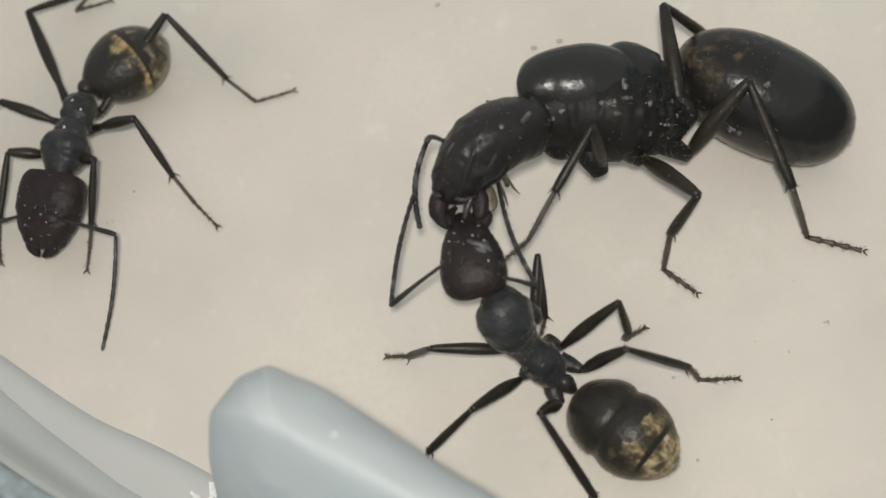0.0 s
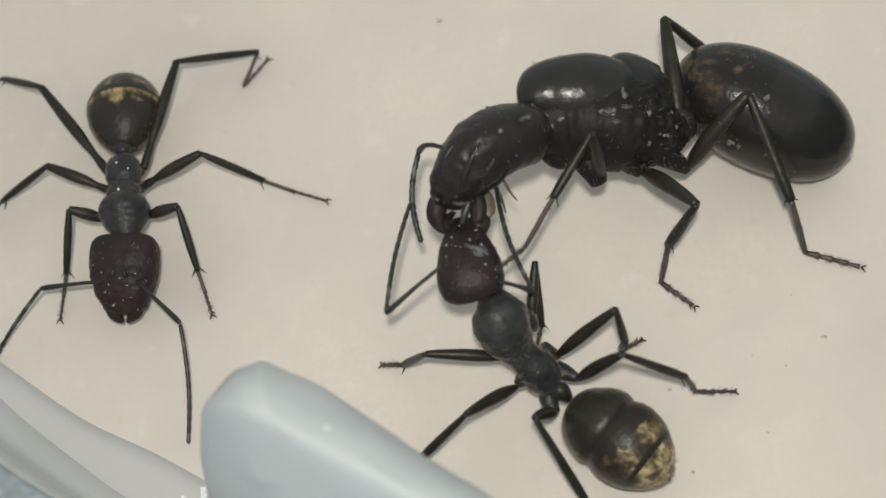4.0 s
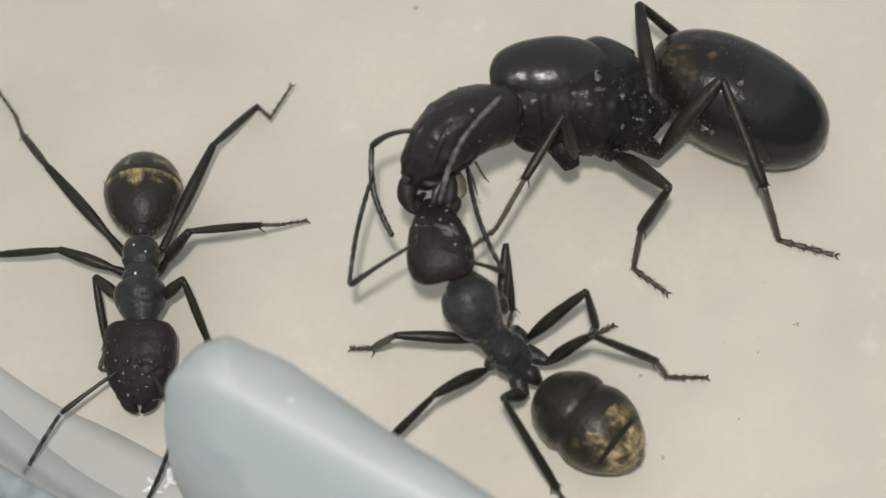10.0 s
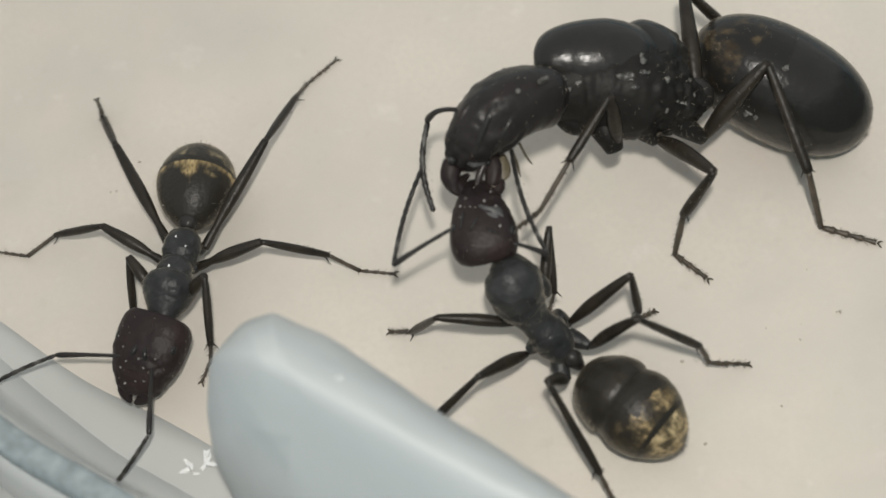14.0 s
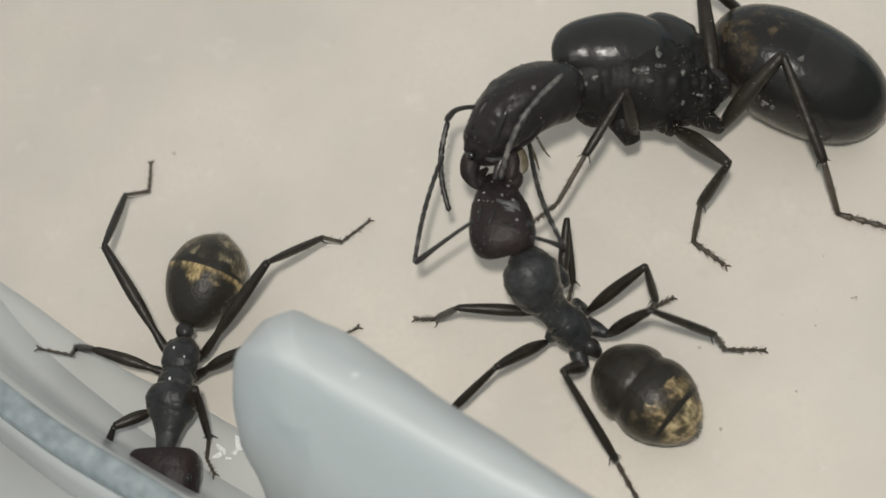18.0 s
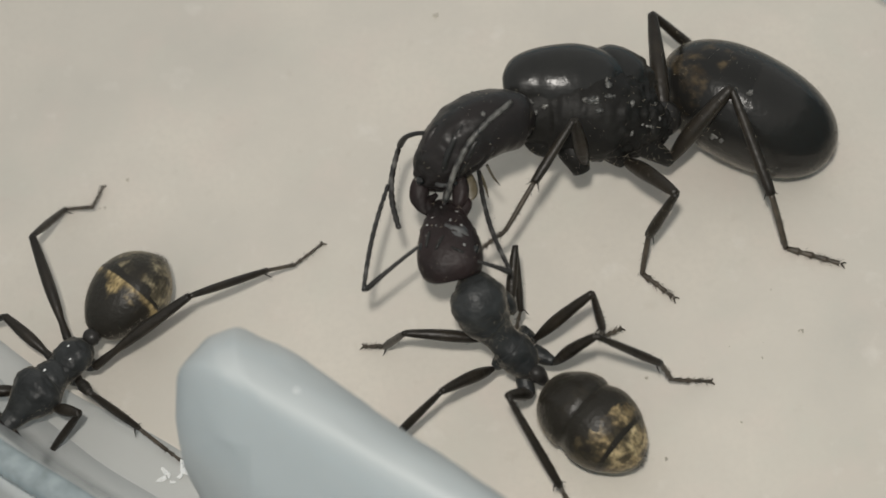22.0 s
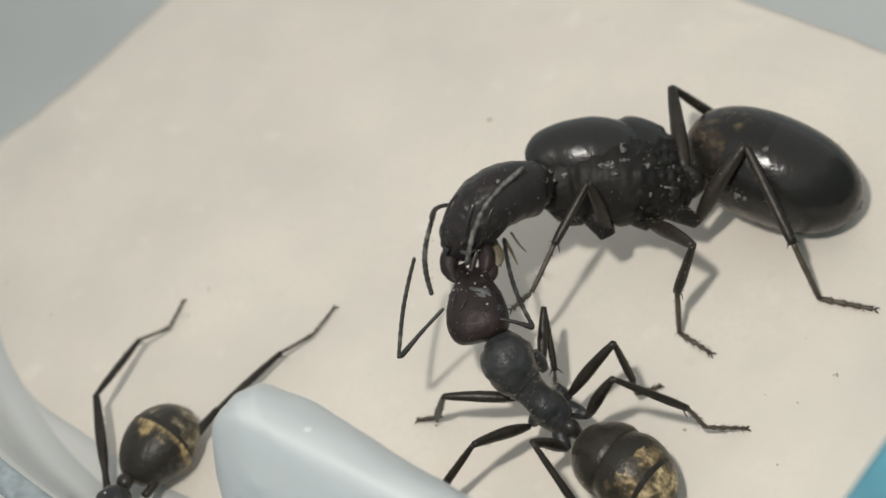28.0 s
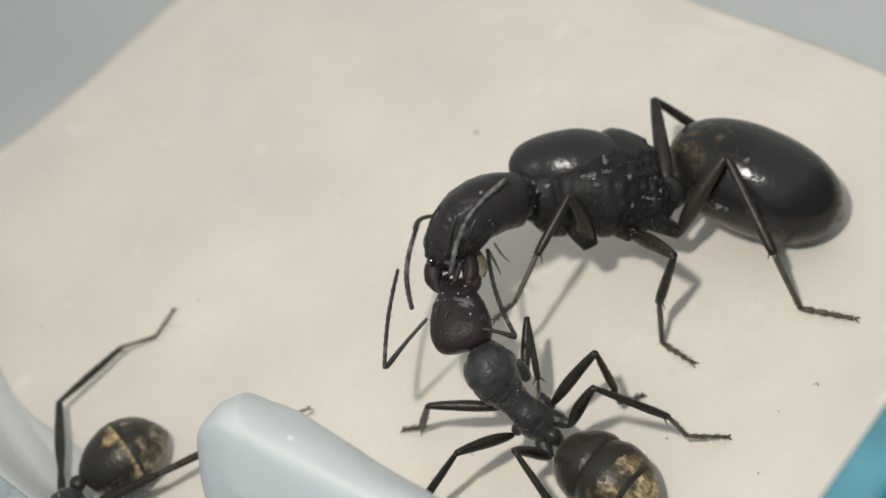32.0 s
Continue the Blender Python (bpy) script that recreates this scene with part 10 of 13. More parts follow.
    walk(roamer_parts['right_middle_femur'], [(0, pose(-0.00035, -0.00048, -0.00032, 0.0, -11.5, -96.7)), (0.5, pose(-0.00035, -0.00048, -0.00032, 0.0, -13.0, -97.7)), (1, pose(-0.00035, -0.00048, -0.00032, 0.0, -14.5, -98.8)), (1.5, pose(-0.00035, -0.00048, -0.00032, 0.0, -9.5, -109.7)), (2, pose(-0.00035, -0.00048, -0.00032, 0.0, -4.2, -120.3)), (2.5, pose(-0.00035, -0.00048, -0.00032, 0.0, -8.0, -118.9)), (3, pose(-0.00035, -0.00048, -0.00032, 0.0, -11.8, -117.5)), (3.5, pose(-0.00035, -0.00048, -0.00032, 0.0, -12.2, -117.0)), (4, pose(-0.00035, -0.00048, -0.00032, 0.0, -12.5, -116.5)), (4.5, pose(-0.00035, -0.00048, -0.00032, 0.0, -12.9, -116.0)), (5, pose(-0.00035, -0.00048, -0.00032, 0.0, -13.3, -115.4)), (5.5, pose(-0.00035, -0.00048, -0.00032, 0.0, -13.6, -114.9)), (6, pose(-0.00035, -0.00048, -0.00032, 0.0, -14.0, -114.4)), (6.5, pose(-0.00035, -0.00048, -0.00032, 0.0, -12.3, -110.2)), (7, pose(-0.00035, -0.00048, -0.00032, 0.0, -10.6, -106.0)), (7.5, pose(-0.00035, -0.00048, -0.00032, 0.0, -10.2, -109.5)), (8, pose(-0.00035, -0.00048, -0.00032, 0.0, -9.7, -113.0)), (8.5, pose(-0.00035, -0.00048, -0.00032, 0.0, -11.8, -110.5)), (9, pose(-0.00035, -0.00048, -0.00032, 0.0, -13.9, -107.9)), (9.5, pose(-0.00035, -0.00048, -0.00032, 0.0, -13.7, -110.1)), (10, pose(-0.00035, -0.00048, -0.00032, 0.0, -13.5, -112.3)), (10.5, pose(-0.00035, -0.00048, -0.00032, 0.0, -13.7, -112.2)), (11, pose(-0.00035, -0.00048, -0.00032, 0.0, -13.8, -112.0)), (11.5, pose(-0.00035, -0.00048, -0.00032, 0.0, -14.0, -111.8)), (12, pose(-0.00035, -0.00048, -0.00032, 0.0, -14.2, -111.6)), (12.5, pose(-0.00035, -0.00048, -0.00032, 0.0, -14.6, -105.3)), (13, pose(-0.00035, -0.00048, -0.00032, 0.0, -14.8, -99.0)), (13.5, pose(-0.00035, -0.00048, -0.00032, 0.0, -14.7, -103.5)), (14, pose(-0.00035, -0.00048, -0.00032, 0.0, -14.5, -108.0)), (14.5, pose(-0.00035, -0.00048, -0.00032, 0.0, -11.1, -107.2)), (15, pose(-0.00035, -0.00048, -0.00032, 0.0, -11.6, -108.8)), (15.5, pose(-0.00035, -0.00048, -0.00032, 0.0, -12.0, -110.5)), (16, pose(-0.00035, -0.00048, -0.00032, 0.0, -12.5, -112.1)), (16.5, pose(-0.00035, -0.00048, -0.00032, 0.0, -12.9, -113.8)), (17, pose(-0.00035, -0.00048, -0.00032, 0.0, -15.0, -89.9)), (17.5, pose(-0.00035, -0.00048, -0.00032, 0.0, -14.6, -95.5)), (18, pose(-0.00035, -0.00048, -0.00032, 0.0, -14.0, -101.1)), (18.5, pose(-0.00035, -0.00048, -0.00032, 0.0, -5.7, -103.7)), (19, pose(-0.00035, -0.00048, -0.00032, 0.0, 2.7, -106.2)), (19.5, pose(-0.00035, -0.00048, -0.00032, 0.0, 2.6, -102.8)), (20, pose(-0.00035, -0.00048, -0.00032, 0.0, 2.4, -99.5)), (20.5, pose(-0.00035, -0.00048, -0.00032, 0.0, 3.8, -95.7)), (21, pose(-0.00035, -0.00048, -0.00032, 0.0, 5.2, -91.9)), (21.5, pose(-0.00035, -0.00048, -0.00032, 0.0, -3.6, -90.8)), (22, pose(-0.00035, -0.00048, -0.00032, 0.0, -12.4, -89.6)), (22.5, pose(-0.00035, -0.00048, -0.00032, 0.0, -3.9, -89.4)), (23, pose(-0.00035, -0.00048, -0.00032, 0.0, 4.7, -89.2)), (23.5, pose(-0.00035, -0.00048, -0.00032, 0.0, 8.1, -89.8)), (24, pose(-0.00035, -0.00048, -0.00032, 0.0, 11.5, -90.5)), (24.5, pose(-0.00035, -0.00048, -0.00032, 0.0, 8.6, -90.1)), (25, pose(-0.00035, -0.00048, -0.00032, 0.0, 5.7, -89.6)), (25.5, pose(-0.00035, -0.00048, -0.00032, 0.0, 2.9, -89.2)), (26, pose(-0.00035, -0.00048, -0.00032, 0.0, -0.0, -88.8)), (26.5, pose(-0.00035, -0.00048, -0.00032, 0.0, -2.9, -88.4)), (27, pose(-0.00035, -0.00048, -0.00032, 0.0, -13.3, -92.3)), (27.5, pose(-0.00035, -0.00048, -0.00032, 0.0, 0.6, -91.1)), (28, pose(-0.00035, -0.00048, -0.00032, 0.0, 14.4, -89.9)), (28.5, pose(-0.00035, -0.00048, -0.00032, 0.0, 13.4, -88.3)), (29, pose(-0.00035, -0.00048, -0.00032, 0.0, 12.5, -86.6)), (29.5, pose(-0.00035, -0.00048, -0.00032, 0.0, 11.5, -85.0)), (30, pose(-0.00035, -0.00048, -0.00032, 0.0, 10.5, -83.4)), (30.5, pose(-0.00035, -0.00048, -0.00032, 0.0, 10.6, -83.6)), (31, pose(-0.00035, -0.00048, -0.00032, 0.0, 10.7, -83.8)), (31.5, pose(-0.00035, -0.00048, -0.00032, 0.0, 10.7, -84.1)), (32, pose(-0.00035, -0.00048, -0.00032, 0.0, 10.8, -84.3))])
    walk(roamer_parts['right_middle_tibia'], [(0, pose(-0.00059, -0.00252, 0.00010, 0.0, 23.3, -55.7)), (0.5, pose(-0.00063, -0.00251, 0.00015, 0.0, 26.3, -59.9)), (1, pose(-0.00066, -0.00249, 0.00021, 0.0, 29.2, -64.4)), (1.5, pose(-0.00105, -0.00243, 0.00003, 0.0, 30.9, -68.3)), (2, pose(-0.00141, -0.00229, -0.00017, 0.0, 32.5, -72.4)), (2.5, pose(-0.00136, -0.00230, -0.00003, 0.0, 34.1, -72.0)), (3, pose(-0.00130, -0.00230, 0.00011, 0.0, 35.7, -71.6)), (3.5, pose(-0.00128, -0.00231, 0.00012, 0.0, 35.3, -76.4)), (4, pose(-0.00126, -0.00231, 0.00014, 0.0, 34.6, -81.0)), (4.5, pose(-0.00125, -0.00232, 0.00015, 0.0, 33.9, -85.7)), (5, pose(-0.00123, -0.00233, 0.00016, 0.0, 32.9, -90.2)), (5.5, pose(-0.00121, -0.00233, 0.00018, 0.0, 31.8, -94.6)), (6, pose(-0.00119, -0.00234, 0.00019, 0.0, 30.5, -98.9)), (6.5, pose(-0.00106, -0.00241, 0.00013, 0.0, 36.3, -89.9)), (7, pose(-0.00092, -0.00246, 0.00007, 0.0, 41.3, -79.6)), (7.5, pose(-0.00104, -0.00243, 0.00005, 0.0, 41.9, -86.7)), (8, pose(-0.00116, -0.00239, 0.00003, 0.0, 42.1, -93.9)), (8.5, pose(-0.00107, -0.00241, 0.00011, 0.0, 37.9, -100.8)), (9, pose(-0.00098, -0.00242, 0.00018, 0.0, 33.4, -106.9)), (9.5, pose(-0.00105, -0.00240, 0.00018, 0.0, 23.2, -102.9)), (10, pose(-0.00112, -0.00237, 0.00017, 0.0, 12.9, -99.5)), (10.5, pose(-0.00112, -0.00237, 0.00018, 0.0, 20.1, -99.5)), (11, pose(-0.00111, -0.00237, 0.00018, 0.0, 27.2, -99.5)), (11.5, pose(-0.00111, -0.00237, 0.00019, 0.0, 27.7, -96.6)), (12, pose(-0.00110, -0.00237, 0.00020, 0.0, 28.1, -93.7)), (12.5, pose(-0.00089, -0.00244, 0.00021, 0.0, 34.0, -89.0)), (13, pose(-0.00067, -0.00249, 0.00022, 0.0, 39.6, -83.6)), (13.5, pose(-0.00082, -0.00246, 0.00021, 0.0, 36.7, -88.5)), (14, pose(-0.00098, -0.00241, 0.00021, 0.0, 33.6, -93.1)), (14.5, pose(-0.00096, -0.00245, 0.00008, 0.0, 38.6, -81.9)), (15, pose(-0.00101, -0.00243, 0.00010, 0.0, 34.8, -95.5)), (15.5, pose(-0.00107, -0.00240, 0.00012, 0.0, 29.7, -107.6)), (16, pose(-0.00112, -0.00238, 0.00013, 0.0, 23.6, -118.5)), (16.5, pose(-0.00118, -0.00235, 0.00015, 0.0, 16.8, -128.4)), (17, pose(-0.00035, -0.00251, 0.00022, 0.0, 47.8, -65.0)), (17.5, pose(-0.00055, -0.00250, 0.00021, 0.0, 49.2, -92.1)), (18, pose(-0.00074, -0.00248, 0.00019, 0.0, 47.9, -119.3)), (18.5, pose(-0.00084, -0.00251, -0.00011, 0.0, 37.3, -120.6)), (19, pose(-0.00094, -0.00249, -0.00042, 0.0, 26.7, -121.5)), (19.5, pose(-0.00082, -0.00253, -0.00041, 0.0, 27.1, -124.6)), (20, pose(-0.00070, -0.00255, -0.00041, 0.0, 27.5, -127.8)), (20.5, pose(-0.00056, -0.00256, -0.00046, 0.0, -57.3, -143.0)), (21, pose(-0.00042, -0.00257, -0.00051, 0.0, -21.9, 53.7)), (21.5, pose(-0.00038, -0.00258, -0.00019, 0.0, 18.7, 5.9)), (22, pose(-0.00033, -0.00253, 0.00013, 0.0, 42.4, -62.7)), (22.5, pose(-0.00033, -0.00258, -0.00018, 0.0, 32.5, -52.4)), (23, pose(-0.00032, -0.00257, -0.00049, 0.0, 21.9, -44.2)), (23.5, pose(-0.00034, -0.00256, -0.00062, 0.0, 16.0, -41.7)), (24, pose(-0.00037, -0.00254, -0.00074, 0.0, 10.0, -39.4)), (24.5, pose(-0.00035, -0.00256, -0.00063, 0.0, 14.9, -45.0)), (25, pose(-0.00034, -0.00257, -0.00053, 0.0, 19.7, -50.9)), (25.5, pose(-0.00032, -0.00258, -0.00042, 0.0, 24.2, -57.2)), (26, pose(-0.00031, -0.00258, -0.00032, 0.0, 28.5, -63.9)), (26.5, pose(-0.00029, -0.00258, -0.00021, 0.0, 32.4, -71.1)), (27, pose(-0.00043, -0.00252, 0.00016, 0.0, 39.8, -97.1)), (27.5, pose(-0.00039, -0.00258, -0.00034, 0.0, 25.7, -63.7)), (28, pose(-0.00035, -0.00251, -0.00084, 0.0, 5.9, -38.6)), (28.5, pose(-0.00029, -0.00252, -0.00081, 0.0, 7.6, -40.1)), (29, pose(-0.00023, -0.00253, -0.00077, 0.0, 9.4, -41.6)), (29.5, pose(-0.00017, -0.00253, -0.00074, 0.0, 11.1, -43.2)), (30, pose(-0.00011, -0.00253, -0.00070, 0.0, 12.8, -44.7)), (30.5, pose(-0.00012, -0.00253, -0.00071, 0.0, 12.6, -45.3)), (31, pose(-0.00013, -0.00253, -0.00071, 0.0, 12.5, -45.8)), (31.5, pose(-0.00014, -0.00253, -0.00071, 0.0, 12.3, -46.4)), (32, pose(-0.00015, -0.00253, -0.00071, 0.0, 12.1, -46.9))])
    walk(roamer_parts['right_middle_metatarsus'], [(0, pose(0.00051, -0.00414, -0.00074, 0.0, 28.8, -40.1)), (0.5, pose(0.00033, -0.00416, -0.00079, 0.0, 31.3, -55.8)), (1, pose(0.00014, -0.00416, -0.00083, 0.0, 31.8, -72.0)), (1.5, pose(-0.00038, -0.00412, -0.00106, 0.0, 18.1, -73.9)), (2, pose(-0.00087, -0.00400, -0.00131, 0.0, 4.4, -75.6)), (2.5, pose(-0.00081, -0.00397, -0.00122, 0.0, 9.5, -60.7)), (3, pose(-0.00075, -0.00394, -0.00113, 0.0, 14.0, -45.4)), (3.5, pose(-0.00087, -0.00400, -0.00110, 0.0, 16.1, -54.1)), (4, pose(-0.00099, -0.00404, -0.00107, 0.0, 17.9, -63.2)), (4.5, pose(-0.00111, -0.00408, -0.00104, 0.0, 20.1, -72.6)), (5, pose(-0.00123, -0.00411, -0.00099, 0.0, 22.6, -82.3)), (5.5, pose(-0.00135, -0.00413, -0.00094, 0.0, 25.4, -92.4)), (6, pose(-0.00147, -0.00414, -0.00089, 0.0, 28.0, -102.7)), (6.5, pose(-0.00105, -0.00412, -0.00113, 0.0, 14.8, -70.0)), (7, pose(-0.00063, -0.00403, -0.00134, 0.0, 2.9, -41.4)), (7.5, pose(-0.00095, -0.00401, -0.00137, 0.0, 1.5, -39.4)), (8, pose(-0.00127, -0.00396, -0.00139, 0.0, -0.0, -37.5)), (8.5, pose(-0.00138, -0.00405, -0.00120, 0.0, 11.0, -73.0)), (9, pose(-0.00149, -0.00412, -0.00099, 0.0, 22.4, -112.0)), (9.5, pose(-0.00149, -0.00430, -0.00066, 0.0, 30.8, -101.4)), (10, pose(-0.00147, -0.00441, -0.00030, 0.0, 38.2, -89.0)), (10.5, pose(-0.00145, -0.00434, -0.00055, 0.0, 36.7, -99.6)), (11, pose(-0.00143, -0.00424, -0.00079, 0.0, 34.3, -109.7)), (11.5, pose(-0.00132, -0.00424, -0.00080, 0.0, 34.4, -94.3)), (12, pose(-0.00122, -0.00424, -0.00081, 0.0, 33.4, -79.0)), (12.5, pose(-0.00086, -0.00420, -0.00098, 0.0, 23.4, -75.9)), (13, pose(-0.00049, -0.00411, -0.00114, 0.0, 13.6, -73.3)), (13.5, pose(-0.00078, -0.00416, -0.00106, 0.0, 16.2, -61.8)), (14, pose(-0.00107, -0.00418, -0.00097, 0.0, 18.2, -50.1)), (14.5, pose(-0.00073, -0.00409, -0.00124, 0.0, 8.1, -73.2)), (15, pose(-0.00118, -0.00416, -0.00111, 0.0, 12.0, -81.2)), (15.5, pose(-0.00163, -0.00416, -0.00094, 0.0, 15.6, -89.5)), (16, pose(-0.00205, -0.00409, -0.00072, 0.0, 19.0, -98.0)), (16.5, pose(-0.00244, -0.00395, -0.00046, 0.0, 21.9, -106.9)), (17, pose(0.00026, -0.00380, -0.00135, 0.0, 2.1, -77.2)), (17.5, pose(-0.00060, -0.00389, -0.00140, 0.0, -35.1, -43.2)), (18, pose(-0.00144, -0.00372, -0.00139, 0.0, -52.4, 23.0)), (18.5, pose(-0.00170, -0.00397, -0.00140, 0.0, -45.8, 36.6)), (19, pose(-0.00193, -0.00411, -0.00138, 0.0, -37.9, 47.0)), (19.5, pose(-0.00189, -0.00408, -0.00138, 0.0, -43.2, 37.1)), (20, pose(-0.00185, -0.00404, -0.00139, 0.0, -47.5, 25.6)), (20.5, pose(-0.00148, -0.00326, 0.00133, 0.0, 8.6, -29.2)), (21, pose(0.00075, -0.00098, 0.00028, 0.0, 55.0, -103.6)), (21.5, pose(0.00163, -0.00237, -0.00087, 0.0, 30.1, -50.9)), (22, pose(0.00039, -0.00393, -0.00130, 0.0, 4.6, -23.7)), (22.5, pose(0.00077, -0.00400, -0.00132, 0.0, -43.3, 21.3)), (23, pose(0.00109, -0.00395, -0.00129, 0.0, -45.1, 114.5)), (23.5, pose(0.00118, -0.00392, -0.00120, 0.0, -15.6, 136.4)), (24, pose(0.00125, -0.00387, -0.00111, 0.0, 15.4, 152.3)), (24.5, pose(0.00110, -0.00401, -0.00118, 0.0, 11.9, 159.6)), (25, pose(0.00092, -0.00412, -0.00124, 0.0, 8.4, -167.1)), (25.5, pose(0.00073, -0.00421, -0.00130, 0.0, 5.6, -50.3)), (26, pose(0.00052, -0.00426, -0.00133, 0.0, 3.6, -36.3)), (26.5, pose(0.00029, -0.00428, -0.00135, 0.0, 2.0, -30.5)), (27, pose(-0.00063, -0.00414, -0.00120, 0.0, 10.4, -97.5)), (27.5, pose(0.00046, -0.00430, -0.00126, 0.0, 7.4, -143.4)), (28, pose(0.00131, -0.00383, -0.00106, 0.0, 18.2, 168.5)), (28.5, pose(0.00132, -0.00388, -0.00109, 0.0, 16.6, 167.6)), (29, pose(0.00134, -0.00392, -0.00112, 0.0, 15.0, 166.6)), (29.5, pose(0.00135, -0.00396, -0.00115, 0.0, 13.3, 165.7)), (30, pose(0.00136, -0.00399, -0.00117, 0.0, 11.7, 164.8)), (30.5, pose(0.00134, -0.00400, -0.00117, 0.0, 11.9, 164.8)), (31, pose(0.00132, -0.00402, -0.00117, 0.0, 12.1, 164.8)), (31.5, pose(0.00130, -0.00404, -0.00116, 0.0, 12.3, 164.9)), (32, pose(0.00128, -0.00405, -0.00116, 0.0, 12.5, 164.9))])
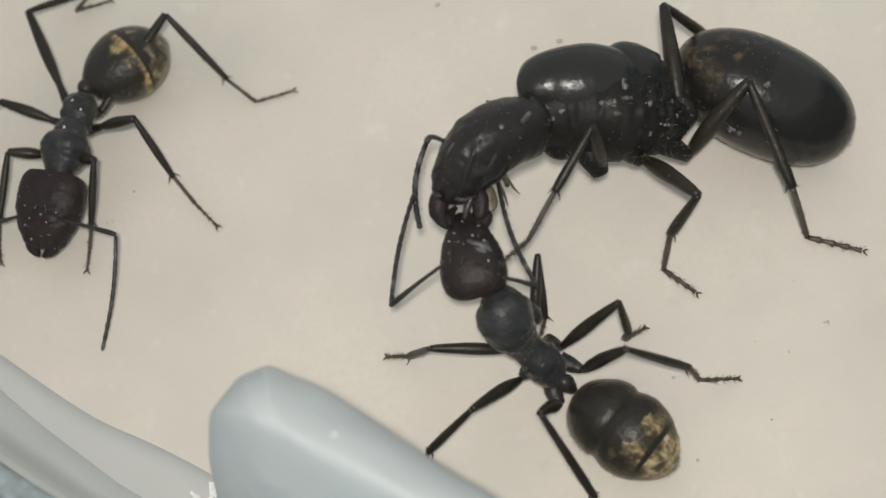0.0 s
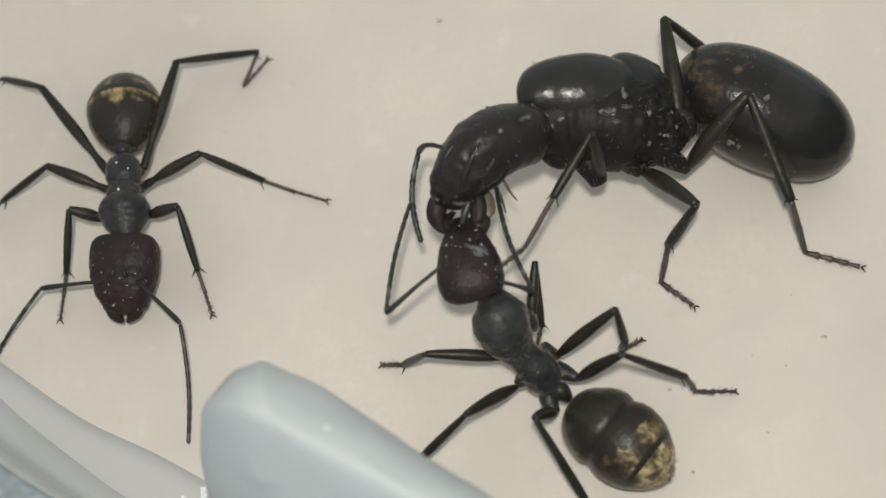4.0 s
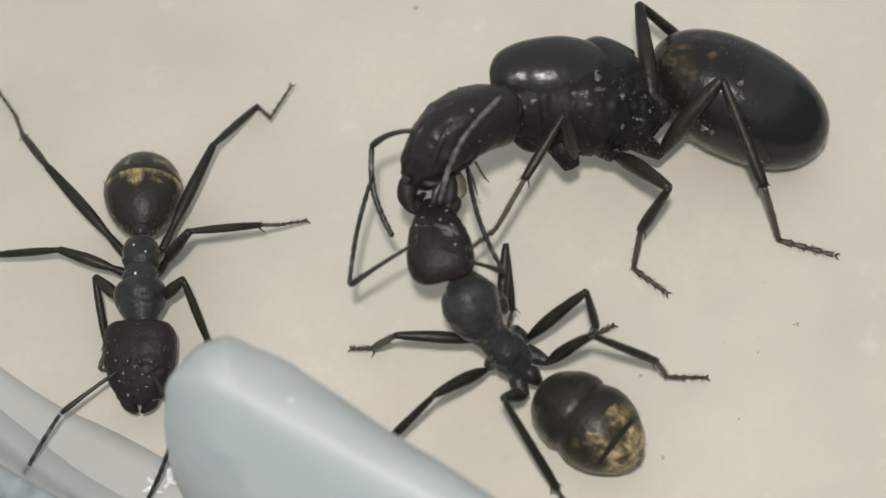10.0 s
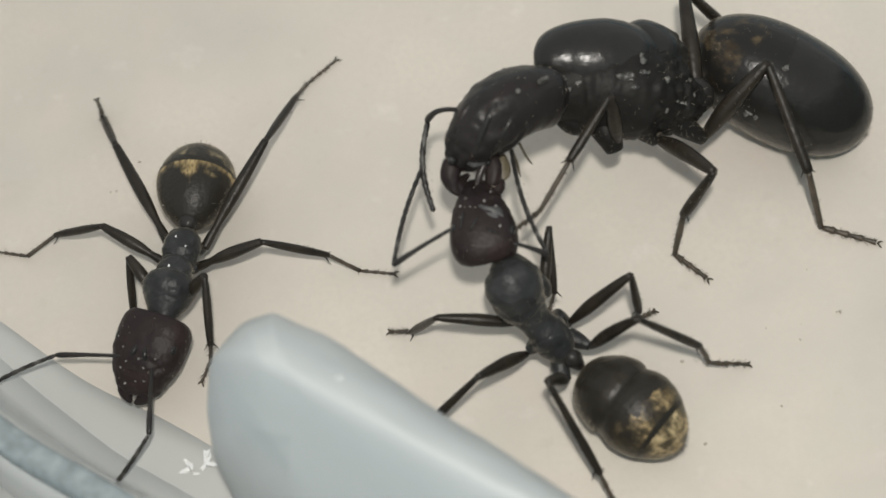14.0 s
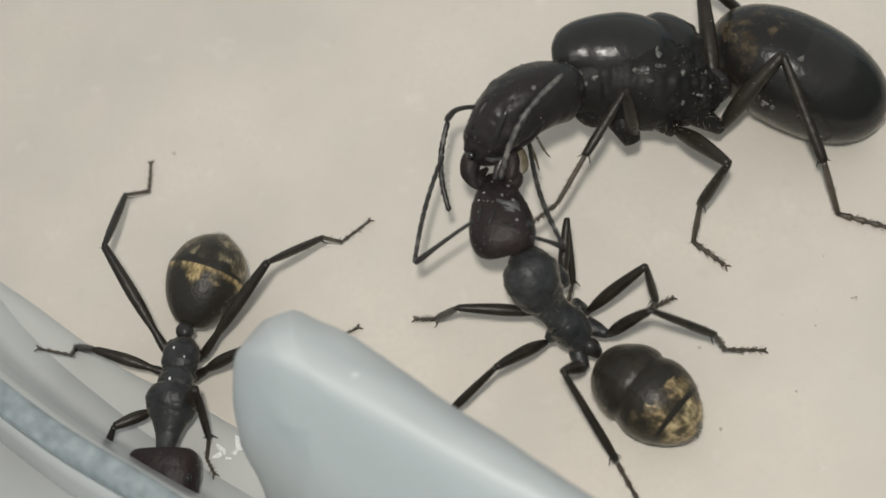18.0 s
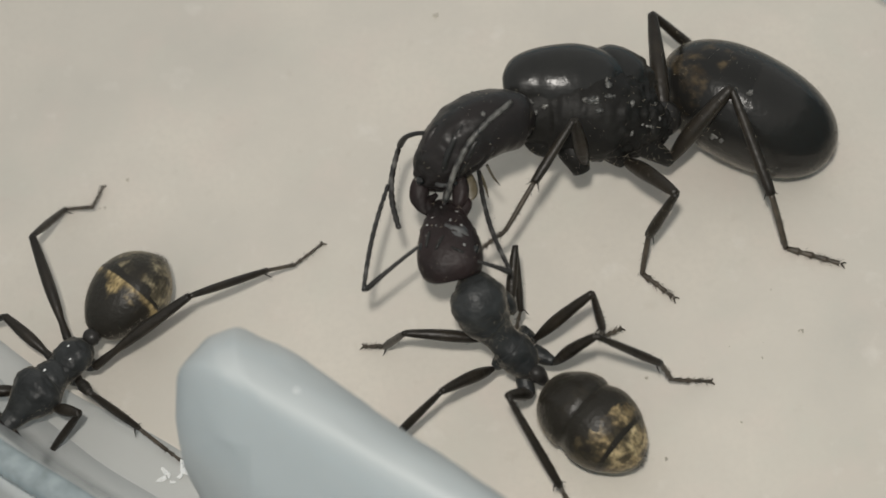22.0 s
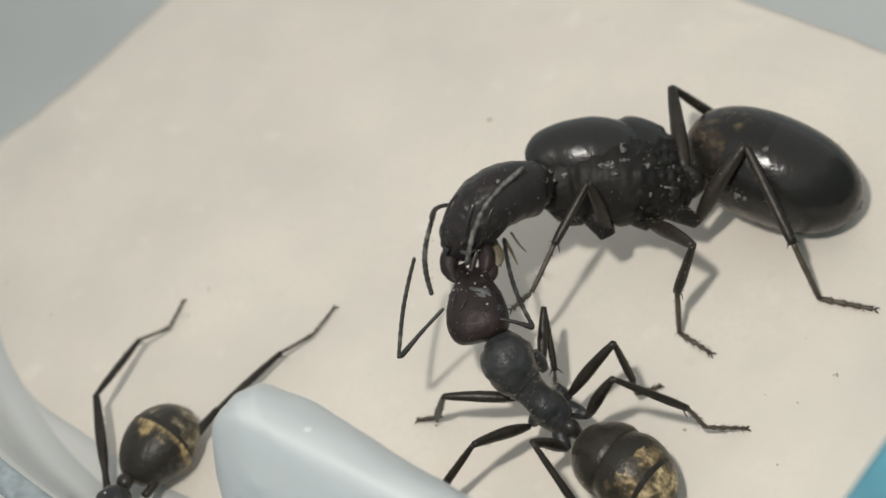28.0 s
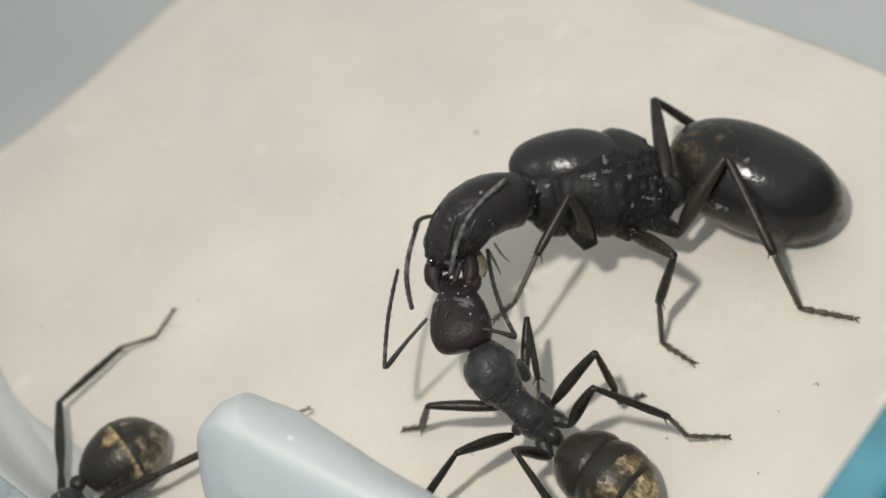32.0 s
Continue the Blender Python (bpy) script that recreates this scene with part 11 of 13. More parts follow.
    walk(roamer_parts['right_middle_tarsus'], [(0, pose(0.00122, -0.00474, -0.00125, 0.0, 7.8, -19.9)), (0.5, pose(0.00084, -0.00491, -0.00134, 0.0, -5.5, -7.5)), (1, pose(0.00042, -0.00502, -0.00139, 0.0, -18.6, 5.5)), (1.5, pose(-0.00010, -0.00509, -0.00140, 0.0, -20.8, 3.1)), (2, pose(-0.00060, -0.00502, -0.00139, 0.0, -22.9, 0.7)), (2.5, pose(-0.00030, -0.00489, -0.00140, 0.0, -29.1, 8.4)), (3, pose(-0.00003, -0.00467, -0.00139, 0.0, -34.8, 17.0)), (3.5, pose(-0.00027, -0.00482, -0.00140, 0.0, -34.9, 15.1)), (4, pose(-0.00054, -0.00494, -0.00140, 0.0, -34.9, 13.1)), (4.5, pose(-0.00081, -0.00503, -0.00140, 0.0, -34.9, 11.2)), (5, pose(-0.00110, -0.00508, -0.00140, 0.0, -34.9, 9.2)), (5.5, pose(-0.00140, -0.00509, -0.00140, 0.0, -34.9, 7.2)), (6, pose(-0.00168, -0.00506, -0.00139, 0.0, -34.8, 5.3)), (6.5, pose(-0.00070, -0.00508, -0.00140, 0.0, -20.2, -29.8)), (7, pose(0.00016, -0.00474, -0.00139, 0.0, -0.0, -57.9)), (7.5, pose(-0.00013, -0.00468, -0.00140, 0.0, -15.4, -38.7)), (8, pose(-0.00042, -0.00461, -0.00139, 0.0, -28.9, -16.6)), (8.5, pose(-0.00108, -0.00505, -0.00140, 0.0, -34.4, -1.1)), (9, pose(-0.00186, -0.00503, -0.00139, 0.0, -37.7, 16.0)), (9.5, pose(-0.00167, -0.00519, -0.00120, 0.0, -9.6, -39.3)), (10, pose(-0.00145, -0.00525, -0.00096, 0.0, 25.4, -85.3)), (10.5, pose(-0.00159, -0.00518, -0.00119, 0.0, 12.2, -67.3)), (11, pose(-0.00172, -0.00506, -0.00139, 0.0, -0.0, -51.0)), (11.5, pose(-0.00139, -0.00512, -0.00140, 0.0, -0.0, -58.2)), (12, pose(-0.00105, -0.00512, -0.00139, 0.0, -0.0, -65.3)), (12.5, pose(-0.00062, -0.00515, -0.00140, 0.0, -30.7, -15.1)), (13, pose(-0.00019, -0.00510, -0.00139, 0.0, -34.2, 53.2)), (13.5, pose(-0.00030, -0.00506, -0.00135, 0.0, -40.0, -36.4)), (14, pose(-0.00043, -0.00496, -0.00130, 0.0, 5.2, -92.5)), (14.5, pose(-0.00042, -0.00510, -0.00139, 0.0, -0.0, -66.0)), (15, pose(-0.00102, -0.00519, -0.00133, 0.0, 3.8, -75.4)), (15.5, pose(-0.00162, -0.00519, -0.00122, 0.0, 9.6, -85.0)), (16, pose(-0.00219, -0.00509, -0.00106, 0.0, 14.1, -94.9)), (16.5, pose(-0.00273, -0.00489, -0.00086, 0.0, 18.2, -105.1)), (17, pose(0.00049, -0.00484, -0.00139, 0.0, -0.0, -67.6)), (17.5, pose(0.00004, -0.00449, -0.00079, 0.0, -1.5, -82.4)), (18, pose(-0.00084, -0.00347, -0.00055, 0.0, -2.9, -97.3)), (18.5, pose(-0.00111, -0.00353, -0.00064, 0.0, 15.0, -108.3)), (19, pose(-0.00136, -0.00350, -0.00072, 0.0, 32.3, -121.4)), (19.5, pose(-0.00127, -0.00361, -0.00066, 0.0, 34.8, -119.4)), (20, pose(-0.00120, -0.00373, -0.00061, 0.0, 37.2, -117.2)), (20.5, pose(-0.00056, -0.00377, 0.00117, 0.0, 35.8, -96.8)), (21, pose(0.00061, -0.00157, -0.00059, 0.0, 31.2, -77.8)), (21.5, pose(0.00221, -0.00308, -0.00140, 0.0, -51.3, -84.4)), (22, pose(0.00136, -0.00435, -0.00139, 0.0, -45.7, 103.7)), (22.5, pose(0.00149, -0.00371, -0.00059, 0.0, -37.4, -21.5)), (23, pose(0.00078, -0.00326, -0.00053, 0.0, 49.4, -65.8)), (23.5, pose(0.00044, -0.00321, -0.00091, 0.0, 26.8, -35.5)), (24, pose(0.00034, -0.00339, -0.00139, 0.0, -0.0, -16.3)), (24.5, pose(0.00012, -0.00365, -0.00140, 0.0, -32.1, -22.2)), (25, pose(-0.00010, -0.00436, -0.00140, 0.0, -63.7, -35.5)), (25.5, pose(0.00140, -0.00502, -0.00140, 0.0, -77.9, -146.9)), (26, pose(0.00137, -0.00488, -0.00140, 0.0, -48.7, 174.4)), (26.5, pose(0.00120, -0.00481, -0.00139, 0.0, -0.0, 166.5)), (27, pose(-0.00077, -0.00518, -0.00139, 0.0, -16.8, 73.0)), (27.5, pose(-0.00039, -0.00492, -0.00140, 0.0, -13.0, 21.4)), (28, pose(0.00032, -0.00363, -0.00139, 0.0, -0.0, -27.3)), (28.5, pose(0.00033, -0.00366, -0.00139, 0.0, -0.0, -26.9)), (29, pose(0.00034, -0.00368, -0.00139, 0.0, -0.0, -26.6)), (29.5, pose(0.00035, -0.00370, -0.00139, 0.0, -0.0, -26.3)), (30, pose(0.00036, -0.00372, -0.00139, 0.0, -0.0, -25.9)), (30.5, pose(0.00034, -0.00373, -0.00139, 0.0, -0.0, -26.2)), (31, pose(0.00032, -0.00375, -0.00139, 0.0, -0.0, -26.5)), (31.5, pose(0.00029, -0.00376, -0.00139, 0.0, -0.0, -26.9)), (32, pose(0.00027, -0.00378, -0.00139, 0.0, -0.0, -27.2))])
    walk(roamer_parts['right_hind_femur'], [(0, pose(-0.00095, -0.00052, -0.00030, 0.0, -7.3, -143.2)), (0.5, pose(-0.00095, -0.00052, -0.00030, 0.0, -2.4, -142.6)), (1, pose(-0.00095, -0.00052, -0.00030, 0.0, 2.5, -142.1)), (1.5, pose(-0.00095, -0.00052, -0.00030, 0.0, -1.6, -146.4)), (2, pose(-0.00095, -0.00052, -0.00030, 0.0, -5.6, -150.7)), (2.5, pose(-0.00095, -0.00052, -0.00030, 0.0, -6.7, -150.4)), (3, pose(-0.00095, -0.00052, -0.00030, 0.0, -7.7, -150.1)), (3.5, pose(-0.00095, -0.00052, -0.00030, 0.0, -9.5, -148.9)), (4, pose(-0.00095, -0.00052, -0.00030, 0.0, -11.3, -147.7)), (4.5, pose(-0.00095, -0.00052, -0.00030, 0.0, -13.1, -146.5)), (5, pose(-0.00095, -0.00052, -0.00030, 0.0, -14.9, -145.2)), (5.5, pose(-0.00095, -0.00052, -0.00030, 0.0, -16.7, -144.0)), (6, pose(-0.00095, -0.00052, -0.00030, 0.0, -18.5, -142.7)), (6.5, pose(-0.00095, -0.00052, -0.00030, 0.0, -17.6, -142.8)), (7, pose(-0.00095, -0.00052, -0.00030, 0.0, -16.8, -142.9)), (7.5, pose(-0.00095, -0.00052, -0.00030, 0.0, -14.8, -143.3)), (8, pose(-0.00095, -0.00052, -0.00030, 0.0, -12.8, -143.7)), (8.5, pose(-0.00095, -0.00052, -0.00030, 0.0, -10.5, -144.1)), (9, pose(-0.00095, -0.00052, -0.00030, 0.0, -8.1, -144.4)), (9.5, pose(-0.00095, -0.00052, -0.00030, 0.0, -11.1, -143.5)), (10, pose(-0.00095, -0.00052, -0.00030, 0.0, -14.1, -142.5)), (10.5, pose(-0.00095, -0.00052, -0.00030, 0.0, -35.7, -139.5)), (11, pose(-0.00095, -0.00052, -0.00030, 0.0, -57.2, -134.0)), (11.5, pose(-0.00095, -0.00052, -0.00030, 0.0, -36.6, -138.7)), (12, pose(-0.00095, -0.00052, -0.00030, 0.0, -15.9, -141.3)), (12.5, pose(-0.00095, -0.00052, -0.00030, 0.0, -14.5, -142.4)), (13, pose(-0.00095, -0.00052, -0.00030, 0.0, -13.0, -143.4)), (13.5, pose(-0.00095, -0.00052, -0.00030, 0.0, -10.1, -141.9)), (14, pose(-0.00095, -0.00052, -0.00030, 0.0, -7.1, -140.4)), (14.5, pose(-0.00095, -0.00052, -0.00030, 0.0, -5.0, -137.1)), (15, pose(-0.00095, -0.00052, -0.00030, 0.0, -3.4, -137.0)), (15.5, pose(-0.00095, -0.00052, -0.00030, 0.0, -1.9, -136.9)), (16, pose(-0.00095, -0.00052, -0.00030, 0.0, -0.3, -136.8)), (16.5, pose(-0.00095, -0.00052, -0.00030, 0.0, 1.3, -136.7)), (17, pose(-0.00095, -0.00052, -0.00030, 0.0, -8.0, -137.2)), (17.5, pose(-0.00095, -0.00052, -0.00030, 0.0, -16.6, -140.0)), (18, pose(-0.00095, -0.00052, -0.00030, 0.0, -25.2, -143.0)), (18.5, pose(-0.00095, -0.00052, -0.00030, 0.0, -20.1, -142.6)), (19, pose(-0.00095, -0.00052, -0.00030, 0.0, -14.9, -142.3)), (19.5, pose(-0.00095, -0.00052, -0.00030, 0.0, -14.5, -139.8)), (20, pose(-0.00095, -0.00052, -0.00030, 0.0, -14.1, -137.3)), (20.5, pose(-0.00095, -0.00052, -0.00030, 0.0, -11.5, -128.5)), (21, pose(-0.00095, -0.00052, -0.00030, 0.0, -8.7, -119.8)), (21.5, pose(-0.00095, -0.00052, -0.00030, 0.0, -11.1, -118.8)), (22, pose(-0.00095, -0.00052, -0.00030, 0.0, -13.5, -117.8)), (22.5, pose(-0.00095, -0.00052, -0.00030, 0.0, -13.3, -115.7)), (23, pose(-0.00095, -0.00052, -0.00030, 0.0, -13.0, -113.7)), (23.5, pose(-0.00095, -0.00052, -0.00030, 0.0, -9.1, -115.7)), (24, pose(-0.00095, -0.00052, -0.00030, 0.0, -5.1, -117.6)), (24.5, pose(-0.00095, -0.00052, -0.00030, 0.0, -7.2, -120.4)), (25, pose(-0.00095, -0.00052, -0.00030, 0.0, -9.3, -123.3)), (25.5, pose(-0.00095, -0.00052, -0.00030, 0.0, -11.4, -126.2)), (26, pose(-0.00095, -0.00052, -0.00030, 0.0, -13.5, -129.1)), (26.5, pose(-0.00095, -0.00052, -0.00030, 0.0, -15.5, -132.1)), (27, pose(-0.00095, -0.00052, -0.00030, 0.0, -14.4, -144.3)), (27.5, pose(-0.00095, -0.00052, -0.00030, 0.0, -11.4, -143.0)), (28, pose(-0.00095, -0.00052, -0.00030, 0.0, -8.4, -141.8)), (28.5, pose(-0.00098, -0.00054, -0.00031, 0.0, 3.0, -145.0)), (29, pose(-0.00102, -0.00057, -0.00032, 0.0, 14.3, -148.2)), (29.5, pose(-0.00081, -0.00047, -0.00024, 0.0, 17.1, -152.3)), (30, pose(-0.00060, -0.00037, -0.00016, 0.0, 19.9, -156.6)), (30.5, pose(-0.00077, -0.00044, -0.00023, 0.0, 11.5, -151.9)), (31, pose(-0.00094, -0.00051, -0.00030, 0.0, 3.0, -147.4)), (31.5, pose(-0.00109, -0.00063, -0.00031, 0.0, 2.9, -145.4)), (32, pose(-0.00124, -0.00074, -0.00032, 0.0, 2.7, -143.5))])
    walk(roamer_parts['right_hind_tibia'], [(0, pose(-0.00381, -0.00266, 0.00016, 0.0, 34.2, 150.8)), (0.5, pose(-0.00381, -0.00270, -0.00015, 0.0, 27.1, 177.3)), (1, pose(-0.00379, -0.00273, -0.00046, 0.0, 19.0, -159.7)), (1.5, pose(-0.00395, -0.00251, -0.00020, 0.0, 25.5, -152.3)), (2, pose(-0.00407, -0.00227, 0.00005, 0.0, 31.6, -144.0)), (2.5, pose(-0.00406, -0.00229, 0.00012, 0.0, 32.6, -134.9)), (3, pose(-0.00404, -0.00230, 0.00018, 0.0, 32.9, -125.7)), (3.5, pose(-0.00399, -0.00235, 0.00030, 0.0, 33.4, -129.4)), (4, pose(-0.00393, -0.00241, 0.00041, 0.0, 33.8, -133.1)), (4.5, pose(-0.00387, -0.00246, 0.00052, 0.0, 34.1, -136.9)), (5, pose(-0.00381, -0.00250, 0.00063, 0.0, 34.2, -140.7)), (5.5, pose(-0.00374, -0.00255, 0.00074, 0.0, 34.3, -144.5)), (6, pose(-0.00367, -0.00259, 0.00084, 0.0, 34.2, -148.3)), (6.5, pose(-0.00368, -0.00259, 0.00079, 0.0, 33.6, -146.0)), (7, pose(-0.00370, -0.00260, 0.00074, 0.0, 32.9, -143.8)), (7.5, pose(-0.00374, -0.00260, 0.00062, 0.0, 29.5, -146.6)), (8, pose(-0.00378, -0.00260, 0.00050, 0.0, 26.1, -149.2)), (8.5, pose(-0.00382, -0.00260, 0.00035, 0.0, 29.4, -150.1)), (9, pose(-0.00385, -0.00259, 0.00021, 0.0, 32.6, -151.1)), (9.5, pose(-0.00379, -0.00262, 0.00039, 0.0, 30.5, -150.6)), (10, pose(-0.00372, -0.00265, 0.00058, 0.0, 28.4, -150.2)), (10.5, pose(-0.00317, -0.00242, 0.00180, 0.0, 42.7, -144.8)), (11, pose(-0.00231, -0.00193, 0.00272, 0.0, 56.5, -136.1)), (11.5, pose(-0.00312, -0.00243, 0.00185, 0.0, 55.9, -125.4)), (12, pose(-0.00365, -0.00269, 0.00068, 0.0, 54.4, -115.3)), (12.5, pose(-0.00371, -0.00265, 0.00060, 0.0, 46.6, -112.3)), (13, pose(-0.00377, -0.00261, 0.00051, 0.0, 48.1, -109.7)), (13.5, pose(-0.00374, -0.00271, 0.00033, 0.0, 38.9, -128.8)), (14, pose(-0.00370, -0.00280, 0.00014, 0.0, 33.9, -144.0)), (14.5, pose(-0.00358, -0.00296, 0.00001, 0.0, 28.7, -143.5)), (15, pose(-0.00358, -0.00297, -0.00008, 0.0, 27.7, -153.8)), (15.5, pose(-0.00358, -0.00298, -0.00018, 0.0, 25.9, -163.8)), (16, pose(-0.00357, -0.00298, -0.00028, 0.0, 23.4, -173.5)), (16.5, pose(-0.00357, -0.00299, -0.00038, 0.0, 20.4, 177.2)), (17, pose(-0.00357, -0.00294, 0.00020, 0.0, 32.3, -174.8)), (17.5, pose(-0.00359, -0.00274, 0.00073, 0.0, 31.0, -175.2)), (18, pose(-0.00355, -0.00248, 0.00123, 0.0, 29.6, -175.6)), (18.5, pose(-0.00364, -0.00257, 0.00093, 0.0, 25.2, -173.3)), (19, pose(-0.00370, -0.00265, 0.00063, 0.0, 20.7, -171.1)), (19.5, pose(-0.00361, -0.00277, 0.00060, 0.0, 19.6, -168.2)), (20, pose(-0.00352, -0.00289, 0.00058, 0.0, 18.5, -165.4)), (20.5, pose(-0.00314, -0.00328, 0.00042, 0.0, 26.4, -160.1)), (21, pose(-0.00272, -0.00361, 0.00024, 0.0, 34.0, -154.0)), (21.5, pose(-0.00265, -0.00362, 0.00039, 0.0, 38.6, -150.3)), (22, pose(-0.00258, -0.00362, 0.00054, 0.0, 43.0, -146.2)), (22.5, pose(-0.00247, -0.00368, 0.00053, 0.0, 41.4, -153.4)), (23, pose(-0.00236, -0.00373, 0.00051, 0.0, 39.4, -160.3)), (23.5, pose(-0.00249, -0.00372, 0.00027, 0.0, 34.7, -167.7)), (24, pose(-0.00261, -0.00370, 0.00002, 0.0, 29.7, -174.2)), (24.5, pose(-0.00276, -0.00360, 0.00015, 0.0, 29.6, -173.1)), (25, pose(-0.00290, -0.00349, 0.00028, 0.0, 29.5, -171.9)), (25.5, pose(-0.00303, -0.00337, 0.00041, 0.0, 29.4, -170.8)), (26, pose(-0.00316, -0.00324, 0.00054, 0.0, 29.2, -169.6)), (26.5, pose(-0.00328, -0.00309, 0.00066, 0.0, 29.1, -168.5)), (27, pose(-0.00378, -0.00255, 0.00060, 0.0, 30.4, 177.5)), (27.5, pose(-0.00377, -0.00264, 0.00041, 0.0, 23.9, -176.3)), (28, pose(-0.00375, -0.00272, 0.00023, 0.0, 17.2, -170.7)), (28.5, pose(-0.00393, -0.00261, -0.00050, 0.0, 5.5, -177.3)), (29, pose(-0.00398, -0.00241, -0.00121, 0.0, -6.2, 176.4)), (29.5, pose(-0.00386, -0.00207, -0.00130, 0.0, -6.7, 179.2)), (30, pose(-0.00371, -0.00171, -0.00139, 0.0, -7.1, -178.0)), (30.5, pose(-0.00388, -0.00210, -0.00095, 0.0, 1.5, 179.4)), (31, pose(-0.00397, -0.00245, -0.00049, 0.0, 10.1, 176.7)), (31.5, pose(-0.00405, -0.00266, -0.00049, 0.0, 8.2, 170.3)), (32, pose(-0.00413, -0.00288, -0.00049, 0.0, 6.3, 164.0))])
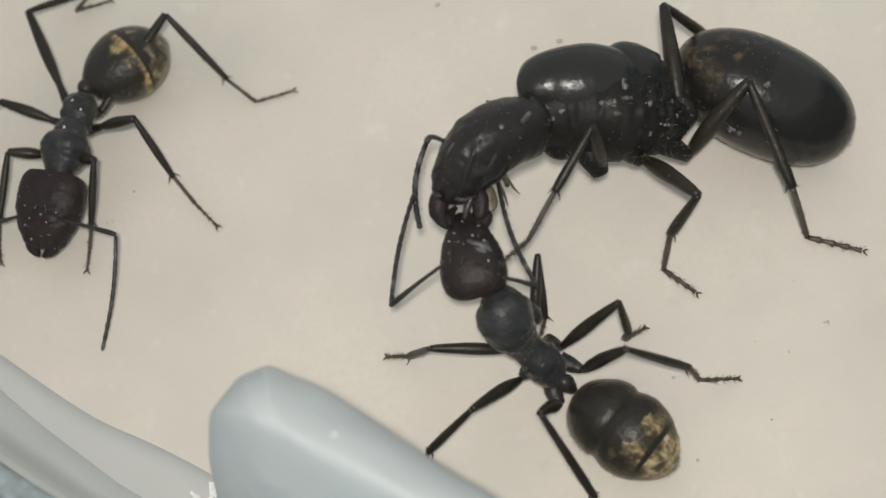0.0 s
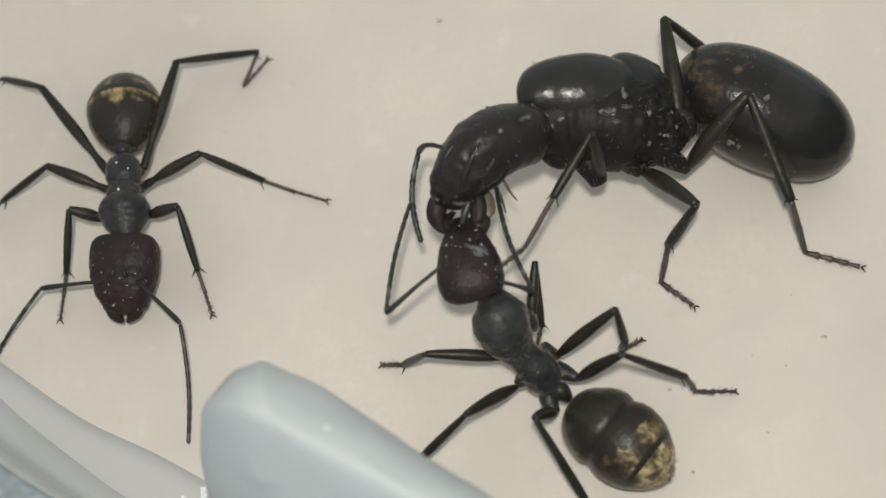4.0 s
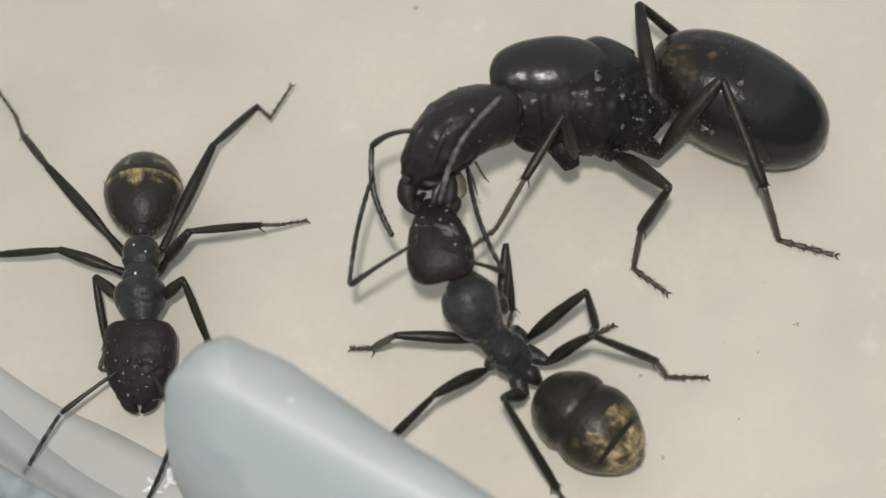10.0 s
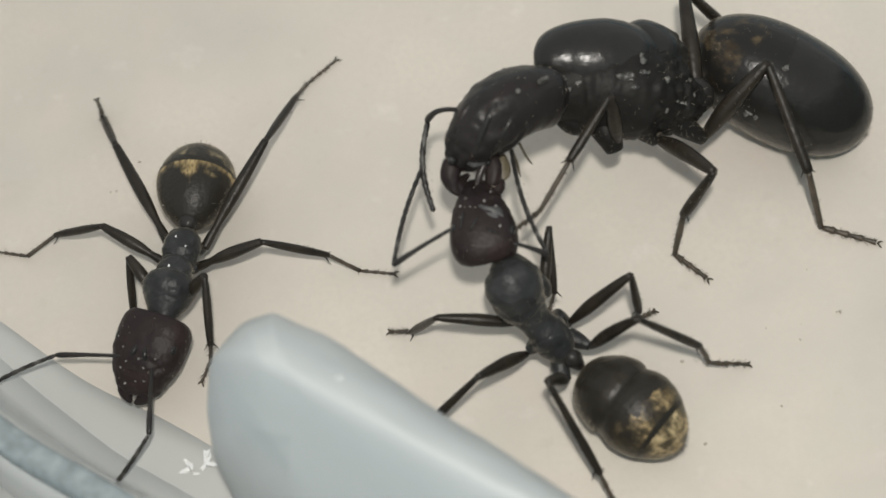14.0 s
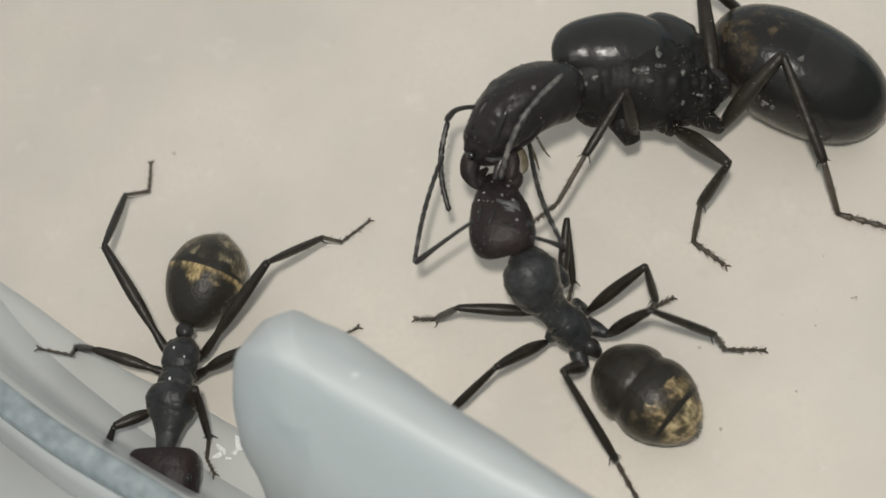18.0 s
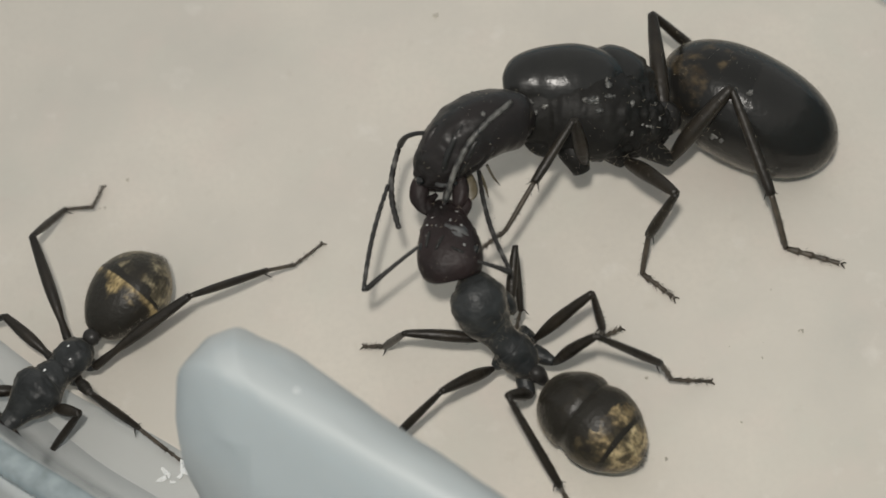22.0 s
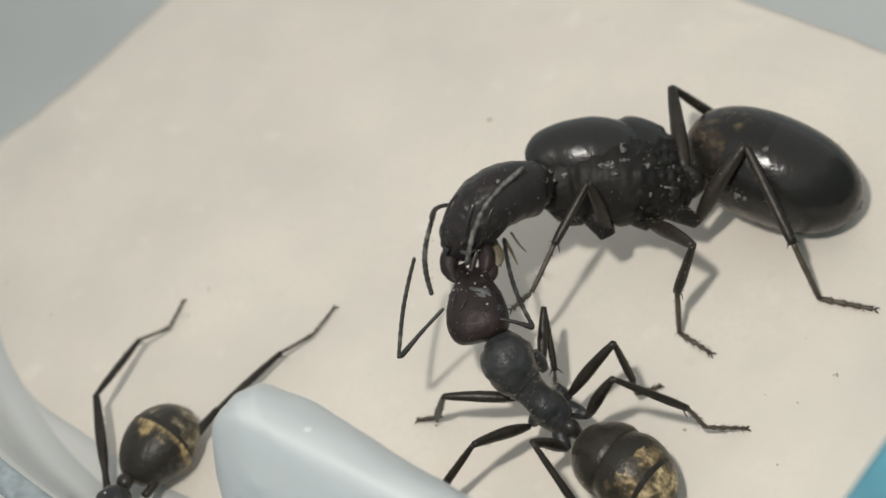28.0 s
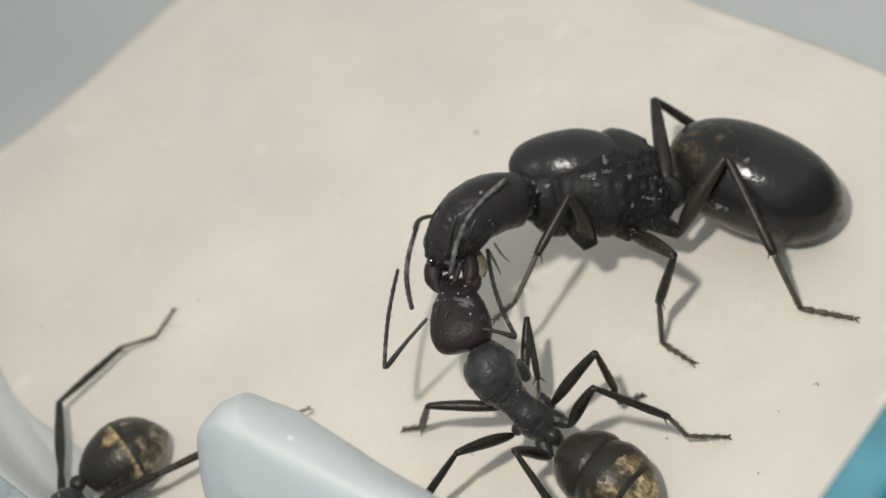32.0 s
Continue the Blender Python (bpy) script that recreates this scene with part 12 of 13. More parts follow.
    walk(roamer_parts['right_hind_metatarsus'], [(0, pose(-0.00579, -0.00155, -0.00139, 0.0, -22.6, -5.5)), (0.5, pose(-0.00626, -0.00259, -0.00140, 0.0, -26.3, 22.1)), (1, pose(-0.00623, -0.00363, -0.00135, 0.0, -24.7, 50.2)), (1.5, pose(-0.00614, -0.00367, -0.00139, 0.0, -28.5, 26.5)), (2, pose(-0.00597, -0.00365, -0.00139, 0.0, -28.1, 2.0)), (2.5, pose(-0.00570, -0.00393, -0.00136, 0.0, -33.8, 8.3)), (3, pose(-0.00539, -0.00417, -0.00131, 0.0, -39.2, 15.5)), (3.5, pose(-0.00545, -0.00413, -0.00122, 0.0, -40.8, -21.2)), (4, pose(-0.00550, -0.00407, -0.00112, 0.0, -31.6, -54.1)), (4.5, pose(-0.00554, -0.00401, -0.00102, 0.0, -15.7, -79.3)), (5, pose(-0.00557, -0.00394, -0.00092, 0.0, 2.5, -100.7)), (5.5, pose(-0.00559, -0.00387, -0.00081, 0.0, 20.4, -122.6)), (6, pose(-0.00560, -0.00379, -0.00070, 0.0, 35.0, -149.8)), (6.5, pose(-0.00558, -0.00388, -0.00073, 0.0, 33.4, -150.3)), (7, pose(-0.00556, -0.00396, -0.00076, 0.0, 31.9, -150.8)), (7.5, pose(-0.00574, -0.00392, -0.00074, 0.0, 24.4, -149.1)), (8, pose(-0.00590, -0.00386, -0.00071, 0.0, 16.8, -147.6)), (8.5, pose(-0.00589, -0.00379, -0.00100, 0.0, 11.1, -149.7)), (9, pose(-0.00588, -0.00371, -0.00127, 0.0, 5.4, -151.8)), (9.5, pose(-0.00585, -0.00379, -0.00100, 0.0, 14.1, -155.6)), (10, pose(-0.00582, -0.00385, -0.00073, 0.0, 22.8, -159.7)), (10.5, pose(-0.00482, -0.00359, -0.00006, 0.0, 35.9, -145.2)), (11, pose(-0.00340, -0.00298, 0.00043, 0.0, 46.6, -125.5)), (11.5, pose(-0.00401, -0.00369, -0.00043, 0.0, -0.7, -62.6)), (12, pose(-0.00429, -0.00404, -0.00140, 0.0, -47.2, 1.6)), (12.5, pose(-0.00443, -0.00440, -0.00140, 0.0, -45.3, 9.1)), (13, pose(-0.00435, -0.00423, -0.00140, 0.0, -42.9, 16.0)), (13.5, pose(-0.00508, -0.00438, -0.00140, 0.0, -51.1, 25.0)), (14, pose(-0.00555, -0.00414, -0.00139, 0.0, -58.4, 37.7)), (14.5, pose(-0.00552, -0.00440, -0.00131, 0.0, -51.4, 40.6)), (15, pose(-0.00576, -0.00405, -0.00136, 0.0, -44.1, 32.7)), (15.5, pose(-0.00595, -0.00367, -0.00138, 0.0, -36.4, 26.5)), (16, pose(-0.00608, -0.00327, -0.00138, 0.0, -28.5, 21.5)), (16.5, pose(-0.00614, -0.00286, -0.00134, 0.0, -20.4, 17.2)), (17, pose(-0.00588, -0.00315, -0.00127, 0.0, 5.9, 130.7)), (17.5, pose(-0.00594, -0.00294, -0.00068, 0.0, 29.5, 138.4)), (18, pose(-0.00593, -0.00266, -0.00013, 0.0, 52.3, 151.1)), (18.5, pose(-0.00611, -0.00286, -0.00024, 0.0, 44.2, 157.0)), (19, pose(-0.00625, -0.00304, -0.00035, 0.0, 35.8, 161.5)), (19.5, pose(-0.00615, -0.00330, -0.00032, 0.0, 35.3, 165.4)), (20, pose(-0.00604, -0.00355, -0.00030, 0.0, 34.7, 169.3)), (20.5, pose(-0.00546, -0.00412, -0.00080, 0.0, 8.4, 133.2)), (21, pose(-0.00477, -0.00461, -0.00129, 0.0, -20.6, 102.0)), (21.5, pose(-0.00452, -0.00468, -0.00132, 0.0, -23.6, 108.6)), (22, pose(-0.00425, -0.00474, -0.00134, 0.0, -26.4, 115.6)), (22.5, pose(-0.00432, -0.00460, -0.00129, 0.0, -22.8, 119.7)), (23, pose(-0.00436, -0.00445, -0.00124, 0.0, -19.1, 123.5)), (23.5, pose(-0.00470, -0.00421, -0.00130, 0.0, -22.2, 119.9)), (24, pose(-0.00499, -0.00394, -0.00134, 0.0, -25.3, 116.2)), (24.5, pose(-0.00513, -0.00389, -0.00121, 0.0, -15.3, 118.4)), (25, pose(-0.00527, -0.00383, -0.00107, 0.0, -5.3, 120.4)), (25.5, pose(-0.00540, -0.00375, -0.00094, 0.0, 4.6, 122.3)), (26, pose(-0.00552, -0.00367, -0.00080, 0.0, 14.6, 124.3)), (26.5, pose(-0.00563, -0.00357, -0.00068, 0.0, 24.6, 126.5)), (27, pose(-0.00615, -0.00245, -0.00080, 0.0, 24.3, 116.8)), (27.5, pose(-0.00628, -0.00280, -0.00070, 0.0, 28.7, 139.4)), (28, pose(-0.00634, -0.00315, -0.00059, 0.0, 29.2, 163.1)), (28.5, pose(-0.00666, -0.00274, -0.00076, 0.0, 21.4, 162.6)), (29, pose(-0.00671, -0.00224, -0.00091, 0.0, 13.6, 162.2)), (29.5, pose(-0.00659, -0.00203, -0.00098, 0.0, 9.5, 168.4)), (30, pose(-0.00643, -0.00181, -0.00105, 0.0, 5.3, 174.4)), (30.5, pose(-0.00663, -0.00207, -0.00102, 0.0, 9.1, 159.4)), (31, pose(-0.00667, -0.00229, -0.00097, 0.0, 12.2, 144.1)), (31.5, pose(-0.00673, -0.00221, -0.00088, 0.0, 16.9, 144.6)), (32, pose(-0.00676, -0.00213, -0.00079, 0.0, 21.6, 145.1))])
    walk(roamer_parts['right_hind_tarsus'], [(0, pose(-0.00469, -0.00166, -0.00093, 0.0, 22.6, 134.9)), (0.5, pose(-0.00526, -0.00218, -0.00087, 0.0, 26.1, 155.5)), (1, pose(-0.00553, -0.00279, -0.00085, 0.0, 26.6, 176.8)), (1.5, pose(-0.00520, -0.00320, -0.00081, 0.0, 29.1, -161.6)), (2, pose(-0.00491, -0.00361, -0.00083, 0.0, 28.1, -139.6)), (2.5, pose(-0.00471, -0.00378, -0.00070, 0.0, 35.9, -132.0)), (3, pose(-0.00449, -0.00392, -0.00055, 0.0, 44.1, -122.7)), (3.5, pose(-0.00460, -0.00446, -0.00043, 0.0, 23.4, -105.4)), (4, pose(-0.00490, -0.00490, -0.00049, 0.0, 1.3, -93.1)), (4.5, pose(-0.00532, -0.00515, -0.00070, 0.0, -20.8, -81.0)), (5, pose(-0.00579, -0.00512, -0.00097, 0.0, -41.8, -64.6)), (5.5, pose(-0.00619, -0.00482, -0.00123, 0.0, -58.4, -34.5)), (6, pose(-0.00645, -0.00428, -0.00139, 0.0, -61.2, 16.4)), (6.5, pose(-0.00645, -0.00437, -0.00139, 0.0, -64.3, 14.3)), (7, pose(-0.00645, -0.00446, -0.00139, 0.0, -67.3, 11.7)), (7.5, pose(-0.00668, -0.00448, -0.00123, 0.0, -47.0, -140.2)), (8, pose(-0.00687, -0.00448, -0.00106, 0.0, 16.0, -151.1)), (8.5, pose(-0.00691, -0.00439, -0.00123, 0.0, 8.2, -151.7)), (9, pose(-0.00693, -0.00428, -0.00138, 0.0, 0.3, -152.3)), (9.5, pose(-0.00691, -0.00427, -0.00130, 0.0, 4.9, -151.1)), (10, pose(-0.00686, -0.00423, -0.00119, 0.0, 9.4, -149.8)), (10.5, pose(-0.00562, -0.00414, -0.00077, 0.0, 25.2, -148.6)), (11, pose(-0.00388, -0.00365, -0.00044, 0.0, 41.0, -147.1)), (11.5, pose(-0.00346, -0.00475, -0.00042, 0.0, 38.2, -148.3)), (12, pose(-0.00348, -0.00401, -0.00052, 0.0, 35.3, -149.5)), (12.5, pose(-0.00359, -0.00426, -0.00055, 0.0, 32.0, -148.4)), (13, pose(-0.00350, -0.00398, -0.00058, 0.0, 28.7, -147.4)), (13.5, pose(-0.00440, -0.00406, -0.00047, 0.0, 31.5, -146.7)), (14, pose(-0.00505, -0.00375, -0.00037, 0.0, 34.3, -145.9)), (14.5, pose(-0.00495, -0.00391, -0.00037, 0.0, 39.7, -145.6)), (15, pose(-0.00504, -0.00358, -0.00053, 0.0, 35.2, -150.4)), (15.5, pose(-0.00509, -0.00324, -0.00067, 0.0, 30.5, -154.6)), (16, pose(-0.00510, -0.00288, -0.00080, 0.0, 25.7, -158.5)), (16.5, pose(-0.00507, -0.00253, -0.00092, 0.0, 20.8, -162.0)), (17, pose(-0.00666, -0.00225, -0.00139, 0.0, -0.7, -73.6)), (17.5, pose(-0.00672, -0.00224, -0.00127, 0.0, 6.0, -120.0)), (18, pose(-0.00658, -0.00231, -0.00108, 0.0, 15.1, -168.5)), (18.5, pose(-0.00690, -0.00253, -0.00107, 0.0, 15.1, -167.4)), (19, pose(-0.00717, -0.00273, -0.00105, 0.0, 15.0, -166.3)), (19.5, pose(-0.00710, -0.00305, -0.00101, 0.0, 16.5, -164.4)), (20, pose(-0.00701, -0.00336, -0.00098, 0.0, 17.9, -162.4)), (20.5, pose(-0.00627, -0.00326, -0.00098, 0.0, 18.5, -147.9)), (21, pose(-0.00500, -0.00351, -0.00087, 0.0, 18.0, -133.4)), (21.5, pose(-0.00487, -0.00364, -0.00084, 0.0, 23.7, -137.2)), (22, pose(-0.00472, -0.00377, -0.00080, 0.0, 29.2, -141.4)), (22.5, pose(-0.00486, -0.00364, -0.00083, 0.0, 28.1, -139.5)), (23, pose(-0.00498, -0.00350, -0.00084, 0.0, 27.0, -137.6)), (23.5, pose(-0.00525, -0.00324, -0.00085, 0.0, 27.4, -134.1)), (24, pose(-0.00547, -0.00296, -0.00083, 0.0, 27.8, -130.6)), (24.5, pose(-0.00568, -0.00287, -0.00089, 0.0, 24.6, -136.6)), (25, pose(-0.00587, -0.00280, -0.00096, 0.0, 21.2, -142.3)), (25.5, pose(-0.00604, -0.00274, -0.00103, 0.0, 17.7, -147.8)), (26, pose(-0.00617, -0.00271, -0.00111, 0.0, 13.9, -153.0)), (26.5, pose(-0.00628, -0.00269, -0.00118, 0.0, 10.1, -158.1)), (27, pose(-0.00664, -0.00148, -0.00129, 0.0, 4.7, -157.2)), (27.5, pose(-0.00708, -0.00212, -0.00128, 0.0, 5.8, -162.1)), (28, pose(-0.00734, -0.00285, -0.00117, 0.0, 9.3, -167.0)), (28.5, pose(-0.00773, -0.00241, -0.00120, 0.0, 8.4, -168.7)), (29, pose(-0.00782, -0.00188, -0.00120, 0.0, 7.5, -170.4)), (29.5, pose(-0.00775, -0.00179, -0.00118, 0.0, 7.8, -169.7)), (30, pose(-0.00762, -0.00169, -0.00116, 0.0, 8.0, -168.9)), (30.5, pose(-0.00774, -0.00166, -0.00121, 0.0, 7.6, -170.2)), (31, pose(-0.00762, -0.00160, -0.00123, 0.0, 7.1, -171.4)), (31.5, pose(-0.00767, -0.00154, -0.00123, 0.0, 7.0, -174.4)), (32, pose(-0.00767, -0.00149, -0.00123, 0.0, 6.8, -177.3))])
    walk(roamer_parts['head'], [(0, pose(0.00150, 0.00000, 0.00005, 0.0, 13.7, 0.8)), (1, pose(0.00150, 0.00000, 0.00005, 0.0, 12.3, 13.4)), (2, pose(0.00150, 0.00000, 0.00005, 0.0, 13.3, 1.7)), (3, pose(0.00150, 0.00000, 0.00005, 0.0, 14.4, -6.0)), (6, pose(0.00150, 0.00000, 0.00005, 0.0, 13.2, -3.0)), (7, pose(0.00150, 0.00000, 0.00005, 0.0, 12.5, 2.4)), (8, pose(0.00150, 0.00000, 0.00005, 0.0, 12.6, -2.6)), (9, pose(0.00150, 0.00000, 0.00005, 0.0, 12.7, 0.3)), (10, pose(0.00150, 0.00000, 0.00005, 0.0, 13.0, -4.9)), (11, pose(0.00152, 0.00000, 0.00005, 0.0, 13.3, -0.8)), (12, pose(0.00154, 0.00000, 0.00005, 0.0, 14.2, -5.4)), (13, pose(0.00153, 0.00000, 0.00005, 0.0, 14.3, -1.0)), (14, pose(0.00150, -0.00000, 0.00005, 0.0, 13.9, -8.9)), (14.5, pose(0.00162, 0.00000, 0.00005, 0.0, 13.7, 3.9)), (16.5, pose(0.00198, 0.00000, 0.00005, 0.0, 13.8, -4.9)), (17, pose(0.00205, 0.00000, 0.00005, 0.0, 13.7, -4.2)), (18, pose(0.00205, 0.00000, 0.00005, 0.0, 14.7, 4.9)), (19, pose(0.00152, 0.00000, 0.00005, 0.0, 13.1, -21.4)), (20, pose(0.00150, -0.00000, 0.00005, 0.0, 14.6, -23.2)), (21, pose(0.00193, -0.00000, 0.00005, 0.0, 14.2, -8.2)), (22, pose(0.00194, 0.00000, 0.00005, 0.0, 14.2, -9.2)), (23, pose(0.00169, 0.00000, 0.00005, 0.0, 13.4, -5.3)), (24, pose(0.00150, 0.00000, 0.00005, 0.0, 13.9, -12.9)), (26.5, pose(0.00150, 0.00000, 0.00005, 0.0, 17.7, -19.8)), (27, pose(0.00150, 0.00000, 0.00005, 0.0, 16.2, -23.5)), (28, pose(0.00150, -0.00000, 0.00005, 0.0, 17.4, -25.9)), (30, pose(0.00150, -0.00000, 0.00005, 0.0, 17.6, -27.8)), (32, pose(0.00150, 0.00000, 0.00005, 0.0, 17.0, -30.6))])
    walk(roamer_parts['gaster'], [(0, pose(-0.00140, -0.00000, -0.00005, 0.0, 10.5, 147.1)), (1, pose(-0.00140, 0.00000, -0.00005, 0.0, 10.5, 170.4)), (2, pose(-0.00145, 0.00000, -0.00005, 0.0, 10.5, 172.5)), (3, pose(-0.00147, 0.00000, -0.00005, 0.0, 10.5, 177.4)), (6, pose(-0.00148, 0.00000, -0.00005, 0.0, 10.5, -178.8)), (7, pose(-0.00140, 0.00000, -0.00005, 0.0, 10.5, -178.8)), (8, pose(-0.00142, 0.00000, -0.00005, 0.0, 10.5, 178.9)), (9, pose(-0.00140, 0.00000, -0.00005, 0.0, 10.5, 179.4)), (10, pose(-0.00140, 0.00000, -0.00005, 0.0, 10.5, -179.8)), (11, pose(-0.00140, 0.00000, -0.00005, 0.0, 10.5, -176.9)), (12, pose(-0.00140, 0.00000, -0.00005, 0.0, 10.5, -171.6)), (13, pose(-0.00140, 0.00000, -0.00005, 0.0, 10.5, -172.4)), (14, pose(-0.00140, -0.00000, -0.00005, 0.0, 10.5, -171.8)), (14.5, pose(-0.00140, 0.00000, -0.00005, 0.0, 10.5, -173.7)), (16.5, pose(-0.00144, 0.00000, -0.00005, 0.0, 7.0, 174.8)), (17, pose(-0.00140, 0.00000, -0.00005, 0.0, 7.0, 176.9)), (18, pose(-0.00162, 0.00000, -0.00005, 0.0, -3.0, 167.9)), (19, pose(-0.00174, -0.00000, -0.00005, 0.0, -3.0, -191.1)), (20, pose(-0.00174, -0.00009, -0.00005, 0.0, -3.0, -182.6)), (21, pose(-0.00157, -0.00009, -0.00005, 0.0, -3.0, -177.2)), (22, pose(-0.00157, -0.00009, -0.00005, 0.0, -3.0, -176.9)), (23, pose(-0.00162, -0.00010, -0.00005, 0.0, -3.0, -177.0)), (24, pose(-0.00160, -0.00008, -0.00005, 0.0, -3.0, -180.0)), (26.5, pose(-0.00158, 0.00001, -0.00005, 0.0, 4.0, 175.1)), (27, pose(-0.00145, 0.00000, -0.00005, 0.0, 8.9, 156.0)), (28, pose(-0.00156, 0.00000, -0.00005, 0.0, 8.7, 177.3)), (29, pose(-0.00150, 0.00000, -0.00005, 0.0, 8.8, 149.9)), (30, pose(-0.00145, 0.00000, -0.00005, 0.0, 8.9, 147.7)), (31, pose(-0.00151, 0.00000, -0.00005, 0.0, 8.7, 156.1)), (32, pose(-0.00157, 0.00000, -0.00005, 0.0, 8.6, 153.8))])
    walk(roamer_parts['left_scape'], [(0, pose(0.00298, 0.00044, 0.00025, 0.0, 0.0, 84.6)), (0.5, pose(0.00292, 0.00060, 0.00027, 0.0, 7.9, 82.0)), (1, pose(0.00285, 0.00075, 0.00029, 0.0, 15.8, 79.3)), (1.5, pose(0.00292, 0.00061, 0.00027, 0.0, 10.4, 76.3)), (2, pose(0.00298, 0.00046, 0.00026, 0.0, 4.9, 73.5)), (2.5, pose(0.00300, 0.00036, 0.00024, 0.0, 7.2, 52.7)), (3, pose(0.00303, 0.00026, 0.00023, 0.0, 8.6, 31.8)), (3.5, pose(0.00303, 0.00027, 0.00024, 0.0, 5.1, 35.4)), (4, pose(0.00302, 0.00029, 0.00024, 0.0, 1.5, 38.9)), (4.5, pose(0.00302, 0.00030, 0.00025, 0.0, -2.0, 42.4)), (5, pose(0.00302, 0.00031, 0.00026, 0.0, -5.6, 45.9)), (5.5, pose(0.00301, 0.00033, 0.00026, 0.0, -9.1, 49.5)), (6, pose(0.00301, 0.00034, 0.00027, 0.0, -12.6, 53.1)), (6.5, pose(0.00299, 0.00041, 0.00027, 0.0, -16.1, 63.1)), (7, pose(0.00297, 0.00048, 0.00028, 0.0, -19.2, 73.5)), (7.5, pose(0.00298, 0.00042, 0.00028, 0.0, -4.2, 62.7)), (8, pose(0.00300, 0.00035, 0.00028, 0.0, 11.0, 52.3)), (8.5, pose(0.00299, 0.00039, 0.00028, 0.0, -16.5, 47.7)), (9, pose(0.00298, 0.00043, 0.00028, 0.0, -43.8, 41.5)), (9.5, pose(0.00300, 0.00036, 0.00027, 0.0, -26.5, 31.9)), (10, pose(0.00302, 0.00029, 0.00027, 0.0, -8.8, 24.9)), (10.5, pose(0.00302, 0.00035, 0.00026, 0.0, -20.6, 27.7)), (11, pose(0.00302, 0.00040, 0.00026, 0.0, -32.3, 30.9)), (11.5, pose(0.00304, 0.00034, 0.00025, 0.0, -13.9, 21.0)), (12, pose(0.00306, 0.00028, 0.00024, 0.0, 4.9, 12.6)), (12.5, pose(0.00304, 0.00034, 0.00024, 0.0, 0.6, 34.4)), (13, pose(0.00303, 0.00039, 0.00024, 0.0, -3.8, 56.1)), (13.5, pose(0.00304, 0.00028, 0.00024, 0.0, 0.4, 33.8)), (14, pose(0.00304, 0.00018, 0.00025, 0.0, 4.6, 11.5)), (14.5, pose(0.00308, 0.00052, 0.00025, 0.0, -14.1, 15.8)), (15, pose(0.00319, 0.00046, 0.00025, 0.0, -16.9, 21.7)), (15.5, pose(0.00330, 0.00040, 0.00025, 0.0, -19.6, 27.8)), (16, pose(0.00340, 0.00035, 0.00025, 0.0, -22.0, 34.1)), (16.5, pose(0.00351, 0.00029, 0.00025, 0.0, -24.2, 40.6)), (17, pose(0.00357, 0.00031, 0.00025, 0.0, -31.3, 28.9)), (17.5, pose(0.00344, 0.00020, 0.00026, 0.0, -31.6, 25.4)), (18, pose(0.00331, 0.00008, 0.00026, 0.0, -31.8, 21.9)), (18.5, pose(0.00319, -0.00003, 0.00026, 0.0, -31.9, 18.4)), (19, pose(0.00306, -0.00015, 0.00027, 0.0, -31.9, 14.9)), (19.5, pose(0.00308, -0.00010, 0.00027, 0.0, -32.2, 20.4)), (20, pose(0.00310, -0.00004, 0.00027, 0.0, -32.3, 25.9)), (20.5, pose(0.00312, 0.00001, 0.00027, 0.0, -32.2, 31.4)), (21, pose(0.00313, 0.00006, 0.00026, 0.0, -31.8, 36.9)), (21.5, pose(0.00315, 0.00012, 0.00026, 0.0, -31.2, 42.3)), (22, pose(0.00317, 0.00017, 0.00026, 0.0, -30.4, 47.6)), (22.5, pose(0.00319, 0.00023, 0.00026, 0.0, -29.3, 52.9)), (23, pose(0.00321, 0.00028, 0.00026, 0.0, -28.1, 58.0)), (23.5, pose(0.00319, 0.00022, 0.00024, 0.0, -26.9, 63.3)), (24, pose(0.00316, 0.00017, 0.00023, 0.0, -25.6, 68.5)), (24.5, pose(0.00314, 0.00011, 0.00021, 0.0, -24.0, 73.5)), (25, pose(0.00312, 0.00006, 0.00020, 0.0, -22.3, 78.4)), (25.5, pose(0.00310, 0.00000, 0.00018, 0.0, -20.5, 83.2)), (26, pose(0.00307, -0.00005, 0.00017, 0.0, -18.5, 87.9)), (26.5, pose(0.00305, -0.00011, 0.00015, 0.0, -16.4, 92.5)), (27, pose(0.00305, -0.00014, 0.00015, 0.0, -16.8, 89.0)), (27.5, pose(0.00304, -0.00016, 0.00015, 0.0, -17.1, 85.5)), (28, pose(0.00304, -0.00019, 0.00016, 0.0, -17.3, 81.9)), (28.5, pose(0.00303, -0.00022, 0.00016, 0.0, -17.5, 78.4)), (29, pose(0.00303, -0.00024, 0.00016, 0.0, -17.6, 74.8)), (29.5, pose(0.00302, -0.00027, 0.00016, 0.0, -17.7, 71.3)), (30, pose(0.00302, -0.00029, 0.00016, 0.0, -17.7, 67.7)), (30.5, pose(0.00301, -0.00032, 0.00016, 0.0, -17.6, 64.1)), (31, pose(0.00301, -0.00035, 0.00017, 0.0, -17.5, 60.6)), (31.5, pose(0.00300, -0.00037, 0.00017, 0.0, -17.3, 57.0)), (32, pose(0.00300, -0.00040, 0.00017, 0.0, -17.0, 53.5))])
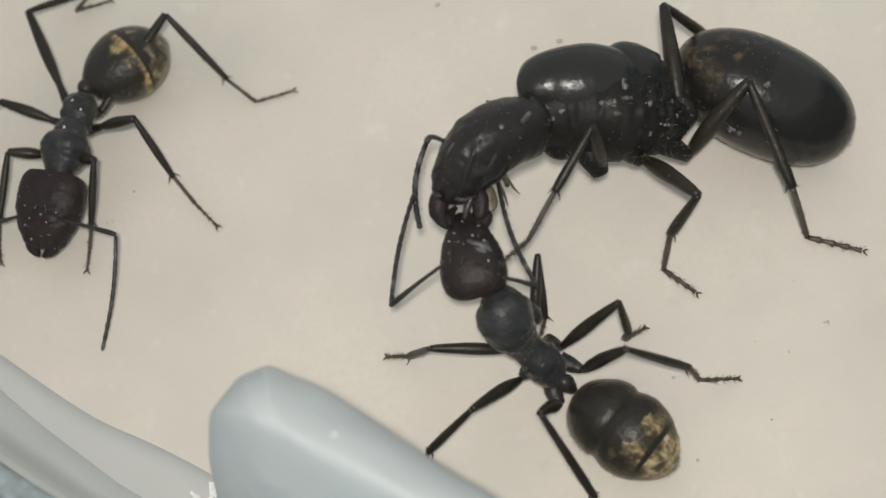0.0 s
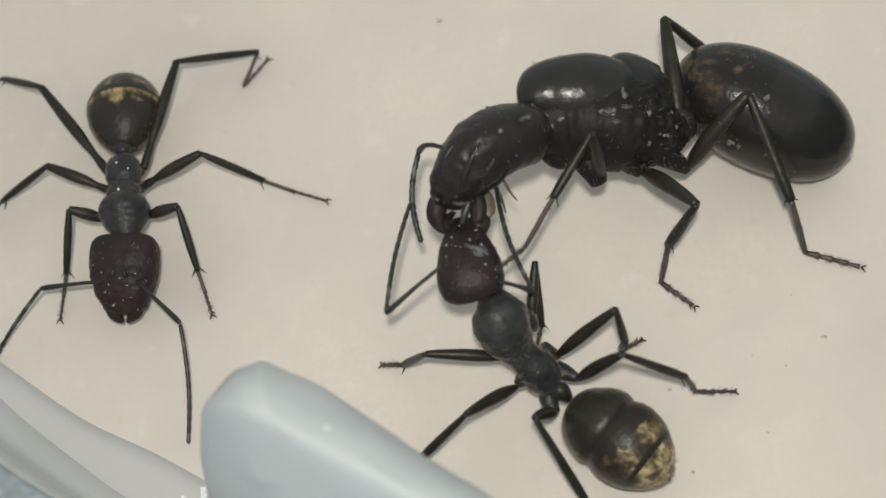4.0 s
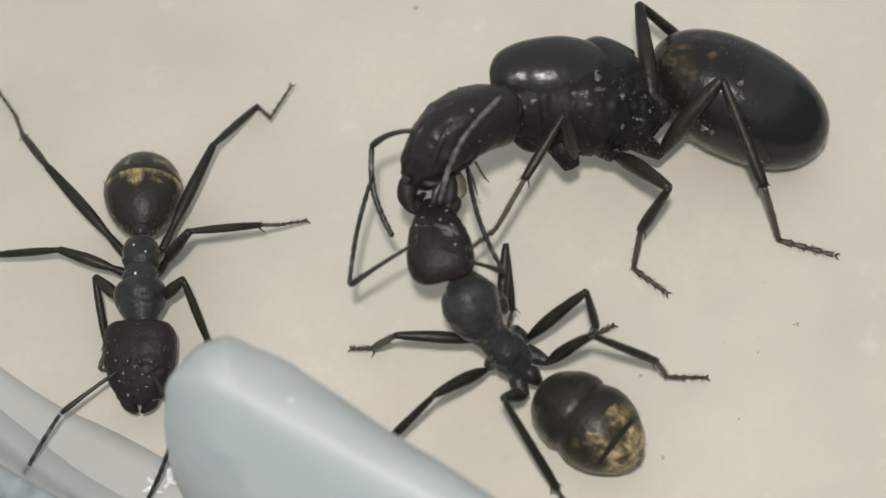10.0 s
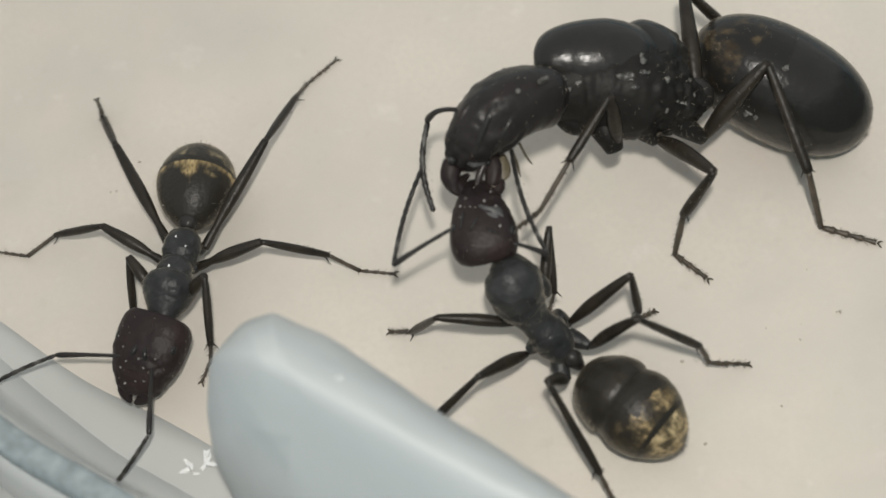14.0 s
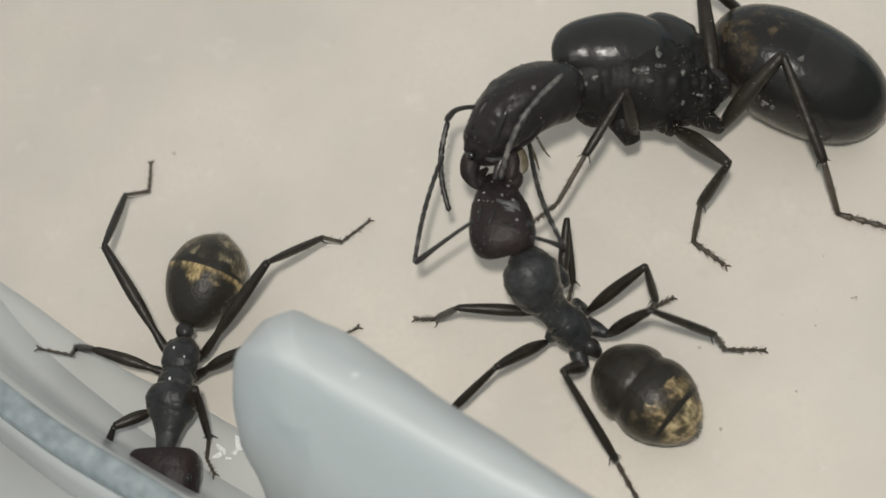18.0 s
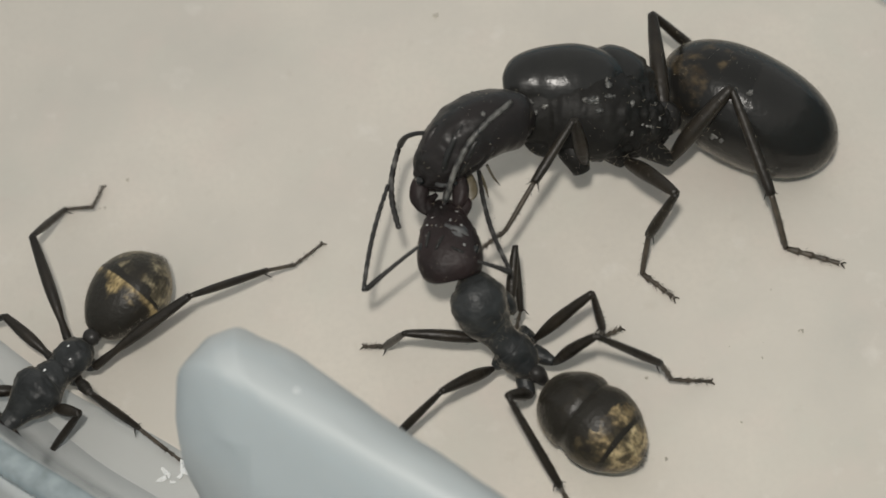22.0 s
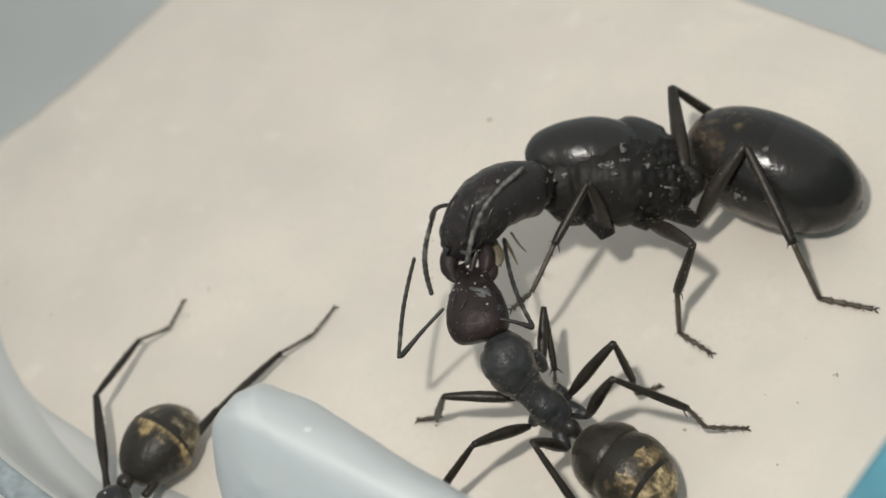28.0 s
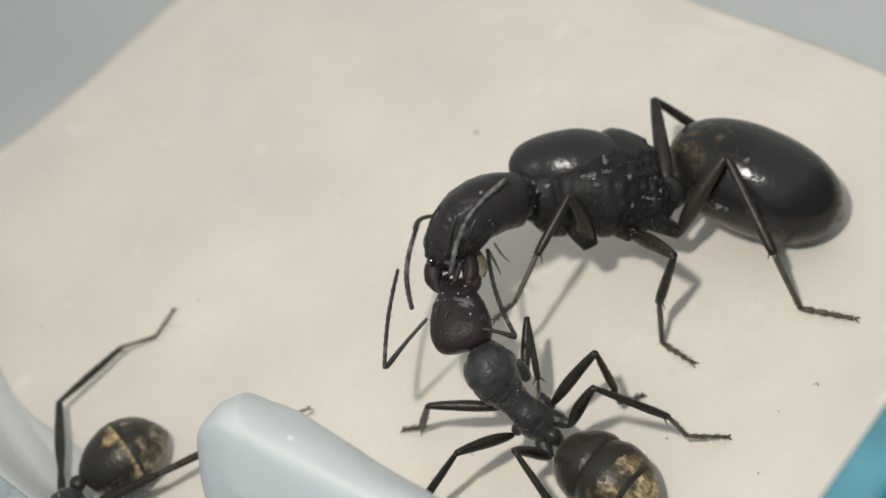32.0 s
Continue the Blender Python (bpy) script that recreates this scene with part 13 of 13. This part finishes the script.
    walk(roamer_parts['left_flagellum'], [(0, pose(0.00317, 0.00243, 0.00025, 0.0, 23.6, 2.7)), (0.5, pose(0.00319, 0.00256, -0.00001, 0.0, 18.1, 6.8)), (1, pose(0.00321, 0.00264, -0.00026, 0.0, 12.6, 10.6)), (1.5, pose(0.00338, 0.00252, -0.00008, 0.0, 15.2, 25.5)), (2, pose(0.00354, 0.00237, 0.00009, 0.0, 16.9, 40.7)), (2.5, pose(0.00421, 0.00194, -0.00001, 0.0, 17.7, 19.2)), (3, pose(0.00471, 0.00131, -0.00007, 0.0, 16.2, -2.3)), (3.5, pose(0.00465, 0.00143, 0.00006, 0.0, 19.9, -2.8)), (4, pose(0.00458, 0.00154, 0.00019, 0.0, 23.5, -3.3)), (4.5, pose(0.00450, 0.00165, 0.00032, 0.0, 27.2, -3.9)), (5, pose(0.00440, 0.00174, 0.00045, 0.0, 30.9, -4.5)), (5.5, pose(0.00430, 0.00183, 0.00058, 0.0, 34.5, -5.1)), (6, pose(0.00418, 0.00190, 0.00070, 0.0, 38.2, -5.8)), (6.5, pose(0.00386, 0.00212, 0.00083, 0.0, 43.3, 24.1)), (7, pose(0.00350, 0.00229, 0.00094, 0.0, 40.0, 54.9)), (7.5, pose(0.00390, 0.00219, 0.00043, 0.0, 35.0, 11.0)), (8, pose(0.00420, 0.00191, -0.00010, 0.0, 17.4, -22.9)), (8.5, pose(0.00428, 0.00181, 0.00085, 0.0, 40.3, -23.8)), (9, pose(0.00407, 0.00138, 0.00166, 0.0, 63.2, -25.6)), (9.5, pose(0.00452, 0.00131, 0.00117, 0.0, 49.6, -33.8)), (10, pose(0.00481, 0.00112, 0.00058, 0.0, 35.6, -38.3)), (10.5, pose(0.00468, 0.00121, 0.00097, 0.0, 44.6, -37.6)), (11, pose(0.00447, 0.00127, 0.00133, 0.0, 53.5, -36.7)), (11.5, pose(0.00485, 0.00104, 0.00073, 0.0, 39.6, -35.0)), (12, pose(0.00501, 0.00071, 0.00007, 0.0, 25.6, -33.9)), (12.5, pose(0.00470, 0.00146, 0.00022, 0.0, 29.9, -52.7)), (13, pose(0.00414, 0.00205, 0.00037, 0.0, 31.3, -72.6)), (13.5, pose(0.00470, 0.00140, 0.00023, 0.0, 29.9, -53.6)), (14, pose(0.00499, 0.00058, 0.00009, 0.0, 26.0, -35.6)), (14.5, pose(0.00495, 0.00105, 0.00074, 0.0, 35.0, -21.0)), (15, pose(0.00497, 0.00117, 0.00083, 0.0, 39.6, -11.1)), (15.5, pose(0.00496, 0.00128, 0.00092, 0.0, 43.2, 0.0)), (16, pose(0.00494, 0.00139, 0.00100, 0.0, 45.6, 12.3)), (16.5, pose(0.00489, 0.00148, 0.00107, 0.0, 46.6, 25.4)), (17, pose(0.00506, 0.00114, 0.00129, 0.0, 52.3, -115.6)), (17.5, pose(0.00498, 0.00093, 0.00130, 0.0, 56.5, -99.5)), (18, pose(0.00489, 0.00071, 0.00131, 0.0, 58.2, -80.6)), (18.5, pose(0.00480, 0.00050, 0.00132, 0.0, 57.0, -61.5)), (19, pose(0.00470, 0.00028, 0.00132, 0.0, 53.2, -44.8)), (19.5, pose(0.00466, 0.00049, 0.00134, 0.0, 59.7, -35.3)), (20, pose(0.00462, 0.00070, 0.00134, 0.0, 65.2, -21.6)), (20.5, pose(0.00456, 0.00089, 0.00133, 0.0, 68.9, -2.3)), (21, pose(0.00449, 0.00108, 0.00132, 0.0, 69.7, 21.3)), (21.5, pose(0.00442, 0.00127, 0.00130, 0.0, 67.5, 43.5)), (22, pose(0.00433, 0.00145, 0.00127, 0.0, 62.8, 60.1)), (22.5, pose(0.00424, 0.00162, 0.00124, 0.0, 56.8, 71.6)), (23, pose(0.00414, 0.00178, 0.00120, 0.0, 50.0, 79.8)), (23.5, pose(0.00399, 0.00182, 0.00115, 0.0, 48.7, 76.0)), (24, pose(0.00383, 0.00185, 0.00109, 0.0, 47.2, 72.4)), (24.5, pose(0.00366, 0.00186, 0.00103, 0.0, 45.6, 69.1)), (25, pose(0.00349, 0.00187, 0.00096, 0.0, 44.0, 65.9)), (25.5, pose(0.00332, 0.00186, 0.00088, 0.0, 42.2, 62.8)), (26, pose(0.00314, 0.00184, 0.00080, 0.0, 40.4, 60.0)), (26.5, pose(0.00297, 0.00180, 0.00071, 0.0, 38.5, 57.3)), (27, pose(0.00308, 0.00178, 0.00073, 0.0, 38.6, 56.2)), (27.5, pose(0.00319, 0.00174, 0.00074, 0.0, 38.7, 55.2)), (28, pose(0.00330, 0.00170, 0.00075, 0.0, 38.8, 54.1)), (28.5, pose(0.00342, 0.00165, 0.00076, 0.0, 38.9, 53.0)), (29, pose(0.00353, 0.00160, 0.00076, 0.0, 39.0, 51.9)), (29.5, pose(0.00364, 0.00154, 0.00077, 0.0, 39.1, 50.8)), (30, pose(0.00374, 0.00147, 0.00077, 0.0, 39.1, 49.8)), (30.5, pose(0.00385, 0.00139, 0.00077, 0.0, 39.2, 48.7)), (31, pose(0.00395, 0.00131, 0.00077, 0.0, 39.2, 47.6)), (31.5, pose(0.00404, 0.00123, 0.00076, 0.0, 39.3, 46.5)), (32, pose(0.00414, 0.00114, 0.00075, 0.0, 39.3, 45.4))])
    walk(roamer_parts['right_scape'], [(0, pose(0.00300, -0.00040, 0.00025, 0.0, 35.7, -85.8)), (0.5, pose(0.00302, -0.00024, 0.00027, 0.0, 21.5, -65.7)), (1, pose(0.00304, -0.00007, 0.00029, 0.0, 5.4, -49.4)), (1.5, pose(0.00302, -0.00022, 0.00027, 0.0, 20.2, -62.6)), (2, pose(0.00300, -0.00038, 0.00026, 0.0, 33.8, -78.5)), (2.5, pose(0.00297, -0.00047, 0.00024, 0.0, 20.0, -98.1)), (3, pose(0.00294, -0.00057, 0.00023, 0.0, 4.5, -114.4)), (3.5, pose(0.00294, -0.00056, 0.00024, 0.0, 5.0, -104.3)), (4, pose(0.00295, -0.00055, 0.00024, 0.0, 5.4, -94.3)), (4.5, pose(0.00295, -0.00053, 0.00025, 0.0, 5.7, -84.2)), (5, pose(0.00295, -0.00052, 0.00026, 0.0, 5.7, -74.1)), (5.5, pose(0.00296, -0.00051, 0.00026, 0.0, 5.6, -64.0)), (6, pose(0.00296, -0.00050, 0.00027, 0.0, 5.3, -53.9)), (6.5, pose(0.00298, -0.00043, 0.00027, 0.0, 5.8, -52.2)), (7, pose(0.00300, -0.00036, 0.00028, 0.0, 6.2, -50.5)), (7.5, pose(0.00298, -0.00043, 0.00028, 0.0, 5.8, -54.3)), (8, pose(0.00297, -0.00049, 0.00028, 0.0, 5.4, -58.0)), (8.5, pose(0.00298, -0.00045, 0.00028, 0.0, 5.7, -49.3)), (9, pose(0.00299, -0.00041, 0.00028, 0.0, 5.8, -40.5)), (9.5, pose(0.00297, -0.00047, 0.00027, 0.0, 5.5, -49.4)), (10, pose(0.00295, -0.00054, 0.00027, 0.0, 5.1, -58.2)), (10.5, pose(0.00298, -0.00049, 0.00026, 0.0, 5.4, -80.5)), (11, pose(0.00300, -0.00044, 0.00026, 0.0, 4.9, -102.7)), (11.5, pose(0.00299, -0.00050, 0.00025, 0.0, 4.4, -90.6)), (12, pose(0.00298, -0.00056, 0.00024, 0.0, 3.8, -78.6)), (12.5, pose(0.00300, -0.00051, 0.00024, 0.0, 4.0, -98.9)), (13, pose(0.00301, -0.00045, 0.00024, 0.0, 3.7, -119.1)), (13.5, pose(0.00296, -0.00055, 0.00024, 0.0, 4.3, -101.7)), (14, pose(0.00291, -0.00065, 0.00025, 0.0, 4.5, -84.3)), (14.5, pose(0.00314, -0.00032, 0.00025, 0.0, 5.7, -29.3)), (15, pose(0.00321, -0.00038, 0.00025, 0.0, 18.7, -36.4)), (15.5, pose(0.00328, -0.00043, 0.00025, 0.0, 31.4, -44.6)), (16, pose(0.00336, -0.00048, 0.00025, 0.0, 43.4, -55.4)), (16.5, pose(0.00343, -0.00054, 0.00025, 0.0, 53.9, -71.2)), (17, pose(0.00351, -0.00053, 0.00025, 0.0, 17.9, -2.0)), (17.5, pose(0.00332, -0.00063, 0.00026, 0.0, 23.0, -16.8)), (18, pose(0.00313, -0.00073, 0.00026, 0.0, 26.6, -32.5)), (18.5, pose(0.00294, -0.00083, 0.00026, 0.0, 28.4, -49.0)), (19, pose(0.00275, -0.00093, 0.00027, 0.0, 28.2, -65.7)), (19.5, pose(0.00280, -0.00088, 0.00027, 0.0, 26.6, -62.6)), (20, pose(0.00285, -0.00084, 0.00027, 0.0, 24.9, -59.5)), (20.5, pose(0.00289, -0.00079, 0.00027, 0.0, 23.2, -56.6)), (21, pose(0.00294, -0.00075, 0.00026, 0.0, 21.4, -53.7)), (21.5, pose(0.00299, -0.00070, 0.00026, 0.0, 19.6, -50.9)), (22, pose(0.00303, -0.00065, 0.00026, 0.0, 17.7, -48.1)), (22.5, pose(0.00308, -0.00061, 0.00026, 0.0, 15.8, -45.4)), (23, pose(0.00313, -0.00056, 0.00026, 0.0, 13.9, -42.8)), (23.5, pose(0.00308, -0.00061, 0.00024, 0.0, 13.6, -46.7)), (24, pose(0.00303, -0.00066, 0.00023, 0.0, 13.2, -50.7)), (24.5, pose(0.00298, -0.00071, 0.00021, 0.0, 12.7, -54.6)), (25, pose(0.00292, -0.00075, 0.00020, 0.0, 12.2, -58.5)), (25.5, pose(0.00287, -0.00080, 0.00018, 0.0, 11.7, -62.4)), (26, pose(0.00282, -0.00085, 0.00017, 0.0, 11.1, -66.2)), (26.5, pose(0.00277, -0.00090, 0.00015, 0.0, 10.4, -70.1)), (27, pose(0.00275, -0.00092, 0.00015, 0.0, 8.3, -67.2)), (27.5, pose(0.00274, -0.00094, 0.00015, 0.0, 6.3, -64.3)), (28, pose(0.00272, -0.00096, 0.00016, 0.0, 4.2, -61.5)), (28.5, pose(0.00270, -0.00098, 0.00016, 0.0, 2.1, -58.6)), (29, pose(0.00268, -0.00100, 0.00016, 0.0, -0.0, -55.8)), (29.5, pose(0.00267, -0.00102, 0.00016, 0.0, -2.1, -52.9)), (30, pose(0.00265, -0.00104, 0.00016, 0.0, -4.2, -50.1)), (30.5, pose(0.00263, -0.00106, 0.00016, 0.0, -6.3, -47.2)), (31, pose(0.00261, -0.00108, 0.00017, 0.0, -8.4, -44.4)), (31.5, pose(0.00260, -0.00110, 0.00017, 0.0, -10.5, -41.5)), (32, pose(0.00258, -0.00112, 0.00017, 0.0, -12.5, -38.5))])
    walk(roamer_parts['right_flagellum'], [(0, pose(0.00312, -0.00202, -0.00091, 0.0, -13.3, 17.5)), (0.5, pose(0.00379, -0.00193, -0.00046, 0.0, 3.0, 27.4)), (1, pose(0.00434, -0.00158, 0.00010, 0.0, 19.3, 37.6)), (1.5, pose(0.00388, -0.00189, -0.00042, 0.0, 11.8, 18.0)), (2, pose(0.00333, -0.00201, -0.00085, 0.0, 3.1, -0.4)), (2.5, pose(0.00270, -0.00233, -0.00044, 0.0, 18.0, -36.1)), (3, pose(0.00212, -0.00239, 0.00008, 0.0, 25.7, -76.3)), (3.5, pose(0.00245, -0.00249, 0.00006, 0.0, 28.2, -62.5)), (4, pose(0.00280, -0.00253, 0.00005, 0.0, 29.3, -48.2)), (4.5, pose(0.00315, -0.00251, 0.00005, 0.0, 28.8, -33.8)), (5, pose(0.00350, -0.00244, 0.00006, 0.0, 26.9, -19.7)), (5.5, pose(0.00383, -0.00230, 0.00007, 0.0, 23.6, -6.3)), (6, pose(0.00414, -0.00211, 0.00008, 0.0, 19.2, 6.4)), (6.5, pose(0.00420, -0.00200, 0.00007, 0.0, 19.4, 16.2)), (7, pose(0.00427, -0.00189, 0.00007, 0.0, 19.0, 26.0)), (7.5, pose(0.00415, -0.00204, 0.00008, 0.0, 19.3, 19.3)), (8, pose(0.00402, -0.00218, 0.00009, 0.0, 19.3, 12.5)), (8.5, pose(0.00428, -0.00196, 0.00008, 0.0, 8.3, 17.6)), (9, pose(0.00450, -0.00171, 0.00008, 0.0, -2.8, 22.4)), (9.5, pose(0.00427, -0.00199, 0.00008, 0.0, 13.5, -6.5)), (10, pose(0.00400, -0.00224, 0.00010, 0.0, 26.1, -39.0)), (10.5, pose(0.00331, -0.00245, 0.00008, 0.0, 25.1, -21.3)), (11, pose(0.00257, -0.00239, 0.00009, 0.0, 22.1, -4.2)), (11.5, pose(0.00297, -0.00249, 0.00009, 0.0, 27.5, -33.9)), (12, pose(0.00338, -0.00251, 0.00011, 0.0, 26.3, -64.6)), (12.5, pose(0.00269, -0.00248, 0.00010, 0.0, 26.7, -75.7)), (13, pose(0.00204, -0.00219, 0.00011, 0.0, 26.3, -86.8)), (13.5, pose(0.00256, -0.00250, 0.00010, 0.0, 25.6, -75.7)), (14, pose(0.00311, -0.00263, 0.00009, 0.0, 24.1, -64.9)), (14.5, pose(0.00487, -0.00129, 0.00005, 0.0, 21.9, 10.3)), (15, pose(0.00474, -0.00150, -0.00039, 0.0, 4.8, 6.4)), (15.5, pose(0.00450, -0.00163, -0.00079, 0.0, -12.3, 2.7)), (16, pose(0.00418, -0.00168, -0.00112, 0.0, -29.4, -1.6)), (16.5, pose(0.00381, -0.00166, -0.00137, 0.0, -46.3, -7.6)), (17, pose(0.00541, -0.00059, -0.00036, 0.0, 17.8, -99.4)), (17.5, pose(0.00508, -0.00116, -0.00053, 0.0, 21.0, -76.5)), (18, pose(0.00464, -0.00169, -0.00064, 0.0, 21.0, -53.1)), (18.5, pose(0.00409, -0.00216, -0.00069, 0.0, 17.9, -30.2)), (19, pose(0.00348, -0.00254, -0.00068, 0.0, 12.3, -8.3)), (19.5, pose(0.00362, -0.00247, -0.00063, 0.0, 13.3, -8.4)), (20, pose(0.00376, -0.00240, -0.00058, 0.0, 14.3, -8.5)), (20.5, pose(0.00391, -0.00233, -0.00052, 0.0, 15.3, -8.6)), (21, pose(0.00404, -0.00225, -0.00047, 0.0, 16.3, -8.7)), (21.5, pose(0.00418, -0.00216, -0.00041, 0.0, 17.3, -8.8)), (22, pose(0.00431, -0.00207, -0.00035, 0.0, 18.3, -8.9)), (22.5, pose(0.00443, -0.00198, -0.00028, 0.0, 19.3, -9.0)), (23, pose(0.00456, -0.00188, -0.00022, 0.0, 20.3, -9.1)), (23.5, pose(0.00441, -0.00202, -0.00023, 0.0, 20.6, -13.0)), (24, pose(0.00426, -0.00216, -0.00023, 0.0, 20.8, -17.0)), (24.5, pose(0.00411, -0.00230, -0.00023, 0.0, 20.9, -21.0)), (25, pose(0.00395, -0.00242, -0.00023, 0.0, 21.0, -24.9)), (25.5, pose(0.00378, -0.00254, -0.00022, 0.0, 20.9, -28.9)), (26, pose(0.00361, -0.00265, -0.00022, 0.0, 20.7, -32.9)), (26.5, pose(0.00344, -0.00275, -0.00021, 0.0, 20.5, -36.8)), (27, pose(0.00352, -0.00274, -0.00014, 0.0, 21.9, -37.6)), (27.5, pose(0.00360, -0.00273, -0.00006, 0.0, 23.4, -38.5)), (28, pose(0.00367, -0.00271, 0.00001, 0.0, 24.8, -39.3)), (28.5, pose(0.00374, -0.00269, 0.00008, 0.0, 26.2, -40.2)), (29, pose(0.00381, -0.00265, 0.00016, 0.0, 27.6, -41.1)), (29.5, pose(0.00387, -0.00261, 0.00024, 0.0, 29.1, -42.0)), (30, pose(0.00393, -0.00257, 0.00031, 0.0, 30.5, -43.0)), (30.5, pose(0.00398, -0.00252, 0.00039, 0.0, 31.9, -44.0)), (31, pose(0.00403, -0.00246, 0.00046, 0.0, 33.2, -45.0)), (31.5, pose(0.00407, -0.00240, 0.00053, 0.0, 34.6, -46.0)), (32, pose(0.00411, -0.00234, 0.00060, 0.0, 36.0, -47.1))])
    walk(queen_scape, [(0, pose(-0.00412, 0.00212, 0.00560, 0.0, 44.1, 137.0)), (3, pose(-0.00412, 0.00212, 0.00560, 0.0, 41.2, 148.9)), (6, pose(-0.00412, 0.00212, 0.00560, 0.0, 41.1, 148.5)), (9, pose(-0.00412, 0.00212, 0.00560, 0.0, 12.7, -171.2)), (11, pose(-0.00412, 0.00212, 0.00560, 0.0, 32.7, 173.4)), (13, pose(-0.00412, 0.00212, 0.00560, 0.0, 41.5, 158.7)), (16.5, pose(-0.00412, 0.00212, 0.00560, 0.0, 24.3, -176.9)), (19, pose(-0.00412, 0.00212, 0.00560, 0.0, 47.4, 161.4)), (23, pose(-0.00412, 0.00212, 0.00560, 0.0, 40.2, 169.7)), (26.5, pose(-0.00412, 0.00212, 0.00560, 0.0, 39.4, 159.6)), (28, pose(-0.00412, 0.00212, 0.00560, 0.0, 41.2, 162.2)), (32, pose(-0.00412, 0.00212, 0.00560, 0.0, 39.9, 163.0))])
    walk(queen_flagellum, [(0, pose(-0.00494, 0.00288, 0.00452, 0.0, 6.9, -95.8)), (3, pose(-0.00512, 0.00272, 0.00458, 0.0, 20.4, -91.7)), (6, pose(-0.00512, 0.00273, 0.00458, 0.0, 13.4, -87.4)), (9, pose(-0.00562, 0.00189, 0.00526, 0.0, 51.6, -75.7)), (11, pose(-0.00542, 0.00227, 0.00476, 0.0, 6.0, -81.6)), (13, pose(-0.00519, 0.00254, 0.00458, 0.0, 7.4, -87.3)), (16.5, pose(-0.00553, 0.00204, 0.00496, 0.0, 49.4, -82.2)), (19, pose(-0.00511, 0.00245, 0.00446, 0.0, 7.8, -94.7)), (23, pose(-0.00528, 0.00233, 0.00460, 0.0, 5.5, -87.2)), (26.5, pose(-0.00524, 0.00254, 0.00462, 0.0, 13.0, -95.3)), (28, pose(-0.00523, 0.00248, 0.00458, 0.0, 8.3, -88.7)), (32, pose(-0.00526, 0.00247, 0.00460, 0.0, 14.8, -92.8))])
    walk(queen_far_flagellum, [(0, pose(-0.00195, 0.00254, 0.00645, 0.0, 72.1, -147.0)), (6, pose(-0.00195, 0.00254, 0.00645, 0.0, 70.2, 175.5)), (8, pose(-0.00195, 0.00254, 0.00645, 0.0, 63.5, -153.7)), (9, pose(-0.00195, 0.00254, 0.00645, 0.0, 27.3, -127.0)), (11, pose(-0.00195, 0.00254, 0.00645, 0.0, 27.6, -128.5)), (12, pose(-0.00195, 0.00254, 0.00645, 0.0, 56.2, -158.0)), (13, pose(-0.00195, 0.00254, 0.00645, 0.0, 74.1, -176.0)), (14.5, pose(-0.00195, 0.00254, 0.00645, 0.0, 66.3, -167.2)), (16.5, pose(-0.00195, 0.00254, 0.00645, 0.0, 27.0, -127.0)), (19, pose(-0.00195, 0.00254, 0.00645, 0.0, 27.1, -128.7)), (23, pose(-0.00195, 0.00254, 0.00645, 0.0, 27.1, -131.6)), (26.5, pose(-0.00195, 0.00254, 0.00645, 0.0, 27.0, -135.4)), (28, pose(-0.00195, 0.00254, 0.00645, 0.0, 27.1, -133.1)), (32, pose(-0.00195, 0.00254, 0.00645, 0.0, 27.1, -132.9))])
    walk(feeder_scape, [(0, pose(-0.00454, -0.00108, 0.00500, 0.0, 27.8, -155.1)), (3, pose(-0.00454, -0.00108, 0.00500, 0.0, 20.2, -147.9)), (6, pose(-0.00454, -0.00108, 0.00500, 0.0, 20.9, -147.1)), (9, pose(-0.00454, -0.00108, 0.00500, 0.0, 19.5, -155.7)), (11, pose(-0.00454, -0.00108, 0.00500, 0.0, 17.6, -153.6)), (13, pose(-0.00454, -0.00108, 0.00500, 0.0, 20.2, -156.7)), (16.5, pose(-0.00454, -0.00108, 0.00500, 0.0, 19.5, -155.4)), (19, pose(-0.00454, -0.00108, 0.00500, 0.0, 18.9, -148.3)), (23, pose(-0.00454, -0.00108, 0.00500, 0.0, 20.3, -146.4)), (26.5, pose(-0.00454, -0.00108, 0.00500, 0.0, 20.7, -141.8)), (28, pose(-0.00454, -0.00108, 0.00500, 0.0, 19.8, -141.7)), (32, pose(-0.00454, -0.00108, 0.00500, 0.0, 20.5, -140.3))])
    walk(feeder_flagellum, [(0, pose(-0.00602, -0.00177, 0.00414, 0.0, -5.0, 77.5)), (3, pose(-0.00602, -0.00201, 0.00436, 0.0, -6.1, 77.2)), (6, pose(-0.00603, -0.00205, 0.00432, 0.0, -7.5, 78.1)), (9, pose(-0.00613, -0.00180, 0.00438, 0.0, -6.5, 73.8)), (11, pose(-0.00618, -0.00189, 0.00442, 0.0, -7.5, 83.9)), (13, pose(-0.00613, -0.00177, 0.00436, 0.0, 3.2, 77.6)), (16.5, pose(-0.00619, -0.00183, 0.00436, 0.0, -7.9, 75.4)), (19, pose(-0.00608, -0.00203, 0.00438, 0.0, -7.5, 77.2)), (23, pose(-0.00607, -0.00210, 0.00432, 0.0, -8.3, 79.9)), (26.5, pose(-0.00596, -0.00220, 0.00432, 0.0, -10.4, 82.7)), (28, pose(-0.00598, -0.00222, 0.00434, 0.0, -10.1, 82.6)), (32, pose(-0.00594, -0.00224, 0.00432, 0.0, -10.4, 83.8))])


motions()
